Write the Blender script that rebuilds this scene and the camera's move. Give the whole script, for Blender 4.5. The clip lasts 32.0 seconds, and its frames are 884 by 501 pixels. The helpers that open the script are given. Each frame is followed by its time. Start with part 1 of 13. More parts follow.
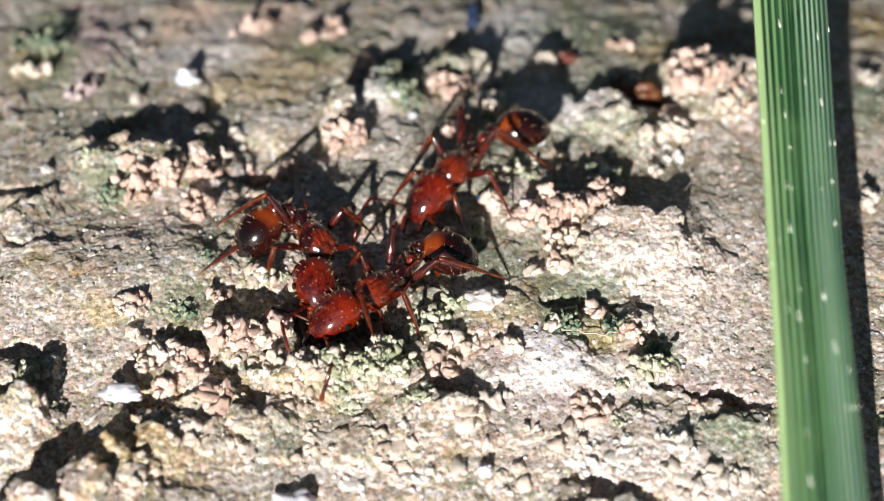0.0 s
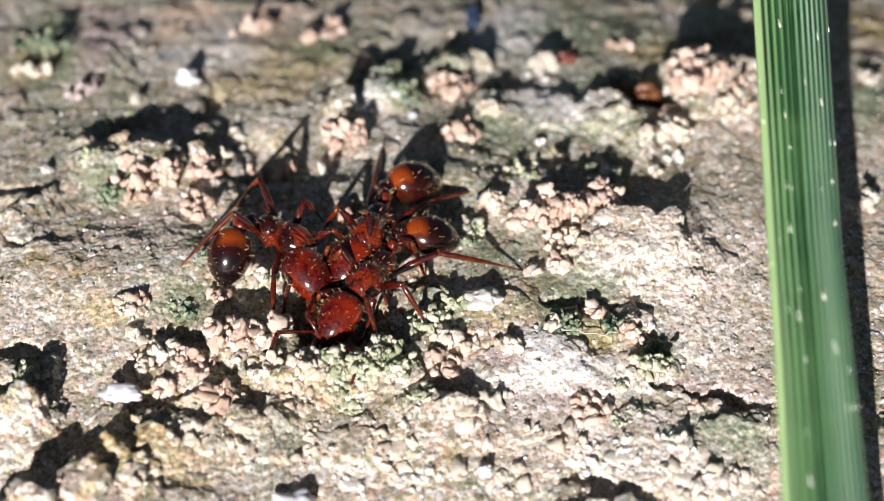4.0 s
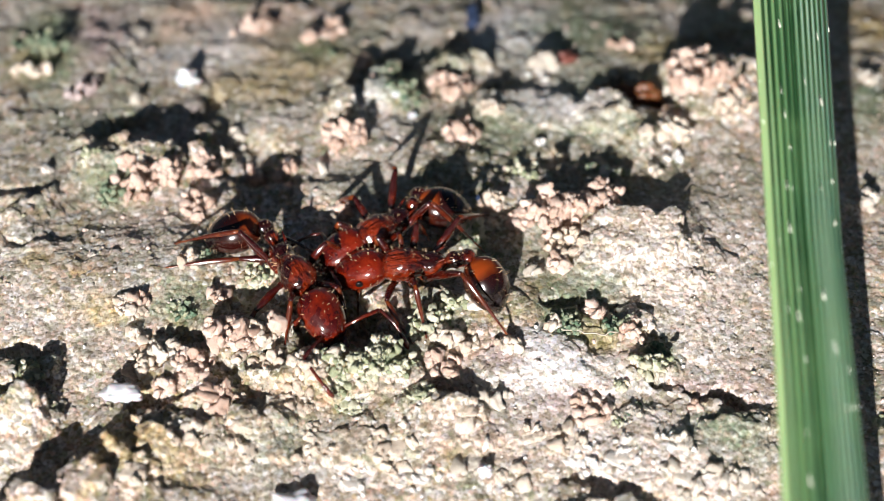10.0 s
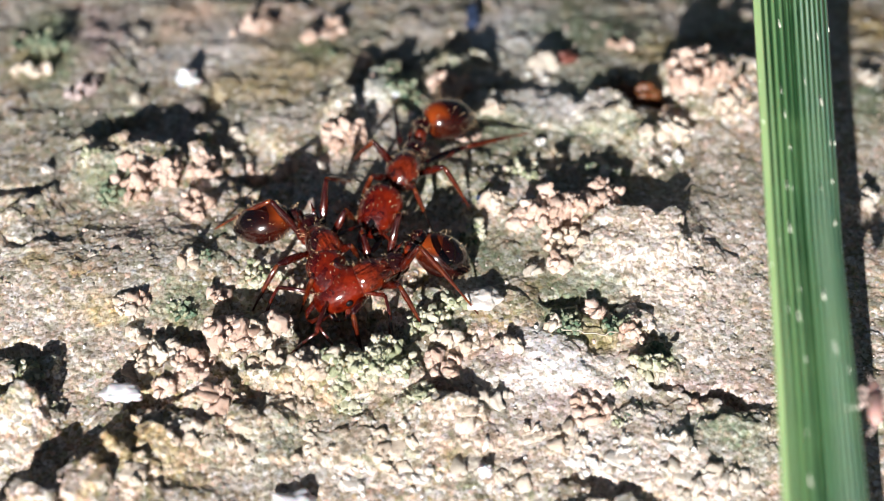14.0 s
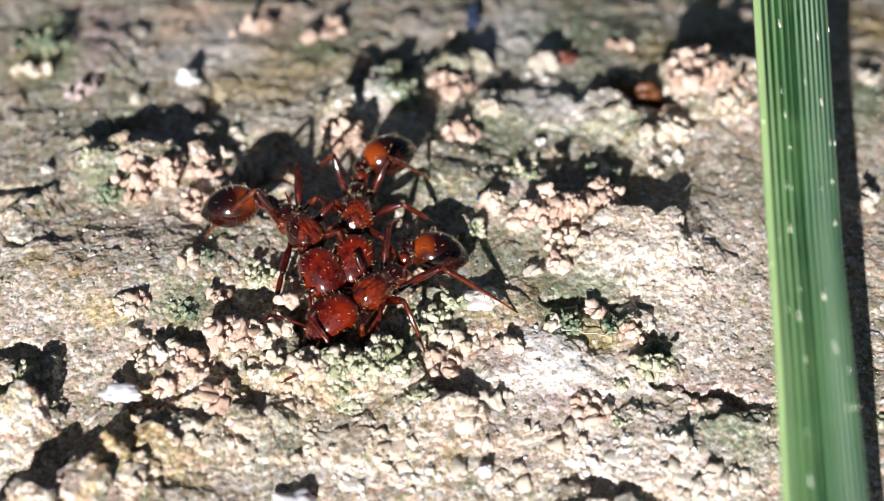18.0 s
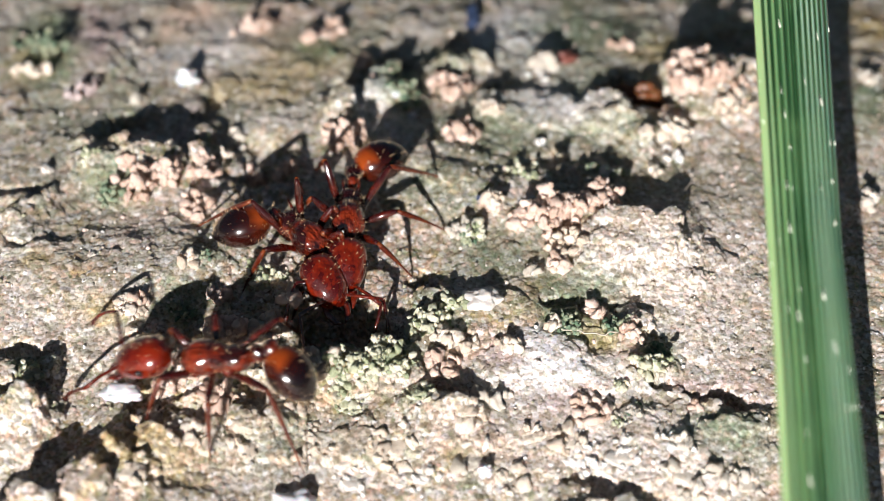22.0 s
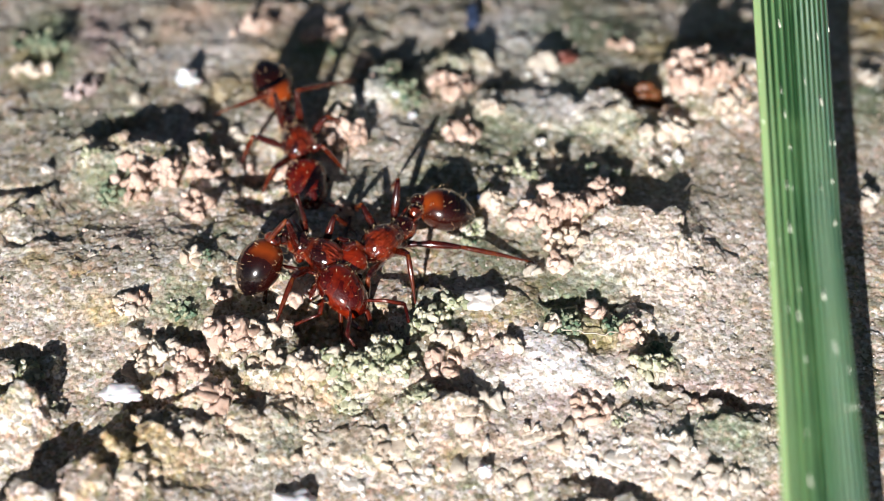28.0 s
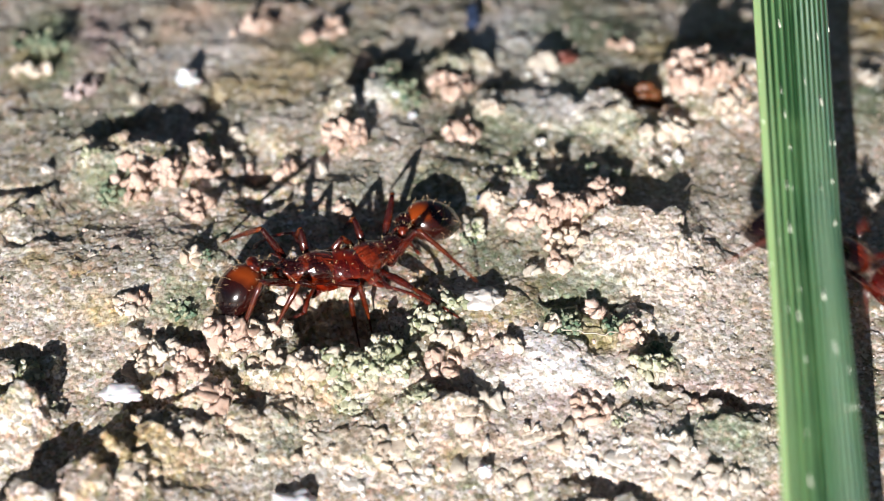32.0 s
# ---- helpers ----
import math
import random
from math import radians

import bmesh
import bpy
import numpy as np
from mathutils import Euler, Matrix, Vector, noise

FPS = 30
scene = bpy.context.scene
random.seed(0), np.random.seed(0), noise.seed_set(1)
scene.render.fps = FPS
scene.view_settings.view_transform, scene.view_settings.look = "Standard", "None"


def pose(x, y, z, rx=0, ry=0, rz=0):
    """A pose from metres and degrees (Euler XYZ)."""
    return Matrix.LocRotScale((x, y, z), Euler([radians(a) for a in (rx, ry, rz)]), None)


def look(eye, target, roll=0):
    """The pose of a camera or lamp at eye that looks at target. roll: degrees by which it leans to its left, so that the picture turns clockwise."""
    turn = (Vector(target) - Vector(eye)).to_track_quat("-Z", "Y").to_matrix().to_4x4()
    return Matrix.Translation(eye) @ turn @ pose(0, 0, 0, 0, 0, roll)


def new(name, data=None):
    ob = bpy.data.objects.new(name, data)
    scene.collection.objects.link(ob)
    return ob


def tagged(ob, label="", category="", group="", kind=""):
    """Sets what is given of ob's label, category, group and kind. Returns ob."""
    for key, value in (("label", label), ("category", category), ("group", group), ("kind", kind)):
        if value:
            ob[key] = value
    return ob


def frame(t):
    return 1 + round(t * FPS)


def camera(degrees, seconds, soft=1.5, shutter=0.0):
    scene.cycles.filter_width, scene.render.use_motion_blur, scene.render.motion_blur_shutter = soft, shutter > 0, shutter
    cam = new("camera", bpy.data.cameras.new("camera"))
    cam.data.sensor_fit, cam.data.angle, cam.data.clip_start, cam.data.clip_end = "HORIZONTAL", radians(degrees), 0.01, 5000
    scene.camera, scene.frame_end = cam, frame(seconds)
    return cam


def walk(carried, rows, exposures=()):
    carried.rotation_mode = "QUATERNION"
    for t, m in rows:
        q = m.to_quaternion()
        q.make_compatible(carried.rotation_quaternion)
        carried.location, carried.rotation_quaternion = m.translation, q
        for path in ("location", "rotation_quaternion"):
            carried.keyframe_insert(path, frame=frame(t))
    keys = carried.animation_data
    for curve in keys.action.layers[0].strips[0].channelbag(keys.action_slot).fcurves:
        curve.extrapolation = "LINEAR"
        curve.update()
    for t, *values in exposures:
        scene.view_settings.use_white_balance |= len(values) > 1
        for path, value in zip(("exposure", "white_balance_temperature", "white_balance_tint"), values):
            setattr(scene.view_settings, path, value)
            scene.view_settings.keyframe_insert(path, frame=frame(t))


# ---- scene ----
MM = 0.001
cam = camera(26.0, 32.0, soft=0.5, shutter=0.5)
EYE = (0.0, -30.780 * MM, 34.185 * MM)
walk(cam, [(0.0, look(EYE, (0, 0, 0))), (32.0, look(EYE, (0, 0, 0)))],
     exposures=[(0.0, 0.79), (32.0, 0.79)])
cam.data.dof.use_dof = True
cam.data.dof.focus_distance = 44.2 * MM
cam.data.dof.aperture_fstop = 66.0

# ---- light: low sun behind the lens, clear sky ----
SUN_EL, SUN_AZ = 23.0, 193.0
world = bpy.data.worlds.new("sky")
scene.world = world
world.use_nodes = True
wn = world.node_tree.nodes
sky = wn.new("ShaderNodeTexSky")
sky.sky_type = "NISHITA"
sky.sun_disc = False
sky.sun_elevation = radians(SUN_EL)
sky.sun_rotation = radians(SUN_AZ)
wn["Background"].inputs["Strength"].default_value = 0.015
world.node_tree.links.new(sky.outputs["Color"], wn["Background"].inputs["Color"])
sun_data = bpy.data.lights.new("sun", "SUN")
sun_data.energy = 5.0
sun_data.angle = radians(0.53)
sun_data.color = (1.0, 0.950, 0.935)
sun = new("sun", sun_data)
sun_dir = Vector((math.sin(radians(SUN_AZ)) * math.cos(radians(SUN_EL)),
                  math.cos(radians(SUN_AZ)) * math.cos(radians(SUN_EL)),
                  math.sin(radians(SUN_EL))))
sun.matrix_world = look(sun_dir * 2.0, (0, 0, 0))


# ---- materials ----
class Nodes:
    """Short hand for one node material."""

    def __init__(self, name):
        self.mat = bpy.data.materials.new(name)
        self.mat.use_nodes = True
        self.tree = self.mat.node_tree
        self.out = self.tree.nodes["Principled BSDF"]
        self.surface = self.tree.nodes["Material Output"]

    def add(self, kind, **sockets):
        node = self.tree.nodes.new(kind)
        for key, value in sockets.items():
            self.put(node, key, value)
        return node

    def put(self, node, key, value):
        key = int(key[1:]) if key[0] == "i" and key[1:].isdigit() else key
        socket = node.inputs[key]
        if isinstance(value, bpy.types.NodeSocket):
            self.tree.links.new(value, socket)
        else:
            socket.default_value = value

    def coords(self, kind="Object"):
        tc = self.add("ShaderNodeTexCoord")
        vm = self.add("ShaderNodeVectorMath", i0=tc.outputs[kind])
        vm.operation = "SCALE"
        vm.inputs["Scale"].default_value = 1000.0
        return vm.outputs[0]

    def noise(self, scale, detail=4.0, rough=0.6, vec=None, seed=0.0):
        n = self.add("ShaderNodeTexNoise", Scale=scale, Detail=detail, Roughness=rough)
        n.noise_dimensions = "4D"
        self.put(n, "W", seed)
        if vec is not None:
            self.put(n, "Vector", vec)
        return n.outputs["Fac"]

    def cells(self, vec, scale, seed):
        """Random shade and distance from the middle of irregular cells."""
        shift = self.add("ShaderNodeTexNoise", Scale=scale * 1.3, Detail=2.0)
        self.put(shift, "Vector", vec)
        lean = self.add("ShaderNodeVectorMath", i0=shift.outputs["Color"], i1=(0.9 / scale, 0.9 / scale, 0.9 / scale), i2=vec)
        lean.operation = "MULTIPLY_ADD"
        move = self.add("ShaderNodeVectorMath", i0=lean.outputs[0], i1=(seed, seed * 0.7, 0.0))
        v = self.add("ShaderNodeTexVoronoi", Scale=scale)
        self.put(v, "Vector", move.outputs[0])
        split = self.add("ShaderNodeSeparateColor", i0=v.outputs["Color"])
        return split.outputs[0], split.outputs[1], v.outputs["Distance"]

    def ramp(self, fac, *stops):
        r = self.add("ShaderNodeValToRGB", Fac=fac)
        el = r.color_ramp.elements
        while len(el) < len(stops):
            el.new(0.5)
        for e, (p, c) in zip(el, stops):
            e.position = p
            e.color = (c, c, c, 1) if isinstance(c, (int, float)) else (*c, 1)
        return r.outputs["Color"]

    def steps(self, fac, *shades):
        """One flat shade after another, evenly from 0 to 1."""
        r = self.add("ShaderNodeValToRGB", Fac=fac)
        r.color_ramp.interpolation = "CONSTANT"
        el = r.color_ramp.elements
        el.remove(el[1])
        el[0].position = 0.0
        for k, shade in enumerate(shades):
            e = el[0] if k == 0 else el.new(k / len(shades))
            e.color = (shade, shade, shade, 1) if isinstance(shade, (int, float)) else (*shade, 1)
        return r.outputs["Color"]

    def mix(self, fac, a, b, blend="MIX"):
        m = self.add("ShaderNodeMix")
        m.data_type = "RGBA"
        m.blend_type = blend
        self.put(m, "i0", fac)
        for i, v in ((6, a), (7, b)):
            self.put(m, "i%d" % i, (*v, 1) if isinstance(v, tuple) else v)
        return m.outputs[2]

    def math(self, op, a, b=0.0, c=0.0):
        m = self.add("ShaderNodeMath", i0=a, i1=b, i2=c)
        m.operation = op
        return m.outputs[0]

    def attr(self, name):
        a = self.add("ShaderNodeAttribute")
        a.attribute_name = name
        return a.outputs["Fac"]

    def bump(self, height, strength, distance):
        b = self.add("ShaderNodeBump", Height=height, Strength=strength, Distance=distance)
        self.put(self.out, "Normal", b.outputs[0])

    def set(self, **sockets):
        names = {"color": "Base Color", "rough": "Roughness", "coat": "Coat Weight",
                 "coat_rough": "Coat Roughness", "coat_ior": "Coat IOR", "spec": "Specular IOR Level", "sss": "Subsurface Weight",
                 "sss_scale": "Subsurface Scale", "sss_radius": "Subsurface Radius", "trans": "Transmission Weight", "alpha": "Alpha"}
        for key, value in sockets.items():
            self.put(self.out, names[key], (*value, 1) if isinstance(value, tuple) and key != "sss_radius" else value)
        return self.mat


def mineral_color(n, vec, tone, other, clod):
    """Beige and grey sandy mortar, with algae, ochre, white and mauve stains."""
    large = n.noise(0.35, 4, 0.6, vec, 1.0)
    middle = n.noise(1.3, 4, 0.65, vec, 2.0)
    fine = n.noise(9.0, 4, 0.75, vec, 3.0)
    base = n.mix(n.ramp(large, (0.40, 0.0), (0.60, 1.0)), (0.53, 0.43, 0.375), (0.49, 0.465, 0.465))
    base = n.mix(n.ramp(middle, (0.40, 0.0), (0.57, 0.88)), base, (0.285, 0.29, 0.215))
    base = n.mix(n.ramp(n.noise(0.8, 3, 0.6, vec, 8.0), (0.48, 0.0), (0.62, 0.8)), base, (0.57, 0.445, 0.385))
    base = n.mix(n.ramp(n.noise(0.55, 5, 0.7, vec, 11.0), (0.48, 0.0), (0.60, 0.62)), base, (0.25, 0.255, 0.19))
    base = n.mix(n.ramp(n.noise(1.1, 4, 0.7, vec, 12.0), (0.53, 0.0), (0.64, 0.42)), base, (0.36, 0.275, 0.185))
    base = n.mix(n.ramp(fine, (0.36, 0.75), (0.48, 0.0)), base, (0.15, 0.135, 0.105))
    speck = n.noise(15.0, 2, 0.6, vec, 5.0)
    base = n.mix(n.ramp(speck, (0.60, 0.0), (0.66, 0.8)), base, (0.66, 0.645, 0.625))
    for scale, seed, low, high, much, color in ((2.0, 31.0, 0.52, 0.56, 0.72, (0.40, 0.325, 0.120)), (1.6, 32.0, 0.52, 0.58, 0.60, (0.60, 0.44, 0.37)),
                                                (2.6, 33.0, 0.52, 0.56, 0.78, (0.19, 0.245, 0.135)), (3.0, 34.0, 0.52, 0.56, 0.85, (0.70, 0.69, 0.70)),
                                                (4.5, 35.0, 0.57, 0.61, 0.60, (0.15, 0.115, 0.080))):
        base = n.mix(n.ramp(n.noise(scale, 4, 0.7, vec, seed), (low, 0.0), (high, much)), base, color)
    # clods and single grains: dark, olive, rusty, clear, pink, grey, tan, white
    shade = n.steps(clod, (0.56, 0.40, 0.33), (0.58, 0.46, 0.39), (0.24, 0.26, 0.15), (0.68, 0.66, 0.64), (0.5, 0.5, 0.5), (0.5, 0.5, 0.5),
                    (0.37, 0.28, 0.15), (0.60, 0.45, 0.375), (0.33, 0.32, 0.27), (0.70, 0.64, 0.58))
    base = n.mix(n.steps(clod, 0.6, 0.5, 0.6, 0.6, 0.0, 0.0, 0.6, 0.6, 0.5, 0.6), base, shade)
    shade = n.steps(tone, (0.13, 0.110, 0.090), (0.24, 0.24, 0.150), (0.37, 0.255, 0.155), (0.40, 0.37, 0.32), (0.5, 0.5, 0.5), (0.67, 0.655, 0.645), (0.56, 0.38, 0.315),
                    (0.5, 0.5, 0.5), (0.41, 0.385, 0.40), (0.62, 0.50, 0.41), (0.5, 0.5, 0.5), (0.64, 0.605, 0.57), (0.69, 0.68, 0.67), (0.33, 0.30, 0.24))
    base = n.mix(n.steps(tone, 0.50, 0.60, 0.45, 0.65, 0.0, 0.5, 0.55, 0.0, 0.6, 0.6, 0.0, 0.6, 0.8, 0.6), base, shade)
    broken = n.ramp(n.noise(4.5, 4, 0.75, vec, 4.0), (0.34, 0.0), (0.58, 1.0))
    for name, color, least in (("dark", (0.245, 0.255, 0.215), 0.45), ("pale", (0.645, 0.60, 0.585), 0.5), ("white", (0.76, 0.76, 0.80), 0.9),
                               ("pink", (0.60, 0.435, 0.360), 0.5), ("mauve", (0.42, 0.315, 0.335), 0.65),
                               ("ochre", (0.40, 0.300, 0.090), 0.5), ("moss", (0.105, 0.170, 0.095), 0.55)):
        amount = n.math("MULTIPLY", n.attr(name), n.math("MAXIMUM", broken, least))
        base = n.mix(n.math("MINIMUM", n.math("MULTIPLY", amount, 0.85), 1.0), base, color)
    worn = n.steps(other, (0.70, 0.68, 0.62), (1.0, 1.0, 1.0), (1.12, 1.10, 1.08), (0.86, 0.86, 0.78), (1.0, 1.0, 1.0),
                   (1.10, 1.02, 0.97), (0.80, 0.76, 0.70), (1.14, 1.14, 1.14), (0.92, 0.93, 0.95))
    base = n.mix(1.0, base, worn, "MULTIPLY")
    speckle = n.steps(n.cells(vec, 17.0, 21.0)[0], (0.62, 0.58, 0.52), (1.0, 1.0, 1.0), (1.16, 1.16, 1.18), (0.86, 0.84, 0.80), (1.08, 1.03, 1.0),
                      (1.22, 1.22, 1.24), (0.94, 0.96, 0.88), (1.05, 1.05, 1.05))
    base = n.mix(1.0, base, speckle, "MULTIPLY")
    return base


def mortar_material():
    n = Nodes("mortar")
    vec = n.coords()
    tone, other, dome = n.cells(vec, 8.5, 3.0)
    clod = n.cells(vec, 2.6, 11.0)[0]
    color = mineral_color(n, vec, tone, other, clod)
    rough = n.ramp(n.noise(6.0, 3, 0.6, vec, 6.0), (0.3, 0.55), (0.7, 0.95))
    relief = n.math("SUBTRACT", n.math("MULTIPLY", n.noise(26.0, 4, 0.75, vec, 7.0), 0.8), n.math("MULTIPLY", dome, 1.2))
    n.bump(relief, 0.38, 0.035 * MM)
    return n.set(color=color, rough=rough, spec=0.4, sss=0.6, sss_scale=0.04 * MM, sss_radius=(1.0, 0.85, 0.7))


def grain_material(name, a, b, dirt):
    """Small soil grains: colour from grain to grain, with dirt between."""
    n = Nodes(name)
    vec = n.coords()
    rnd = n.add("ShaderNodeObjectInfo").outputs["Random"]
    isl = n.add("ShaderNodeNewGeometry").outputs["Random Per Island"]
    pick = n.math("FRACT", n.math("ADD", rnd, isl))
    color = n.mix(n.ramp(pick, (0.15, 0.0), (0.85, 1.0)), a, b)
    color = n.mix(n.ramp(n.noise(7.0, 4, 0.7, vec, 1.0), (0.54, 0.0), (0.68, 0.45)), color, dirt)
    color = n.mix(n.ramp(n.noise(24.0, 2, 0.6, vec, 2.0), (0.66, 0.0), (0.71, 0.7)), color, (0.78, 0.74, 0.68))
    n.bump(n.noise(14.0, 4, 0.75, vec, 3.0), 0.4, 0.05 * MM)
    return n.set(color=color, rough=0.75, spec=0.4, sss=0.7, sss_scale=0.08 * MM, sss_radius=(1.0, 0.82, 0.68))


def sand_material():
    """Loose sand: each grain white, pink, tan, olive or grey-brown."""
    n = Nodes("loose_sand")
    isl = n.add("ShaderNodeNewGeometry").outputs["Random Per Island"]
    r = n.add("ShaderNodeValToRGB", Fac=isl)
    el = r.color_ramp.elements
    r.color_ramp.interpolation = "CONSTANT"
    tones = ((0.72, 0.70, 0.68), (0.62, 0.49, 0.43), (0.55, 0.49, 0.43), (0.32, 0.31, 0.22), (0.22, 0.20, 0.17), (0.40, 0.36, 0.30))
    while len(el) < len(tones):
        el.new(0.5)
    for k, (e, c) in enumerate(zip(el, tones)):
        e.position = k / len(tones)
        e.color = (*c, 1)
    return n.set(color=r.outputs["Color"], rough=0.85, spec=0.2)


SAND = sand_material()
MORTAR = mortar_material()
GRAIN = {
    "pink": grain_material("pink_soil", (0.44, 0.315, 0.25), (0.64, 0.505, 0.43), (0.42, 0.30, 0.22)),
    "beige": grain_material("beige_soil", (0.48, 0.40, 0.32), (0.66, 0.59, 0.50), (0.38, 0.31, 0.21)),
    "green": grain_material("algae_grown_soil", (0.26, 0.29, 0.18), (0.58, 0.56, 0.44), (0.13, 0.18, 0.08)),
    "white": grain_material("white_mineral", (0.60, 0.56, 0.51), (0.74, 0.72, 0.69), (0.45, 0.40, 0.35)),
    "pale": grain_material("pale_mortar_grain", (0.42, 0.38, 0.32), (0.60, 0.55, 0.48), (0.24, 0.22, 0.17)),
    "moss": grain_material("green_algae", (0.085, 0.145, 0.090), (0.30, 0.32, 0.22), (0.035, 0.070, 0.040)),
    "mauve": grain_material("mauve_mineral", (0.36, 0.29, 0.28), (0.46, 0.38, 0.37), (0.20, 0.17, 0.17)),
}


def chitin_material(name, a, b, rough, coat, rugged=0.5, grooved=0.0):
    n = Nodes(name)
    vec = n.coords()
    color = n.mix(n.ramp(n.noise(2.5, 3, 0.6, vec, 1.0), (0.42, 0.0), (0.60, 1.0)), a, b)
    relief = n.math("ADD", n.math("MULTIPLY", n.noise(6.5, 2, 0.5, vec, 2.0), 1.6), n.noise(19.0, 3, 0.6, vec, 3.0))
    if grooved:
        lengthwise = n.add("ShaderNodeVectorMath", i0=vec, i1=(2.2, 13.0, 13.0))
        lengthwise.operation = "MULTIPLY"
        relief = n.math("ADD", relief, n.math("MULTIPLY", n.noise(1.0, 2, 0.5, lengthwise.outputs[0], 5.0), grooved))
    n.bump(relief, rugged, 0.07 * MM)
    if grooved:
        wavy = n.add("ShaderNodeBump", Height=n.noise(5.0, 1, 0.5, vec, 7.0), Strength=0.55, Distance=0.09 * MM)
        n.put(n.out, "Coat Normal", wavy.outputs[0])
    return n.set(color=color, rough=rough, coat=coat, coat_rough=0.10, coat_ior=1.85, sss=0.05, sss_scale=0.12 * MM, spec=0.06)


def gaster_material():
    """Amber at the front of the abdomen, turning dark brown behind."""
    n = Nodes("gaster_shell")
    vec = n.coords()
    sep = n.add("ShaderNodeSeparateXYZ", i0=vec)
    wav = n.math("MULTIPLY", n.noise(1.6, 2, 0.5, vec, 3.0), 0.35)
    along = n.math("ADD", n.math("MULTIPLY", sep.outputs[0], -0.75), wav)
    color = n.ramp(along, (0.10, (0.055, 0.005, 0.002)), (0.30, (0.23, 0.040, 0.005)),
                   (0.42, (0.20, 0.034, 0.005)), (0.53, (0.018, 0.003, 0.002)), (0.75, (0.006, 0.0025, 0.003)))
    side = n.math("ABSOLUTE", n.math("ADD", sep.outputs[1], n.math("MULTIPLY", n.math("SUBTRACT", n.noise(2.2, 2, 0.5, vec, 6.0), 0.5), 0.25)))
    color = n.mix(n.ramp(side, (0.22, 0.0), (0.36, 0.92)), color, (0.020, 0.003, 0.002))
    n.bump(n.noise(20.0, 2, 0.5, vec, 2.0), 0.08, 0.02 * MM)
    return n.set(color=color, rough=0.3, coat=1.0, coat_rough=0.14, coat_ior=1.65, spec=0.03, sss=0.08, sss_scale=0.15 * MM)


def plain(name, color, rough, **more):
    n = Nodes(name)
    vec = n.coords()
    c = n.mix(n.ramp(n.noise(6.0, 3, 0.6, vec, 1.0), (0.35, 0.0), (0.7, 0.5)), color, tuple(v * 0.6 for v in color))
    return n.set(color=c, rough=rough, **more)


HEAD_RED = chitin_material("red_head_shell", (0.046, 0.0020, 0.0008), (0.170, 0.0125, 0.0019), 0.30, 1.0, 0.45)
THORAX_RED = chitin_material("red_brown_thorax_shell", (0.020, 0.0012, 0.0006), (0.180, 0.0180, 0.0023), 0.28, 1.0, 1.0, 2.6)
LEG_RED = chitin_material("red_brown_leg", (0.028, 0.0017, 0.0009), (0.115, 0.0110, 0.0018), 0.3, 1.0, 0.7)
SHIN_AMBER = chitin_material("amber_shin", (0.060, 0.007, 0.002), (0.190, 0.045, 0.008), 0.35, 0.9, 0.4)
GASTER = gaster_material()
EYE_BLACK = plain("black_eye", (0.01, 0.008, 0.008), 0.2)
BRISTLE = plain("pale_golden_bristle", (0.66, 0.47, 0.27), 0.25)


def blade_material():
    n = Nodes("grass_blade")
    vec = n.coords()
    rib = n.attr("rib")
    stretch = n.add("ShaderNodeVectorMath", i0=vec, i1=(6.0, 0.25, 1.0))
    stretch.operation = "MULTIPLY"
    streak = n.noise(1.0, 4, 0.6, stretch.outputs[0], 1.0)
    # tone across the width; shade of fold and down-curled right edge painted in
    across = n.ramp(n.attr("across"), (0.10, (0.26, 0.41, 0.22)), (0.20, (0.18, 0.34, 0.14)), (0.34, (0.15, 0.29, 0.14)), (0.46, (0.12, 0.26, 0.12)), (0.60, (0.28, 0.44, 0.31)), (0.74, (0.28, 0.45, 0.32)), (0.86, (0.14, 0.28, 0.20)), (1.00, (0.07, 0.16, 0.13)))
    # near-black grooves: dark leaf tissue, with groove and fold shade painted in
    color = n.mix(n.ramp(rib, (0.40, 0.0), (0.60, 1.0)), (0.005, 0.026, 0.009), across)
    color = n.mix(n.ramp(streak, (0.45, 0.0), (0.75, 0.30)), color, (0.060, 0.150, 0.045))
    broad = n.add("ShaderNodeVectorMath", i0=vec, i1=(1.6, 0.06, 0.3))
    broad.operation = "MULTIPLY"
    color = n.mix(n.ramp(n.noise(1.0, 3, 0.6, broad.outputs[0], 6.0), (0.46, 0.0), (0.60, 0.38)), color, (0.030, 0.105, 0.038))
    color = n.mix(n.math("MULTIPLY", n.attr("margin"), 0.8), color, (0.32, 0.46, 0.20))
    color = n.mix(n.ramp(n.noise(0.35, 3, 0.6, vec, 4.0), (0.45, 0.0), (0.7, 0.35)), color, (0.16, 0.30, 0.12))
    n.bump(n.noise(14.0, 3, 0.6, vec, 2.0), 0.3, 0.02 * MM)
    return n.set(color=color, rough=0.42, spec=0.5, sss=0.1, sss_scale=0.2 * MM)


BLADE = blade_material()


# ---- helpers for building ----
def part(name, bm, material, parent=None, label="", smooth=True, unit=MM):
    """One mesh object from a bmesh drawn in millimetres, or in another unit."""
    me = bpy.data.meshes.new(name)
    bmesh.ops.scale(bm, vec=(unit, unit, unit), verts=bm.verts)
    bm.to_mesh(me)
    bm.free()
    if smooth:
        me.polygons.foreach_set("use_smooth", [True] * len(me.polygons))
    me.materials.append(material)
    ob = new(name, me)
    ob.parent = parent
    if label:
        ob["label"] = label
    return ob


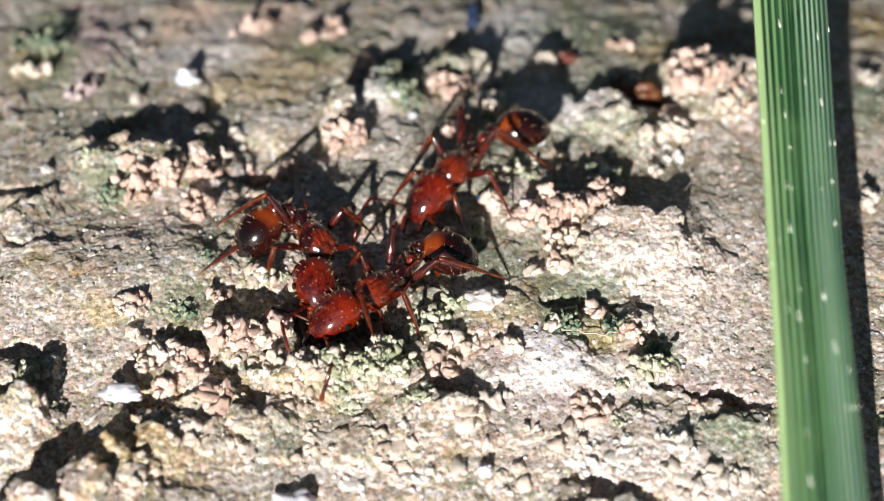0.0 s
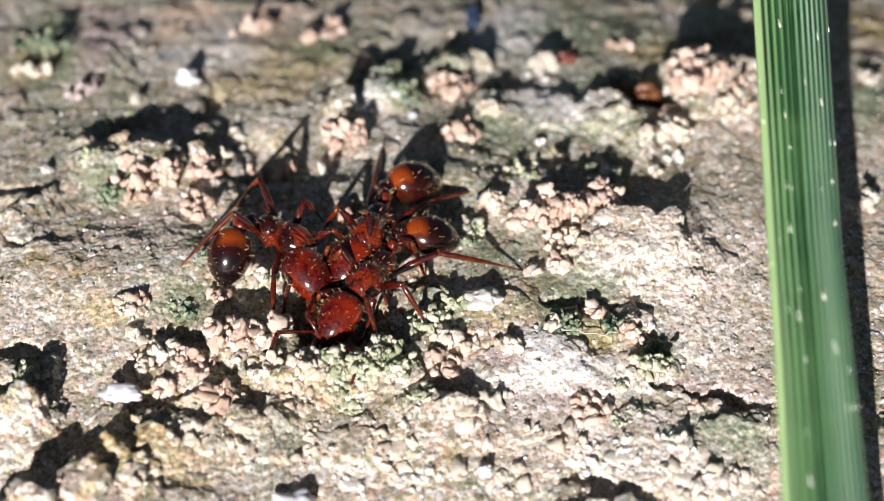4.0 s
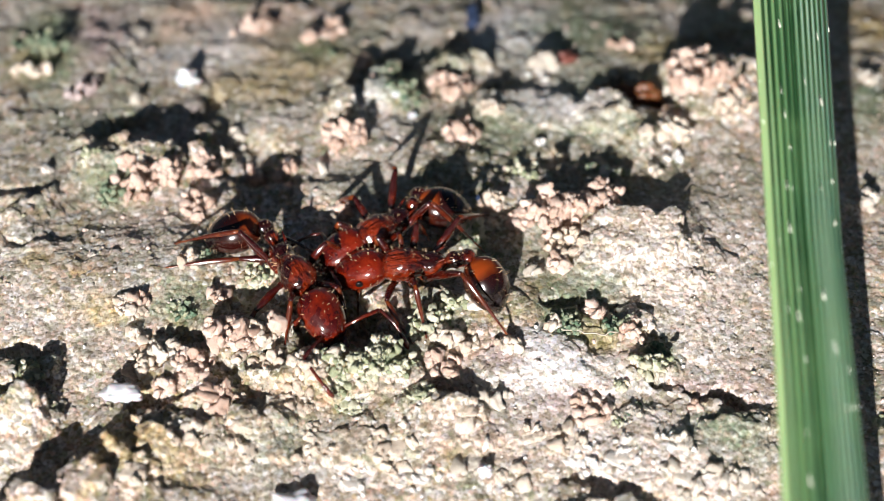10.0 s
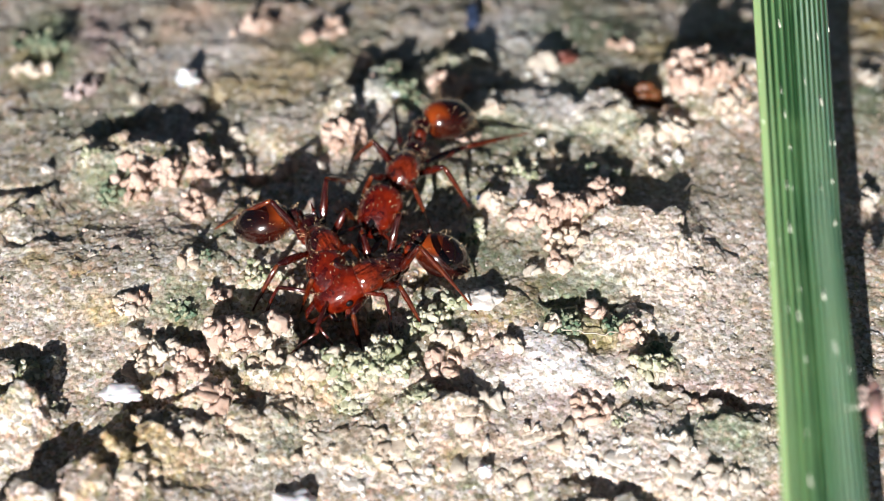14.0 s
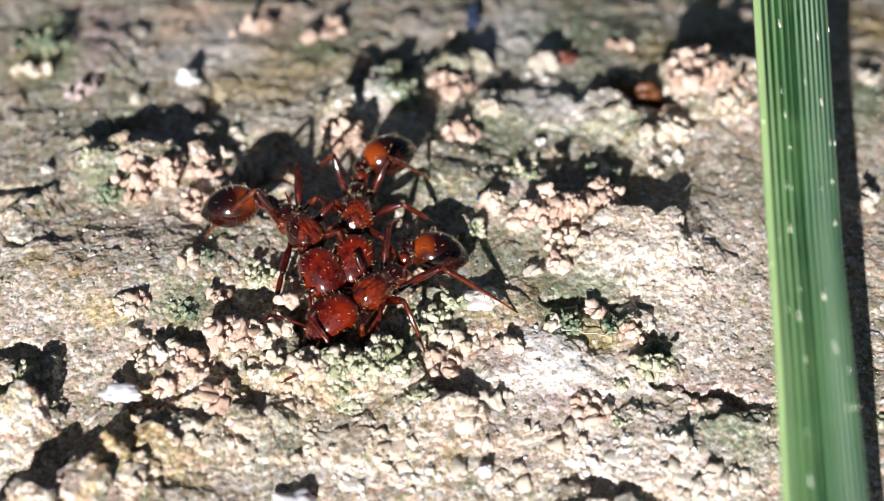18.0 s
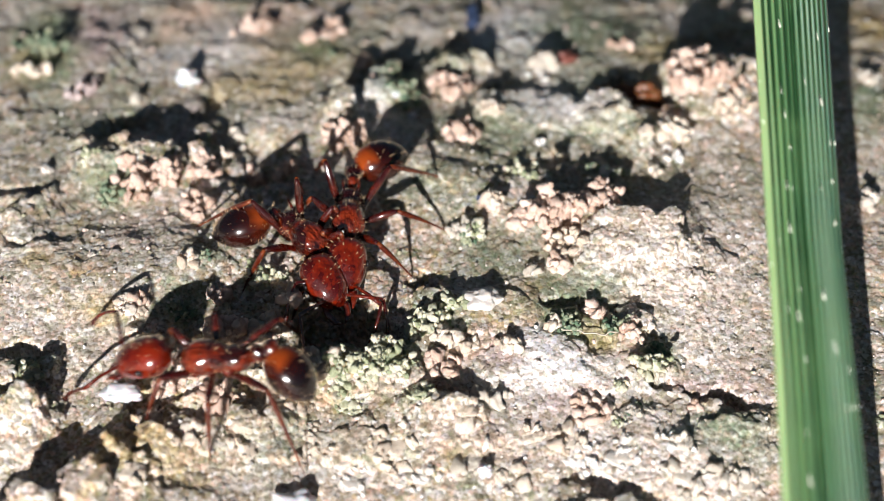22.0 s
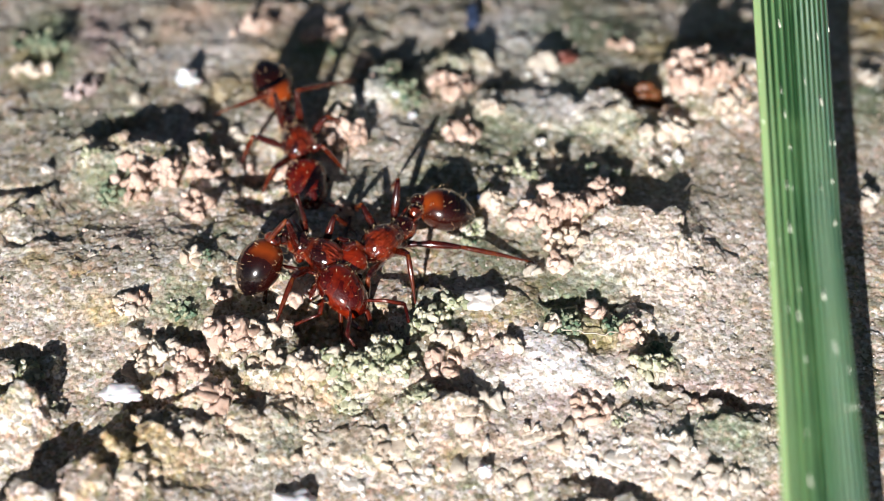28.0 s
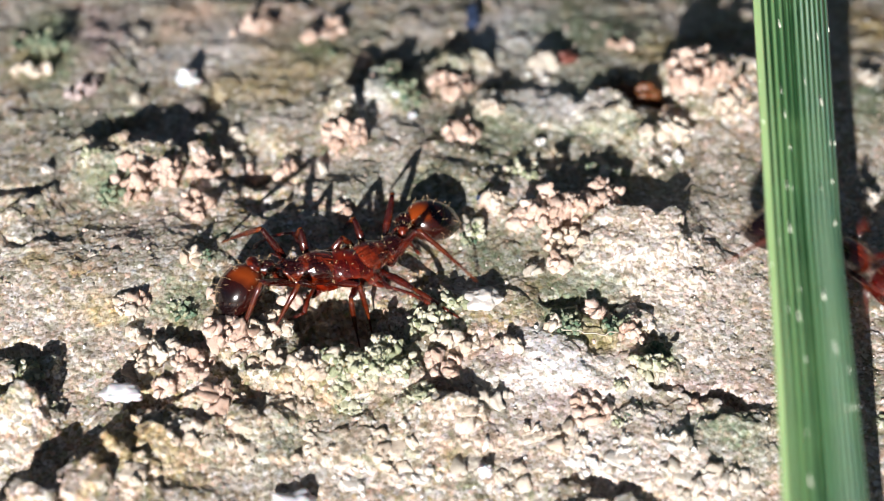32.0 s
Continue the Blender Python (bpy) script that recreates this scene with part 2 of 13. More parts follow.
def skin(bm, centres, radii, seg=14, frame_up=(0, 0, 1)):
    """A closed tube through the centres; radii are (across, upright) pairs or single numbers."""
    cs = [Vector(c) for c in centres]
    loops = []
    for i, c in enumerate(cs):
        way = (cs[min(i + 1, len(cs) - 1)] - cs[max(i - 1, 0)]).normalized()
        side = Vector(frame_up).cross(way)
        side = side.normalized() if side.length > 1e-6 else Vector((0, 1, 0))
        top = way.cross(side)
        ra, rb = radii[i] if isinstance(radii[i], tuple) else (radii[i], radii[i])
        loops.append([bm.verts.new(c + side * (ra * math.cos(2 * math.pi * k / seg)) +
                                   top * (rb * math.sin(2 * math.pi * k / seg))) for k in range(seg)])
    for a, b in zip(loops, loops[1:]):
        for k in range(seg):
            bm.faces.new((a[k], a[(k + 1) % seg], b[(k + 1) % seg], b[k]))
    bm.faces.new(loops[0][::-1])
    bm.faces.new(loops[-1])
    bmesh.ops.recalc_face_normals(bm, faces=bm.faces)


def spike(bm, root, tip, width):
    """A thin three-sided bristle."""
    root, tip = Vector(root), Vector(tip)
    way = (tip - root).normalized()
    a = way.orthogonal().normalized() * width
    b = way.cross(a)
    ring = [bm.verts.new(root + a * math.cos(q) + b * math.sin(q)) for q in (0, 2.094, 4.189)]
    mid = [bm.verts.new(root.lerp(tip, 0.8) + (a * math.cos(q) + b * math.sin(q)) * 0.8) for q in (0, 2.094, 4.189)]
    end = bm.verts.new(tip)
    for k in range(3):
        bm.faces.new((ring[k], ring[(k + 1) % 3], mid[(k + 1) % 3], mid[k]))
        bm.faces.new((mid[k], mid[(k + 1) % 3], end))


def lump(bm, radius, squash, rough, seed, sub=3):
    """A knobbly rounded lump."""
    made = bmesh.ops.create_icosphere(bm, subdivisions=sub, radius=1.0)["verts"]
    for v in made:
        p = v.co.copy()
        q = p * 1.3 + Vector((seed * 7.3, seed * 3.1, seed * 1.7))
        k = radius * (1 + rough * noise.noise(q) + rough * 0.5 * noise.noise(q * 2.3))
        v.co = Vector((p.x * squash[0], p.y * squash[1], p.z * squash[2])) * k
    return made


# ---- ground: one sheet of weathered sandy mortar ----
STEP = 0.025
AXIS_X = np.arange(-13.0, 13.0, STEP)
AXIS_Y = np.arange(-8.6, 11.2, STEP)
GX, GY = np.meshgrid(AXIS_X, AXIS_Y)
rng = np.random.default_rng(11)


def lattice(scale, seed):
    """Smooth value noise over the sheet, -1 to 1, with cells of that many millimetres."""
    r = np.random.default_rng(seed)
    table = r.random((int(30 / scale) + 4, int(32 / scale) + 4)) * 2 - 1
    u, v = (GX + 14.0) / scale, (GY + 10.0) / scale
    i, j = u.astype(int), v.astype(int)
    f, g = u - i, v - j
    f, g = f * f * (3 - 2 * f), g * g * (3 - 2 * g)
    return ((table[j, i] * (1 - f) + table[j, i + 1] * f) * (1 - g) +
            (table[j + 1, i] * (1 - f) + table[j + 1, i + 1] * f) * g)


# the slab bows gently, falling away to the far side and to the near side
EVEN = 1.0 - 0.5 * np.clip((GY - 2.5) / 2.5, 0, 1) - 0.45 * np.clip((-3.4 - GY) / 1.5, 0, 1)
HEIGHT = (-0.011 * GY ** 2 + 0.13 * lattice(4.1, 1) + EVEN * (0.08 * lattice(1.9, 2) + 0.045 * lattice(0.95, 3) +
          0.020 * lattice(0.5, 4) + 0.010 * lattice(0.24, 5) + 0.006 * lattice(0.11, 6)))
STAINS = {key: np.zeros_like(GX) for key in ("moss", "ochre", "pale", "white", "mauve", "pink", "dark")}
WARP_X = 0.30 * lattice(0.8, 21) + 0.16 * lattice(0.33, 22) + 0.06 * lattice(0.14, 25)
WARP_Y = 0.26 * lattice(0.8, 23) + 0.14 * lattice(0.33, 24) + 0.06 * lattice(0.14, 26)
LIP = 0.85 + 0.75 * lattice(0.6, 27) + 0.35 * lattice(0.25, 28)


def ragged(x, y):
    """The sheet's coordinates from (x, y), drawn uneven but true at that spot."""
    i = min(max(int((x - AXIS_X[0]) / STEP), 0), len(AXIS_X) - 1)
    j = min(max(int((y - AXIS_Y[0]) / STEP), 0), len(AXIS_Y) - 1)
    return GX + WARP_X - WARP_X[j, i] - x, GY + WARP_Y - WARP_Y[j, i] - y


def blot(x, y, rx, ry):
    """Distance from a ragged oval's middle; 1 on its edge."""
    u, v = ragged(x, y)
    return np.sqrt((u / rx) ** 2 + (v / ry) ** 2)


def dent(x, y, rx, ry, depth):
    """A steep-walled hole in the mortar."""
    d = np.clip((1.15 - blot(x, y, rx, ry)) / 0.45, 0, 1)
    HEIGHT[:] -= depth * d * d * (3 - 2 * d)


def pit(x, y, rx, ry, depth):
    """A hole with a raised lip on its near side."""
    dent(x, y, rx, ry, depth)
    u, v = ragged(x, y)
    far = (u / rx) ** 4 + ((v + 1.25 * ry) / (0.42 * ry + 0.06)) ** 2
    HEIGHT[:] += min(0.46 * ry, 0.42) * LIP * np.exp(-far)


def crack(x0, y0, x1, y1, width, depth, lip):
    """A straight stretch of a crack, its near edge raised."""
    dx, dy = x1 - x0, y1 - y0
    u, v = ragged((x0 + x1) / 2, (y0 + y1) / 2)
    u, v = u + dx / 2, v + dy / 2
    along = np.clip((u * dx + v * dy) / (dx * dx + dy * dy), 0, 1)
    gap = np.hypot(u - along * dx, v - along * dy)
    d = np.clip((1.2 - gap / width) / 0.5, 0, 1)
    HEIGHT[:] -= depth * d * d * (3 - 2 * d)
    near = np.hypot(u - along * dx, v - along * dy + 1.5 * width)
    HEIGHT[:] += lip * LIP * np.exp(-(near / (0.7 * width)) ** 2)


def ledge(x0, y0, x1, y1, rise, fade):
    """A broken edge: the near side stands higher and runs out over fade millimetres."""
    dx, dy = x1 - x0, y1 - y0
    long = math.hypot(dx, dy)
    u, v = ragged((x0 + x1) / 2, (y0 + y1) / 2)
    u, v = u + dx / 2, v + dy / 2
    along = (u * dx + v * dy) / long
    near = (u * dy - v * dx) / long
    ends = np.clip((np.minimum(along, long - along) + 0.35) / 0.5, 0, 1)
    d = np.clip((near + 0.08) / 0.22, 0, 1)
    HEIGHT[:] += rise * (0.84 + 0.16 * LIP) * ends * ends * (3 - 2 * ends) * d * np.exp(-(np.maximum(near, 0) / fade) ** 2)


def swell(x, y, rx, ry, rise):
    HEIGHT[:] += rise * np.exp(-blot(x, y, rx, ry) ** 2)


def stain(kind, x, y, rx, ry, amount):
    d = np.clip((1.5 - blot(x, y, rx, ry)) / 1.0, 0, 1)
    STAINS[kind][:] = np.maximum(STAINS[kind], amount * d)


dent(-2.51, -2.34, 1.20, 0.99, 1.5)
pit(-1.55, -2.67, 0.78, 0.60, 0.54)
pit(-0.21, -1.13, 0.48, 0.32, 0.27)
pit(-6.34, -4.55, 0.51, 0.24, 0.27)
pit(-9.57, -3.14, 0.60, 0.36, 0.27)
pit(-9.26, -4.04, 0.55, 0.49, 0.36)
pit(-9.82, 0.07, 0.55, 0.22, 0.16)
pit(-4.54, -1.76, 0.79, 0.57, 0.36)
pit(-5.90, -2.91, 0.63, 0.35, 0.27)
pit(-5.13, -3.64, 0.58, 0.35, 0.27)
pit(-3.99, -4.59, 0.54, 0.27, 0.27)
pit(-3.80, -3.25, 0.26, 0.28, 0.23)
pit(-1.76, -4.81, 0.36, 0.22, 0.20)
pit(0.08, -4.22, 0.56, 0.34, 0.32)
pit(4.59, -1.43, 0.24, 0.32, 0.25)
pit(3.97, -1.88, 0.34, 0.25, 0.18)
pit(2.85, -1.76, 0.55, 0.32, 0.18)
pit(4.80, -2.63, 0.31, 0.32, 0.27)
pit(6.57, -4.40, 0.57, 0.33, 0.16)
pit(3.35, -6.46, 0.65, 0.37, 0.36)
pit(7.38, 8.30, 1.17, 0.88, 0.41)
pit(4.92, 5.63, 0.89, 0.72, 0.9)
pit(5.31, 4.67, 0.38, 0.28, 0.45)
pit(-2.44, 6.28, 0.51, 0.84, 0.32)
pit(-1.42, 7.11, 0.83, 0.69, 0.27)
pit(0.47, 7.93, 0.49, 0.70, 0.27)
pit(1.42, 6.02, 0.33, 0.32, 0.18)
pit(-7.86, 4.35, 1.05, 0.63, 0.36)
pit(-6.07, 5.29, 0.44, 0.83, 0.32)
dent(-4.67, 3.24, 1.03, 1.06, 0.32)
dent(-4.32, 2.19, 0.98, 0.94, 0.28)
pit(-10.52, 1.99, 0.86, 0.25, 0.18)
pit(-10.94, 5.05, 0.45, 0.22, 0.14)
pit(3.06, 3.07, 0.68, 0.42, 0.23)
pit(4.11, 2.77, 0.45, 0.38, 0.23)
pit(-4.34, 10.29, 0.38, 0.30, 0.18)
swell(-9.32, -4.59, 0.78, 0.52, 0.3)
swell(-7.84, -0.65, 2.58, 1.28, 0.35)
swell(-6.43, -7.04, 1.88, 0.67, 0.5)
swell(-7.39, 2.71, 1.07, 0.77, 0.35)
swell(5.49, -0.11, 1.49, 1.28, 0.55)
swell(4.95, -5.67, 2.40, 1.02, 0.3)
swell(2.54, -3.06, 1.23, 0.63, 0.35)
swell(-0.30, -5.10, 1.89, 0.85, 0.3)
swell(-5.68, -5.67, 1.90, 1.02, 0.3)
swell(-2.11, -3.61, 1.55, 0.45, 0.45)
swell(-2.67, 4.58, 0.73, 0.59, 0.3)
swell(-1.91, 3.57, 1.57, 1.15, 0.25)
swell(2.57, 5.05, 2.19, 0.79, 0.3)
swell(6.73, 5.77, 1.19, 0.70, 0.3)
swell(-9.13, 7.33, 0.92, 1.24, 0.3)
swell(1.00, -2.01, 1.31, 0.80, 0.3)
swell(-4.75, -2.67, 1.05, 0.70, 0.25)
swell(3.24, 1.01, 1.24, 0.74, 0.3)
swell(0.25, 2.40, 1.35, 1.10, 0.42)
swell(-2.20, 1.75, 0.95, 0.85, 0.36)
crack(-6.76, -4.81, -6.02, -4.52, 0.16, 0.5, 0.25)
crack(4.27, -3.46, 5.06, -4.07, 0.13, 0.4, 0.08)
crack(5.06, -4.07, 6.20, -4.22, 0.12, 0.3, 0.06)
crack(6.20, -4.22, 7.19, -4.55, 0.2, 0.4, 0.1)
ledge(-3.64, -3.64, -0.63, -3.30, 0.26, 0.5)
ledge(-9.17, 2.99, -6.65, 2.99, 0.42, 0.7)
ledge(-6.21, 3.50, -5.43, 3.50, 0.48, 0.5)
ledge(-5.43, 2.31, -3.83, 2.39, 0.26, 0.5)
ledge(-10.73, 1.03, -9.69, 1.87, 0.30, 0.6)
ledge(-2.82, 5.19, -2.09, 5.26, 0.55, 0.6)
ledge(-1.89, 5.71, -0.86, 5.76, 0.48, 0.6)
ledge(0.00, 7.21, 0.81, 7.27, 0.37, 0.6)
ledge(1.04, 5.64, 1.71, 5.76, 0.22, 0.5)
ledge(6.08, 6.49, 8.19, 6.81, 0.63, 0.8)
ledge(4.32, 5.38, 5.60, 3.72, 0.44, 0.6)
ledge(2.16, 1.77, 3.68, 1.81, 0.30, 0.7)
ledge(3.82, 1.84, 4.38, 1.88, 0.28, 0.5)
ledge(-10.13, -7.89, -8.87, -7.24, 0.85, 2.2)
ledge(-9.04, -7.33, -7.85, -6.45, 0.8, 2.2)
ledge(-7.96, -6.53, -7.35, -5.81, 0.5, 1.5)
ledge(-7.44, -5.84, -6.52, -5.29, 0.32, 1.2)
ledge(-6.65, -5.33, -5.55, -4.88, 0.2, 1)
ledge(-10.18, -4.74, -9.21, -4.44, 0.32, 1.2)
ledge(-9.31, -4.46, -8.44, -5.32, 0.22, 0.8)
ledge(4.28, 1.01, 5.74, 0.48, 0.36, 1.3)
ledge(-10.40, -3.72, -8.94, -3.62, 0.33, 0.6)
ledge(-6.31, -3.62, -5.32, -3.59, 0.41, 0.5)
ledge(-5.57, -4.27, -4.59, -4.33, 0.33, 0.5)
ledge(-4.57, -4.99, -3.54, -4.91, 0.33, 0.5)
ledge(-2.37, -5.15, -1.56, -5.01, 0.26, 0.5)
ledge(-0.62, -4.55, 0.58, -4.67, 0.22, 0.5)
ledge(2.63, -2.24, 3.48, -2.08, 0.26, 0.4)
ledge(3.85, -2.38, 4.78, -2.14, 0.33, 0.4)
ledge(4.45, -3.26, 5.20, -3.57, 0.33, 0.5)
ledge(6.12, -4.87, 7.09, -4.94, 0.26, 0.5)
ledge(2.26, -7.00, 4.07, -6.92, 0.55, 0.8)
stain("moss", -8.17, 2.19, 0.57, 0.67, 1)
stain("moss", 2.84, -2.10, 0.79, 0.62, 1)
stain("moss", 6.38, -5.10, 0.70, 0.52, 1)
stain("moss", -1.35, -3.22, 1.16, 0.61, 1)
stain("moss", -10.80, 8.74, 0.79, 1.07, 1)
stain("moss", 4.92, -3.30, 0.52, 0.61, 1)
stain("moss", -1.10, 6.02, 0.89, 0.80, 1)
stain("moss", -0.32, -1.85, 0.79, 0.71, 0.75)
stain("moss", -6.06, -1.76, 0.80, 0.54, 1)
stain("ochre", -2.89, -3.53, 0.77, 0.42, 0.84)
stain("ochre", -9.18, -0.65, 0.68, 0.55, 0.3)
stain("mauve", 1.50, -3.06, 0.52, 0.28, 0.8)
stain("mauve", 5.96, -4.07, 0.90, 0.38, 0.7)
stain("moss", 9.18, 2.19, 0.43, 1.15, 0.9)
stain("moss", 11.19, 5.53, 0.45, 1.22, 1)
stain("moss", -3.46, 8.74, 1.87, 0.63, 0.6)
stain("moss", 3.68, 9.34, 1.73, 1.27, 1)
stain("moss", -3.43, 8.16, 0.92, 0.83, 1)
stain("moss", 0.49, 0.82, 0.55, 0.83, 0.75)
stain("moss", 1.38, 3.90, 1.72, 1.16, 0.675)
stain("moss", -9.33, -3.46, 0.53, 0.39, 1)
stain("moss", -8.88, 5.53, 1.35, 1.61, 0.6)
stain("moss", 3.90, -2.01, 0.66, 0.53, 0.75)
stain("moss", 2.52, 7.60, 1.83, 1.03, 0.6)
stain("ochre", -8.08, -2.01, 0.60, 0.45, 0.55)
stain("ochre", 3.61, -2.51, 0.52, 0.35, 1)
stain("ochre", -6.78, -5.95, 1.14, 1.02, 0.7)
stain("ochre", -3.67, 7.06, 1.36, 0.81, 0.7)
stain("ochre", -3.12, -4.07, 0.77, 0.52, 0.4)
stain("ochre", 11.95, 9.34, 0.64, 1.30, 0.98)
stain("white", 3.00, -3.76, 1.13, 0.55, 1)
stain("pale", 2.72, -5.10, 1.52, 0.85, 0.8)
stain("pale", 6.05, -2.99, 1.57, 1.06, 0.8)
stain("pale", 2.12, -4.07, 2.18, 0.86, 0.95)
stain("pale", 3.58, -2.99, 1.30, 0.70, 0.6)
stain("pale", -8.27, -2.67, 1.59, 1.07, 0.5)
stain("white", 2.16, -2.91, 0.65, 0.31, 0.9)
stain("white", 1.01, -1.34, 0.45, 0.39, 0.8)
stain("ochre", 2.19, -1.68, 1.32, 0.71, 0.35)
stain("moss", -1.07, -4.22, 1.92, 0.69, 0.30)
stain("ochre", -4.64, -4.22, 1.54, 0.69, 0.25)
stain("moss", -3.96, -2.67, 1.57, 0.88, 0.525)
stain("moss", 1.56, -0.65, 1.21, 0.90, 0.6)
stain("moss", -5.48, 0.07, 0.95, 0.73, 0.45)
stain("pale", 5.85, -0.65, 2.16, 2.00, 0.85)
stain("pale", 5.59, -3.92, 1.29, 0.87, 0.6)
stain("pale", 6.99, -2.67, 0.79, 1.42, 0.7)
stain("pale", -9.79, -0.11, 0.83, 0.74, 0.5)
stain("pale", -9.79, -2.01, 0.81, 1.09, 0.6)
stain("pale", -6.85, 0.26, 1.10, 0.92, 0.5)
stain("pale", 4.59, -5.53, 3.29, 1.19, 0.95)
stain("mauve", 2.74, -4.52, 0.76, 0.34, 0.6)
stain("pink", 0.95, -5.53, 1.01, 0.51, 0.5)
stain("moss", 5.60, -5.39, 0.63, 0.41, 0.75)
stain("moss", -2.06, -5.25, 1.14, 0.51, 0.35)
stain("moss", -3.92, -5.81, 1.01, 0.51, 0.525)
stain("pale", 0.20, -5.39, 2.52, 1.02, 0.4)
stain("pale", -3.53, -6.09, 2.51, 1.01, 0.4)
stain("pale", 0.88, -1.34, 0.66, 0.54, 0.5)
stain("pale", -8.79, 8.74, 0.94, 1.27, 0.5)
stain("pale", 1.46, 7.88, 1.07, 1.24, 0.5)
stain("pale", -5.50, 7.33, 1.83, 1.03, 0.4)
stain("moss", -10.26, 6.79, 0.92, 1.24, 0.9)
stain("white", 2.25, 8.45, 0.93, 1.46, 0.8)
stain("white", 2.80, 5.29, 1.03, 0.89, 0.8)
stain("white", -6.91, 7.74, 0.92, 0.62, 0.5)
stain("white", -5.93, 8.74, 0.94, 0.63, 0.35)
stain("ochre", -10.95, 7.33, 0.62, 0.83, 0.84)
stain("ochre", -4.64, 5.90, 1.19, 0.60, 0.7)
stain("moss", 0.24, 7.33, 0.91, 0.61, 0.75)
stain("moss", 3.81, 6.28, 0.75, 0.80, 0.9)
stain("moss", -0.06, 2.19, 1.26, 0.75, 0.675)
stain("moss", -2.01, 1.99, 0.98, 0.75, 0.6)
stain("moss", -2.53, -2.67, 1.17, 0.70, 1)
stain("moss", 6.36, -5.25, 0.89, 0.69, 1)
stain("moss", 1.02, -0.47, 0.81, 0.54, 0.9)
stain("moss", 3.40, -1.34, 1.06, 0.72, 0.9)
stain("mauve", -9.28, 7.33, 0.54, 2.28, 0.8)
stain("mauve", -6.56, 4.35, 0.26, 0.98, 0.6)
stain("mauve", 1.24, -3.30, 0.58, 0.31, 0.6)
stain("mauve", 6.47, -4.07, 0.78, 0.43, 0.6)
stain("mauve", -5.21, 9.34, 1.42, 0.85, 0.3)
stain("dark", -8.48, 9.34, 1.59, 1.28, 0.3)
stain("dark", -2.20, 7.88, 3.06, 1.24, 0.35)
stain("dark", -5.31, 5.05, 1.76, 1.38, 0.3)
stain("dark", -8.25, 8.74, 5.97, 2.32, 0.75)
stain("dark", 0.25, 8.45, 4.94, 2.08, 0.75)
stain("dark", 5.60, 8.16, 4.17, 2.29, 0.9)
stain("dark", -4.18, 5.53, 3.25, 1.79, 0.95)
stain("dark", 4.14, 2.19, 1.82, 1.13, 0.85)
stain("dark", 1.68, 4.35, 2.60, 1.56, 0.95)
stain("dark", -9.92, 4.58, 2.66, 1.59, 0.7)
stain("dark", 6.96, 2.40, 1.56, 1.33, 0.75)
stain("dark", -1.32, 2.19, 1.68, 1.13, 0.6)
stain("dark", 11.11, 5.05, 0.90, 4.83, 0.6)
stain("dark", -6.06, -1.00, 1.21, 0.90, 0.5)
stain("dark", 2.62, -1.00, 1.47, 0.72, 0.5)
stain("dark", 9.86, -2.67, 0.53, 3.59, 0.5)
stain("dark", -7.68, -2.01, 1.47, 1.08, 0.5)
stain("dark", -9.71, 2.19, 1.85, 1.15, 0.8)
stain("dark", -8.64, 0.44, 2.08, 1.12, 0.55)
stain("dark", -6.24, -0.47, 1.49, 0.91, 0.55)
stain("dark", -2.48, 7.33, 4.55, 1.84, 0.8)
stain("dark", 2.25, 0.07, 1.63, 0.73, 0.4)
stain("dark", 2.34, -1.34, 1.19, 0.71, 0.35)
stain("dark", -5.05, -2.01, 1.59, 1.07, 0.3)
stain("pale", -11.66, 9.65, 0.71, 0.78, 0.5)
stain("ochre", -11.16, 7.00, 0.33, 0.67, 0.8)
stain("moss", -10.65, 8.74, 0.53, 1.19, 1)
stain("moss", -10.19, 5.90, 0.67, 0.70, 0.6)
stain("mauve", -9.70, 8.89, 0.28, 1.26, 1)
stain("mauve", -9.06, 7.27, 0.24, 0.81, 1)
stain("mauve", -8.84, 5.17, 0.41, 0.33, 0.8)
stain("pale", -8.71, 8.68, 0.39, 0.83, 0.9)
stain("pale", -8.07, 7.33, 0.60, 0.54, 0.6)
stain("pale", -5.73, 8.16, 0.49, 0.63, 0.9)
stain("pale", -5.07, 5.72, 0.44, 0.44, 0.7)
stain("pink", -7.38, 9.50, 0.39, 0.81, 0.9)
stain("pink", -6.43, 9.81, 0.53, 0.63, 0.9)
stain("pink", -4.72, 9.10, 0.78, 1.09, 0.9)
stain("pink", -3.37, 9.34, 0.62, 0.92, 0.9)
stain("ochre", -3.43, 8.22, 0.55, 0.52, 0.8)
stain("moss", -5.54, 9.97, 0.25, 0.51, 0.9)
stain("pale", -4.14, 7.82, 0.64, 0.39, 0.7)
stain("pale", -0.37, 8.89, 0.62, 0.72, 0.6)
stain("pale", 2.20, 9.50, 0.86, 1.71, 0.9)
stain("white", 2.68, 7.00, 0.42, 0.64, 0.8)
stain("white", -1.79, 5.29, 0.38, 0.92, 0.8)
stain("pale", -1.14, 4.30, 0.58, 0.64, 0.8)
stain("pale", -4.56, 4.67, 0.44, 0.33, 0.8)
stain("pale", 1.84, 7.60, 0.61, 1.10, 0.7)
stain("moss", 4.14, 9.19, 0.78, 0.85, 0.9)
stain("ochre", 5.73, 7.82, 0.43, 0.95, 0.8)
stain("moss", 4.31, 3.79, 1.00, 0.75, 0.6)
stain("pale", 3.63, 5.72, 0.71, 0.69, 0.9)
stain("pale", 4.52, 4.69, 0.44, 0.51, 0.7)
stain("pale", 6.69, 9.50, 0.53, 0.75, 0.6)
stain("moss", 0.80, 3.90, 0.86, 0.67, 0.5)
stain("pale", -2.57, 2.19, 0.84, 0.81, 0.8)
stain("pale", -1.32, 2.61, 0.56, 0.62, 0.8)
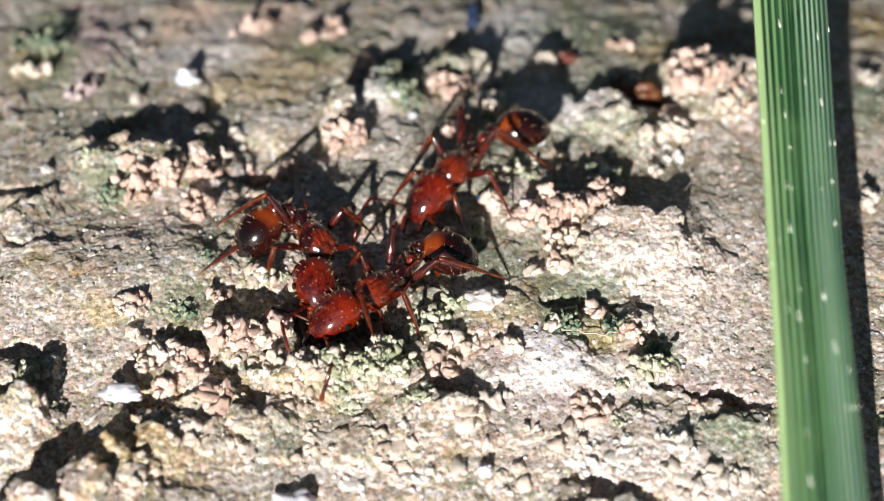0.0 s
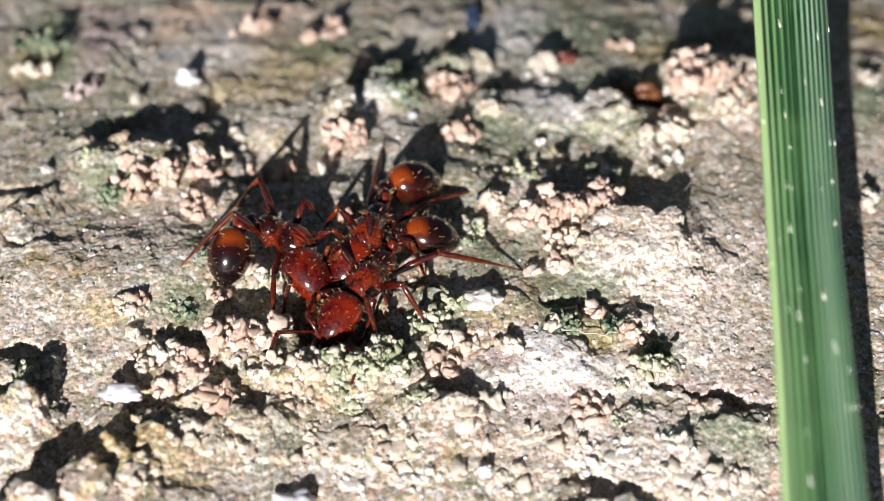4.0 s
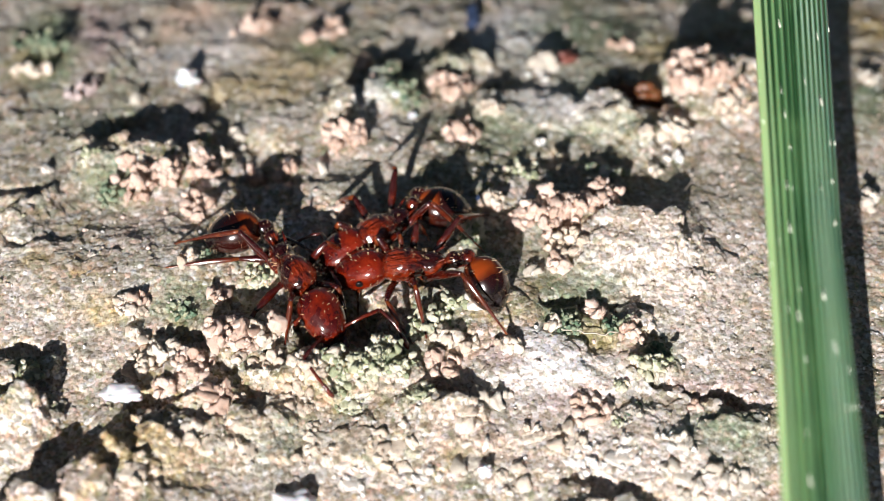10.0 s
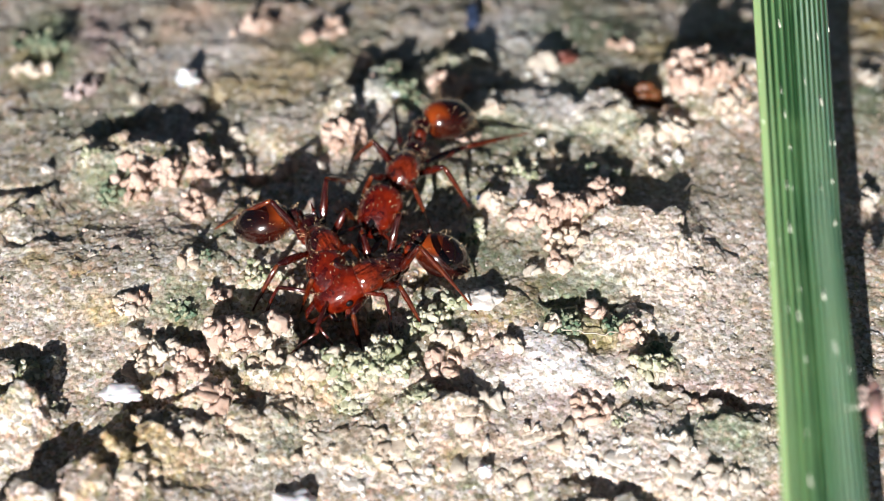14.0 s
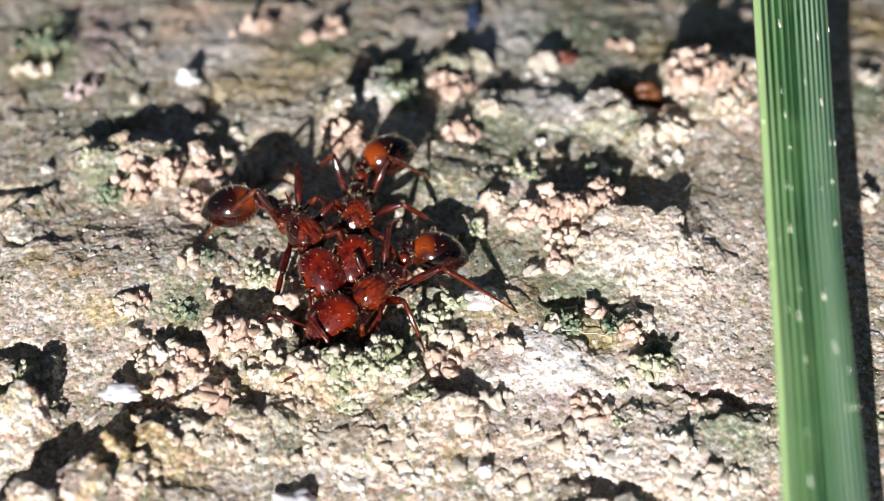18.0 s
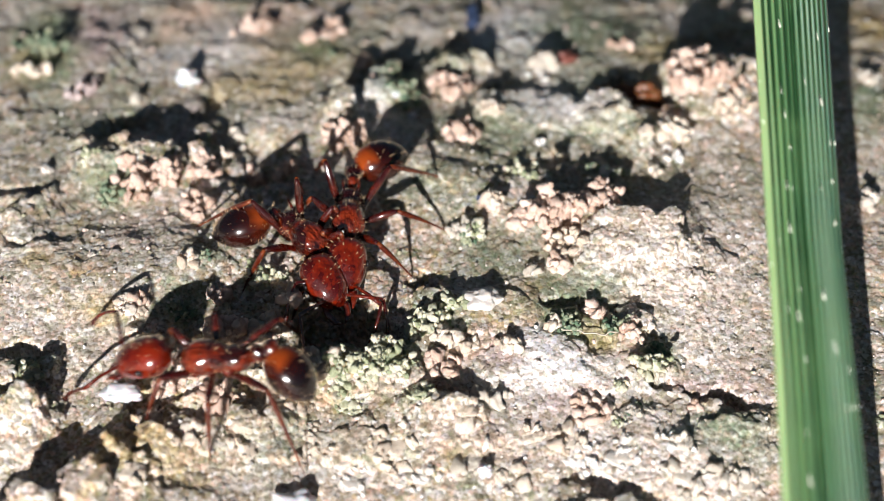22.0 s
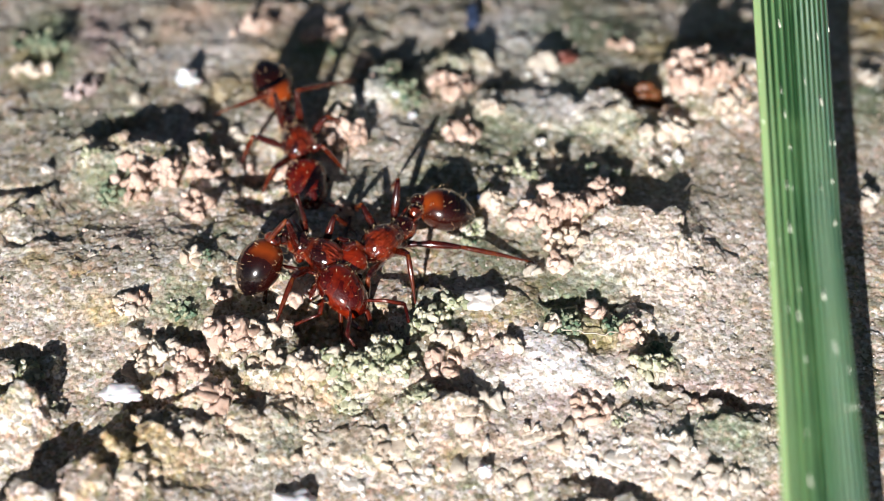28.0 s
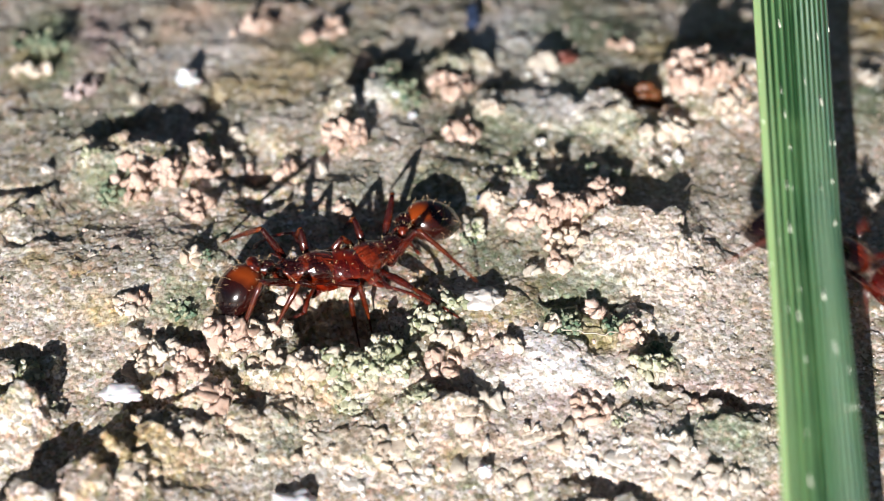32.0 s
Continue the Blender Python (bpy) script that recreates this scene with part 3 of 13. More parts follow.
stain("moss", -0.69, 2.19, 0.34, 0.29, 0.9)
stain("ochre", -5.93, -2.51, 0.26, 0.32, 0.6)
stain("ochre", -7.85, -2.26, 0.39, 0.49, 0.8)
stain("ochre", -9.75, -0.38, 0.30, 0.32, 0.7)
stain("ochre", 3.79, -2.83, 0.52, 0.29, 1)
stain("ochre", 3.42, -2.34, 0.26, 0.23, 0.9)
stain("moss", 2.58, -2.01, 0.53, 0.36, 1)
stain("moss", 4.94, -3.06, 0.39, 0.35, 1)
stain("ochre", -6.76, -4.07, 0.20, 0.33, 0.8)
stain("white", 2.29, -2.91, 0.78, 0.41, 1)
stain("white", 3.31, -3.30, 0.65, 0.25, 0.6)
stain("moss", 1.03, 0.07, 0.54, 0.48, 0.8)
stain("moss", 0.63, 0.82, 0.22, 0.57, 0.8)
stain("moss", -3.32, -5.25, 0.30, 0.57, 0.7)
stain("ochre", -7.42, -6.37, 0.25, 0.55, 0.7)
stain("ochre", 0.32, -6.02, 0.32, 0.22, 0.8)
stain("moss", -1.21, -3.46, 0.77, 0.40, 0.7)
stain("moss", 6.50, -5.10, 0.50, 0.38, 1)
stain("pink", 0.08, -2.99, 0.47, 0.35, 0.9)
stain("pink", 3.33, -4.22, 0.46, 0.39, 0.9)
stain("pink", -1.81, -5.32, 0.43, 0.31, 0.7)
stain("pink", -5.14, -2.67, 0.52, 0.64, 0.7)
stain("pale", 3.97, -5.25, 1.13, 0.57, 0.9)
stain("pale", 5.31, -5.95, 1.00, 0.56, 0.9)
stain("pale", -1.78, -6.37, 0.74, 0.33, 0.9)
stain("pale", 2.09, -5.10, 0.50, 0.38, 0.9)
stain("mauve", 5.83, -4.07, 0.89, 0.21, 0.8)
stain("dark", -10.37, 4.69, 1.31, 1.05, 0.7)
stain("dark", -10.22, 2.81, 1.13, 0.84, 0.7)
stain("dark", 4.89, 2.81, 1.69, 1.05, 0.6)
stain("dark", 2.40, 4.35, 1.16, 0.91, 0.5)
SMOOTH = HEIGHT.copy()


def ground_z(x, y):
    """Height of the mortar, in millimetres, without its grains."""
    i = min(max(int((x - AXIS_X[0]) / STEP), 0), len(AXIS_X) - 1)
    j = min(max(int((y - AXIS_Y[0]) / STEP), 0), len(AXIS_Y) - 1)
    return float(SMOOTH[j, i])


def rough_spot(x, y):
    """The broken ground round the pit and before it; the sandy flats stay even."""
    return not (y > 1.6 or (x > 4.6 and -2.2 < y < 2.8) or (x < -5.4 and -3.0 < y < 1.8) or (abs(x) < 2.2 and -2.9 < y < 0.9))


def far_spot(x, y):
    """The lumpy far side."""
    return y > 2.4 and not (x > 5.6 and y < 3.6)


def press_grains(count, least, most, rise, tip, jut=0.0, where=None):
    """Irregular grains or clods bedded in the surface."""
    edge = 2 * most
    xs = rng.uniform(AXIS_X[0] + edge, AXIS_X[-1] - edge, count)
    ys = rng.uniform(AXIS_Y[0] + edge, AXIS_Y[-1] - edge, count)
    rs = least + (most - least) * rng.random(count) ** 2.0
    qs = rng.uniform(0, math.pi, count)
    thin = rng.uniform(0.6, 1.0, count)
    sharp = rng.uniform(1.0, 2.6, count)
    slopes = rng.uniform(-tip, tip, count)
    juts = rng.uniform(-jut, jut, count)
    for x, y, r, q, w, k, slope, up in zip(xs, ys, rs, qs, thin, sharp, slopes, juts):
        if where and not where(x, y):
            continue
        i0, i1 = int((x - r - AXIS_X[0]) / STEP), int((x + r - AXIS_X[0]) / STEP) + 2
        j0, j1 = int((y - r - AXIS_Y[0]) / STEP), int((y + r - AXIS_Y[0]) / STEP) + 2
        u, v = AXIS_X[None, i0:i1] - x, AXIS_Y[j0:j1, None] - y
        c, s = math.cos(q), math.sin(q)
        a = u * c + v * s
        d = (a * a + ((v * c - u * s) / w) ** 2) / (r * r)
        mid = SMOOTH[(j0 + j1) // 2, (i0 + i1) // 2]
        cap = mid + up + r * rise * (np.clip((1 - d) * k, 0, 1) ** 0.6 - 0.25) + slope * a
        cell = HEIGHT[j0:j1, i0:i1]
        higher = (d < 1) & (cap > cell)
        cell[higher] = cap[higher]


# clods of stuck grains first, then the fine grains that cover everything
press_grains(2600, 0.10, 0.34, 0.11, 0.04, where=rough_spot)
press_grains(1300, 0.14, 0.46, 0.14, 0.04, where=far_spot)
press_grains(3500, 0.09, 0.28, 0.09, 0.04)
SMOOTH[:] = HEIGHT
press_grains(120000, 0.034, 0.110, 0.085, 0.06, jut=0.005)


def build_ground():
    far = 0.5 * 2.2 ** np.arange(1, 17)
    xs = np.concatenate([AXIS_X[0] - far[::-1], AXIS_X, AXIS_X[-1] + far])
    ys = np.concatenate([AXIS_Y[0] - far[::-1], AXIS_Y, AXIS_Y[-1] + far])
    pad = len(far)

    def spread(a, beyond=None):
        return np.pad(a, pad, mode="edge") if beyond is None else np.pad(a, pad, constant_values=beyond)

    nx, ny = len(xs), len(ys)
    co = np.empty((ny, nx, 3), np.float32)
    co[..., 0], co[..., 1] = xs[None, :] * MM, ys[:, None] * MM
    co[..., 2] = spread(HEIGHT) * MM
    idx = np.arange(nx * ny).reshape(ny, nx)
    quads = np.stack([idx[:-1, :-1], idx[:-1, 1:], idx[1:, 1:], idx[1:, :-1]], -1).reshape(-1)
    me = bpy.data.meshes.new("ground")
    me.vertices.add(nx * ny)
    me.vertices.foreach_set("co", co.reshape(-1))
    me.loops.add(len(quads))
    me.loops.foreach_set("vertex_index", quads.astype(np.int32))
    me.polygons.add(len(quads) // 4)
    me.polygons.foreach_set("loop_start", np.arange(0, len(quads), 4, dtype=np.int32))
    me.update(calc_edges=True)
    me.polygons.foreach_set("use_smooth", np.ones(len(quads) // 4, bool))
    for key, values in STAINS.items():
        me.attributes.new(key, "FLOAT", "POINT").data.foreach_set("value", spread(values, 0.0).astype(np.float32).reshape(-1))
    me.materials.append(MORTAR)
    return tagged(new("ground", me), "weathered sandy mortar with algae stains, pits and loose grains", "ground", kind="structure")


build_ground()


# ---- blade of grass lying across, clear of the ground ----
def build_blade():
    thing = new("grass_blade")
    tagged(thing, "green ribbed blade of grass arching over the mortar", "grass blade")
    # centre line and half width along the blade
    line = [(9.911, 24.179, -3.388, 0.748), (9.069, 15.764, 4.56, 0.888), (8.197, 7.957, 6.897, 0.932), (7.976, 4.415, 6.612, 0.894),
            (7.85, 1.957, 6.174, 0.881), (7.714, -1.019, 5.554, 0.849), (7.632, -3.656, 4.829, 0.83), (7.596, -6.756, 4.01, 0.861),
            (7.563, -9.44, 3.201, 0.906), (7.513, -11.705, 2.527, 0.93), (7.511, -14.256, 2.126, 0.934), (7.206, -20.853, -5.588, 0.914)]
    around = 160
    rows = []
    for a, b in zip(line, line[1:]):
        n = 14
        rows += [tuple(p + (q - p) * k / n for p, q in zip(a, b)) for k in range(n)]
    rows.append(line[-1])
    verts, rib, margin, faces = [], [], [], []
    for x, y, z, half in rows:
        for k in range(around + 1):
            u = k / around
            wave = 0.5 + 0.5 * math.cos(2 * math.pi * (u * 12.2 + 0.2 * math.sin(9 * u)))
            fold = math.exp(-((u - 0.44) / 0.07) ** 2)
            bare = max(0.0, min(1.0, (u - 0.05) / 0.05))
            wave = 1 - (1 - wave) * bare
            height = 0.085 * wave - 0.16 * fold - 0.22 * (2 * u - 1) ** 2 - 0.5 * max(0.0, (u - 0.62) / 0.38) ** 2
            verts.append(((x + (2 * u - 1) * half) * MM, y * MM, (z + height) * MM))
            # halved in the fold, so the colour shades its crease
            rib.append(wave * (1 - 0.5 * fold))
            margin.append(max(0.0, min(1.0, (0.11 - u) / 0.05)))
    top = len(verts)
    for (x, y, z, half) in rows:
        for k in range(around + 1):
            u = k / around
            thick = 0.16 * (1 - (2 * u - 1) ** 4) + 0.02
            fold = math.exp(-((u - 0.44) / 0.07) ** 2)
            verts.append(((x + (2 * u - 1) * half) * MM, y * MM, (z - 0.16 * fold - 0.22 * (2 * u - 1) ** 2 - 0.5 * max(0.0, (u - 0.62) / 0.38) ** 2 - thick) * MM))
            rib.append(0.5)
            margin.append(0.0)
    w = around + 1
    for i in range(len(rows) - 1):
        for k in range(around):
            a = i * w + k
            faces.append((a, a + w, a + w + 1, a + 1))
            faces.append((top + a, top + a + 1, top + a + w + 1, top + a + w))
        for k in (0, around):
            a = i * w + k
            f = (a, top + a, top + a + w, a + w)
            faces.append(f if k == 0 else f[::-1])
    me = bpy.data.meshes.new("leaf")
    me.from_pydata(verts, [], faces)
    me.polygons.foreach_set("use_smooth", [True] * len(faces))
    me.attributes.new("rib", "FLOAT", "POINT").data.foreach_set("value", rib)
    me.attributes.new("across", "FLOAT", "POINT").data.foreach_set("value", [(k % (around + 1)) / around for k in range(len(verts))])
    me.attributes.new("margin", "FLOAT", "POINT").data.foreach_set("value", margin)
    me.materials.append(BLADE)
    leaf = new("leaf", me)
    leaf.parent = thing
    # wax flecks and dust caught on the ribs
    r = random.Random(8)
    fleck = plain("pale_wax_fleck", (0.80, 0.82, 0.70), 0.35)
    for k in range(64):
        x, y, z, half = rows[r.randrange(len(rows) // 5, len(rows) - 20)]
        u = r.choice((0.03, 0.27, 0.30, 0.33, 0.62, 0.70, 0.78, 0.88, 0.97, r.random()))
        bm = bmesh.new()
        size = r.uniform(0.008, 0.024)
        for v in lump(bm, size, (1, 1.1, 0.6), 0.4, k, 2):
            v.co += Vector((x + (2 * u - 1) * half, y + r.uniform(-0.2, 0.2), z + 0.055 - 0.22 * (2 * u - 1) ** 2 - 0.5 * max(0.0, (u - 0.62) / 0.38) ** 2 - 0.16 * math.exp(-((u - 0.44) / 0.07) ** 2)))
        part("fleck", bm, fleck, thing)
    return thing


build_blade()


# ---- ants, drawn for one 4 mm long and built a tenth larger ----
ANT = 1.1 * MM
HIPS = ((0.40, 0.20, -0.16), (0.08, 0.22, -0.19), (-0.26, 0.22, -0.19))
THIGH = (0.85, 0.90, 1.20)
SHIN = (1.20, 1.35, 2.00)


def fuzz(bm, rows, count, length, seed, low=-0.2):
    """Pale bristles standing off a body of revolution along x; rows are (x, z, across, upright)."""
    r = random.Random(seed)
    for _ in range(count):
        i = r.randrange(len(rows) - 1)
        f = r.random()
        x, z, a, b = (p + (q - p) * f for p, q in zip(rows[i], rows[i + 1]))
        q = r.uniform(math.asin(low), math.pi - math.asin(low))
        out = Vector((r.uniform(-0.35, 0.35), math.cos(q), math.sin(q))).normalized()
        root = Vector((x, a * math.cos(q), z + b * math.sin(q)))
        spike(bm, root - out * 0.02, root + out * length * r.uniform(0.5, 1.15), 0.0058)


def body_of(name, rows, material, parent, extra=None, seg=20, label=""):
    bm = bmesh.new()
    fine = []
    for a, b in zip(rows, rows[1:]):
        fine += [tuple(p + (q - p) * k / 3 for p, q in zip(a, b)) for k in range(3)]
    fine.append(rows[-1])
    soft = [fine[0]] + [tuple((p + 2 * q + s) / 4 for p, q, s in zip(a, b, c)) for a, b, c in zip(fine, fine[1:], fine[2:])] + [fine[-1]]
    skin(bm, [(x, 0, z) for x, z, _, _ in soft], [(a, b) for _, _, a, b in soft], seg)
    if extra:
        extra(bm)
    return part(name, bm, material, parent, label, unit=ANT)


THORAX = ((0.74, 0.0, 0.101, 0.101), (0.62, 0.03, 0.269, 0.235), (0.40, 0.10, 0.403, 0.358), (0.14, 0.12, 0.381, 0.37), (-0.10, 0.06, 0.302, 0.302),
          (-0.24, 0.01, 0.269, 0.269), (-0.42, 0.02, 0.291, 0.291), (-0.60, -0.04, 0.246, 0.224), (-0.74, -0.08, 0.0896, 0.0896))
HEAD = ((0.056, 0, 0.089, 0.093), (0.132, 0, 0.291, 0.237), (0.301, 0.02, 0.404, 0.33), (0.583, 0.02, 0.42, 0.355), (0.847, 0, 0.38, 0.321),
        (1.053, -0.04, 0.291, 0.245), (1.195, -0.08, 0.146, 0.127))
GASTER_ROWS = ((0.018, 0, 0.07, 0.07), (-0.054, 0, 0.246, 0.229), (-0.198, 0, 0.378, 0.352), (-0.432, 0, 0.458, 0.422), (-0.684, -0.01, 0.449, 0.414),
        (-0.918, -0.03, 0.352, 0.326), (-1.098, -0.05, 0.194, 0.185), (-1.197, -0.06, 0.044, 0.044))
WAIST = ((0.06, 0.0, 0.0896, 0.0896), (-0.10, 0.0, 0.0952, 0.0952), (-0.18, 0.06, 0.157, 0.179), (-0.27, 0.08, 0.19, 0.224), (-0.36, 0.03, 0.146, 0.146),
         (-0.42, 0.01, 0.134, 0.134), (-0.52, 0.04, 0.213, 0.213), (-0.62, 0.03, 0.202, 0.202), (-0.70, 0.0, 0.112, 0.112))


def leg_mesh(length, first, rest, taper):
    bm = bmesh.new()
    pts = [(length * u, 0, 0.03 * math.sin(math.pi * u)) for u in (0, 0.1, 0.22, 0.45, 0.7, 0.92, 1.0)]
    rad = [first * k for k in taper]
    skin(bm, pts, rad, 9)
    r = random.Random(int(length * 100))
    for _ in range(rest):
        u = r.uniform(0.15, 0.95)
        q = r.uniform(0, 6.28)
        root = Vector((length * u, 0, 0))
        spike(bm, root, root + Vector((0.05, 0.10 * math.cos(q), 0.10 * math.sin(q))), 0.006)
    return bm


def build_ant(label):
    """Red ant with its origin in the middle of the thorax, facing +x."""
    ant = new("ant")
    tagged(ant, label, "ant", "fighting red ants")

    def spines(bm):
        for s in (-1, 1):
            skin(bm, [(-0.45, 0.13 * s, 0.14), (-0.62, 0.17 * s, 0.26), (-0.80, 0.19 * s, 0.34)], [0.05, 0.03, 0.004], 6)

    thorax = body_of("thorax", THORAX, THORAX_RED, ant, spines)
    for x, y, z in HIPS:
        for s in (1, -1):
            bm = bmesh.new()
            skin(bm, [(x + 0.05, y * s * 0.55, z + 0.14), (x + 0.02, y * s * 0.9, z + 0.04), (x, y * s * 1.08, z - 0.05)], [0.10, 0.125, 0.07], 10)
            part("coxa", bm, LEG_RED, thorax, unit=ANT)
    bm = bmesh.new()
    fuzz(bm, THORAX, 80, 0.10, 3)
    part("bristles", bm, BRISTLE, thorax, "pale golden bristles", unit=ANT)
    waist = body_of("waist", WAIST, THORAX_RED, ant, seg=14)
    waist.location = (-0.68 * ANT, 0, -0.06 * ANT)
    bm = bmesh.new()
    fuzz(bm, WAIST[2:], 20, 0.13, 4)
    part("bristles", bm, BRISTLE, waist, unit=ANT)
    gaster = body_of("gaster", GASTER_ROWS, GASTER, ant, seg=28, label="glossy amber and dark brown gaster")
    gaster.location = (-1.34 * ANT, 0, -0.06 * ANT)
    gaster.scale = (1.07, 1.05, 1.05)
    bm = bmesh.new()
    fuzz(bm, GASTER_ROWS[1:], 52, 0.115, 5)
    part("bristles", bm, BRISTLE, gaster, unit=ANT)
    head = body_of("head", HEAD, HEAD_RED, ant, seg=24, label="glossy red head")
    head.location = (0.68 * ANT, 0, 0.04 * ANT)
    head.scale = (1.09, 1.12, 1.12)
    bm = bmesh.new()
    fuzz(bm, HEAD[1:], 52, 0.085, 6)
    part("bristles", bm, BRISTLE, head, unit=ANT)
    for s in (-1, 1):
        bm = bmesh.new()
        for v in lump(bm, 0.075, (1, 0.5, 1), 0.0, 0, 2):
            v.co += Vector((0.60, 0.43 * s, 0.08))
        part("eye", bm, EYE_BLACK, head, "black compound eye", unit=ANT)
        bm = bmesh.new()
        skin(bm, [(1.04, 0.17 * s, -0.12), (1.22, 0.20 * s, -0.16), (1.42, 0.13 * s, -0.19), (1.50, 0.02 * s, -0.20)],
             [(0.08, 0.05), (0.075, 0.045), (0.06, 0.035), (0.01, 0.01)], 8)
        part("mandible", bm, LEG_RED, head, "dark toothed jaw", unit=ANT)
        bm = bmesh.new()
        skin(bm, [(0, 0, 0), (0.05, 0.06 * s, 0.05), (0.12, 0.42 * s, 0.20), (0.20, 0.76 * s, 0.26)], [0.035, 0.03, 0.037, 0.045], 8)
        path, rad = [], []
        for k in range(12):
            u = k / 11
            path.append((0.20 + 0.86 * u, (0.76 + 0.10 * math.sin(2.2 * u)) * s, 0.26 - 0.34 * u * u))
            rad.append((0.030 if k % 2 else 0.037) * (1 + 0.75 * max(0, u - 0.6) / 0.4) * (0.5 if k == 11 else 1))
        skin(bm, path, rad, 8)
        feeler = part("antenna", bm, LEG_RED, head, "elbowed clubbed antenna", unit=ANT)
        feeler.location = (0.98 * ANT, 0.15 * s * ANT, 0.06 * ANT)
    for i, (x, y, z) in enumerate(HIPS):
        for s in (1, -1):
            leg = part("leg", leg_mesh(THIGH[i], 0.086, 9, (0.8, 1.0, 0.7, 1.05, 1.0, 0.7, 0.6)), LEG_RED, ant, unit=ANT)
            leg.location = (x * ANT, y * s * ANT, z * ANT)
            shin = part("shin", leg_mesh(SHIN[i], 0.049, 20, (0.9, 1.2, 1.3, 1.0, 0.5, 0.38, 0.25)), SHIN_AMBER, leg, "amber shin with a thin jointed foot", unit=ANT)
            shin.location = (THIGH[i] * ANT, 0, 0)
    return ant


ANT_A = build_ant("red-brown ant with a dark gaster gripping a rival by the pit")
ANT_B = build_ant("red-brown ant with a glossy dark gaster wrestling over the pit")
ANT_C = build_ant("red-brown ant with an amber-fronted gaster tugging at the pit's far side")


# ---- soil crumbs, each a clump of grains ----
def grain_meshes(material, tag):
    out = []
    for k in range(6):
        bm = bmesh.new()
        lump(bm, 1.0, (1, 0.85 + 0.1 * (k % 2), 0.8), 0.55, k + tag * 5 + 1, 3 if k < 3 else 2)
        r = random.Random(k + 40 * tag)
        for v in bm.verts:
            v.co *= r.uniform(0.96, 1.04)
        me = bpy.data.meshes.new("grain")
        bm.to_mesh(me)
        bm.free()
        me.polygons.foreach_set("use_smooth", [True] * len(me.polygons))
        me.materials.append(material)
        out.append(me)
    return out


GRAIN_MESH = {key: grain_meshes(mat, i) for i, (key, mat) in enumerate(GRAIN.items())}
CRUMB_LABEL = {"pink": "pinkish crumb of clumped soil grains on the mortar", "beige": "beige crumb of clumped soil grains on the mortar",
               "green": "algae-green crumb of clumped soil grains", "white": "white crumb of mineral grains on the mortar",
               "pale": "pale grey-beige clump of mortar grains", "mauve": "mauve-grey clump of mineral grains",
               "moss": "deep green tuft of algae on the mortar"}
crumb_count = [0]


def crumb(x, y, rx, rise, count, kind):
    """A loose heap of grains clinging to one another, rx wide to each side and about rise high."""
    crumb_count[0] += 1
    r = random.Random(crumb_count[0])
    # worn down and bedded in on the near side
    settle = 0.36 if y < -4.2 else 1.0
    rise *= 1.2 * settle
    z0 = ground_z(x, y)
    thing = new("soil_crumb")
    thing.location = (x * MM, y * MM, z0 * MM)
    tagged(thing, CRUMB_LABEL[kind], "soil crumb", "soil crumbs on the mortar")
    bm = bmesh.new()
    lump(bm, 1.0, (rx * 0.38, rx * 0.34, rise * 0.24), 0.6, crumb_count[0], 3)
    part("core", bm, GRAIN[kind], thing)
    small = {"green": 0.82, "moss": 0.6, "white": 0.95}.get(kind, 1.24)
    spots = []
    for k in range(int(count * (1.5 if kind in ("green", "moss") else 1.25))):
        size = r.uniform(0.05, 0.13) * small * (1.5 if r.random() < 0.14 else 1.0)
        for _ in range(12):
            if k < 9 or r.random() < 0.3:
                a, q = r.uniform(0, 6.283), math.sqrt(r.random()) * 0.8
                px, py = rx * q * math.cos(a), rx * 0.85 * q * math.sin(a)
                pz = max(0.0, rise * 0.42 * (1 - q)) + 0.03
            else:
                ox, oy, oz, os = r.choice(spots)
                step = (os + size) * 0.72
                a, e = r.uniform(0, 6.283), r.uniform(-0.2, 1.0)
                px, py, pz = ox + step * math.cos(a) * math.sqrt(1 - e * e), oy + step * math.sin(a) * math.sqrt(1 - e * e), oz + step * e
            if (px / rx) ** 2 + (py / rx / 0.85) ** 2 + (pz / rise / 1.05) ** 2 < 1.0 and pz > -0.05:
                break
        else:
            continue
        spots.append((px, py, pz, size))
        low = ground_z(x + px, y + py) - z0
        if pz < 0.15 and abs(low) < 0.3:
            pz = max(pz * 0.3 + low, low) + size * 0.35
        g = new("grain", r.choice(GRAIN_MESH[kind]))
        g.parent = thing
        g.location = (px * MM, py * MM, (pz - (1 - settle) * size * 0.9) * MM)
        g.rotation_euler = (r.uniform(0, 6), r.uniform(0, 6), r.uniform(0, 6))
        s = size * MM
        g.scale = (s * r.uniform(0.75, 1.3), s * r.uniform(0.75, 1.2), s * r.uniform(0.7, 1.1))
    return thing


crumb(-1.71, -3.88, 0.64, 0.28, 36, "green")
crumb(-2.86, -3.90, 0.51, 0.26, 24, "beige")
crumb(3.36, -4.72, 0.43, 0.33, 20, "pink")
crumb(1.50, -3.09, 0.39, 0.26, 12, "beige")
crumb(2.93, -5.92, 0.62, 0.30, 14, "white")
crumb(5.20, -5.50, 0.63, 0.30, 12, "white")
crumb(-2.48, 3.71, 0.60, 0.83, 50, "pink")
crumb(0.21, 5.96, 0.62, 0.62, 44, "pink")
crumb(0.52, 4.05, 0.49, 0.46, 22, "pink")
crumb(1.28, 4.87, 0.35, 0.32, 12, "beige")
crumb(2.75, 0.86, 0.82, 0.82, 95, "pink")
crumb(3.87, 1.31, 0.58, 0.42, 44, "pink")
crumb(2.92, 0.01, 0.54, 0.34, 20, "beige")
crumb(6.71, 5.78, 1.16, 0.62, 80, "pink")
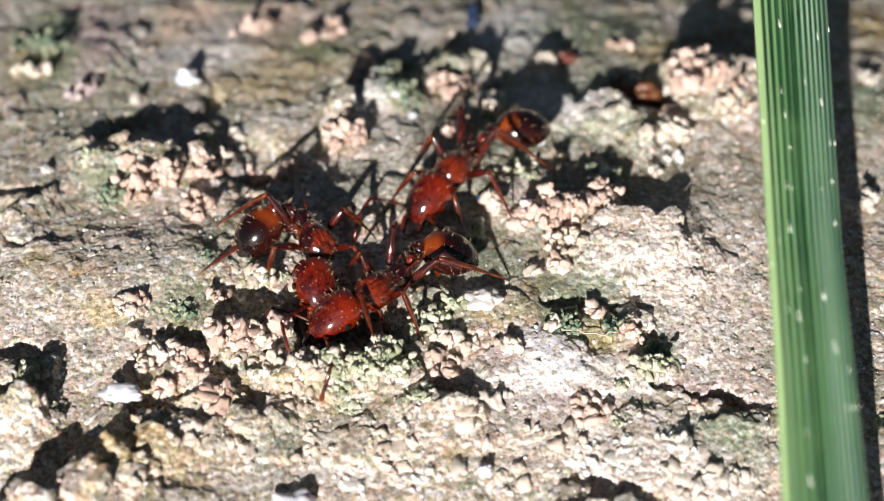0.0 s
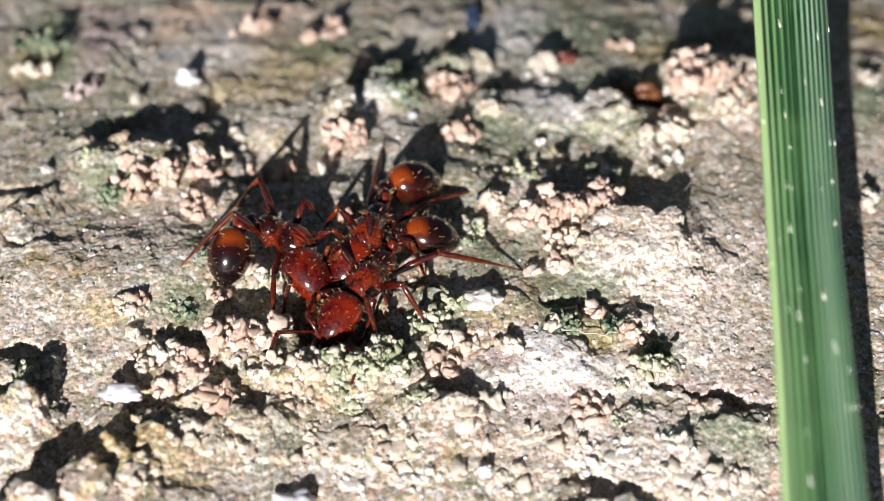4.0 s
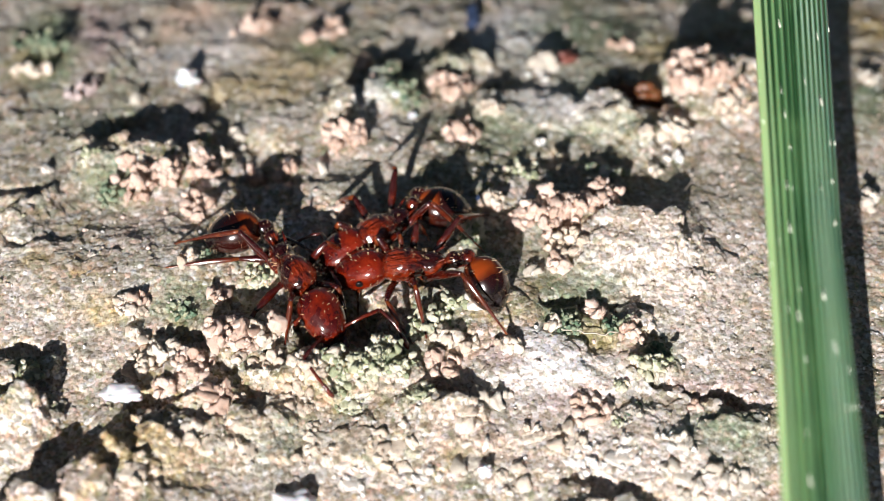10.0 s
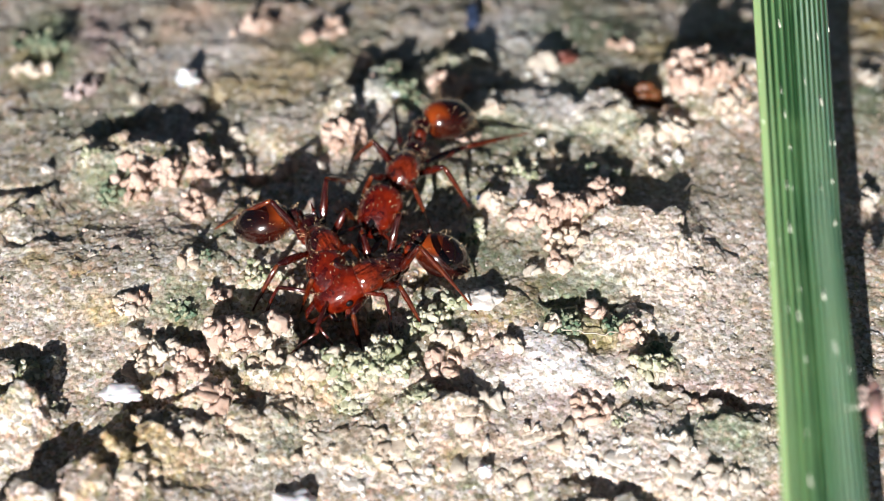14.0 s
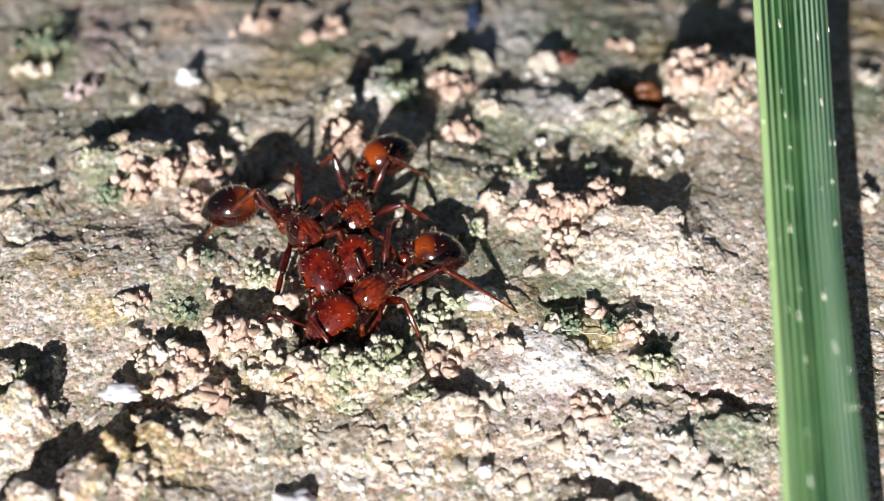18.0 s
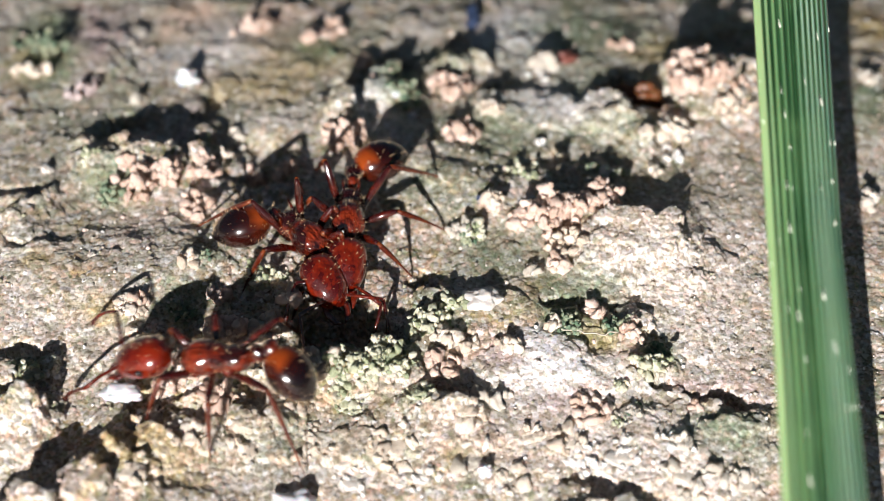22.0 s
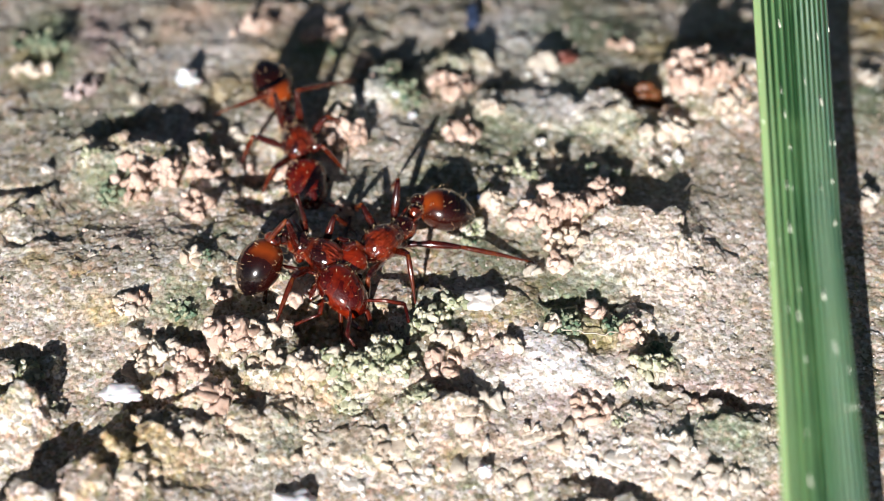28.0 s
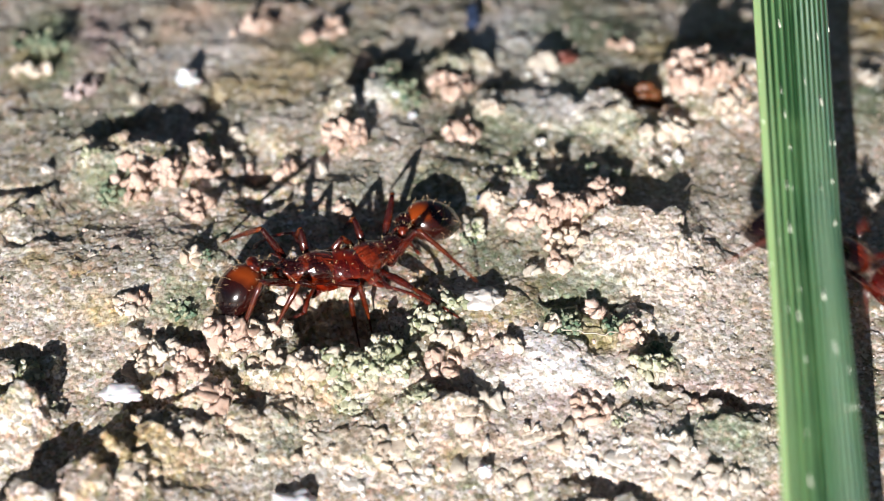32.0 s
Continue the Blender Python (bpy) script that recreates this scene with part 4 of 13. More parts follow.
crumb(5.98, 4.16, 0.49, 0.55, 24, "beige")
crumb(7.51, 5.04, 0.53, 0.44, 18, "beige")
crumb(-7.37, 2.16, 0.96, 0.68, 60, "pink")
crumb(-5.92, 2.57, 0.51, 0.48, 24, "pink")
crumb(-5.89, 3.55, 0.29, 0.32, 12, "green")
crumb(-5.97, 1.29, 0.58, 0.30, 20, "pink")
crumb(-4.74, 3.00, 0.28, 0.37, 12, "pink")
crumb(-3.92, 2.71, 0.28, 0.20, 8, "pink")
crumb(-6.16, -4.20, 0.39, 0.33, 16, "pink")
crumb(-4.98, -4.58, 0.43, 0.36, 16, "pink")
crumb(-5.04, -2.86, 0.52, 0.47, 34, "pink")
crumb(-4.45, -3.04, 0.44, 0.31, 20, "pink")
crumb(-5.56, -3.67, 0.57, 0.34, 24, "pink")
crumb(-5.19, -1.72, 0.29, 0.29, 12, "pink")
crumb(-7.02, -1.85, 0.20, 0.20, 7, "pink")
crumb(-7.08, -2.76, 0.31, 0.24, 9, "beige")
crumb(-0.38, -2.36, 0.60, 0.42, 50, "green")
crumb(0.66, -2.95, 0.28, 0.23, 6, "beige")
crumb(0.08, -3.54, 0.49, 0.36, 14, "pink")
crumb(-1.20, -3.65, 0.69, 0.46, 60, "green")
crumb(-2.35, -3.78, 0.56, 0.33, 40, "green")
crumb(-3.13, -3.66, 0.39, 0.31, 20, "beige")
crumb(3.30, -4.54, 0.51, 0.36, 10, "pink")
crumb(4.01, -3.95, 0.26, 0.28, 6, "green")
crumb(4.37, -2.64, 0.44, 0.39, 16, "pink")
crumb(4.88, -3.64, 0.46, 0.39, 24, "green")
crumb(1.95, -5.39, 0.40, 0.30, 6, "beige")
crumb(-3.97, -2.29, 0.26, 0.26, 10, "beige")
crumb(-9.26, -3.78, 0.39, 0.24, 12, "green")
crumb(-3.70, -2.57, 0.31, 0.34, 16, "beige")
crumb(6.43, -4.31, 0.46, 0.23, 8, "mauve")
crumb(4.42, 2.46, 0.28, 0.28, 6, "green")
crumb(1.32, 1.41, 0.36, 0.36, 14, "beige")
crumb(0.76, 0.50, 0.35, 0.46, 24, "green")
crumb(-4.31, -0.99, 0.45, 0.37, 24, "green")
crumb(-2.80, -5.51, 0.75, 0.33, 16, "beige")
crumb(-1.05, -5.65, 0.75, 0.33, 16, "beige")
crumb(0.58, -4.92, 0.50, 0.28, 12, "beige")
crumb(1.68, -6.48, 0.62, 0.32, 12, "beige")
crumb(2.82, -5.50, 0.50, 0.30, 10, "beige")
crumb(-2.02, -6.47, 0.62, 0.30, 10, "white")
crumb(-4.28, -5.78, 0.63, 0.30, 10, "beige")
crumb(-5.66, -5.65, 0.63, 0.33, 10, "beige")
crumb(-0.42, -6.34, 0.50, 0.30, 8, "white")
crumb(4.24, -4.77, 0.63, 0.28, 14, "pale")
crumb(-9.35, 5.93, 0.60, 0.60, 10, "mauve")
crumb(-10.82, 6.78, 0.55, 0.46, 10, "beige")
crumb(-5.17, 9.07, 0.94, 0.41, 10, "pink")
crumb(-3.30, 8.73, 0.78, 0.47, 10, "pink")
crumb(4.81, 7.97, 0.40, 0.31, 5, "pink")
crumb(2.63, 6.65, 0.51, 0.45, 5, "white")
crumb(5.76, 3.34, 0.43, 0.23, 6, "white")
crumb(8.32, 8.05, 0.46, 0.62, 10, "beige")
crumb(11.32, 6.43, 0.37, 0.61, 10, "pale")
crumb(10.54, 1.71, 0.34, 0.57, 10, "pale")
crumb(2.05, 2.67, 0.56, 0.28, 12, "green")
crumb(-8.08, 1.65, 0.50, 0.48, 40, "moss")
crumb(2.86, -2.41, 0.57, 0.34, 40, "moss")
crumb(3.92, -2.44, 0.34, 0.24, 16, "moss")
crumb(-10.61, 7.77, 0.62, 0.62, 30, "moss")
crumb(-1.01, 5.41, 0.59, 0.41, 26, "moss")
crumb(4.85, -3.11, 0.31, 0.23, 16, "moss")
crumb(0.56, 0.34, 0.32, 0.41, 20, "moss")
crumb(-6.02, -2.02, 0.40, 0.21, 16, "moss")
crumb(-11.05, 8.15, 0.63, 0.47, 16, "moss")
crumb(-8.78, 2.79, 0.37, 0.26, 14, "green")
crumb(-2.08, -4.48, 0.63, 0.28, 26, "green")
crumb(-3.34, -4.48, 0.58, 0.28, 24, "beige")
crumb(1.09, -4.32, 0.51, 0.25, 16, "pale")
crumb(-0.56, -4.47, 0.51, 0.25, 20, "green")
crumb(-6.85, -3.56, 0.52, 0.26, 16, "beige")
crumb(5.38, -6.37, 0.87, 0.37, 12, "pale")
crumb(3.92, -5.93, 0.75, 0.33, 12, "white")
crumb(6.61, -6.48, 0.63, 0.33, 10, "pale")
crumb(-6.68, -6.73, 0.75, 0.25, 8, "beige")
crumb(0.70, -5.92, 0.62, 0.30, 10, "pale")
crumb(-6.35, -3.17, 0.42, 0.32, 24, "beige")
crumb(-3.98, -3.47, 0.45, 0.30, 24, "beige")
crumb(0.10, -2.75, 0.40, 0.28, 20, "beige")
crumb(0.21, -1.85, 0.42, 0.26, 22, "green")
crumb(-7.25, -2.02, 0.40, 0.28, 22, "beige")
crumb(-3.50, -1.42, 0.30, 0.26, 14, "beige")


def strew_crumbs(count, seed):
    """Smaller crumbs all over the rough middle; the sandy flats stay clear."""
    r = random.Random(seed)
    made = 0
    while made < count:
        x, y = r.uniform(-10.5, 10.5), r.triangular(-7.0, 9.0, -2.5)
        if (x > 4.8 and -3.9 < y < 2.6) or (1.6 < x < 3.5 and -4.2 < y < -2.9) or (x < -5.6 and -2.2 < y < 1.6) or (abs(x) < 1.9 and -2.6 < y < 0.6):
            continue
        size = r.uniform(0.14, 0.36)
        kind = r.choices(("pink", "beige", "green", "white", "pale", "moss"), (28, 26, 20, 9, 12, 5))[0]
        crumb(x, y, size, size * r.uniform(0.45, 0.8), int(3 + size * size * 110), kind)
        made += 1


strew_crumbs(45, 77)


def loose_grains(count, seed):
    """Sand strewn over the mortar."""
    r = np.random.default_rng(seed)
    bm = bmesh.new()
    bmesh.ops.create_icosphere(bm, subdivisions=1, radius=1.0)
    base = np.array([v.co[:] for v in bm.verts])
    tri = np.array([[v.index for v in f.verts] for f in bm.faces])
    bm.free()
    verts, faces = [], []
    for k in range(count):
        x, y = r.uniform(-12.0, 12.0), r.uniform(-8.0, 10.6)
        s = 0.020 + 0.040 * r.random() ** 2.5
        shape = base * (1 + 0.35 * (r.random((len(base), 1)) - 0.5)) * s * r.uniform(0.7, 1.3, 3)
        verts.append((shape + (x, y, ground_z(x, y) + s * 0.05 + 0.012)) * MM)
        faces.append(tri + k * len(base))
    me = bpy.data.meshes.new("loose_sand")
    me.from_pydata(np.concatenate(verts).tolist(), [], np.concatenate(faces).tolist())
    me.materials.append(SAND)
    tagged(new("loose_sand", me), "pale loose sand grains strewn over the mortar", "sand", kind="stuff")


loose_grains(2500, 5)


# ---- single pebbles, fibres and a springtail ----
QUARTZ = plain("milky_quartz", (0.58, 0.59, 0.62), 0.3, sss=0.3, sss_scale=0.2 * MM)
RED_GRAIN = plain("rusty_red_grain", (0.17, 0.055, 0.04), 0.5)
BLUE_GRAIN = plain("dark_blue_grain", (0.035, 0.055, 0.11), 0.35)
AMBER_BIT = plain("amber_husk", (0.12, 0.040, 0.010), 0.5, sss=0.2, sss_scale=0.2 * MM)
FIBRE = plain("grey_plant_fibre", (0.45, 0.40, 0.33), 0.5)


def pebble(x, y, size, squash, material, label, seed, lift=0.5):
    bm = bmesh.new()
    lump(bm, size, squash, 0.45, seed, 4)
    ob = part("pebble", bm, material)
    ob.location = (x * MM, y * MM, (ground_z(x, y) + size * squash[2] * lift) * MM)
    return tagged(ob, label, "pebble")


pebble(-6.74, 6.48, 0.34, (0.9, 0.8, 1.1), QUARTZ, "rounded white quartz pebble bedded in the mortar", 2, 0.05)
pebble(-7.15, -4.55, 0.40, (1.1, 0.6, 0.45), QUARTZ, "flat chipped white quartz flake beside a crack", 5, 2.2)
pebble(3.30, 7.45, 0.24, (1.3, 0.8, 0.7), RED_GRAIN, "rusty red grain on pale mortar", 7)
pebble(0.95, 1.45, 0.13, (0.8, 0.8, 1.2), BLUE_GRAIN, "dark blue grain beside soil crumbs", 9, 0.9)
pebble(1.25, 1.35, 0.19, (1, 1, 1), GRAIN["pink"], "rounded pinkish pebble on the mortar", 11, 0.7)
pebble(5.12, 5.62, 0.50, (1.15, 0.6, 1.7), AMBER_BIT, "amber plant husk wedged upright in a pit", 12, 0.5)
pebble(2.75, 7.15, 0.40, (1.0, 0.8, 0.8), GRAIN["pale"], "pale rounded pebble on the mortar", 13)
pebble(0.85, 9.40, 0.22, (0.8, 2.2, 0.7), BLUE_GRAIN, "long blue-grey grain in a groove", 14)
pebble(-3.20, -7.05, 0.40, (1.2, 0.8, 0.7), QUARTZ, "white quartz pebble bedded in the mortar", 15, 0.2)
pebble(0.95, -6.25, 0.17, (1.0, 0.8, 1.0), QUARTZ, "small white quartz grain on the mortar", 16, 0.9)
pebble(0.95, -1.80, 0.40, (1.0, 0.8, 0.42), GRAIN["white"], "white chunk of mineral on the mortar", 21, 0.6)
pebble(-1.20, 5.30, 0.12, (1.0, 0.8, 0.8), QUARTZ, "small bluish white quartz grain", 17, 0.8)
pebble(-0.75, 4.75, 0.11, (1.0, 0.8, 0.8), QUARTZ, "small bluish white quartz grain", 18, 0.8)


def fibre(points, width, label):
    bm = bmesh.new()
    skin(bm, [(x, y, ground_z(x, y) + z) for x, y, z in points], [width * (0.5 if k in (0, len(points) - 1) else 1) for k in range(len(points))], 7)
    return tagged(part("plant_fibre", bm, FIBRE), label, "fibre")


def arc(a, b, sag, lift, n=18):
    """Points of a bowed thread from a to b."""
    out = []
    for k in range(n + 1):
        u = k / n
        w = 4 * u * (1 - u)
        dx, dy = b[0] - a[0], b[1] - a[1]
        out.append((a[0] + dx * u - dy * sag * w, a[1] + dy * u + dx * sag * w, 0.04 + lift * w))
    return out


fibre(arc((6.46, 3.75), (5.37, 1.01), 0.12, 0.25), 0.013, "thin grey plant fibre curling over mortar")
fibre(arc((2.62, -2.55), (4.10, -2.70), -0.08, 0.2), 0.016, "thin pale plant fibre bridging a pit")

SPRINGTAIL = plain("pink_springtail_skin", (0.76, 0.47, 0.42), 0.4, sss=0.3, sss_scale=0.15 * MM)
SPRINGTAIL_LEG = plain("pale_springtail_leg", (0.74, 0.58, 0.52), 0.45)


def build_springtail():
    """Tiny pink springtail facing +x."""
    thing = new("springtail")
    tagged(thing, "tiny pink springtail crawling along the grass blade", "insect")
    rows = ((0.62, 0.02, 0.06, 0.06), (0.55, 0.02, 0.12, 0.12), (0.40, 0.0, 0.145, 0.135), (0.30, 0.0, 0.125, 0.12), (0.14, 0.02, 0.15, 0.15),
            (-0.06, 0.03, 0.165, 0.16), (-0.28, 0.03, 0.17, 0.165), (-0.48, 0.0, 0.14, 0.13), (-0.60, -0.02, 0.06, 0.06))
    bm = bmesh.new()
    fine = []
    for a, b in zip(rows, rows[1:]):
        for k in range(3):
            row = [p + (q - p) * k / 3 for p, q in zip(a, b)]
            pinch = 0.93 if k == 0 else 1.0
            fine.append((row[0], row[1], row[2] * pinch, row[3] * pinch))
    fine.append(rows[-1])
    skin(bm, [(x, 0, z) for x, z, _, _ in fine], [(a, b) for _, _, a, b in fine], 14)
    part("body", bm, SPRINGTAIL, thing)
    for s in (-1, 1):
        for k, x in enumerate((0.34, 0.18, 0.02)):
            bm = bmesh.new()
            lean = (0.16, 0.02, -0.12)[k]
            skin(bm, [(x, 0.10 * s, -0.03), (x + lean * 0.6, 0.24 * s, 0.02), (x + lean, 0.36 * s, -0.16)], [0.045, 0.04, 0.02], 7)
            part("leg", bm, SPRINGTAIL_LEG, thing)
        bm = bmesh.new()
        skin(bm, [(0.56, 0.05 * s, 0.06), (0.70, 0.10 * s, 0.10), (0.86, 0.17 * s, 0.06)], [0.026, 0.024, 0.014], 7)
        part("antenna", bm, SPRINGTAIL_LEG, thing)
    bm = bmesh.new()
    skin(bm, [(-0.52, 0, -0.06), (-0.68, 0.04, -0.08), (-0.88, 0.14, -0.10)], [0.05, 0.04, 0.015], 7)
    part("tail_fork", bm, SPRINGTAIL_LEG, thing, "pale springtail furca")
    return thing


SPRING = build_springtail()


# two crumbs that the ants shove about
SHOVED = crumb(-5.86, -0.35, 0.36, 0.42, 18, "beige")
TOSSED = crumb(-3.6, -1.1, 0.26, 0.34, 8, "pink")


# ---- what moves ----
def at(x, y, z, rx=0, ry=0, rz=0):
    """A pose from millimetres and degrees."""
    return pose(x * MM, y * MM, z * MM, rx, ry, rz)


def moving_parts(ant):
    """The keyed parts of an ant, in the order in which they were built."""
    kinds = {}
    for ob in ant.children_recursive:
        kinds.setdefault(ob.name.split(".")[0], []).append(ob)
    legs = sorted(kinds["leg"], key=lambda o: (-round(o.location.x, 6), -o.location.y))
    feelers = sorted(kinds["antenna"], key=lambda o: o.location.y)
    return {"waist": kinds["waist"][0], "gaster": kinds["gaster"][0], "head": kinds["head"][0], "leg": legs,
            "shin": [next(c for c in leg.children if c.name.startswith("shin")) for leg in legs], "antenna": feelers}


def motions():
    """Every moving thing, in millimetres and degrees."""
    # ant a
    p = moving_parts(ANT_A)
    walk(ANT_A, [
        (0, at(-3.08, -0.25, 0.76, 0, 14, -59)), (0.5, at(-3.08, -0.59, 0.74, 0, 13, -49)), (1, at(-2.97, -0.59, 0.74, 0, 12, -57)),
        (1.5, at(-3, -0.65, 0.74, 0, 12, -60)), (2, at(-2.97, -0.59, 0.74, 0, 13, -63)), (2.5, at(-4.72, -0.03, 0.91, 0, 14, 22)),
        (3, at(-4, -0.16, 0.88, 0, 14, -6)), (3.5, at(-3.55, -0.33, 0.78, 0, 14, -31)), (5.5, at(-4.62, -0.02, 0.9, 0, 14, -25)),
        (6, at(-4.54, 0.17, 0.89, 0, 14, -11)), (6.5, at(-3.78, -0.29, 0.8, 0, 14, -36)), (7, at(-4.39, 0.2, 0.88, 0, 14, -12)),
        (7.5, at(-5.23, 0.48, 0.88, 0, 11, -16)), (8, at(-6.05, -0.39, 0.94, 0, 11, -2)), (8.5, at(-4.24, -0.33, 0.85, 0, 10, -9)),
        (9, at(-3.78, -0.37, 0.79, 0, 7, -46)), (9.5, at(-3.51, -0.35, 0.78, 0, 6, -50)), (10, at(-3.5, -1.25, 0.72, 0, 6, -59)),
        (10.5, at(-3.62, -1.38, 0.75, 0, 5, -58)), (11, at(-3.51, -1.4, 0.75, 0, 6, -64)), (11.5, at(-3.32, -1.5, 0.74, 0, 7, -69)),
        (12, at(-4.35, -1.33, 0.85, 0, 5, -29)), (12.5, at(-6.16, -1.14, 0.99, 0, 11, 29)), (13, at(-4.04, -0.43, 0.76, 0, 6, -24)),
        (13.5, at(-3.33, -0.31, 0.78, 0, 6, -39)), (14, at(-2.9, -0.38, 0.75, 0, 8, -61)), (14.5, at(-3.07, -0.79, 0.74, 0, 5, -62)),
        (16.5, at(-3.03, -1.03, 0.74, 0, 6, -50)), (17, at(-4.17, -0.44, 0.76, 0, 7, -1)), (17.5, at(-3.82, -0.59, 0.75, 0, 6, -34)),
        (18, at(-3.4, -0.09, 0.86, 0, 6, -53)), (18.5, at(-3.61, -0.18, 0.84, 0, 5, -58)), (19, at(-3.92, -0.09, 0.87, 0, 6, -34)),
        (19.5, at(-3.38, -0.67, 0.74, 0, 6, -47)), (20, at(-3.66, -0.62, 0.79, 0, 6, -44)), (20.5, at(-3.47, -0.33, 0.78, 0, 6, -49)),
        (21, at(-3.29, -0.33, 0.78, 0, 6, -59)), (21.5, at(-3.38, -0.29, 0.78, 0, 8, -51)), (22, at(-3.28, -0.25, 0.81, 0, 8, -48)),
        (22.5, at(-3.37, -0.65, 0.74, 0, 5, -64)), (23, at(-3.44, -0.54, 0.78, 0, 6, -61)), (23.5, at(-3.34, -0.74, 0.74, 0, 5, -59)),
        (24, at(-3.13, -0.42, 0.75, 0, 7, -38)), (24.5, at(-2.99, -0.98, 0.74, 0, 9, -53)), (25, at(-3.13, -0.32, 0.77, 0, 9, -29)),
        (25.5, at(-2.62, -0.81, 0.74, 0, 14, -13)), (27.5, at(-2.34, -1.26, 0.69, 0, 7, -44)), (28, at(-2.96, -0.77, 0.74, 0, 14, -30)),
        (28.5, at(-2.7, -1.02, 0.75, 0, 14, -30)), (29, at(-3.14, -0.25, 0.79, 0, 14, -22)), (29.5, at(-2.8, -0.63, 0.74, 0, 14, -5)),
        (30, at(-2.21, -1.02, 0.76, 0, 14, -8)), (30.5, at(-2.72, -1.2, 0.74, 0, 13, -36)), (31, at(-2.54, -0.93, 0.73, 0, 14, -10)),
        (31.5, at(-2.57, -1.14, 0.73, 0, 14, -7)), (32, at(-3.14, -1.31, 0.75, 0, 12, 11)),
    ])
    walk(p["waist"], [
        (0, at(-0.75, 0, -0.07, 0, 23, 68)), (0.5, at(-0.75, 0, -0.07, 0, 17, 69)), (1, at(-0.75, 0, -0.07, 0, 16, 69)),
        (1.5, at(-0.75, 0, -0.07, 0, 21, 68)), (2, at(-0.75, 0, -0.07, 0, 23, 68)), (2.5, at(-0.75, 0, -0.07, 0, 55, 7)),
        (3, at(-0.75, 0, -0.07, 0, 25, 28)), (3.5, at(-0.75, 0, -0.07, 0, 22, 68)), (5.5, at(-0.75, 0, -0.07, 0, 26, 68)),
        (6, at(-0.75, 0, -0.07, 0, 18, 69)), (6.5, at(-0.75, 0, -0.07, 0, 27, 68)), (7, at(-0.75, 0, -0.07, 0, 17, 58)),
        (7.5, at(-0.75, 0, -0.07, 0, 21, 4)), (8, at(-0.75, 0, -0.07, 0, 16, 13)), (8.5, at(-0.75, 0, -0.07, 0, 13, -2)),
        (9, at(-0.75, 0, -0.07, 0, 10, -1)), (9.5, at(-0.75, 0, -0.07, 0, 8, 8)), (10, at(-0.75, 0, -0.07, 0, 7, 0)),
        (10.5, at(-0.75, 0, -0.07, 0, 5, 0)), (11, at(-0.75, 0, -0.07, 0, 5, 27)), (11.5, at(-0.75, 0, -0.07, 0, 3, 30)),
        (12, at(-0.75, 0, -0.07, 0, 5, -17)), (12.5, at(-0.75, 0, -0.07, 0, 19, -5)), (13, at(-0.75, 0, -0.07, 0, 5, -2)),
        (13.5, at(-0.75, 0, -0.07, 0, 4, -3)), (14, at(-0.75, 0, -0.07, 0, 15, 62)), (14.5, at(-0.75, 0, -0.07, 0, 8, 12)),
        (16.5, at(-0.75, 0, -0.07, 0, 2, -7)), (17, at(-0.75, 0, -0.07, 0, 6, -46)), (17.5, at(-0.75, 0, -0.07, 0, 5, -3)),
        (18, at(-0.75, 0, -0.07, 0, 8, 33)), (18.5, at(-0.75, 0, -0.07, 0, 4, 10)), (19, at(-0.75, 0, -0.07, 0, 7, 6)),
        (19.5, at(-0.75, 0, -0.07, 0, 2, -3)), (20, at(-0.75, 0, -0.07, 0, 7, -3)), (20.5, at(-0.75, 0, -0.07, 0, 7, 26)),
        (21, at(-0.75, 0, -0.07, 0, 7, 38)), (21.5, at(-0.75, 0, -0.07, 0, 8, 36)), (22, at(-0.75, 0, -0.07, 0, 16, 69)),
        (22.5, at(-0.75, 0, -0.07, 0, 3, -6)), (23, at(-0.75, 0, -0.07, 0, 7, 8)), (23.5, at(-0.75, 0, -0.07, 0, 2, 3)),
        (24, at(-0.75, 0, -0.07, 0, 0, 16)), (24.5, at(-0.75, 0, -0.07, 0, 8, 13)), (25, at(-0.75, 0, -0.07, 0, 8, 70)),
        (25.5, at(-0.75, 0, -0.07, 0, 9, 70)), (27.5, at(-0.75, 0, -0.07, 0, 12, 70)), (28, at(-0.75, 0, -0.07, 0, 26, 68)),
        (28.5, at(-0.75, 0, -0.07, 0, 20, 69)), (29, at(-0.75, 0, -0.07, 0, 29, 67)), (29.5, at(-0.75, 0, -0.07, 0, 15, 69)),
        (30, at(-0.75, 0, -0.07, 0, 15, 69)), (30.5, at(-0.75, 0, -0.07, 0, 12, 69)), (31, at(-0.75, 0, -0.07, 0, 12, 70)),
        (31.5, at(-0.75, 0, -0.07, 0, 11, 70)), (32, at(-0.75, 0, -0.07, 0, 22, 1)),
    ])
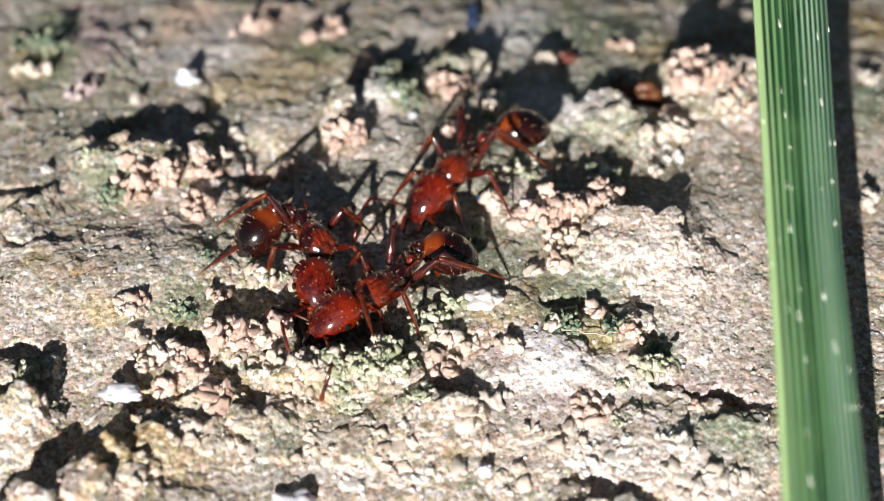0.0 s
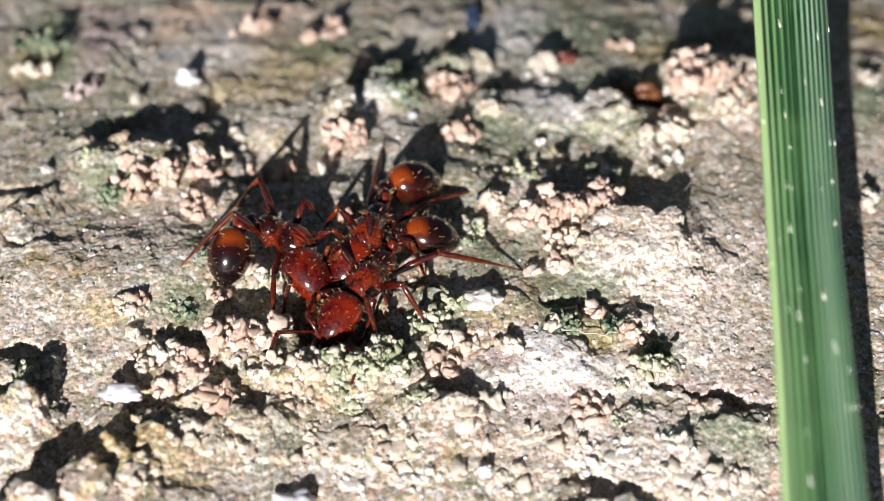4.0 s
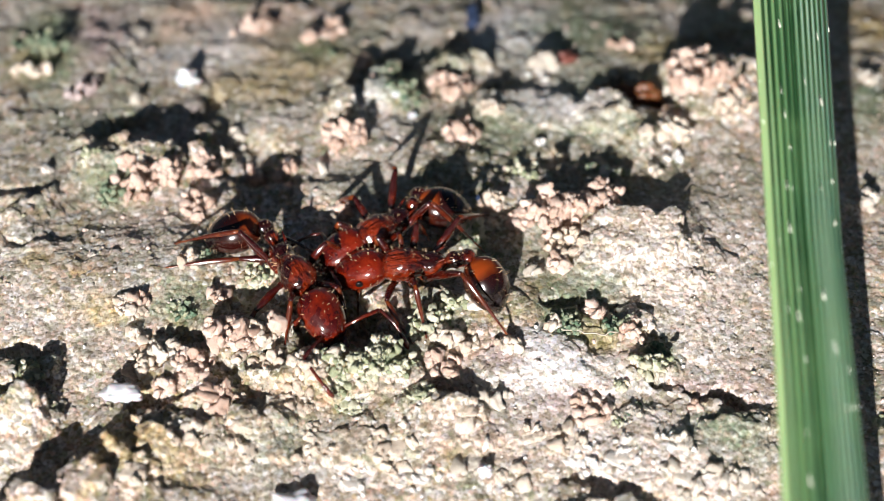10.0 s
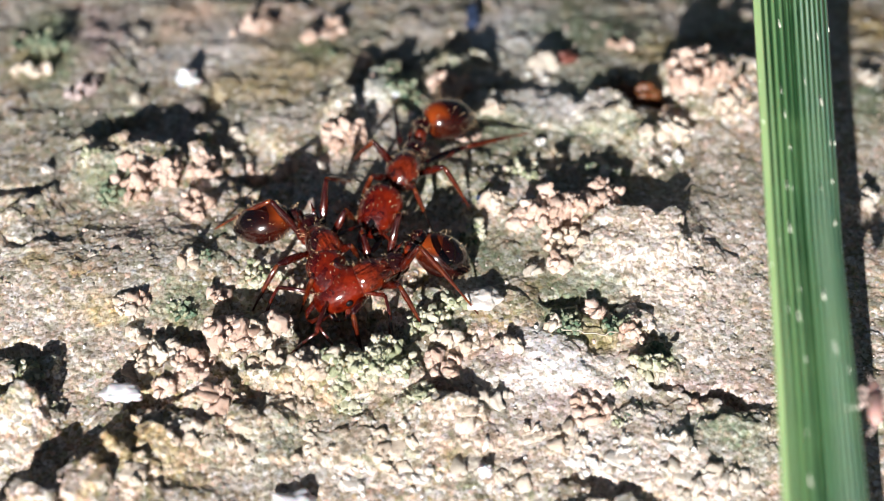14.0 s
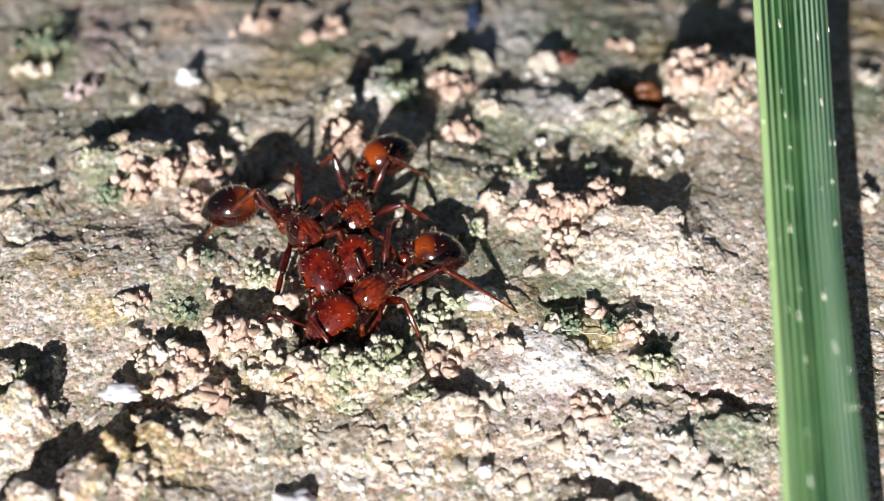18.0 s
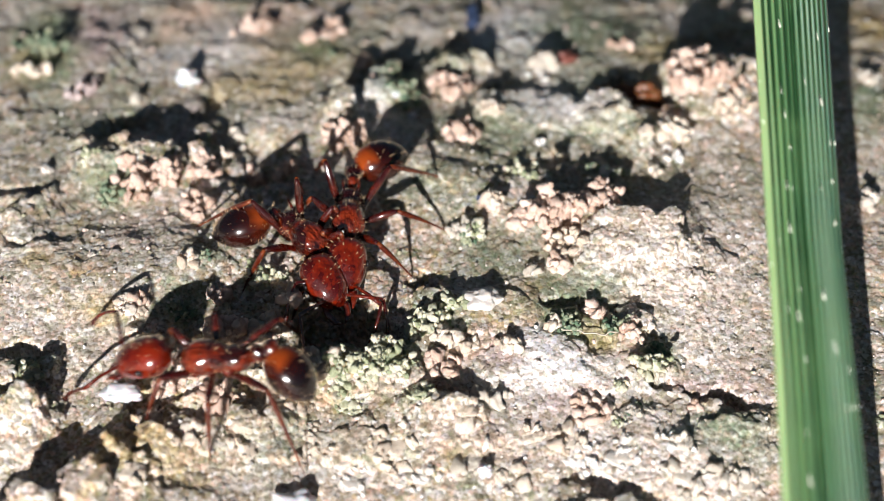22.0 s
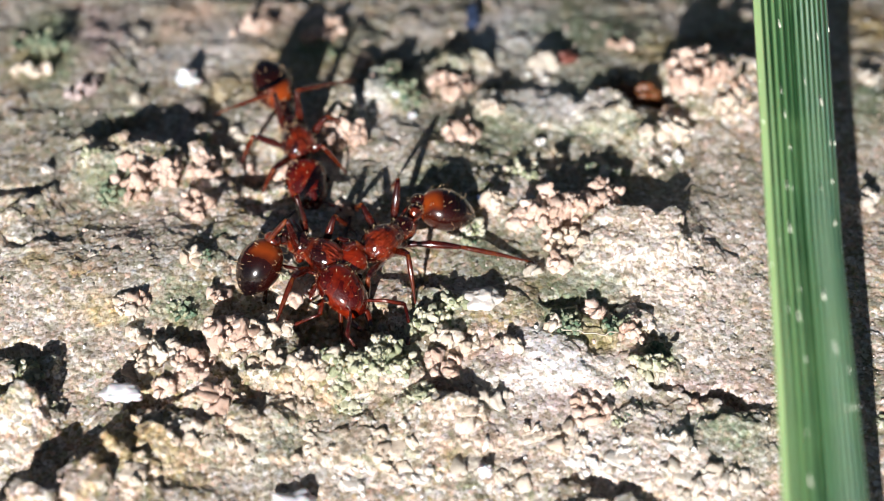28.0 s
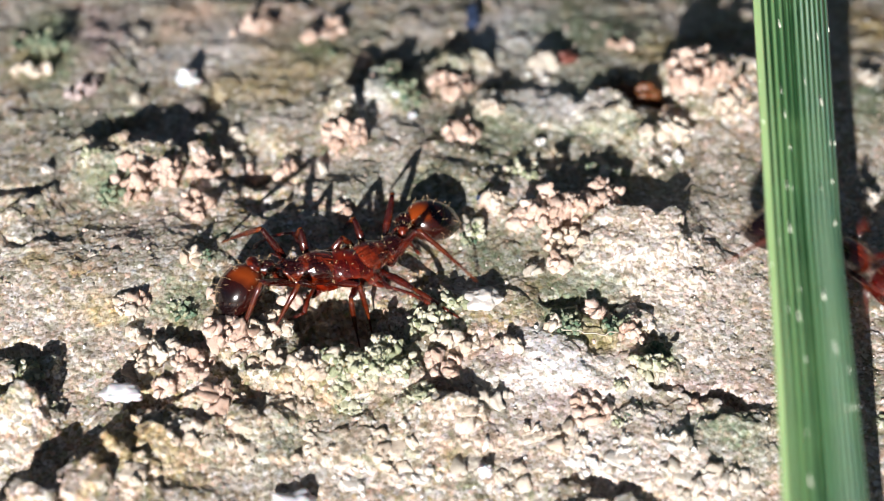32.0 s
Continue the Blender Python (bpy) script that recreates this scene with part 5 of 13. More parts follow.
    walk(p["gaster"], [
        (0, at(-0.92, -0.44, 0.14, 0, -22, 108)), (0.5, at(-0.97, -0.57, 0.12, 0, -24, 93)), (1, at(-0.97, -0.58, 0.11, 0, -23, 95)),
        (1.5, at(-0.93, -0.43, 0.11, 0, -23, 94)), (2, at(-0.91, -0.4, 0.11, 0, -22, 100)), (2.5, at(-0.95, -0.03, 0.22, 0, -23, 29)),
        (3, at(-1.15, -0.21, 0.15, 0, -42, 67)), (3.5, at(-1.02, -0.68, 0.22, 0, -32, 110)), (5.5, at(-1, -0.62, 0.26, 0, -33, 122)),
        (6, at(-1.02, -0.7, 0.17, 0, -31, 102)), (6.5, at(-0.98, -0.56, 0.23, 0, -34, 123)), (7, at(-1.15, -0.64, 0.16, 0, -39, 89)),
        (7.5, at(-1.23, -0.03, 0.12, 0, -35, 58)), (8, at(-1.49, -0.16, 0.15, 0, -38, 75)), (8.5, at(-1.51, 0.03, 0.11, 0, -35, 65)),
        (9, at(-1.52, 0.02, 0.07, 0, -23, 72)), (9.5, at(-1.47, -0.1, 0.03, 0, -14, 64)), (10, at(-1.51, 0, 0.02, 0, -13, 73)),
        (10.5, at(-1.53, 0, 0, 0, -11, 62)), (11, at(-1.45, -0.36, 0, 0, -11, 72)), (11.5, at(-1.43, -0.39, -0.02, 0, -10, 77)),
        (12, at(-1.5, 0.22, 0, 0, -13, 36)), (12.5, at(-1.42, 0.06, 0.17, 0, -47, 35)), (13, at(-1.41, 0.03, -0.01, 0, -13, 33)),
        (13.5, at(-1.39, 0.04, -0.02, 0, -12, 48)), (14, at(-0.91, -0.29, 0.02, 0, -11, 71)), (14.5, at(-1.31, -0.12, 0.02, 0, -9, 71)),
        (16.5, at(-1.53, 0.09, -0.03, 0, -11, 60)), (17, at(-1.14, 0.41, 0, 0, -14, 10)), (17.5, at(-1.38, 0.03, -0.01, 0, -12, 43)),
        (18, at(-1.23, -0.31, 0.01, 0, -10, 63)), (18.5, at(-1.52, -0.14, -0.01, 0, -9, 67)), (19, at(-1.32, -0.06, 0, 0, -12, 43)),
        (19.5, at(-1.53, 0.04, -0.04, 0, -10, 52)), (20, at(-1.28, 0.02, 0, 0, -11, 53)), (20.5, at(-1.25, -0.24, 0.01, 0, -11, 58)),
        (21, at(-1.21, -0.36, 0, 0, -10, 69)), (21.5, at(-1.08, -0.24, -0.01, 0, -11, 61)), (22, at(-0.87, -0.31, 0.03, 0, -12, 65)),
        (22.5, at(-1.53, 0.08, -0.02, 0, -9, 69)), (23, at(-1.28, -0.07, 0, 0, -10, 71)), (23.5, at(-1.53, -0.04, -0.03, 0, -8, 59)),
        (24, at(-1.5, -0.21, -0.06, 0, -11, 44)), (24.5, at(-1.51, -0.17, 0.04, 0, -22, 80)), (25, at(-0.99, -0.66, 0.04, 0, -20, 63)),
        (25.5, at(-1.02, -0.73, 0.06, 0, -26, 89)), (27.5, at(-0.87, -0.32, 0, 0, -10, 50)), (28, at(-0.94, -0.48, 0.19, 0, -33, 95)),
        (28.5, at(-0.98, -0.58, 0.16, 0, -32, 91)), (29, at(-1, -0.59, 0.29, 0, -36, 110)), (29.5, at(-1.02, -0.71, 0.14, 0, -52, 80)),
        (30, at(-0.95, -0.53, 0.08, 0, -50, 51)), (30.5, at(-0.91, -0.44, 0.04, 0, -22, 68)), (31, at(-0.98, -0.63, 0.07, 0, -48, 59)),
        (31.5, at(-0.93, -0.49, 0.04, 0, -38, 38)), (32, at(-1.27, -0.01, 0.15, 0, -44, 45)),
    ])
    walk(p["head"], [
        (0, at(0.54, -0.37, 0.23, 0, 7, -16)), (0.5, at(0.57, -0.38, 0.21, 0, 9, -17)), (1, at(0.37, -0.3, 0.19, 0, 9, -15)),
        (1.5, at(0.35, -0.23, 0.19, 0, 9, -12)), (2, at(0.39, -0.25, 0.21, 0, 8, -12)), (2.5, at(0.38, -0.01, 0.22, 0, 6, -1)),
        (3, at(0.22, -0.07, 0.17, 0, 7, -5)), (3.5, at(0.32, -0.28, 0.15, 0, 7, -20)), (5.5, at(0.26, -0.2, 0.13, 0, 7, -18)),
        (6, at(0.37, -0.32, 0.16, 0, 7, -20)), (6.5, at(0.31, -0.25, 0.19, 0, 7, -14)), (7, at(0.21, -0.09, 0.1, 0, 7, -14)),
        (7.5, at(0.43, -0.01, 0.2, 0, 10, -1)), (8, at(0.47, -0.07, 0.21, 0, 10, -3)), (8.5, at(0.6, 0.02, 0.22, 0, 11, 1)),
        (9, at(0.7, 0.01, 0.21, 0, 13, 0)), (9.5, at(0.88, -0.07, 0.2, 0, 15, -2)), (10, at(0.78, 0, 0.19, 0, 15, 0)),
        (10.5, at(0.91, 0, 0.2, 0, 16, 0)), (11, at(0.65, -0.2, 0.18, 0, 15, -7)), (11.5, at(0.35, -0.15, 0.16, 0, 14, -8)),
        (12, at(0.73, 0.13, 0.18, 0, 15, 4)), (12.5, at(0.54, 0.03, 0.22, 0, 10, 1)), (13, at(0.47, 0.01, 0.16, 0, 15, 0)),
        (13.5, at(0.39, 0.01, 0.16, 0, 15, 1)), (14, at(0.3, -0.13, 0.16, 0, 13, -8)), (14.5, at(0.85, -0.09, 0.19, 0, 16, -3)),
        (16.5, at(0.31, 0.03, 0.15, 0, 15, 2)), (17, at(0.36, 0.18, 0.16, 0, 14, 9)), (17.5, at(0.49, 0.02, 0.17, 0, 15, 1)),
        (18, at(0.72, -0.2, 0.19, 0, 15, -7)), (18.5, at(0.65, -0.07, 0.17, 0, 16, -2)), (19, at(0.55, -0.03, 0.17, 0, 15, -1)),
        (19.5, at(0.38, 0.01, 0.15, 0, 15, 1)), (20, at(0.56, 0.01, 0.17, 0, 15, 1)), (20.5, at(0.57, -0.13, 0.17, 0, 15, -5)),
        (21, at(0.53, -0.19, 0.17, 0, 15, -8)), (21.5, at(0.23, -0.09, 0.15, 0, 13, -6)), (22, at(0.64, -0.32, 0.2, 0, 13, -11)),
        (22.5, at(0.53, 0.04, 0.17, 0, 15, 2)), (23, at(0.52, -0.04, 0.17, 0, 15, -2)), (23.5, at(0.56, -0.02, 0.16, 0, 16, -1)),
        (24, at(0.21, -0.05, 0.13, 0, 14, -4)), (24.5, at(0.3, -0.05, 0.16, 0, 12, -3)), (25, at(0.51, -0.39, 0.14, 0, 12, -23)),
        (25.5, at(0.33, -0.3, 0.1, 0, 9, -32)), (27.5, at(0.27, -0.15, 0.15, 0, 14, -9)), (28, at(0.37, -0.31, 0.18, 0, 7, -17)),
        (28.5, at(0.32, -0.28, 0.16, 0, 7, -18)), (29, at(0.36, -0.31, 0.15, 0, 7, -21)), (29.5, at(0.32, -0.29, 0.11, 0, 8, -27)),
        (30, at(0.21, -0.1, 0.08, 0, 7, -22)), (30.5, at(0.23, -0.14, 0.11, 0, 9, -17)), (31, at(0.23, -0.16, 0.09, 0, 8, -24)),
        (31.5, at(0.2, -0.07, 0.07, 0, 7, -19)), (32, at(0.34, 0, 0.19, 0, 9, 0)),
    ])
    walk(p["leg"][0], [
        (0, at(0.44, 0.22, -0.18, -3, -53, 35)), (0.5, at(0.44, 0.22, -0.18, -2, -57, 34)), (1, at(0.44, 0.22, -0.18, 8, -58, 34)),
        (1.5, at(0.44, 0.22, -0.18, 13, -56, 35)), (2, at(0.44, 0.22, -0.18, 14, -56, 36)), (2.5, at(0.44, 0.22, -0.18, -8, -59, 35)),
        (3, at(0.44, 0.22, -0.18, 12, -52, 39)), (3.5, at(0.44, 0.22, -0.18, -2, -55, 35)), (5.5, at(0.44, 0.22, -0.18, 10, -52, 39)),
        (6, at(0.44, 0.22, -0.18, -12, -60, 35)), (6.5, at(0.44, 0.22, -0.18, 3, -67, 35)), (7, at(0.44, 0.22, -0.18, 2, -47, 36)),
        (7.5, at(0.44, 0.22, -0.18, -2, -58, 32)), (8, at(0.44, 0.22, -0.18, 8, -42, 37)), (8.5, at(0.44, 0.22, -0.18, -1, -55, 31)),
        (9, at(0.44, 0.22, -0.18, 11, -57, 29)), (9.5, at(0.44, 0.22, -0.18, 16, -59, 26)), (10, at(0.44, 0.22, -0.18, -2, -31, 27)),
        (10.5, at(0.44, 0.22, -0.18, 2, -27, 29)), (11, at(0.44, 0.22, -0.18, 5, -29, 32)), (11.5, at(0.44, 0.22, -0.18, 8, -30, 35)),
        (12, at(0.44, 0.22, -0.18, 9, -42, 32)), (12.5, at(0.44, 0.22, -0.18, 11, -56, 34)), (13, at(0.44, 0.22, -0.18, 14, -42, 34)),
        (13.5, at(0.44, 0.22, -0.18, -1, -58, 28)), (14, at(0.44, 0.22, -0.18, 32, -63, 24)), (14.5, at(0.44, 0.22, -0.18, 12, -52, 29)),
        (16.5, at(0.44, 0.22, -0.18, 7, -57, 28)), (17, at(0.44, 0.22, -0.18, 13, -57, 29)), (17.5, at(0.44, 0.22, -0.18, 7, -54, 29)),
        (18, at(0.44, 0.22, -0.18, 3, -54, 28)), (18.5, at(0.44, 0.22, -0.18, 15, -49, 31)), (19, at(0.44, 0.22, -0.18, -10, -42, 24)),
        (19.5, at(0.44, 0.22, -0.18, 30, -57, 27)), (20, at(0.44, 0.22, -0.18, 19, -52, 31)), (20.5, at(0.44, 0.22, -0.18, 13, -58, 27)),
        (21, at(0.44, 0.22, -0.18, 24, -58, 27)), (21.5, at(0.44, 0.22, -0.18, 12, -62, 27)), (22, at(0.44, 0.22, -0.18, 1, -63, 29)),
        (22.5, at(0.44, 0.22, -0.18, 12, -44, 32)), (23, at(0.44, 0.22, -0.18, 7, -41, 32)), (23.5, at(0.44, 0.22, -0.18, 11, -46, 31)),
        (24, at(0.44, 0.22, -0.18, 18, -49, 33)), (24.5, at(0.44, 0.22, -0.18, -2, -35, 29)), (25, at(0.44, 0.22, -0.18, 7, -49, 33)),
        (25.5, at(0.44, 0.22, -0.18, 12, -65, 34)), (27.5, at(0.44, 0.22, -0.18, 15, -55, 30)), (28, at(0.44, 0.22, -0.18, 11, -69, 32)),
        (28.5, at(0.44, 0.22, -0.18, 29, -65, 31)), (29, at(0.44, 0.22, -0.18, -30, -61, 36)), (29.5, at(0.44, 0.22, -0.18, -53, -71, 58)),
        (30, at(0.44, 0.22, -0.18, 6, -59, 36)), (30.5, at(0.44, 0.22, -0.18, 8, -65, 32)), (31, at(0.44, 0.22, -0.18, -8, -61, 36)),
        (31.5, at(0.44, 0.22, -0.18, -3, -57, 35)), (32, at(0.44, 0.22, -0.18, -11, -63, 34)),
    ])
    walk(p["shin"][0], [
        (0, at(0.935, 0, 0, 0, 95, 0)), (0.5, at(0.935, 0, 0, 0, 104, 0)), (1, at(0.935, 0, 0, 0, 109, 0)), (1.5, at(0.935, 0, 0, 0, 108, 0)),
        (2, at(0.935, 0, 0, 0, 108, 0)), (2.5, at(0.935, 0, 0, 0, 118, 0)), (3, at(0.935, 0, 0, 0, 111, 0)), (3.5, at(0.935, 0, 0, 0, 98, 0)),
        (5.5, at(0.935, 0, 0, 0, 109, 0)), (6, at(0.935, 0, 0, 0, 119, 0)), (6.5, at(0.935, 0, 0, 0, 126, 0)), (7, at(0.935, 0, 0, 0, 93, 0)),
        (7.5, at(0.935, 0, 0, 0, 125, 0)), (8, at(0.935, 0, 0, 0, 96, 0)), (8.5, at(0.935, 0, 0, 0, 114, 0)), (9, at(0.935, 0, 0, 0, 123, 0)),
        (9.5, at(0.935, 0, 0, 0, 136, 0)), (10, at(0.935, 0, 0, 0, 107, 0)), (10.5, at(0.935, 0, 0, 0, 104, 0)), (11, at(0.935, 0, 0, 0, 108, 0)),
        (11.5, at(0.935, 0, 0, 0, 118, 0)), (12, at(0.935, 0, 0, 0, 101, 0)), (12.5, at(0.935, 0, 0, 0, 124, 0)), (13, at(0.935, 0, 0, 0, 93, 0)),
        (13.5, at(0.935, 0, 0, 0, 124, 0)), (14, at(0.935, 0, 0, 0, 145, 0)), (14.5, at(0.935, 0, 0, 0, 113, 0)), (16.5, at(0.935, 0, 0, 0, 121, 0)),
        (17, at(0.935, 0, 0, 0, 121, 0)), (17.5, at(0.935, 0, 0, 0, 114, 0)), (18, at(0.935, 0, 0, 0, 129, 0)), (18.5, at(0.935, 0, 0, 0, 119, 0)),
        (19, at(0.935, 0, 0, 0, 100, 0)), (19.5, at(0.935, 0, 0, 0, 135, 0)), (20, at(0.935, 0, 0, 0, 121, 0)), (20.5, at(0.935, 0, 0, 0, 131, 0)),
        (21, at(0.935, 0, 0, 0, 138, 0)), (21.5, at(0.935, 0, 0, 0, 135, 0)), (22, at(0.935, 0, 0, 0, 139, 0)), (22.5, at(0.935, 0, 0, 0, 99, 0)),
        (23, at(0.935, 0, 0, 0, 91, 0)), (23.5, at(0.935, 0, 0, 0, 103, 0)), (24, at(0.935, 0, 0, 0, 108, 0)), (24.5, at(0.935, 0, 0, 0, 107, 0)),
        (25, at(0.935, 0, 0, 0, 98, 0)), (25.5, at(0.935, 0, 0, 0, 118, 0)), (27.5, at(0.935, 0, 0, 0, 106, 0)), (28, at(0.935, 0, 0, 0, 126, 0)),
        (28.5, at(0.935, 0, 0, 0, 133, 0)), (29, at(0.935, 0, 0, 0, 115, 0)), (29.5, at(0.935, 0, 0, 0, 136, 0)), (30, at(0.935, 0, 0, 0, 108, 0)),
        (30.5, at(0.935, 0, 0, 0, 122, 0)), (31, at(0.935, 0, 0, 0, 106, 0)), (31.5, at(0.935, 0, 0, 0, 98, 0)), (32, at(0.935, 0, 0, 0, 115, 0)),
    ])
    walk(p["leg"][1], [
        (0, at(0.44, -0.22, -0.18, -3, -29, -39)), (0.5, at(0.44, -0.22, -0.18, -12, -30, -46)), (1, at(0.44, -0.22, -0.18, -10, -31, -43)),
        (1.5, at(0.44, -0.22, -0.18, -8, -33, -41)), (2, at(0.44, -0.22, -0.18, -6, -34, -39)), (2.5, at(0.44, -0.22, -0.18, -13, -54, -39)),
        (3, at(0.44, -0.22, -0.18, 10, -55, -33)), (3.5, at(0.44, -0.22, -0.18, -4, -31, -39)), (5.5, at(0.44, -0.22, -0.18, 13, -58, -34)),
        (6, at(0.44, -0.22, -0.18, -9, -52, -38)), (6.5, at(0.44, -0.22, -0.18, -15, -73, -29)), (7, at(0.44, -0.22, -0.18, -12, -52, -39)),
        (7.5, at(0.44, -0.22, -0.18, 1, -27, -31)), (8, at(0.44, -0.22, -0.18, 5, -39, -29)), (8.5, at(0.44, -0.22, -0.18, -9, -24, -42)),
        (9, at(0.44, -0.22, -0.18, 3, -30, -27)), (9.5, at(0.44, -0.22, -0.18, -2, -28, -30)), (10, at(0.44, -0.22, -0.18, -6, -41, -31)),
        (10.5, at(0.44, -0.22, -0.18, -4, -42, -29)), (11, at(0.44, -0.22, -0.18, -1, -44, -28)), (11.5, at(0.44, -0.22, -0.18, -2, -47, -29)),
        (12, at(0.44, -0.22, -0.18, -7, -31, -33)), (12.5, at(0.44, -0.22, -0.18, -3, -16, -37)), (13, at(0.44, -0.22, -0.18, -5, -30, -32)),
        (13.5, at(0.44, -0.22, -0.18, -13, -25, -41)), (14, at(0.44, -0.22, -0.18, -11, -31, -39)), (14.5, at(0.44, -0.22, -0.18, -10, -22, -38)),
        (16.5, at(0.44, -0.22, -0.18, -18, -21, -49)), (17, at(0.44, -0.22, -0.18, -9, -27, -37)), (17.5, at(0.44, -0.22, -0.18, 9, -31, -21)),
        (18, at(0.44, -0.22, -0.18, 5, -23, -23)), (18.5, at(0.44, -0.22, -0.18, -1, -17, -29)), (19, at(0.44, -0.22, -0.18, -10, -10, -41)),
        (19.5, at(0.44, -0.22, -0.18, -14, -26, -41)), (20, at(0.44, -0.22, -0.18, -8, -25, -36)), (20.5, at(0.44, -0.22, -0.18, -9, -22, -38)),
        (21, at(0.44, -0.22, -0.18, -7, -23, -35)), (21.5, at(0.44, -0.22, -0.18, -9, -23, -39)), (22, at(0.44, -0.22, -0.18, -12, -18, -44)),
        (22.5, at(0.44, -0.22, -0.18, -4, -29, -31)), (23, at(0.44, -0.22, -0.18, -2, -27, -30)), (23.5, at(0.44, -0.22, -0.18, -8, -28, -34)),
        (24, at(0.44, -0.22, -0.18, -10, -30, -37)), (24.5, at(0.44, -0.22, -0.18, 1, -25, -29)), (25, at(0.44, -0.22, -0.18, -6, -31, -36)),
        (25.5, at(0.44, -0.22, -0.18, 2, -38, -34)), (27.5, at(0.44, -0.22, -0.18, -10, -30, -38)), (28, at(0.44, -0.22, -0.18, -3, -24, -39)),
        (28.5, at(0.44, -0.22, -0.18, -6, -29, -42)), (29, at(0.44, -0.22, -0.18, 3, -39, -34)), (29.5, at(0.44, -0.22, -0.18, -1, -31, -37)),
        (30, at(0.44, -0.22, -0.18, -2, -39, -37)), (30.5, at(0.44, -0.22, -0.18, 3, -32, -30)), (31, at(0.44, -0.22, -0.18, -5, -36, -40)),
        (31.5, at(0.44, -0.22, -0.18, -2, -39, -37)), (32, at(0.44, -0.22, -0.18, -5, -30, -38)),
    ])
    walk(p["shin"][1], [
        (0, at(0.935, 0, 0, 0, 81, 0)), (0.5, at(0.935, 0, 0, 0, 100, 0)), (1, at(0.935, 0, 0, 0, 99, 0)), (1.5, at(0.935, 0, 0, 0, 103, 0)),
        (2, at(0.935, 0, 0, 0, 100, 0)), (2.5, at(0.935, 0, 0, 0, 117, 0)), (3, at(0.935, 0, 0, 0, 109, 0)), (3.5, at(0.935, 0, 0, 0, 91, 0)),
        (5.5, at(0.935, 0, 0, 0, 114, 0)), (6, at(0.935, 0, 0, 0, 107, 0)), (6.5, at(0.935, 0, 0, 0, 149, 0)), (7, at(0.935, 0, 0, 0, 110, 0)),
        (7.5, at(0.935, 0, 0, 0, 58, 0)), (8, at(0.935, 0, 0, 0, 102, 0)), (8.5, at(0.935, 0, 0, 0, 93, 0)), (9, at(0.935, 0, 0, 0, 109, 0)),
        (9.5, at(0.935, 0, 0, 0, 110, 0)), (10, at(0.935, 0, 0, 0, 101, 0)), (10.5, at(0.935, 0, 0, 0, 108, 0)), (11, at(0.935, 0, 0, 0, 109, 0)),
        (11.5, at(0.935, 0, 0, 0, 114, 0)), (12, at(0.935, 0, 0, 0, 92, 0)), (12.5, at(0.935, 0, 0, 0, 76, 0)), (13, at(0.935, 0, 0, 0, 111, 0)),
        (13.5, at(0.935, 0, 0, 0, 111, 0)), (14, at(0.935, 0, 0, 0, 114, 0)), (14.5, at(0.935, 0, 0, 0, 90, 0)), (16.5, at(0.935, 0, 0, 0, 99, 0)),
        (17, at(0.935, 0, 0, 0, 100, 0)), (17.5, at(0.935, 0, 0, 0, 118, 0)), (18, at(0.935, 0, 0, 0, 101, 0)), (18.5, at(0.935, 0, 0, 0, 81, 0)),
        (19, at(0.935, 0, 0, 0, 68, 0)), (19.5, at(0.935, 0, 0, 0, 109, 0)), (20, at(0.935, 0, 0, 0, 107, 0)), (20.5, at(0.935, 0, 0, 0, 91, 0)),
        (21, at(0.935, 0, 0, 0, 91, 0)), (21.5, at(0.935, 0, 0, 0, 89, 0)), (22, at(0.935, 0, 0, 0, 82, 0)), (22.5, at(0.935, 0, 0, 0, 110, 0)),
        (23, at(0.935, 0, 0, 0, 104, 0)), (23.5, at(0.935, 0, 0, 0, 114, 0)), (24, at(0.935, 0, 0, 0, 113, 0)), (24.5, at(0.935, 0, 0, 0, 85, 0)),
        (25, at(0.935, 0, 0, 0, 107, 0)), (25.5, at(0.935, 0, 0, 0, 100, 0)), (27.5, at(0.935, 0, 0, 0, 107, 0)), (28, at(0.935, 0, 0, 0, 70, 0)),
        (28.5, at(0.935, 0, 0, 0, 89, 0)), (29, at(0.935, 0, 0, 0, 111, 0)), (29.5, at(0.935, 0, 0, 0, 82, 0)), (30, at(0.935, 0, 0, 0, 119, 0)),
        (30.5, at(0.935, 0, 0, 0, 91, 0)), (31, at(0.935, 0, 0, 0, 102, 0)), (31.5, at(0.935, 0, 0, 0, 110, 0)), (32, at(0.935, 0, 0, 0, 91, 0)),
    ])
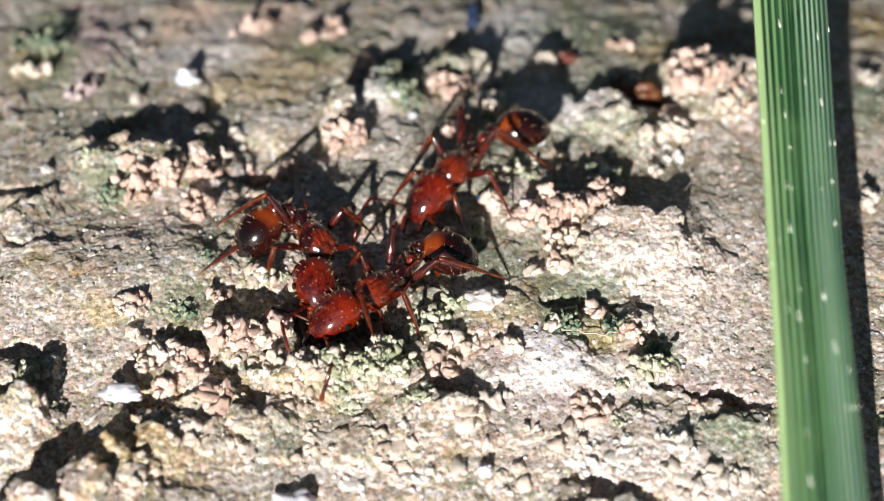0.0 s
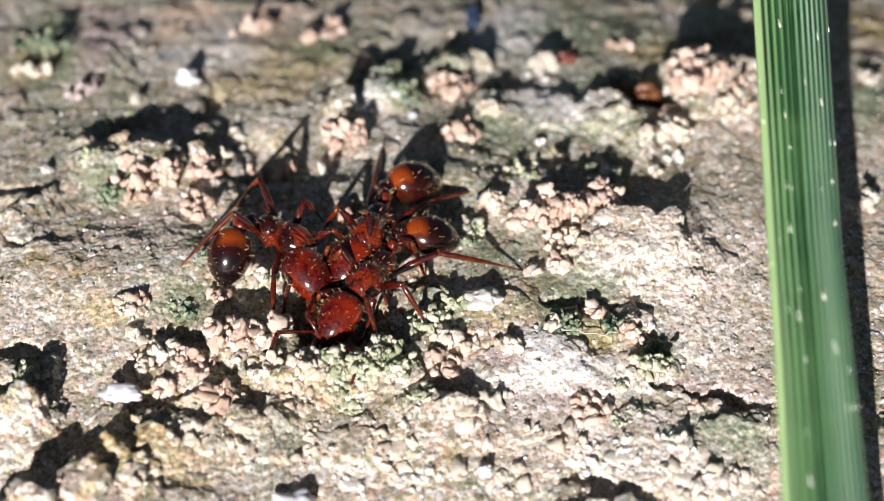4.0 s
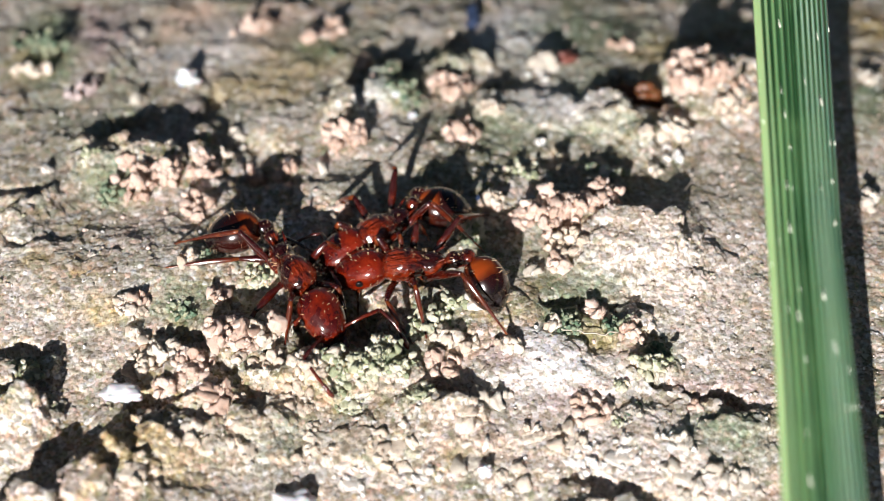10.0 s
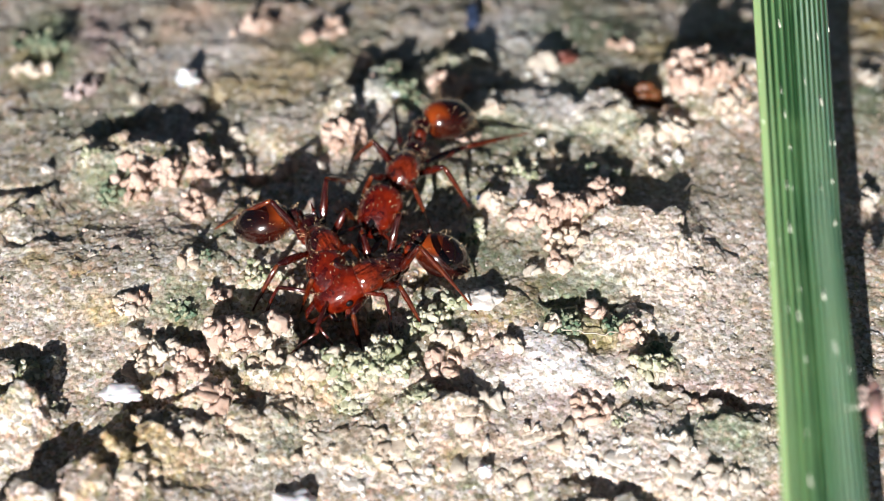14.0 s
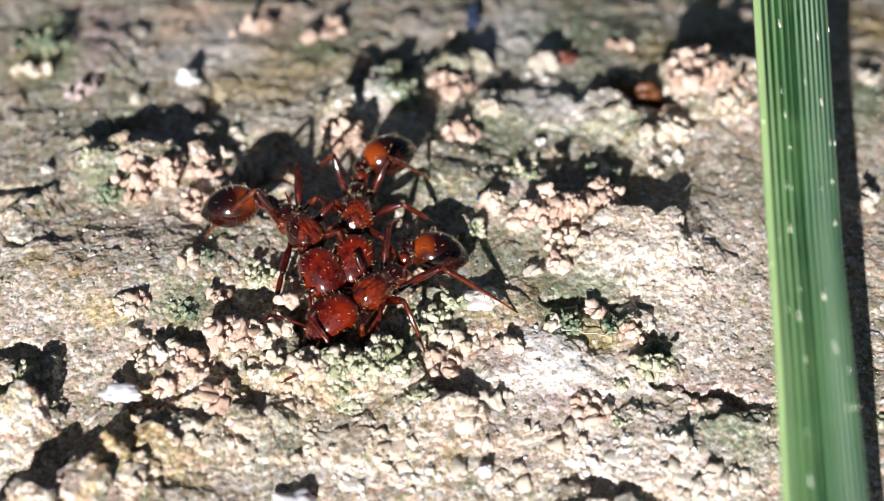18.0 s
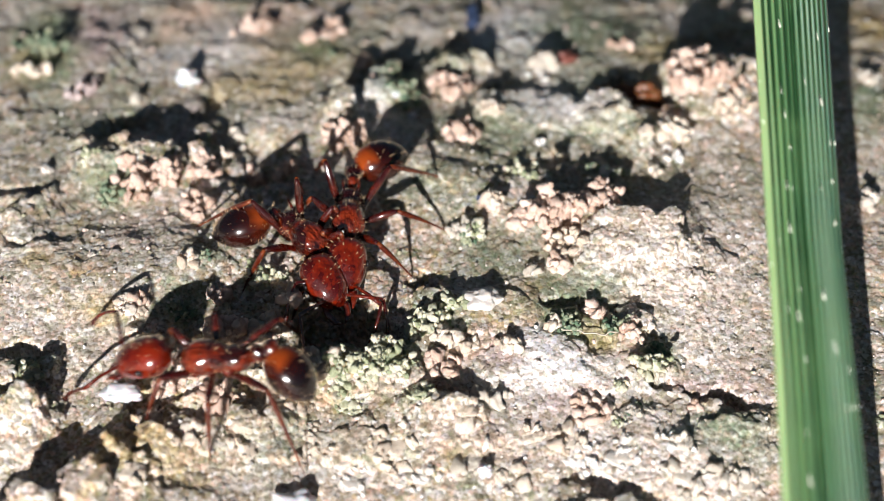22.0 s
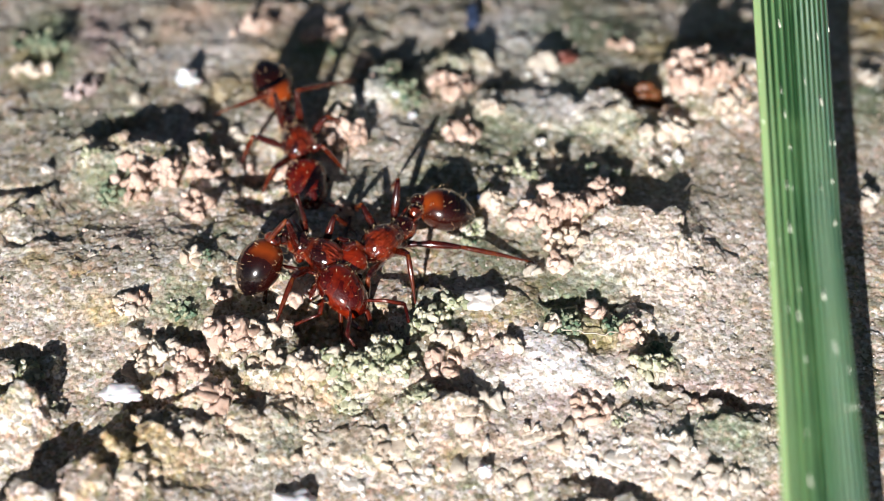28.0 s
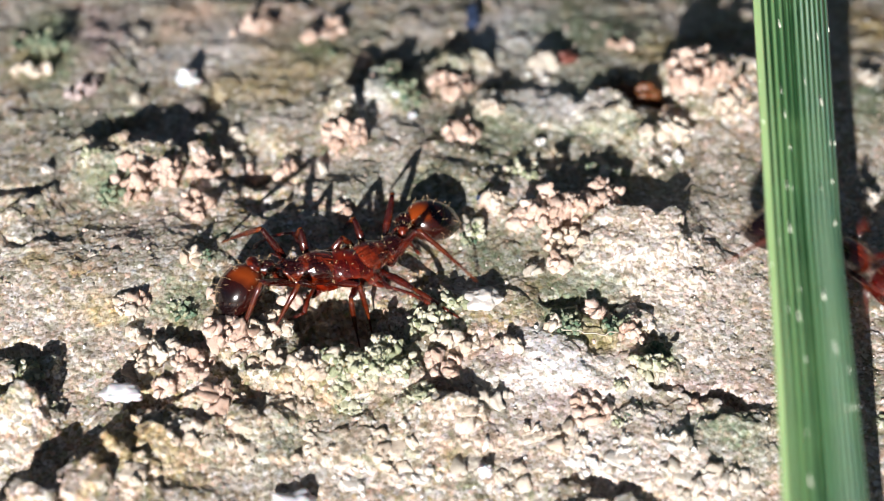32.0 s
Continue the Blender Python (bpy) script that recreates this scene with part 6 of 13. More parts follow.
    walk(p["leg"][2], [
        (0, at(0.09, 0.24, -0.21, -27, -51, 105)), (0.5, at(0.09, 0.24, -0.21, -22, -47, 100)), (1, at(0.09, 0.24, -0.21, -16, -49, 107)),
        (1.5, at(0.09, 0.24, -0.21, -14, -46, 109)), (2, at(0.09, 0.24, -0.21, -14, -47, 111)), (2.5, at(0.09, 0.24, -0.21, -24, -47, 103)),
        (3, at(0.09, 0.24, -0.21, -14, -16, 96)), (3.5, at(0.09, 0.24, -0.21, -28, -55, 110)), (5.5, at(0.09, 0.24, -0.21, -13, -16, 101)),
        (6, at(0.09, 0.24, -0.21, -17, -23, 92)), (6.5, at(0.09, 0.24, -0.21, -18, -40, 104)), (7, at(0.09, 0.24, -0.21, -14, -22, 100)),
        (7.5, at(0.09, 0.24, -0.21, -19, -25, 74)), (8, at(0.09, 0.24, -0.21, -10, -34, 104)), (8.5, at(0.09, 0.24, -0.21, -21, -51, 97)),
        (9, at(0.09, 0.24, -0.21, -7, -44, 103)), (9.5, at(0.09, 0.24, -0.21, 2, -48, 109)), (10, at(0.09, 0.24, -0.21, -9, -49, 95)),
        (10.5, at(0.09, 0.24, -0.21, -7, -41, 93)), (11, at(0.09, 0.24, -0.21, -5, -43, 101)), (11.5, at(0.09, 0.24, -0.21, -1, -45, 110)),
        (12, at(0.09, 0.24, -0.21, -12, -49, 92)), (12.5, at(0.09, 0.24, -0.21, -17, -45, 101)), (13, at(0.09, 0.24, -0.21, -6, -48, 100)),
        (13.5, at(0.09, 0.24, -0.21, -14, -50, 91)), (14, at(0.09, 0.24, -0.21, 2, -54, 116)), (14.5, at(0.09, 0.24, -0.21, -12, -48, 90)),
        (16.5, at(0.09, 0.24, -0.21, -15, -47, 87)), (17, at(0.09, 0.24, -0.21, -18, -57, 95)), (17.5, at(0.09, 0.24, -0.21, -4, -49, 103)),
        (18, at(0.09, 0.24, -0.21, -8, -41, 93)), (18.5, at(0.09, 0.24, -0.21, -6, -34, 95)), (19, at(0.09, 0.24, -0.21, -5, -38, 100)),
        (19.5, at(0.09, 0.24, -0.21, -15, -52, 91)), (20, at(0.09, 0.24, -0.21, -16, -43, 81)), (20.5, at(0.09, 0.24, -0.21, -20, -52, 84)),
        (21, at(0.09, 0.24, -0.21, -16, -57, 95)), (21.5, at(0.09, 0.24, -0.21, -23, -55, 90)), (22, at(0.09, 0.24, -0.21, -26, -56, 88)),
        (22.5, at(0.09, 0.24, -0.21, -5, -51, 101)), (23, at(0.09, 0.24, -0.21, -9, -50, 97)), (23.5, at(0.09, 0.24, -0.21, -5, -51, 100)),
        (24, at(0.09, 0.24, -0.21, -29, -62, 92)), (24.5, at(0.09, 0.24, -0.21, -6, -52, 110)), (25, at(0.09, 0.24, -0.21, -11, -42, 102)),
        (25.5, at(0.09, 0.24, -0.21, -14, -30, 104)), (27.5, at(0.09, 0.24, -0.21, -9, -45, 99)), (28, at(0.09, 0.24, -0.21, -28, -55, 109)),
        (28.5, at(0.09, 0.24, -0.21, -18, -49, 113)), (29, at(0.09, 0.24, -0.21, -22, -42, 99)), (29.5, at(0.09, 0.24, -0.21, -22, -37, 94)),
        (30, at(0.09, 0.24, -0.21, -22, -40, 98)), (30.5, at(0.09, 0.24, -0.21, -10, -24, 105)), (31, at(0.09, 0.24, -0.21, -26, -42, 92)),
        (31.5, at(0.09, 0.24, -0.21, -23, -35, 87)), (32, at(0.09, 0.24, -0.21, -16, -54, 112)),
    ])
    walk(p["shin"][2], [
        (0, at(0.99, 0, 0, 0, 112, 0)), (0.5, at(0.99, 0, 0, 0, 102, 0)), (1, at(0.99, 0, 0, 0, 107, 0)), (1.5, at(0.99, 0, 0, 0, 104, 0)),
        (2, at(0.99, 0, 0, 0, 107, 0)), (2.5, at(0.99, 0, 0, 0, 115, 0)), (3, at(0.99, 0, 0, 0, 80, 0)), (3.5, at(0.99, 0, 0, 0, 122, 0)),
        (5.5, at(0.99, 0, 0, 0, 85, 0)), (6, at(0.99, 0, 0, 0, 97, 0)), (6.5, at(0.99, 0, 0, 0, 96, 0)), (7, at(0.99, 0, 0, 0, 99, 0)),
        (7.5, at(0.99, 0, 0, 0, 93, 0)), (8, at(0.99, 0, 0, 0, 94, 0)), (8.5, at(0.99, 0, 0, 0, 118, 0)), (9, at(0.99, 0, 0, 0, 102, 0)),
        (9.5, at(0.99, 0, 0, 0, 111, 0)), (10, at(0.99, 0, 0, 0, 102, 0)), (10.5, at(0.99, 0, 0, 0, 91, 0)), (11, at(0.99, 0, 0, 0, 96, 0)),
        (11.5, at(0.99, 0, 0, 0, 101, 0)), (12, at(0.99, 0, 0, 0, 112, 0)), (12.5, at(0.99, 0, 0, 0, 105, 0)), (13, at(0.99, 0, 0, 0, 106, 0)),
        (13.5, at(0.99, 0, 0, 0, 108, 0)), (14, at(0.99, 0, 0, 0, 120, 0)), (14.5, at(0.99, 0, 0, 0, 102, 0)), (16.5, at(0.99, 0, 0, 0, 99, 0)),
        (17, at(0.99, 0, 0, 0, 120, 0)), (17.5, at(0.99, 0, 0, 0, 108, 0)), (18, at(0.99, 0, 0, 0, 99, 0)), (18.5, at(0.99, 0, 0, 0, 84, 0)),
        (19, at(0.99, 0, 0, 0, 96, 0)), (19.5, at(0.99, 0, 0, 0, 110, 0)), (20, at(0.99, 0, 0, 0, 95, 0)), (20.5, at(0.99, 0, 0, 0, 112, 0)),
        (21, at(0.99, 0, 0, 0, 122, 0)), (21.5, at(0.99, 0, 0, 0, 117, 0)), (22, at(0.99, 0, 0, 0, 123, 0)), (22.5, at(0.99, 0, 0, 0, 110, 0)),
        (23, at(0.99, 0, 0, 0, 109, 0)), (23.5, at(0.99, 0, 0, 0, 109, 0)), (24, at(0.99, 0, 0, 0, 128, 0)), (24.5, at(0.99, 0, 0, 0, 114, 0)),
        (25, at(0.99, 0, 0, 0, 97, 0)), (25.5, at(0.99, 0, 0, 0, 76, 0)), (27.5, at(0.99, 0, 0, 0, 95, 0)), (28, at(0.99, 0, 0, 0, 117, 0)),
        (28.5, at(0.99, 0, 0, 0, 111, 0)), (29, at(0.99, 0, 0, 0, 96, 0)), (29.5, at(0.99, 0, 0, 0, 82, 0)), (30, at(0.99, 0, 0, 0, 91, 0)),
        (30.5, at(0.99, 0, 0, 0, 65, 0)), (31, at(0.99, 0, 0, 0, 90, 0)), (31.5, at(0.99, 0, 0, 0, 76, 0)), (32, at(0.99, 0, 0, 0, 117, 0)),
    ])
    walk(p["leg"][3], [
        (0, at(0.09, -0.24, -0.21, 21, -36, -94)), (0.5, at(0.09, -0.24, -0.21, 10, -36, -110)), (1, at(0.09, -0.24, -0.21, 12, -36, -105)),
        (1.5, at(0.09, -0.24, -0.21, 13, -37, -104)), (2, at(0.09, -0.24, -0.21, 16, -37, -101)), (2.5, at(0.09, -0.24, -0.21, 16, -29, -100)),
        (3, at(0.09, -0.24, -0.21, 17, 3, -77)), (3.5, at(0.09, -0.24, -0.21, 23, -21, -69)), (5.5, at(0.09, -0.24, -0.21, 20, 14, -67)),
        (6, at(0.09, -0.24, -0.21, 16, 16, -82)), (6.5, at(0.09, -0.24, -0.21, 18, 14, -73)), (7, at(0.09, -0.24, -0.21, 16, 16, -83)),
        (7.5, at(0.09, -0.24, -0.21, 16, -2, -70)), (8, at(0.09, -0.24, -0.21, 18, 0, -64)), (8.5, at(0.09, -0.24, -0.21, 7, 5, -98)),
        (9, at(0.09, -0.24, -0.21, 13, -1, -69)), (9.5, at(0.09, -0.24, -0.21, 11, -1, -70)), (10, at(0.09, -0.24, -0.21, 11, 10, -72)),
        (10.5, at(0.09, -0.24, -0.21, 9, 0, -75)), (11, at(0.09, -0.24, -0.21, 11, 3, -70)), (11.5, at(0.09, -0.24, -0.21, 12, 6, -69)),
        (12, at(0.09, -0.24, -0.21, 7, -5, -86)), (12.5, at(0.09, -0.24, -0.21, 12, 22, -85)), (13, at(0.09, -0.24, -0.21, -1, 6, -110)),
        (13.5, at(0.09, -0.24, -0.21, 6, -20, -94)), (14, at(0.09, -0.24, -0.21, 11, -15, -83)), (14.5, at(0.09, -0.24, -0.21, 7, -26, -89)),
        (16.5, at(0.09, -0.24, -0.21, 15, -35, -76)), (17, at(0.09, -0.24, -0.21, 8, -12, -89)), (17.5, at(0.09, -0.24, -0.21, 15, -24, -68)),
        (18, at(0.09, -0.24, -0.21, 16, 0, -48)), (18.5, at(0.09, -0.24, -0.21, 6, -44, -96)), (19, at(0.09, -0.24, -0.21, 0, -46, -108)),
        (19.5, at(0.09, -0.24, -0.21, 6, -19, -92)), (20, at(0.09, -0.24, -0.21, 8, -21, -88)), (20.5, at(0.09, -0.24, -0.21, 9, -11, -81)),
        (21, at(0.09, -0.24, -0.21, 7, -32, -95)), (21.5, at(0.09, -0.24, -0.21, 7, -33, -100)), (22, at(0.09, -0.24, -0.21, 5, -28, -102)),
        (22.5, at(0.09, -0.24, -0.21, 5, -39, -99)), (23, at(0.09, -0.24, -0.21, 6, -37, -97)), (23.5, at(0.09, -0.24, -0.21, 1, -38, -104)),
        (24, at(0.09, -0.24, -0.21, 13, -16, -74)), (24.5, at(0.09, -0.24, -0.21, 21, -42, -77)), (25, at(0.09, -0.24, -0.21, 12, -3, -80)),
        (25.5, at(0.09, -0.24, -0.21, 7, -16, -113)), (27.5, at(0.09, -0.24, -0.21, 7, -33, -97)), (28, at(0.09, -0.24, -0.21, 18, -31, -95)),
        (28.5, at(0.09, -0.24, -0.21, 15, -32, -104)), (29, at(0.09, -0.24, -0.21, 16, 1, -85)), (29.5, at(0.09, -0.24, -0.21, 6, -10, -115)),
        (30, at(0.09, -0.24, -0.21, 1, -2, -127)), (30.5, at(0.09, -0.24, -0.21, 16, -40, -102)), (31, at(0.09, -0.24, -0.21, 4, -17, -120)),
        (31.5, at(0.09, -0.24, -0.21, 2, -25, -124)), (32, at(0.09, -0.24, -0.21, -4, -42, -129)),
    ])
    walk(p["shin"][3], [
        (0, at(0.99, 0, 0, 0, 106, 0)), (0.5, at(0.99, 0, 0, 0, 116, 0)), (1, at(0.99, 0, 0, 0, 111, 0)), (1.5, at(0.99, 0, 0, 0, 114, 0)),
        (2, at(0.99, 0, 0, 0, 112, 0)), (2.5, at(0.99, 0, 0, 0, 112, 0)), (3, at(0.99, 0, 0, 0, 12, 0)), (3.5, at(0.99, 0, 0, 0, 44, 0)),
        (5.5, at(0.99, 0, 0, 0, 12, 0)), (6, at(0.99, 0, 0, 0, 12, 0)), (6.5, at(0.99, 0, 0, 0, 12, 0)), (7, at(0.99, 0, 0, 0, 12, 0)),
        (7.5, at(0.99, 0, 0, 0, 12, 0)), (8, at(0.99, 0, 0, 0, 12, 0)), (8.5, at(0.99, 0, 0, 0, 12, 0)), (9, at(0.99, 0, 0, 0, 12, 0)),
        (9.5, at(0.99, 0, 0, 0, 12, 0)), (10, at(0.99, 0, 0, 0, 29, 0)), (10.5, at(0.99, 0, 0, 0, 49, 0)), (11, at(0.99, 0, 0, 0, 43, 0)),
        (11.5, at(0.99, 0, 0, 0, 35, 0)), (12, at(0.99, 0, 0, 0, 70, 0)), (12.5, at(0.99, 0, 0, 0, 22, 0)), (13, at(0.99, 0, 0, 0, 12, 0)),
        (13.5, at(0.99, 0, 0, 0, 80, 0)), (14, at(0.99, 0, 0, 0, 65, 0)), (14.5, at(0.99, 0, 0, 0, 91, 0)), (16.5, at(0.99, 0, 0, 0, 73, 0)),
        (17, at(0.99, 0, 0, 0, 37, 0)), (17.5, at(0.99, 0, 0, 0, 54, 0)), (18, at(0.99, 0, 0, 0, 12, 0)), (18.5, at(0.99, 0, 0, 0, 96, 0)),
        (19, at(0.99, 0, 0, 0, 105, 0)), (19.5, at(0.99, 0, 0, 0, 76, 0)), (20, at(0.99, 0, 0, 0, 84, 0)), (20.5, at(0.99, 0, 0, 0, 59, 0)),
        (21, at(0.99, 0, 0, 0, 96, 0)), (21.5, at(0.99, 0, 0, 0, 99, 0)), (22, at(0.99, 0, 0, 0, 91, 0)), (22.5, at(0.99, 0, 0, 0, 109, 0)),
        (23, at(0.99, 0, 0, 0, 109, 0)), (23.5, at(0.99, 0, 0, 0, 108, 0)), (24, at(0.99, 0, 0, 0, 38, 0)), (24.5, at(0.99, 0, 0, 0, 82, 0)),
        (25, at(0.99, 0, 0, 0, 18, 0)), (25.5, at(0.99, 0, 0, 0, 51, 0)), (27.5, at(0.99, 0, 0, 0, 70, 0)), (28, at(0.99, 0, 0, 0, 67, 0)),
        (28.5, at(0.99, 0, 0, 0, 73, 0)), (29, at(0.99, 0, 0, 0, 12, 0)), (29.5, at(0.99, 0, 0, 0, 42, 0)), (30, at(0.99, 0, 0, 0, 34, 0)),
        (30.5, at(0.99, 0, 0, 0, 85, 0)), (31, at(0.99, 0, 0, 0, 54, 0)), (31.5, at(0.99, 0, 0, 0, 70, 0)), (32, at(0.99, 0, 0, 0, 100, 0)),
    ])
    walk(p["leg"][4], [
        (0, at(-0.29, 0.24, -0.21, 40, -7, -107)), (0.5, at(-0.29, 0.24, -0.21, -22, -42, 151)), (1, at(-0.29, 0.24, -0.21, -11, -43, 154)),
        (1.5, at(-0.29, 0.24, -0.21, -9, -42, 154)), (2, at(-0.29, 0.24, -0.21, -6, -42, 155)), (2.5, at(-0.29, 0.24, -0.21, -18, -33, 149)),
        (3, at(-0.29, 0.24, -0.21, -24, -44, 152)), (3.5, at(-0.29, 0.24, -0.21, -12, -29, 150)), (5.5, at(-0.29, 0.24, -0.21, 55, -48, 161)),
        (6, at(-0.29, 0.24, -0.21, -13, -38, 153)), (6.5, at(-0.29, 0.24, -0.21, 44, -24, -147)), (7, at(-0.29, 0.24, -0.21, -14, -42, 154)),
        (7.5, at(-0.29, 0.24, -0.21, 47, -36, -164)), (8, at(-0.29, 0.24, -0.21, -19, -44, 151)), (8.5, at(-0.29, 0.24, -0.21, -12, -42, 151)),
        (9, at(-0.29, 0.24, -0.21, -15, -28, 142)), (9.5, at(-0.29, 0.24, -0.21, -7, -31, 147)), (10, at(-0.29, 0.24, -0.21, 34, 0, -123)),
        (10.5, at(-0.29, 0.24, -0.21, -16, -55, 151)), (11, at(-0.29, 0.24, -0.21, 34, 1, -113)), (11.5, at(-0.29, 0.24, -0.21, -16, -44, 147)),
        (12, at(-0.29, 0.24, -0.21, -7, -54, 152)), (12.5, at(-0.29, 0.24, -0.21, -29, -52, 155)), (13, at(-0.29, 0.24, -0.21, 29, -8, -157)),
        (13.5, at(-0.29, 0.24, -0.21, -11, -35, 145)), (14, at(-0.29, 0.24, -0.21, -17, -45, 149)), (14.5, at(-0.29, 0.24, -0.21, -12, -34, 144)),
        (16.5, at(-0.29, 0.24, -0.21, 34, -5, -128)), (17, at(-0.29, 0.24, -0.21, 23, -44, 162)), (17.5, at(-0.29, 0.24, -0.21, 42, -34, -157)),
        (18, at(-0.29, 0.24, -0.21, -7, -42, 149)), (18.5, at(-0.29, 0.24, -0.21, -7, -41, 149)), (19, at(-0.29, 0.24, -0.21, -8, -29, 146)),
        (19.5, at(-0.29, 0.24, -0.21, -18, -55, 152)), (20, at(-0.29, 0.24, -0.21, -27, -53, 150)), (20.5, at(-0.29, 0.24, -0.21, -24, -63, 158)),
        (21, at(-0.29, 0.24, -0.21, -2, -64, 153)), (21.5, at(-0.29, 0.24, -0.21, -19, -63, 159)), (22, at(-0.29, 0.24, -0.21, -19, -63, 159)),
        (22.5, at(-0.29, 0.24, -0.21, 2, -56, 152)), (23, at(-0.29, 0.24, -0.21, -3, -58, 153)), (23.5, at(-0.29, 0.24, -0.21, -2, -54, 152)),
        (24, at(-0.29, 0.24, -0.21, 35, 1, -126)), (24.5, at(-0.29, 0.24, -0.21, -24, -50, 151)), (25, at(-0.29, 0.24, -0.21, -10, -25, 146)),
        (25.5, at(-0.29, 0.24, -0.21, -22, -51, 158)), (27.5, at(-0.29, 0.24, -0.21, 34, 3, -134)), (28, at(-0.29, 0.24, -0.21, -27, -50, 157)),
        (28.5, at(-0.29, 0.24, -0.21, -19, -42, 153)), (29, at(-0.29, 0.24, -0.21, -15, -29, 149)), (29.5, at(-0.29, 0.24, -0.21, -24, -19, 136)),
        (30, at(-0.29, 0.24, -0.21, 24, 13, -166)), (30.5, at(-0.29, 0.24, -0.21, -28, -52, 157)), (31, at(-0.29, 0.24, -0.21, -15, -22, 146)),
        (31.5, at(-0.29, 0.24, -0.21, -18, -18, 142)), (32, at(-0.29, 0.24, -0.21, -20, -47, 154)),
    ])
    walk(p["shin"][4], [
        (0, at(1.32, 0, 0, 0, 33, 0)), (0.5, at(1.32, 0, 0, 0, 101, 0)), (1, at(1.32, 0, 0, 0, 102, 0)), (1.5, at(1.32, 0, 0, 0, 99, 0)),
        (2, at(1.32, 0, 0, 0, 102, 0)), (2.5, at(1.32, 0, 0, 0, 92, 0)), (3, at(1.32, 0, 0, 0, 109, 0)), (3.5, at(1.32, 0, 0, 0, 101, 0)),
        (5.5, at(1.32, 0, 0, 0, 134, 0)), (6, at(1.32, 0, 0, 0, 101, 0)), (6.5, at(1.32, 0, 0, 0, 80, 0)), (7, at(1.32, 0, 0, 0, 109, 0)),
        (7.5, at(1.32, 0, 0, 0, 98, 0)), (8, at(1.32, 0, 0, 0, 109, 0)), (8.5, at(1.32, 0, 0, 0, 100, 0)), (9, at(1.32, 0, 0, 0, 87, 0)),
        (9.5, at(1.32, 0, 0, 0, 89, 0)), (10, at(1.32, 0, 0, 0, 12, 0)), (10.5, at(1.32, 0, 0, 0, 109, 0)), (11, at(1.32, 0, 0, 0, 12, 0)),
        (11.5, at(1.32, 0, 0, 0, 94, 0)), (12, at(1.32, 0, 0, 0, 110, 0)), (12.5, at(1.32, 0, 0, 0, 112, 0)), (13, at(1.32, 0, 0, 0, 30, 0)),
        (13.5, at(1.32, 0, 0, 0, 97, 0)), (14, at(1.32, 0, 0, 0, 98, 0)), (14.5, at(1.32, 0, 0, 0, 76, 0)), (16.5, at(1.32, 0, 0, 0, 25, 0)),
        (17, at(1.32, 0, 0, 0, 90, 0)), (17.5, at(1.32, 0, 0, 0, 84, 0)), (18, at(1.32, 0, 0, 0, 108, 0)), (18.5, at(1.32, 0, 0, 0, 104, 0)),
        (19, at(1.32, 0, 0, 0, 91, 0)), (19.5, at(1.32, 0, 0, 0, 112, 0)), (20, at(1.32, 0, 0, 0, 112, 0)), (20.5, at(1.32, 0, 0, 0, 126, 0)),
        (21, at(1.32, 0, 0, 0, 126, 0)), (21.5, at(1.32, 0, 0, 0, 128, 0)), (22, at(1.32, 0, 0, 0, 129, 0)), (22.5, at(1.32, 0, 0, 0, 113, 0)),
        (23, at(1.32, 0, 0, 0, 117, 0)), (23.5, at(1.32, 0, 0, 0, 109, 0)), (24, at(1.32, 0, 0, 0, 15, 0)), (24.5, at(1.32, 0, 0, 0, 108, 0)),
        (25, at(1.32, 0, 0, 0, 85, 0)), (25.5, at(1.32, 0, 0, 0, 117, 0)), (27.5, at(1.32, 0, 0, 0, 12, 0)), (28, at(1.32, 0, 0, 0, 118, 0)),
        (28.5, at(1.32, 0, 0, 0, 104, 0)), (29, at(1.32, 0, 0, 0, 102, 0)), (29.5, at(1.32, 0, 0, 0, 79, 0)), (30, at(1.32, 0, 0, 0, 12, 0)),
        (30.5, at(1.32, 0, 0, 0, 117, 0)), (31, at(1.32, 0, 0, 0, 84, 0)), (31.5, at(1.32, 0, 0, 0, 76, 0)), (32, at(1.32, 0, 0, 0, 104, 0)),
    ])
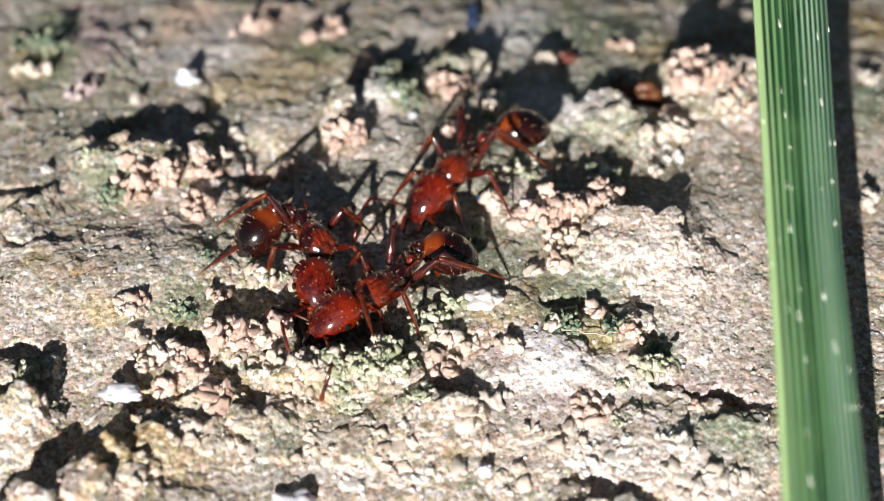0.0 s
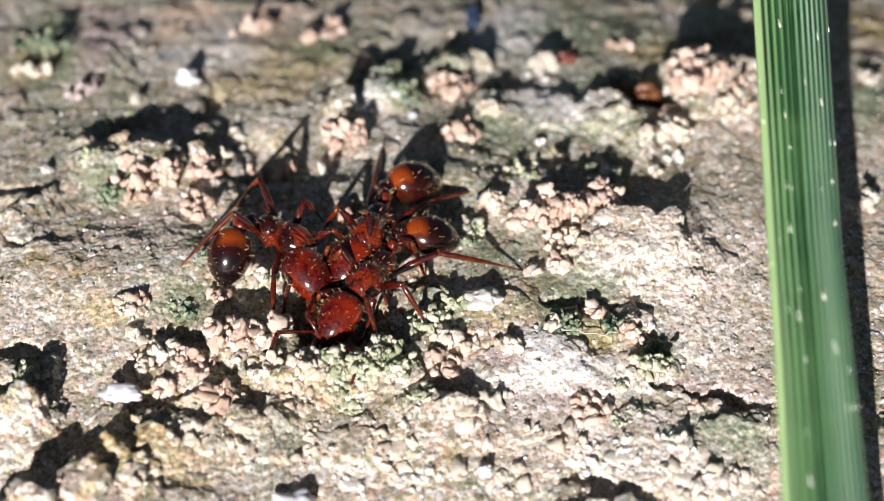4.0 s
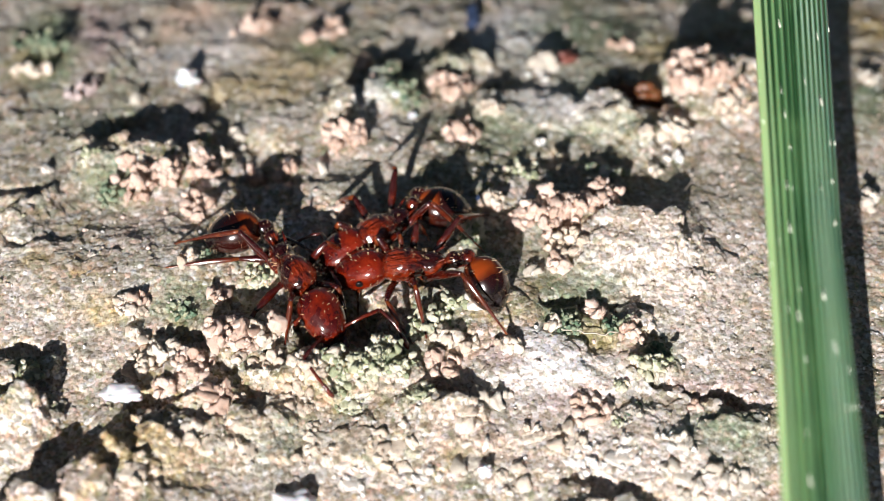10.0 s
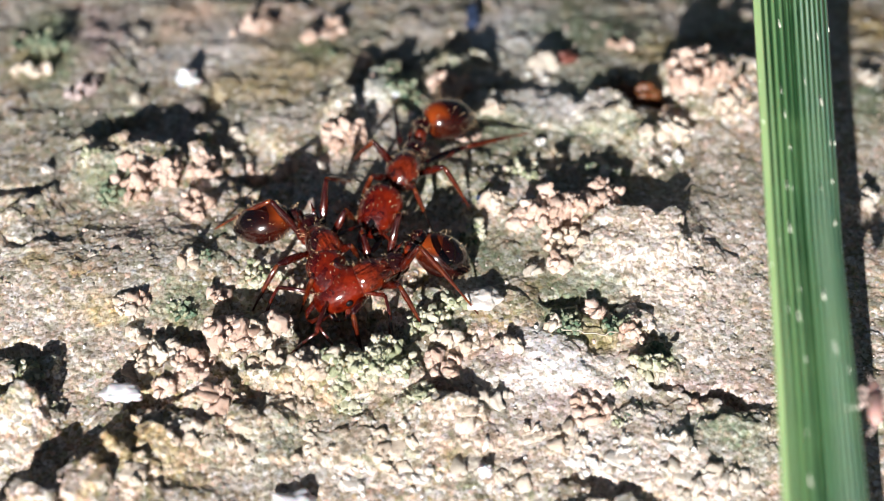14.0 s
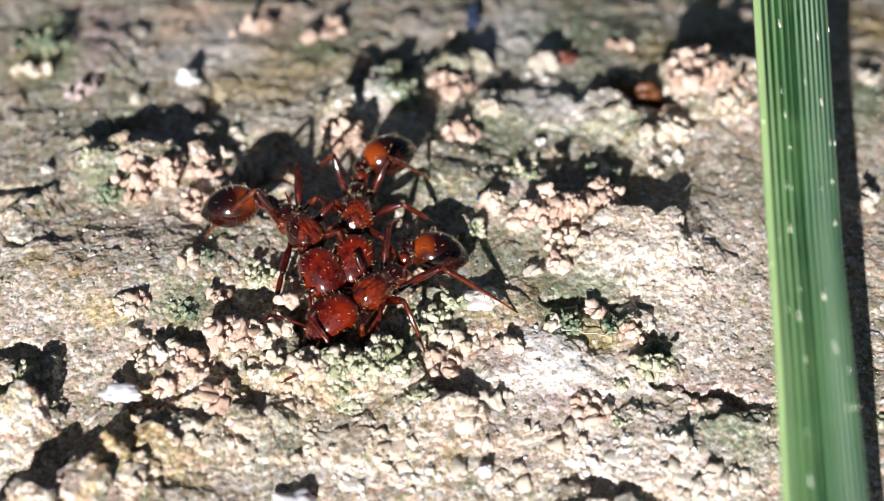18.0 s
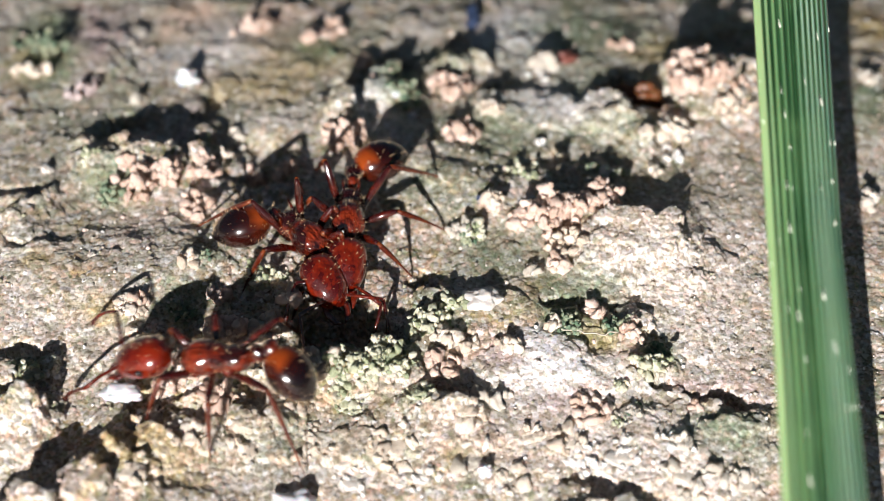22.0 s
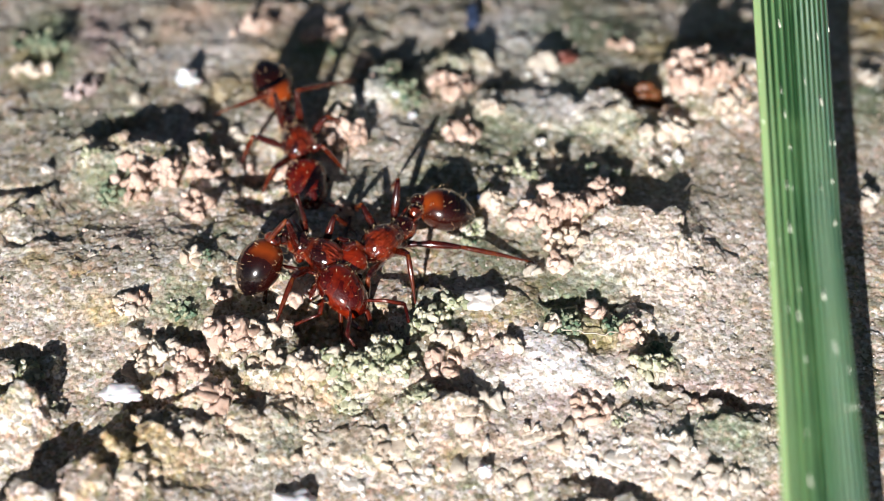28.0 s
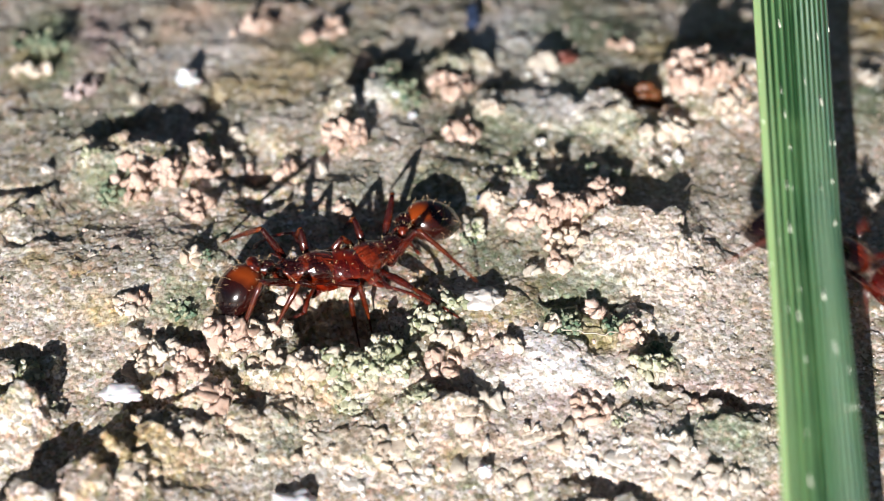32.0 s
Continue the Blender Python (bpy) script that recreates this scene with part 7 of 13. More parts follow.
    walk(p["leg"][5], [
        (0, at(-0.29, -0.24, -0.21, 18, -45, -155)), (0.5, at(-0.29, -0.24, -0.21, 23, -53, -158)), (1, at(-0.29, -0.24, -0.21, 30, -49, -154)),
        (1.5, at(-0.29, -0.24, -0.21, 32, -49, -154)), (2, at(-0.29, -0.24, -0.21, 36, -47, -152)), (2.5, at(-0.29, -0.24, -0.21, 23, -46, -154)),
        (3, at(-0.29, -0.24, -0.21, 30, -39, -146)), (3.5, at(-0.29, -0.24, -0.21, 23, -46, -154)), (5.5, at(-0.29, -0.24, -0.21, 21, -42, -153)),
        (6, at(-0.29, -0.24, -0.21, 9, -38, -154)), (6.5, at(-0.29, -0.24, -0.21, 19, -51, -158)), (7, at(-0.29, -0.24, -0.21, 21, -37, -150)),
        (7.5, at(-0.29, -0.24, -0.21, 25, -63, -163)), (8, at(-0.29, -0.24, -0.21, 14, -33, -148)), (8.5, at(-0.29, -0.24, -0.21, 22, -51, -154)),
        (9, at(-0.29, -0.24, -0.21, 14, -53, -153)), (9.5, at(-0.29, -0.24, -0.21, 16, -46, -147)), (10, at(-0.29, -0.24, -0.21, 8, -40, -148)),
        (10.5, at(-0.29, -0.24, -0.21, 3, -41, -150)), (11, at(-0.29, -0.24, -0.21, 10, -37, -147)), (11.5, at(-0.29, -0.24, -0.21, 16, -49, -150)),
        (12, at(-0.29, -0.24, -0.21, 20, -50, -149)), (12.5, at(-0.29, -0.24, -0.21, 14, -40, -151)), (13, at(-0.29, -0.24, -0.21, 18, -50, -149)),
        (13.5, at(-0.29, -0.24, -0.21, 19, -63, -157)), (14, at(-0.29, -0.24, -0.21, 15, -44, -149)), (14.5, at(-0.29, -0.24, -0.21, 6, -47, -150)),
        (16.5, at(-0.29, -0.24, -0.21, 16, -51, -151)), (17, at(-0.29, -0.24, -0.21, 24, -52, -151)), (17.5, at(-0.29, -0.24, -0.21, 10, -54, -152)),
        (18, at(-0.29, -0.24, -0.21, 24, -57, -154)), (18.5, at(-0.29, -0.24, -0.21, 31, -63, -160)), (19, at(-0.29, -0.24, -0.21, 17, -54, -151)),
        (19.5, at(-0.29, -0.24, -0.21, 14, -40, -146)), (20, at(-0.29, -0.24, -0.21, 13, -49, -150)), (20.5, at(-0.29, -0.24, -0.21, 21, -41, -143)),
        (21, at(-0.29, -0.24, -0.21, 12, -46, -149)), (21.5, at(-0.29, -0.24, -0.21, 5, -48, -153)), (22, at(-0.29, -0.24, -0.21, 3, -44, -153)),
        (22.5, at(-0.29, -0.24, -0.21, 9, -47, -150)), (23, at(-0.29, -0.24, -0.21, 9, -49, -151)), (23.5, at(-0.29, -0.24, -0.21, 3, -45, -151)),
        (24, at(-0.29, -0.24, -0.21, 25, -60, -157)), (24.5, at(-0.29, -0.24, -0.21, 26, -55, -155)), (25, at(-0.29, -0.24, -0.21, 17, -58, -157)),
        (25.5, at(-0.29, -0.24, -0.21, 34, -53, -160)), (27.5, at(-0.29, -0.24, -0.21, 16, -58, -155)), (28, at(-0.29, -0.24, -0.21, 32, -67, -173)),
        (28.5, at(-0.29, -0.24, -0.21, 12, -60, -161)), (29, at(-0.29, -0.24, -0.21, 28, -47, -155)), (29.5, at(-0.29, -0.24, -0.21, 15, -40, -153)),
        (30, at(-0.29, -0.24, -0.21, 37, -62, -170)), (30.5, at(-0.29, -0.24, -0.21, 22, -42, -150)), (31, at(-0.29, -0.24, -0.21, 13, -31, -151)),
        (31.5, at(-0.29, -0.24, -0.21, 8, -34, -154)), (32, at(-0.29, -0.24, -0.21, 11, -32, -150)),
    ])
    walk(p["shin"][5], [
        (0, at(1.32, 0, 0, 0, 105, 0)), (0.5, at(1.32, 0, 0, 0, 111, 0)), (1, at(1.32, 0, 0, 0, 105, 0)), (1.5, at(1.32, 0, 0, 0, 106, 0)),
        (2, at(1.32, 0, 0, 0, 105, 0)), (2.5, at(1.32, 0, 0, 0, 114, 0)), (3, at(1.32, 0, 0, 0, 101, 0)), (3.5, at(1.32, 0, 0, 0, 103, 0)),
        (5.5, at(1.32, 0, 0, 0, 97, 0)), (6, at(1.32, 0, 0, 0, 91, 0)), (6.5, at(1.32, 0, 0, 0, 110, 0)), (7, at(1.32, 0, 0, 0, 93, 0)),
        (7.5, at(1.32, 0, 0, 0, 121, 0)), (8, at(1.32, 0, 0, 0, 90, 0)), (8.5, at(1.32, 0, 0, 0, 111, 0)), (9, at(1.32, 0, 0, 0, 102, 0)),
        (9.5, at(1.32, 0, 0, 0, 89, 0)), (10, at(1.32, 0, 0, 0, 77, 0)), (10.5, at(1.32, 0, 0, 0, 80, 0)), (11, at(1.32, 0, 0, 0, 74, 0)),
        (11.5, at(1.32, 0, 0, 0, 95, 0)), (12, at(1.32, 0, 0, 0, 106, 0)), (12.5, at(1.32, 0, 0, 0, 110, 0)), (13, at(1.32, 0, 0, 0, 98, 0)),
        (13.5, at(1.32, 0, 0, 0, 116, 0)), (14, at(1.32, 0, 0, 0, 94, 0)), (14.5, at(1.32, 0, 0, 0, 94, 0)), (16.5, at(1.32, 0, 0, 0, 97, 0)),
        (17, at(1.32, 0, 0, 0, 108, 0)), (17.5, at(1.32, 0, 0, 0, 98, 0)), (18, at(1.32, 0, 0, 0, 113, 0)), (18.5, at(1.32, 0, 0, 0, 122, 0)),
        (19, at(1.32, 0, 0, 0, 102, 0)), (19.5, at(1.32, 0, 0, 0, 77, 0)), (20, at(1.32, 0, 0, 0, 92, 0)), (20.5, at(1.32, 0, 0, 0, 82, 0)),
        (21, at(1.32, 0, 0, 0, 95, 0)), (21.5, at(1.32, 0, 0, 0, 100, 0)), (22, at(1.32, 0, 0, 0, 95, 0)), (22.5, at(1.32, 0, 0, 0, 93, 0)),
        (23, at(1.32, 0, 0, 0, 98, 0)), (23.5, at(1.32, 0, 0, 0, 89, 0)), (24, at(1.32, 0, 0, 0, 114, 0)), (24.5, at(1.32, 0, 0, 0, 109, 0)),
        (25, at(1.32, 0, 0, 0, 114, 0)), (25.5, at(1.32, 0, 0, 0, 108, 0)), (27.5, at(1.32, 0, 0, 0, 111, 0)), (28, at(1.32, 0, 0, 0, 136, 0)),
        (28.5, at(1.32, 0, 0, 0, 126, 0)), (29, at(1.32, 0, 0, 0, 111, 0)), (29.5, at(1.32, 0, 0, 0, 98, 0)), (30, at(1.32, 0, 0, 0, 118, 0)),
        (30.5, at(1.32, 0, 0, 0, 98, 0)), (31, at(1.32, 0, 0, 0, 104, 0)), (31.5, at(1.32, 0, 0, 0, 109, 0)), (32, at(1.32, 0, 0, 0, 98, 0)),
    ])
    walk(p["antenna"][0], [
        (0, at(1.08, -0.17, 0.07, 0, 0, 15)), (0.5, at(1.08, -0.17, 0.07, 10, 13, 33)), (1, at(1.08, -0.17, 0.07, 0, 10, 36)),
        (1.5, at(1.08, -0.17, 0.07, -10, -4, 21)), (2, at(1.08, -0.17, 0.07, -1, -14, 2)), (2.5, at(1.08, -0.17, 0.07, 10, -7, -7)),
        (3, at(1.08, -0.17, 0.07, 1, 8, 3)), (3.5, at(1.08, -0.17, 0.07, -10, 14, 23)), (5.5, at(1.08, -0.17, 0.07, -10, 1, -4)),
        (6, at(1.08, -0.17, 0.07, -2, 13, -5)), (6.5, at(1.08, -0.17, 0.07, 10, 10, 10)), (7, at(1.08, -0.17, 0.07, 3, -5, 30)),
        (7.5, at(1.08, -0.17, 0.07, -10, -14, 37)), (8, at(1.08, -0.17, 0.07, -3, -6, 26)), (8.5, at(1.08, -0.17, 0.07, 9, 9, 6)),
        (9, at(1.08, -0.17, 0.07, 4, 13, -7)), (9.5, at(1.08, -0.17, 0.07, -9, 2, -1)), (10, at(1.08, -0.17, 0.07, -4, -12, 18)),
        (10.5, at(1.08, -0.17, 0.07, 9, -12, 35)), (11, at(1.08, -0.17, 0.07, 4, 2, 35)), (11.5, at(1.08, -0.17, 0.07, -9, 14, 18)),
        (12, at(1.08, -0.17, 0.07, -5, 9, -1)), (12.5, at(1.08, -0.17, 0.07, 9, -6, -7)), (13, at(1.08, -0.17, 0.07, 5, -14, 6)),
        (13.5, at(1.08, -0.17, 0.07, -8, -5, 26)), (14, at(1.08, -0.17, 0.07, -5, 10, 37)), (14.5, at(1.08, -0.17, 0.07, 8, 13, 30)),
        (16.5, at(1.08, -0.17, 0.07, 8, 3, 14)), (17, at(1.08, -0.17, 0.07, 6, 14, 32)), (17.5, at(1.08, -0.17, 0.07, -7, 8, 36)),
        (18, at(1.08, -0.17, 0.07, -7, -7, 23)), (18.5, at(1.08, -0.17, 0.07, 7, -14, 3)), (19, at(1.08, -0.17, 0.07, 7, -4, -7)),
        (19.5, at(1.08, -0.17, 0.07, -7, 11, 2)), (20, at(1.08, -0.17, 0.07, -7, 13, 22)), (20.5, at(1.08, -0.17, 0.07, 7, 0, 36)),
        (21, at(1.08, -0.17, 0.07, 8, -13, 33)), (21.5, at(1.08, -0.17, 0.07, -6, -10, 15)), (22, at(1.08, -0.17, 0.07, -8, 5, -3)),
        (22.5, at(1.08, -0.17, 0.07, 6, 14, -6)), (23, at(1.08, -0.17, 0.07, 8, 7, 9)), (23.5, at(1.08, -0.17, 0.07, -6, -8, 29)),
        (24, at(1.08, -0.17, 0.07, -8, -14, 37)), (24.5, at(1.08, -0.17, 0.07, 5, -3, 27)), (25, at(1.08, -0.17, 0.07, 9, 11, 7)),
        (25.5, at(1.08, -0.17, 0.07, -5, 12, -6)), (27.5, at(1.08, -0.17, 0.07, -4, 6, 35)), (28, at(1.08, -0.17, 0.07, -9, 14, 20)),
        (28.5, at(1.08, -0.17, 0.07, 4, 6, 0)), (29, at(1.08, -0.17, 0.07, 9, -9, -7)), (29.5, at(1.08, -0.17, 0.07, -3, -13, 4)),
        (30, at(1.08, -0.17, 0.07, -9, -2, 25)), (30.5, at(1.08, -0.17, 0.07, 3, 12, 37)), (31, at(1.08, -0.17, 0.07, 10, 11, 31)),
        (31.5, at(1.08, -0.17, 0.07, -3, -3, 12)), (32, at(1.08, -0.17, 0.07, -10, -14, -5)),
    ])
    walk(p["antenna"][1], [
        (0, at(1.08, 0.17, 0.07, 8, 13, 7)), (0.5, at(1.08, 0.17, 0.07, 6, 0, -5)), (1, at(1.08, 0.17, 0.07, -8, -13, -25)),
        (1.5, at(1.08, 0.17, 0.07, -6, -10, -37)), (2, at(1.08, 0.17, 0.07, 8, 4, -31)), (2.5, at(1.08, 0.17, 0.07, 6, 14, -11)),
        (3, at(1.08, 0.17, 0.07, -8, 7, 5)), (3.5, at(1.08, 0.17, 0.07, -7, -8, 4)), (5.5, at(1.08, 0.17, 0.07, -7, 12, -24)),
        (6, at(1.08, 0.17, 0.07, 7, -1, -4)), (6.5, at(1.08, 0.17, 0.07, 7, -13, 7)), (7, at(1.08, 0.17, 0.07, -7, -10, -1)),
        (7.5, at(1.08, 0.17, 0.07, -8, 5, -20)), (8, at(1.08, 0.17, 0.07, 6, 14, -35)), (8.5, at(1.08, 0.17, 0.07, 8, 6, -34)),
        (9, at(1.08, 0.17, 0.07, -6, -9, -16)), (9.5, at(1.08, 0.17, 0.07, -8, -13, 2)), (10, at(1.08, 0.17, 0.07, 6, -2, 6)),
        (10.5, at(1.08, 0.17, 0.07, 8, 12, -8)), (11, at(1.08, 0.17, 0.07, -5, 12, -28)), (11.5, at(1.08, 0.17, 0.07, -9, -2, -37)),
        (12, at(1.08, 0.17, 0.07, 5, -14, -28)), (12.5, at(1.08, 0.17, 0.07, 9, -9, -8)), (13, at(1.08, 0.17, 0.07, -4, 7, 6)),
        (13.5, at(1.08, 0.17, 0.07, -9, 14, 3)), (14, at(1.08, 0.17, 0.07, 4, 5, -16)), (14.5, at(1.08, 0.17, 0.07, 9, -10, -33)),
        (16.5, at(1.08, 0.17, 0.07, 10, 11, 7)), (17, at(1.08, 0.17, 0.07, -3, -4, -3)), (17.5, at(1.08, 0.17, 0.07, -10, -14, -23)),
        (18, at(1.08, 0.17, 0.07, 2, -8, -36)), (18.5, at(1.08, 0.17, 0.07, 10, 8, -32)), (19, at(1.08, 0.17, 0.07, -2, 14, -13)),
        (19.5, at(1.08, 0.17, 0.07, -10, 4, 4)), (20, at(1.08, 0.17, 0.07, 2, -11, 5)), (20.5, at(1.08, 0.17, 0.07, 10, -13, -11)),
        (21, at(1.08, 0.17, 0.07, -1, 0, -30)), (21.5, at(1.08, 0.17, 0.07, -10, 13, -37)), (22, at(1.08, 0.17, 0.07, 1, 10, -25)),
        (22.5, at(1.08, 0.17, 0.07, 10, -5, -5)), (23, at(1.08, 0.17, 0.07, 0, -14, 7)), (23.5, at(1.08, 0.17, 0.07, -10, -7, 0)),
        (24, at(1.08, 0.17, 0.07, 0, 8, -19)), (24.5, at(1.08, 0.17, 0.07, 10, 14, -35)), (25, at(1.08, 0.17, 0.07, 0, 3, -34)),
        (25.5, at(1.08, 0.17, 0.07, -10, -11, -18)), (27.5, at(1.08, 0.17, 0.07, -10, 9, -26)), (28, at(1.08, 0.17, 0.07, -2, -6, -37)),
        (28.5, at(1.08, 0.17, 0.07, 10, -14, -29)), (29, at(1.08, 0.17, 0.07, 2, -6, -10)), (29.5, at(1.08, 0.17, 0.07, -10, 9, 6)),
        (30, at(1.08, 0.17, 0.07, -2, 13, 3)), (30.5, at(1.08, 0.17, 0.07, 10, 1, -14)), (31, at(1.08, 0.17, 0.07, 3, -12, -32)),
        (31.5, at(1.08, 0.17, 0.07, -10, -11, -36)), (32, at(1.08, 0.17, 0.07, -3, 3, -22)),
    ])
    # ant b
    p = moving_parts(ANT_B)
    walk(ANT_B, [
        (0, at(-1.36, -1.77, 0.68, 0, 7, -138)), (0.5, at(-1.28, -1.68, 0.74, 0, 6, -143)), (1, at(-1.41, -1.67, 0.72, 0, 6, -143)),
        (1.5, at(-1.52, -1.62, 0.73, 0, 6, -128)), (2, at(-1.56, -1.56, 0.73, 0, 6, -130)), (2.5, at(-1.51, -1.9, 0.63, 0, 6, -132)),
        (3, at(-1.48, -1.41, 0.64, 0, 6, -129)), (3.5, at(-1.74, -1.38, 0.57, 0, 6, -121)), (5.5, at(-1.1, -1.23, 0.62, 0, 4, -122)),
        (6, at(-1.69, -1.41, 0.57, 0, 6, -117)), (6.5, at(-1.58, -1.5, 0.59, 0, 6, -123)), (7, at(-1.24, -1.84, 0.56, 0, 6, -136)),
        (7.5, at(-1.58, -1.5, 0.59, 0, 6, -131)), (8, at(-1.55, -1.58, 0.59, 0, 6, -127)), (8.5, at(-1.43, -1.44, 0.65, 0, 6, -126)),
        (9, at(-1.23, -1.21, 0.6, 0, 6, -128)), (9.5, at(0.28, -0.96, 0.77, 0, 11, -153)), (10, at(-0.67, -1.15, 0.73, 0, 11, 178)),
        (10.5, at(-1.33, -1.24, 0.6, 0, 12, -174)), (11, at(-1.92, -1.32, 0.54, 0, 8, -144)), (11.5, at(-2.03, -1.52, 0.54, 0, 8, -134)),
        (12, at(-2.13, -1.76, 0.53, 0, 10, -150)), (12.5, at(-1.86, -1.21, 0.48, 0, 7, -118)), (13, at(-1.95, -1.43, 0.5, 0, 16, -122)),
        (13.5, at(-1.14, -1.18, 0.61, 0, 10, -162)), (14, at(-1.48, -1.32, 0.64, 0, 11, -151)), (14.5, at(-1.36, -1.68, 0.56, 0, 11, -149)),
        (16.5, at(-1.47, -1.96, 0.53, 0, 6, -141)), (17, at(-1.51, -2.01, 0.52, 0, 5, -140)), (17.5, at(-1.47, -2.01, 0.52, 0, 5, -141)),
        (18, at(-1.44, -1.69, 0.57, 0, 5, -133)), (18.5, at(-1.41, -1.69, 0.57, 0, 5, -134)), (19, at(-1.49, -1.81, 0.53, 0, 5, -133)),
        (19.5, at(-0.98, -1.52, 0.65, 0, 9, -153)), (20, at(-1.1, -1.61, 0.64, 0, 10, -156)), (20.5, at(-0.9, -1.36, 0.66, 0, 9, -156)),
        (21, at(-1.47, -1.94, 0.53, 0, 8, -157)), (21.5, at(-2.44, -2.59, 0.82, 0, 11, 153)), (22, at(-4.97, -4.29, 1.16, 0, 10, 176)),
        (22.5, at(-7.57, -4.45, 1.08, 0, 9, -174)), (22.8, at(-9.28, -4.24, 1.06, 0, 14, 106)), (23, at(-9.85, -2.96, 1.08, 0, 14, 90)),
        (23.2, at(-8.57, -0.87, 1.24, 0, 12, 64)), (23.5, at(-7.55, 0.35, 1.27, 0, 10, 43)), (24, at(-7.77, 4.6, 0.48, 0, 10, 49)),
        (24.5, at(-5.96, 5.18, 0.32, 0, 8, 4)), (25, at(-5.27, 5.66, 0.36, 0, 11, -7)), (25.5, at(-5.2, 6.17, 0.21, 0, 11, 9)),
        (27.5, at(-3.74, 3.43, 0.45, 0, -2, -75)), (28, at(-3.64, 3.34, 0.46, 0, -2, -75)), (28.5, at(-4.68, 3.4, 0.48, 0, -3, -84)),
        (29, at(-6.53, 2.67, 0.81, 0, -2, -73)), (29.5, at(-5.73, 3.42, 0.64, 0, 7, -19)), (30, at(-3.06, 2.49, 0.58, 0, 3, -52)),
        (30.5, at(-2.45, 2.41, 0.67, 0, 3, -48)), (31, at(-1.87, 3.77, 0.75, 0, 3, -30)), (31.5, at(3.63, 3.37, 0.82, 0, 3, -45)),
        (31.8, at(7.35, 0.67, 0.95, 0, 3, -34)), (32, at(9.29, -0.86, 0.84, 0, 3, -41)),
    ])
    walk(p["waist"], [
        (0, at(-0.75, 0, -0.07, 0, 7, 21)), (0.5, at(-0.75, 0, -0.07, 0, 6, 21)), (1, at(-0.75, 0, -0.07, 0, 6, 20)),
        (1.5, at(-0.75, 0, -0.07, 0, 4, 21)), (2, at(-0.75, 0, -0.07, 0, 5, 22)), (2.5, at(-0.75, 0, -0.07, 0, 3, 15)),
        (3, at(-0.75, 0, -0.07, 0, 9, -7)), (3.5, at(-0.75, 0, -0.07, 0, 5, 4)), (5.5, at(-0.75, 0, -0.07, 0, 3, 5)),
        (6, at(-0.75, 0, -0.07, 0, 4, 2)), (6.5, at(-0.75, 0, -0.07, 0, 6, 9)), (7, at(-0.75, 0, -0.07, 0, 5, 14)),
        (7.5, at(-0.75, 0, -0.07, 0, 7, -5)), (8, at(-0.75, 0, -0.07, 0, 6, 8)), (8.5, at(-0.75, 0, -0.07, 0, 5, 0)),
        (9, at(-0.75, 0, -0.07, 0, 6, 0)), (9.5, at(-0.75, 0, -0.07, 0, 14, -16)), (10, at(-0.75, 0, -0.07, 0, 15, -4)),
        (10.5, at(-0.75, 0, -0.07, 0, 13, -6)), (11, at(-0.75, 0, -0.07, 0, 23, -62)), (11.5, at(-0.75, 0, -0.07, 0, 23, -37)),
        (12, at(-0.75, 0, -0.07, 0, 58, 5)), (12.5, at(-0.75, 0, -0.07, 0, 13, 11)), (13, at(-0.75, 0, -0.07, 0, 12, 30)),
        (13.5, at(-0.75, 0, -0.07, 0, 14, 51)), (14, at(-0.75, 0, -0.07, 0, 15, 25)), (14.5, at(-0.75, 0, -0.07, 0, 18, 36)),
        (16.5, at(-0.75, 0, -0.07, 0, 4, 52)), (17, at(-0.75, 0, -0.07, 0, 2, 45)), (17.5, at(-0.75, 0, -0.07, 0, 2, 42)),
        (18, at(-0.75, 0, -0.07, 0, 4, 25)), (18.5, at(-0.75, 0, -0.07, 0, 3, 48)), (19, at(-0.75, 0, -0.07, 0, 2, 46)),
        (19.5, at(-0.75, 0, -0.07, 0, 7, 46)), (20, at(-0.75, 0, -0.07, 0, 12, 51)), (20.5, at(-0.75, 0, -0.07, 0, 13, 7)),
        (21, at(-0.75, 0, -0.07, 0, 13, 14)), (21.5, at(-0.75, 0, -0.07, 0, 19, 5)), (22, at(-0.75, 0, -0.07, 0, 23, 6)),
        (22.5, at(-0.75, 0, -0.07, 0, 16, 13)), (22.8, at(-0.75, 0, -0.07, 0, 70, 1)), (23, at(-0.75, 0, -0.07, 0, 47, 34)),
        (23.2, at(-0.75, 0, -0.07, 0, 34, 9)), (23.5, at(-0.75, 0, -0.07, 0, 15, 8)), (24, at(-0.75, 0, -0.07, 0, 10, 15)),
        (24.5, at(-0.75, 0, -0.07, 0, 11, -7)), (25, at(-0.75, 0, -0.07, 0, 19, -3)), (25.5, at(-0.75, 0, -0.07, 0, 20, 9)),
        (27.5, at(-0.75, 0, -0.07, 0, -10, 1)), (28, at(-0.75, 0, -0.07, 0, -10, 5)), (28.5, at(-0.75, 0, -0.07, 0, -11, -3)),
        (29, at(-0.75, 0, -0.07, 0, -11, -3)), (29.5, at(-0.75, 0, -0.07, 0, 15, -12)), (30, at(-0.75, 0, -0.07, 0, -1, -9)),
        (30.5, at(-0.75, 0, -0.07, 0, -2, -13)), (31, at(-0.75, 0, -0.07, 0, -1, -17)), (31.5, at(-0.75, 0, -0.07, 0, 2, -1)),
        (31.8, at(-0.75, 0, -0.07, 0, 6, -17)), (32, at(-0.75, 0, -0.07, 0, 9, -8)),
    ])
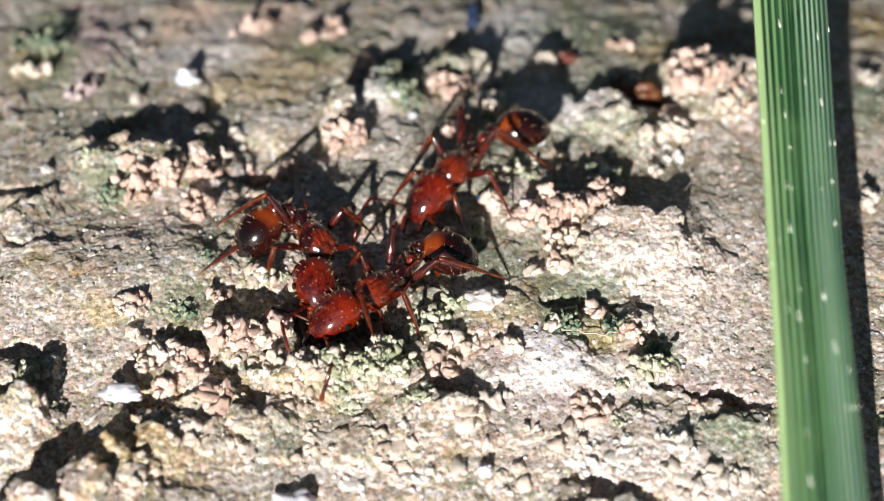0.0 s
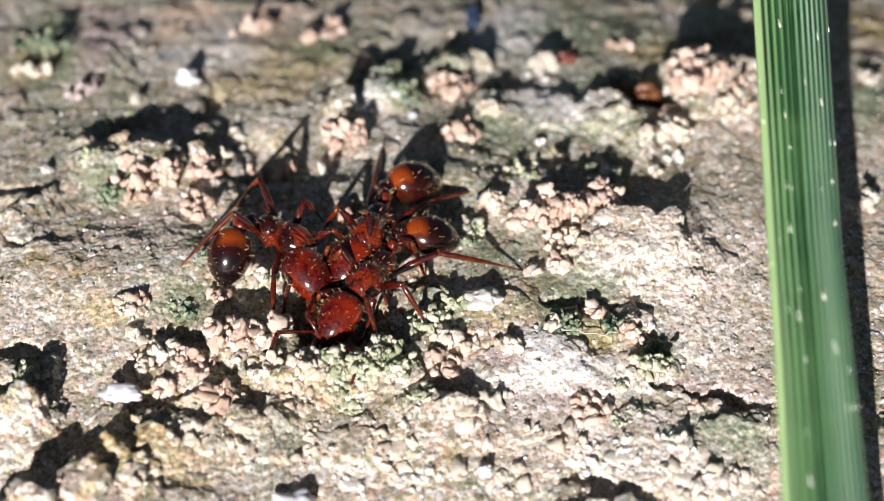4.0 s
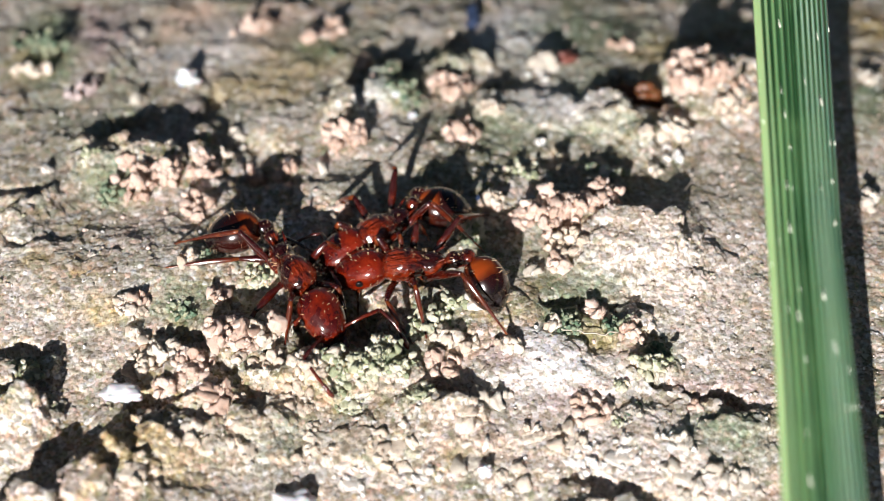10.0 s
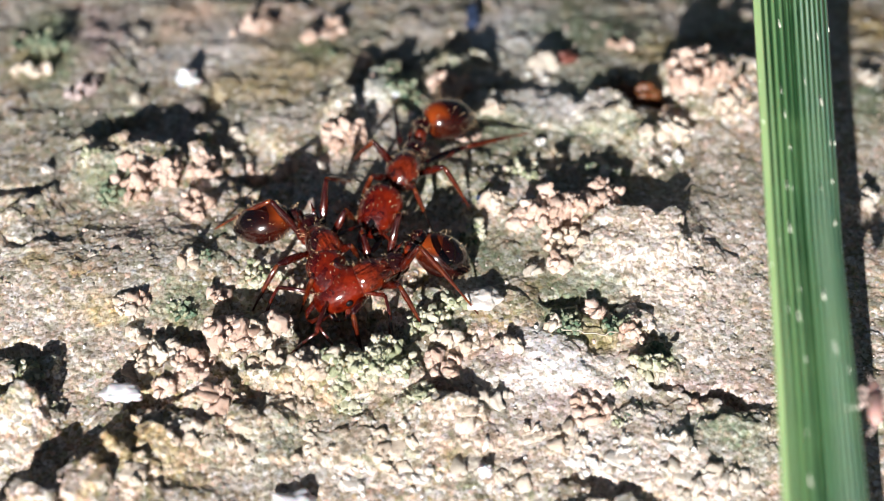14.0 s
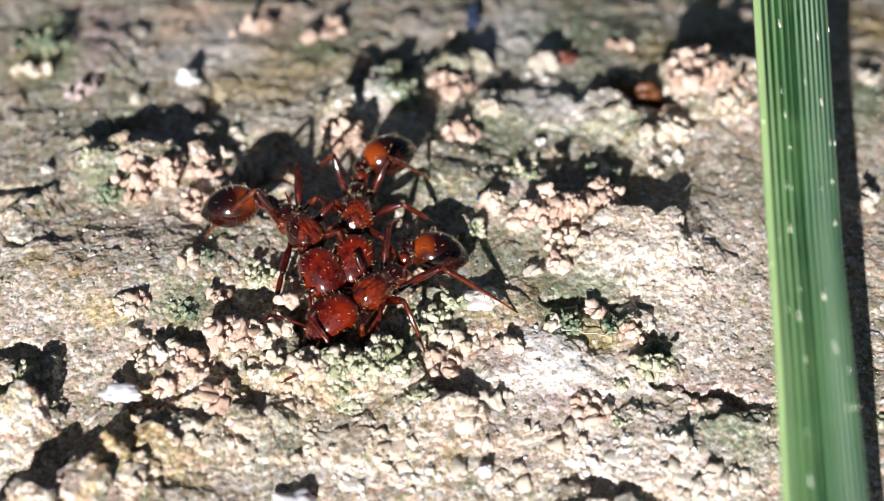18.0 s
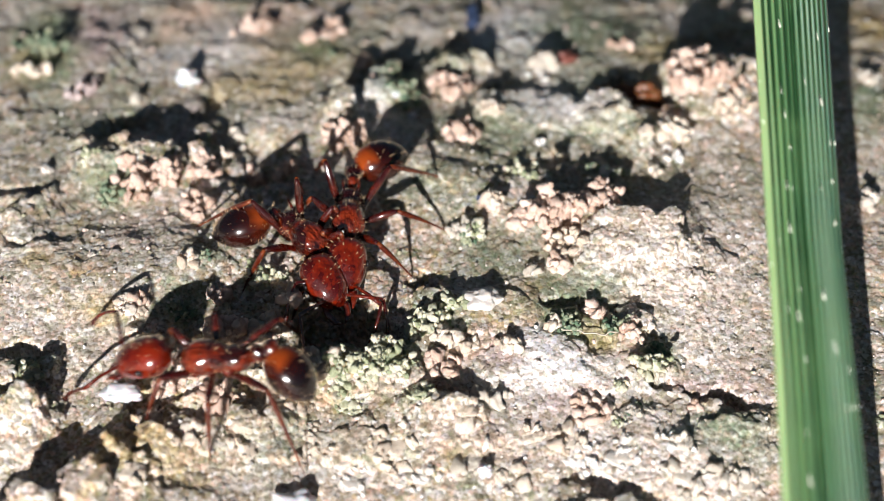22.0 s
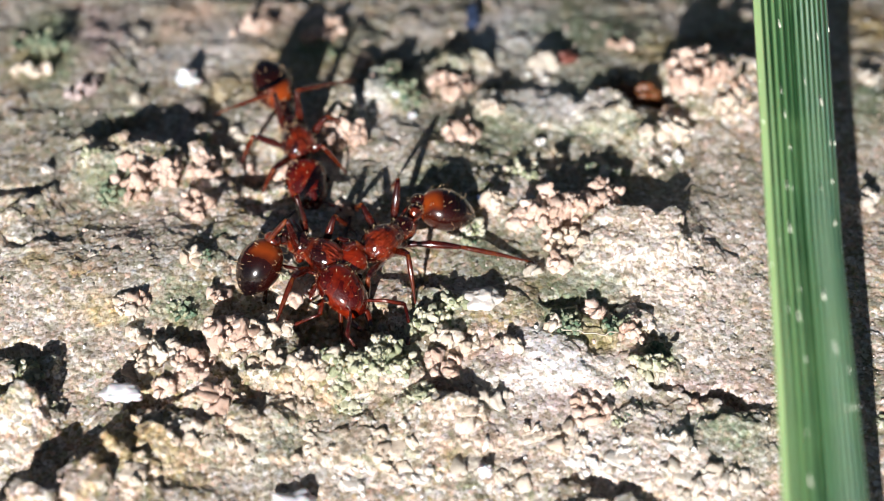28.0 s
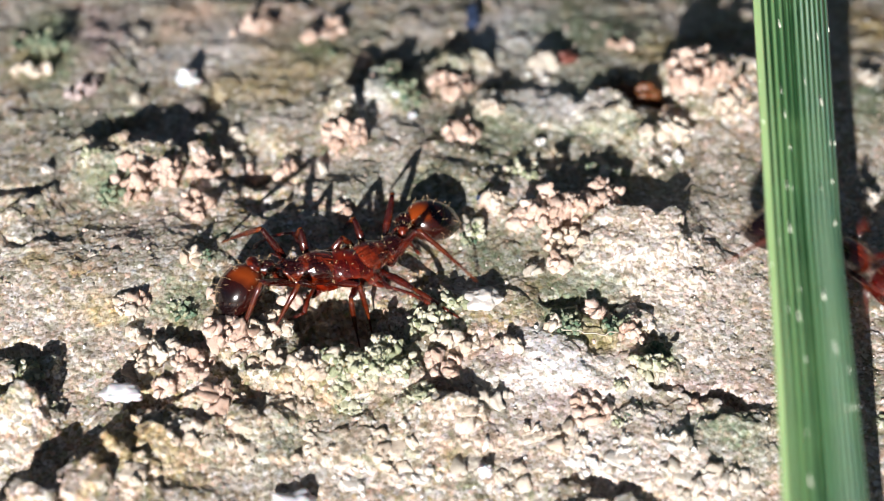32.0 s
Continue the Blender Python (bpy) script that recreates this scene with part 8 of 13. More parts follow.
    walk(p["gaster"], [
        (0, at(-1.46, -0.27, 0.03, 0, -16, -57)), (0.5, at(-1.48, -0.28, 0.02, 0, -16, -49)), (1, at(-1.48, -0.27, 0.02, 0, -16, -51)),
        (1.5, at(-1.48, -0.28, -0.01, 0, -14, -54)), (2, at(-1.48, -0.29, 0, 0, -14, -56)), (2.5, at(-1.5, -0.21, -0.02, 0, -13, -46)),
        (3, at(-1.41, 0.08, 0.04, 0, -23, -67)), (3.5, at(-1.53, -0.06, 0, 0, -21, -64)), (5.5, at(-1.53, -0.08, -0.03, 0, -13, -58)),
        (6, at(-1.53, -0.03, -0.01, 0, -20, -66)), (6.5, at(-1.52, -0.12, 0.01, 0, -22, -67)), (7, at(-1.51, -0.19, 0, 0, -23, -56)),
        (7.5, at(-1.52, 0.07, 0.03, 0, -23, -65)), (8, at(-1.52, -0.11, 0.01, 0, -22, -65)), (8.5, at(-1.53, 0, 0.01, 0, -22, -64)),
        (9, at(-1.53, 0, 0.01, 0, -22, -62)), (9.5, at(-1.48, 0.21, 0.12, 0, -41, -84)), (10, at(-1.51, 0.05, 0.13, 0, -48, -67)),
        (10.5, at(-1.33, 0.06, 0.07, 0, -45, -49)), (11, at(-0.9, 0.28, 0.07, 0, -26, -49)), (11.5, at(-1, 0.19, 0.07, 0, -26, -62)),
        (12, at(-0.93, -0.02, 0.23, 0, -20, -42)), (12.5, at(-1.08, -0.07, 0.01, 0, -15, -67)), (13, at(-0.92, -0.28, 0.04, 0, -16, -55)),
        (13.5, at(-1.11, -0.45, 0.08, 0, -30, -22)), (14, at(-1.17, -0.19, 0.06, 0, -31, -47)), (14.5, at(-1.09, -0.25, 0.07, 0, -27, -36)),
        (16.5, at(-1.13, -0.48, -0.02, 0, -15, -28)), (17, at(-1.31, -0.55, -0.04, 0, -15, -35)), (17.5, at(-1.33, -0.53, -0.04, 0, -15, -38)),
        (18, at(-1.35, -0.29, -0.02, 0, -15, -52)), (18.5, at(-1.28, -0.58, -0.02, 0, -14, -32)), (19, at(-1.3, -0.56, -0.03, 0, -14, -34)),
        (19.5, at(-1.29, -0.56, 0.02, 0, -31, -30)), (20, at(-1.16, -0.51, 0.07, 0, -30, -23)), (20.5, at(-1.35, -0.08, 0.08, 0, -34, -52)),
        (21, at(-1.38, -0.15, 0.08, 0, -34, -51)), (21.5, at(-1.43, -0.05, 0.17, 0, -47, -38)), (22, at(-1.27, -0.05, 0.15, 0, -38, -41)),
        (22.5, at(-1.47, -0.16, 0.14, 0, -36, -52)), (22.8, at(-0.87, 0, 0.26, 0, -10, 6)), (23, at(-0.97, -0.15, 0.22, 0, -25, -5)),
        (23.2, at(-1.13, -0.06, 0.19, 0, -44, -13)), (23.5, at(-1.5, -0.1, 0.13, 0, -43, 10)), (24, at(-1.5, -0.2, 0.07, 0, -35, 20)),
        (24.5, at(-1.51, 0.09, 0.09, 0, -31, 30)), (25, at(-1.36, 0.03, 0.14, 0, -38, 57)), (25.5, at(-1.33, -0.09, 0.14, 0, -41, 40)),
        (27.5, at(-1.52, -0.01, -0.2, 0, 28, 11)), (28, at(-1.52, -0.06, -0.21, 0, 29, 13)), (28.5, at(-1.52, 0.04, -0.21, 0, 31, 19)),
        (29, at(-1.52, 0.03, -0.21, 0, 30, 10)), (29.5, at(-1.16, 0.09, 0.05, 0, -20, 36)), (30, at(-1.52, 0.13, -0.08, 0, 1, 32)),
        (30.5, at(-1.51, 0.18, -0.09, 0, 0, 27)), (31, at(-1.5, 0.24, -0.08, 0, 1, 20)), (31.5, at(-1.16, 0.01, -0.05, 0, 2, 41)),
        (31.8, at(-1.08, 0.1, -0.03, 0, 0, 38)), (32, at(-1.09, 0.05, -0.01, 0, 0, 45)),
    ])
    walk(p["head"], [
        (0, at(0.58, -0.13, 0.18, 0, 14, -5)), (0.5, at(0.63, -0.15, 0.18, 0, 15, -5)), (1, at(0.62, -0.14, 0.18, 0, 15, -5)),
        (1.5, at(0.54, -0.14, 0.17, 0, 15, -6)), (2, at(0.62, -0.16, 0.18, 0, 15, -6)), (2.5, at(0.52, -0.11, 0.17, 0, 15, -5)),
        (3, at(0.72, 0.05, 0.19, 0, 15, 2)), (3.5, at(0.64, -0.03, 0.18, 0, 15, -1)), (5.5, at(0.81, -0.05, 0.17, 0, 17, -1)),
        (6, at(0.7, -0.02, 0.18, 0, 15, -1)), (6.5, at(0.74, -0.07, 0.19, 0, 15, -2)), (7, at(0.49, -0.08, 0.17, 0, 14, -4)),
        (7.5, at(0.7, 0.04, 0.19, 0, 15, 1)), (8, at(0.62, -0.06, 0.18, 0, 15, -2)), (8.5, at(0.6, 0, 0.18, 0, 15, 0)),
        (9, at(0.78, 0, 0.19, 0, 15, 0)), (9.5, at(0.41, 0.09, 0.2, 0, 10, 4)), (10, at(0.5, 0.02, 0.21, 0, 10, 1)),
        (10.5, at(0.2, 0.01, 0.11, 0, 8, 1)), (11, at(0.66, 0.21, 0.21, 0, 13, 7)), (11.5, at(0.46, 0.1, 0.18, 0, 13, 4)),
        (12, at(0.2, 0, 0.13, 0, 10, 0)), (12.5, at(0.21, -0.01, 0.13, 0, 14, -1)), (13, at(0.2, -0.02, 0.1, 0, 12, -3)),
        (13.5, at(0.39, -0.21, 0.18, 0, 11, -10)), (14, at(0.21, -0.06, 0.14, 0, 10, -4)), (14.5, at(0.23, -0.09, 0.16, 0, 10, -6)),
        (16.5, at(0.45, -0.24, 0.16, 0, 15, -11)), (17, at(0.43, -0.25, 0.16, 0, 16, -12)), (17.5, at(0.45, -0.24, 0.16, 0, 16, -11)),
        (18, at(0.65, -0.16, 0.17, 0, 16, -6)), (18.5, at(0.63, -0.33, 0.17, 0, 16, -12)), (19, at(0.64, -0.36, 0.17, 0, 16, -13)),
        (19.5, at(0.36, -0.26, 0.17, 0, 12, -13)), (20, at(0.31, -0.2, 0.17, 0, 11, -11)), (20.5, at(0.5, -0.04, 0.19, 0, 12, -2)),
        (21, at(0.63, -0.08, 0.21, 0, 13, -3)), (21.5, at(0.59, -0.03, 0.23, 0, 10, -1)), (22, at(0.92, -0.04, 0.28, 0, 11, -1)),
        (22.5, at(0.74, -0.09, 0.24, 0, 11, -3)), (22.8, at(0.45, 0, 0.24, 0, 6, 0)), (23, at(0.63, -0.12, 0.28, 0, 6, -4)),
        (23.2, at(0.98, -0.04, 0.24, 0, 9, -1)), (23.5, at(0.54, -0.05, 0.21, 0, 11, -2)), (24, at(0.46, -0.09, 0.19, 0, 11, -4)),
        (24.5, at(0.69, 0.05, 0.22, 0, 12, 2)), (25, at(0.51, 0.01, 0.21, 0, 10, 1)), (25.5, at(0.54, -0.04, 0.22, 0, 10, -2)),
        (27.5, at(0.93, -0.01, 0.08, 0, 23, 0)), (28, at(0.81, -0.04, 0.09, 0, 23, -1)), (28.5, at(1, 0.03, 0.07, 0, 23, 1)),
        (29, at(0.92, 0.03, 0.08, 0, 23, 1)), (29.5, at(0.64, 0.06, 0.2, 0, 13, 2)), (30, at(0.72, 0.08, 0.15, 0, 18, 3)),
        (30.5, at(0.56, 0.1, 0.15, 0, 18, 4)), (31, at(0.6, 0.12, 0.15, 0, 18, 5)), (31.5, at(0.69, 0.01, 0.15, 0, 18, 0)),
        (31.8, at(0.57, 0.04, 0.15, 0, 17, 2)), (32, at(0.84, 0.02, 0.16, 0, 18, 1)),
    ])
    walk(p["leg"][0], [
        (0, at(0.44, 0.22, -0.18, 60, -70, -1)), (0.5, at(0.44, 0.22, -0.18, 47, -64, 15)), (1, at(0.44, 0.22, -0.18, 50, -61, 18)),
        (1.5, at(0.44, 0.22, -0.18, 34, -67, 16)), (2, at(0.44, 0.22, -0.18, 33, -63, 21)), (2.5, at(0.44, 0.22, -0.18, 86, -72, -28)),
        (3, at(0.44, 0.22, -0.18, 25, -61, 24)), (3.5, at(0.44, 0.22, -0.18, 24, -60, 25)), (5.5, at(0.44, 0.22, -0.18, 5, -27, 31)),
        (6, at(0.44, 0.22, -0.18, 17, -27, 44)), (6.5, at(0.44, 0.22, -0.18, 18, -25, 47)), (7, at(0.44, 0.22, -0.18, 121, -65, -59)),
        (7.5, at(0.44, 0.22, -0.18, 64, -65, 5)), (8, at(0.44, 0.22, -0.18, 76, -69, -14)), (8.5, at(0.44, 0.22, -0.18, 50, -71, 3)),
        (9, at(0.44, 0.22, -0.18, 26, -38, 44)), (9.5, at(0.44, 0.22, -0.18, 6, -31, 38)), (10, at(0.44, 0.22, -0.18, 30, -19, 83)),
        (10.5, at(0.44, 0.22, -0.18, 0, -41, 33)), (11, at(0.44, 0.22, -0.18, 4, -27, 33)), (11.5, at(0.44, 0.22, -0.18, -2, -33, 28)),
        (12, at(0.44, 0.22, -0.18, 8, -37, 37)), (12.5, at(0.44, 0.22, -0.18, -1, -33, 29)), (13, at(0.44, 0.22, -0.18, 4, -37, 33)),
        (13.5, at(0.44, 0.22, -0.18, 11, -20, 46)), (14, at(0.44, 0.22, -0.18, 10, -25, 43)), (14.5, at(0.44, 0.22, -0.18, 4, -37, 35)),
        (16.5, at(0.44, 0.22, -0.18, 2, -33, 30)), (17, at(0.44, 0.22, -0.18, 2, -32, 30)), (17.5, at(0.44, 0.22, -0.18, 2, -32, 29)),
        (18, at(0.44, 0.22, -0.18, -1, -30, 27)), (18.5, at(0.44, 0.22, -0.18, -1, -30, 26)), (19, at(0.44, 0.22, -0.18, 0, -32, 27)),
        (19.5, at(0.44, 0.22, -0.18, 1, -26, 32)), (20, at(0.44, 0.22, -0.18, 3, -30, 35)), (20.5, at(0.44, 0.22, -0.18, 4, -21, 34)),
        (21, at(0.44, 0.22, -0.18, 12, -33, 39)), (21.5, at(0.44, 0.22, -0.18, -7, -76, 36)), (22, at(0.44, 0.22, -0.18, 3, -30, 34)),
        (22.5, at(0.44, 0.22, -0.18, 4, 7, 38)), (22.8, at(0.44, 0.22, -0.18, -1, -32, 34)), (23, at(0.44, 0.22, -0.18, 1, -39, 37)),
        (23.2, at(0.44, 0.22, -0.18, -2, -40, 32)), (23.5, at(0.44, 0.22, -0.18, 0, -34, 31)), (24, at(0.44, 0.22, -0.18, 3, -34, 33)),
        (24.5, at(0.44, 0.22, -0.18, 8, -55, 31)), (25, at(0.44, 0.22, -0.18, 2, -42, 33)), (25.5, at(0.44, 0.22, -0.18, 12, -46, 38)),
        (27.5, at(0.44, 0.22, -0.18, 24, -48, 26)), (28, at(0.44, 0.22, -0.18, 27, -51, 24)), (28.5, at(0.44, 0.22, -0.18, 15, -36, 30)),
        (29, at(0.44, 0.22, -0.18, 16, -37, 30)), (29.5, at(0.44, 0.22, -0.18, -1, -21, 28)), (30, at(0.44, 0.22, -0.18, 17, -49, 29)),
        (30.5, at(0.44, 0.22, -0.18, 11, -55, 26)), (31, at(0.44, 0.22, -0.18, 4, -32, 29)), (31.5, at(0.44, 0.22, -0.18, 21, -48, 31)),
        (31.8, at(0.44, 0.22, -0.18, 7, -35, 31)), (32, at(0.44, 0.22, -0.18, 4, -38, 28)),
    ])
    walk(p["shin"][0], [
        (0, at(0.935, 0, 0, 0, 102, 0)), (0.5, at(0.935, 0, 0, 0, 96, 0)), (1, at(0.935, 0, 0, 0, 94, 0)), (1.5, at(0.935, 0, 0, 0, 93, 0)),
        (2, at(0.935, 0, 0, 0, 88, 0)), (2.5, at(0.935, 0, 0, 0, 110, 0)), (3, at(0.935, 0, 0, 0, 84, 0)), (3.5, at(0.935, 0, 0, 0, 80, 0)),
        (5.5, at(0.935, 0, 0, 0, 111, 0)), (6, at(0.935, 0, 0, 0, 110, 0)), (6.5, at(0.935, 0, 0, 0, 114, 0)), (7, at(0.935, 0, 0, 0, 124, 0)),
        (7.5, at(0.935, 0, 0, 0, 101, 0)), (8, at(0.935, 0, 0, 0, 108, 0)), (8.5, at(0.935, 0, 0, 0, 101, 0)), (9, at(0.935, 0, 0, 0, 93, 0)),
        (9.5, at(0.935, 0, 0, 0, 70, 0)), (10, at(0.935, 0, 0, 0, 75, 0)), (10.5, at(0.935, 0, 0, 0, 118, 0)), (11, at(0.935, 0, 0, 0, 87, 0)),
        (11.5, at(0.935, 0, 0, 0, 102, 0)), (12, at(0.935, 0, 0, 0, 114, 0)), (12.5, at(0.935, 0, 0, 0, 95, 0)), (13, at(0.935, 0, 0, 0, 97, 0)),
        (13.5, at(0.935, 0, 0, 0, 77, 0)), (14, at(0.935, 0, 0, 0, 91, 0)), (14.5, at(0.935, 0, 0, 0, 113, 0)), (16.5, at(0.935, 0, 0, 0, 127, 0)),
        (17, at(0.935, 0, 0, 0, 129, 0)), (17.5, at(0.935, 0, 0, 0, 129, 0)), (18, at(0.935, 0, 0, 0, 114, 0)), (18.5, at(0.935, 0, 0, 0, 114, 0)),
        (19, at(0.935, 0, 0, 0, 121, 0)), (19.5, at(0.935, 0, 0, 0, 94, 0)), (20, at(0.935, 0, 0, 0, 101, 0)), (20.5, at(0.935, 0, 0, 0, 82, 0)),
        (21, at(0.935, 0, 0, 0, 125, 0)), (21.5, at(0.935, 0, 0, 0, 130, 0)), (22, at(0.935, 0, 0, 0, 85, 0)), (22.5, at(0.935, 0, 0, 0, 70, 0)),
        (22.8, at(0.935, 0, 0, 0, 82, 0)), (23, at(0.935, 0, 0, 0, 91, 0)), (23.2, at(0.935, 0, 0, 0, 109, 0)), (23.5, at(0.935, 0, 0, 0, 111, 0)),
        (24, at(0.935, 0, 0, 0, 90, 0)), (24.5, at(0.935, 0, 0, 0, 124, 0)), (25, at(0.935, 0, 0, 0, 95, 0)), (25.5, at(0.935, 0, 0, 0, 111, 0)),
        (27.5, at(0.935, 0, 0, 0, 111, 0)), (28, at(0.935, 0, 0, 0, 119, 0)), (28.5, at(0.935, 0, 0, 0, 95, 0)), (29, at(0.935, 0, 0, 0, 124, 0)),
        (29.5, at(0.935, 0, 0, 0, 91, 0)), (30, at(0.935, 0, 0, 0, 114, 0)), (30.5, at(0.935, 0, 0, 0, 144, 0)), (31, at(0.935, 0, 0, 0, 95, 0)),
        (31.5, at(0.935, 0, 0, 0, 125, 0)), (31.8, at(0.935, 0, 0, 0, 99, 0)), (32, at(0.935, 0, 0, 0, 97, 0)),
    ])
    walk(p["leg"][1], [
        (0, at(0.44, -0.22, -0.18, -1, -27, -29)), (0.5, at(0.44, -0.22, -0.18, 4, -22, -24)), (1, at(0.44, -0.22, -0.18, 5, -26, -24)),
        (1.5, at(0.44, -0.22, -0.18, -3, -26, -31)), (2, at(0.44, -0.22, -0.18, -1, -27, -29)), (2.5, at(0.44, -0.22, -0.18, -8, -32, -34)),
        (3, at(0.44, -0.22, -0.18, -1, -25, -29)), (3.5, at(0.44, -0.22, -0.18, -3, -32, -31)), (5.5, at(0.44, -0.22, -0.18, -6, -9, -35)),
        (6, at(0.44, -0.22, -0.18, -8, -30, -35)), (6.5, at(0.44, -0.22, -0.18, -6, -29, -33)), (7, at(0.44, -0.22, -0.18, -6, -25, -34)),
        (7.5, at(0.44, -0.22, -0.18, -1, -30, -29)), (8, at(0.44, -0.22, -0.18, -6, -29, -33)), (8.5, at(0.44, -0.22, -0.18, -4, -23, -32)),
        (9, at(0.44, -0.22, -0.18, 0, -17, -28)), (9.5, at(0.44, -0.22, -0.18, -4, -47, -34)), (10, at(0.44, -0.22, -0.18, 6, -67, -34)),
        (10.5, at(0.44, -0.22, -0.18, -16, -58, -34)), (11, at(0.44, -0.22, -0.18, 0, -51, -30)), (11.5, at(0.44, -0.22, -0.18, -18, -51, -34)),
        (12, at(0.44, -0.22, -0.18, -10, -59, -32)), (12.5, at(0.44, -0.22, -0.18, -23, -43, -40)), (13, at(0.44, -0.22, -0.18, -25, -53, -34)),
        (13.5, at(0.44, -0.22, -0.18, 5, -63, -32)), (14, at(0.44, -0.22, -0.18, -24, -63, -28)), (14.5, at(0.44, -0.22, -0.18, -32, -53, -40)),
        (16.5, at(0.44, -0.22, -0.18, -12, -33, -37)), (17, at(0.44, -0.22, -0.18, -14, -32, -39)), (17.5, at(0.44, -0.22, -0.18, -13, -31, -38)),
        (18, at(0.44, -0.22, -0.18, -11, -29, -36)), (18.5, at(0.44, -0.22, -0.18, -10, -29, -36)), (19, at(0.44, -0.22, -0.18, -14, -31, -38)),
        (19.5, at(0.44, -0.22, -0.18, 0, -32, -31)), (20, at(0.44, -0.22, -0.18, 0, -37, -32)), (20.5, at(0.44, -0.22, -0.18, 5, -31, -26)),
        (21, at(0.44, -0.22, -0.18, -14, -39, -39)), (21.5, at(0.44, -0.22, -0.18, -11, -27, -44)), (22, at(0.44, -0.22, -0.18, -2, -43, -33)),
        (22.5, at(0.44, -0.22, -0.18, -4, -29, -35)), (22.8, at(0.44, -0.22, -0.18, -3, -35, -38)), (23, at(0.44, -0.22, -0.18, 3, -52, -34)),
        (23.2, at(0.44, -0.22, -0.18, -5, -55, -34)), (23.5, at(0.44, -0.22, -0.18, -8, -28, -39)), (24, at(0.44, -0.22, -0.18, 5, -31, -27)),
        (24.5, at(0.44, -0.22, -0.18, -6, -31, -35)), (25, at(0.44, -0.22, -0.18, -13, -31, -44)), (25.5, at(0.44, -0.22, -0.18, -6, -65, -31)),
        (27.5, at(0.44, -0.22, -0.18, -18, -24, -37)), (28, at(0.44, -0.22, -0.18, -20, -23, -41)), (28.5, at(0.44, -0.22, -0.18, -16, -44, -26)),
        (29, at(0.44, -0.22, -0.18, -17, -34, -32)), (29.5, at(0.44, -0.22, -0.18, -4, -21, -34)), (30, at(0.44, -0.22, -0.18, -24, -51, -29)),
        (30.5, at(0.44, -0.22, -0.18, -3, -45, -27)), (31, at(0.44, -0.22, -0.18, -16, -38, -35)), (31.5, at(0.44, -0.22, -0.18, -8, -54, -26)),
        (31.8, at(0.44, -0.22, -0.18, -17, -37, -36)), (32, at(0.44, -0.22, -0.18, -10, -33, -32)),
    ])
    walk(p["shin"][1], [
        (0, at(0.935, 0, 0, 0, 87, 0)), (0.5, at(0.935, 0, 0, 0, 79, 0)), (1, at(0.935, 0, 0, 0, 87, 0)), (1.5, at(0.935, 0, 0, 0, 93, 0)),
        (2, at(0.935, 0, 0, 0, 94, 0)), (2.5, at(0.935, 0, 0, 0, 99, 0)), (3, at(0.935, 0, 0, 0, 88, 0)), (3.5, at(0.935, 0, 0, 0, 104, 0)),
        (5.5, at(0.935, 0, 0, 0, 56, 0)), (6, at(0.935, 0, 0, 0, 102, 0)), (6.5, at(0.935, 0, 0, 0, 97, 0)), (7, at(0.935, 0, 0, 0, 81, 0)),
        (7.5, at(0.935, 0, 0, 0, 98, 0)), (8, at(0.935, 0, 0, 0, 97, 0)), (8.5, at(0.935, 0, 0, 0, 85, 0)), (9, at(0.935, 0, 0, 0, 68, 0)),
        (9.5, at(0.935, 0, 0, 0, 100, 0)), (10, at(0.935, 0, 0, 0, 147, 0)), (10.5, at(0.935, 0, 0, 0, 108, 0)), (11, at(0.935, 0, 0, 0, 103, 0)),
        (11.5, at(0.935, 0, 0, 0, 109, 0)), (12, at(0.935, 0, 0, 0, 115, 0)), (12.5, at(0.935, 0, 0, 0, 96, 0)), (13, at(0.935, 0, 0, 0, 107, 0)),
        (13.5, at(0.935, 0, 0, 0, 117, 0)), (14, at(0.935, 0, 0, 0, 130, 0)), (14.5, at(0.935, 0, 0, 0, 113, 0)), (16.5, at(0.935, 0, 0, 0, 103, 0)),
        (17, at(0.935, 0, 0, 0, 105, 0)), (17.5, at(0.935, 0, 0, 0, 103, 0)), (18, at(0.935, 0, 0, 0, 100, 0)), (18.5, at(0.935, 0, 0, 0, 99, 0)),
        (19, at(0.935, 0, 0, 0, 104, 0)), (19.5, at(0.935, 0, 0, 0, 102, 0)), (20, at(0.935, 0, 0, 0, 108, 0)), (20.5, at(0.935, 0, 0, 0, 98, 0)),
        (21, at(0.935, 0, 0, 0, 122, 0)), (21.5, at(0.935, 0, 0, 0, 117, 0)), (22, at(0.935, 0, 0, 0, 117, 0)), (22.5, at(0.935, 0, 0, 0, 95, 0)),
        (22.8, at(0.935, 0, 0, 0, 84, 0)), (23, at(0.935, 0, 0, 0, 108, 0)), (23.2, at(0.935, 0, 0, 0, 125, 0)), (23.5, at(0.935, 0, 0, 0, 88, 0)),
        (24, at(0.935, 0, 0, 0, 106, 0)), (24.5, at(0.935, 0, 0, 0, 85, 0)), (25, at(0.935, 0, 0, 0, 90, 0)), (25.5, at(0.935, 0, 0, 0, 115, 0)),
        (27.5, at(0.935, 0, 0, 0, 103, 0)), (28, at(0.935, 0, 0, 0, 102, 0)), (28.5, at(0.935, 0, 0, 0, 107, 0)), (29, at(0.935, 0, 0, 0, 117, 0)),
        (29.5, at(0.935, 0, 0, 0, 80, 0)), (30, at(0.935, 0, 0, 0, 122, 0)), (30.5, at(0.935, 0, 0, 0, 108, 0)), (31, at(0.935, 0, 0, 0, 106, 0)),
        (31.5, at(0.935, 0, 0, 0, 124, 0)), (31.8, at(0.935, 0, 0, 0, 104, 0)), (32, at(0.935, 0, 0, 0, 93, 0)),
    ])
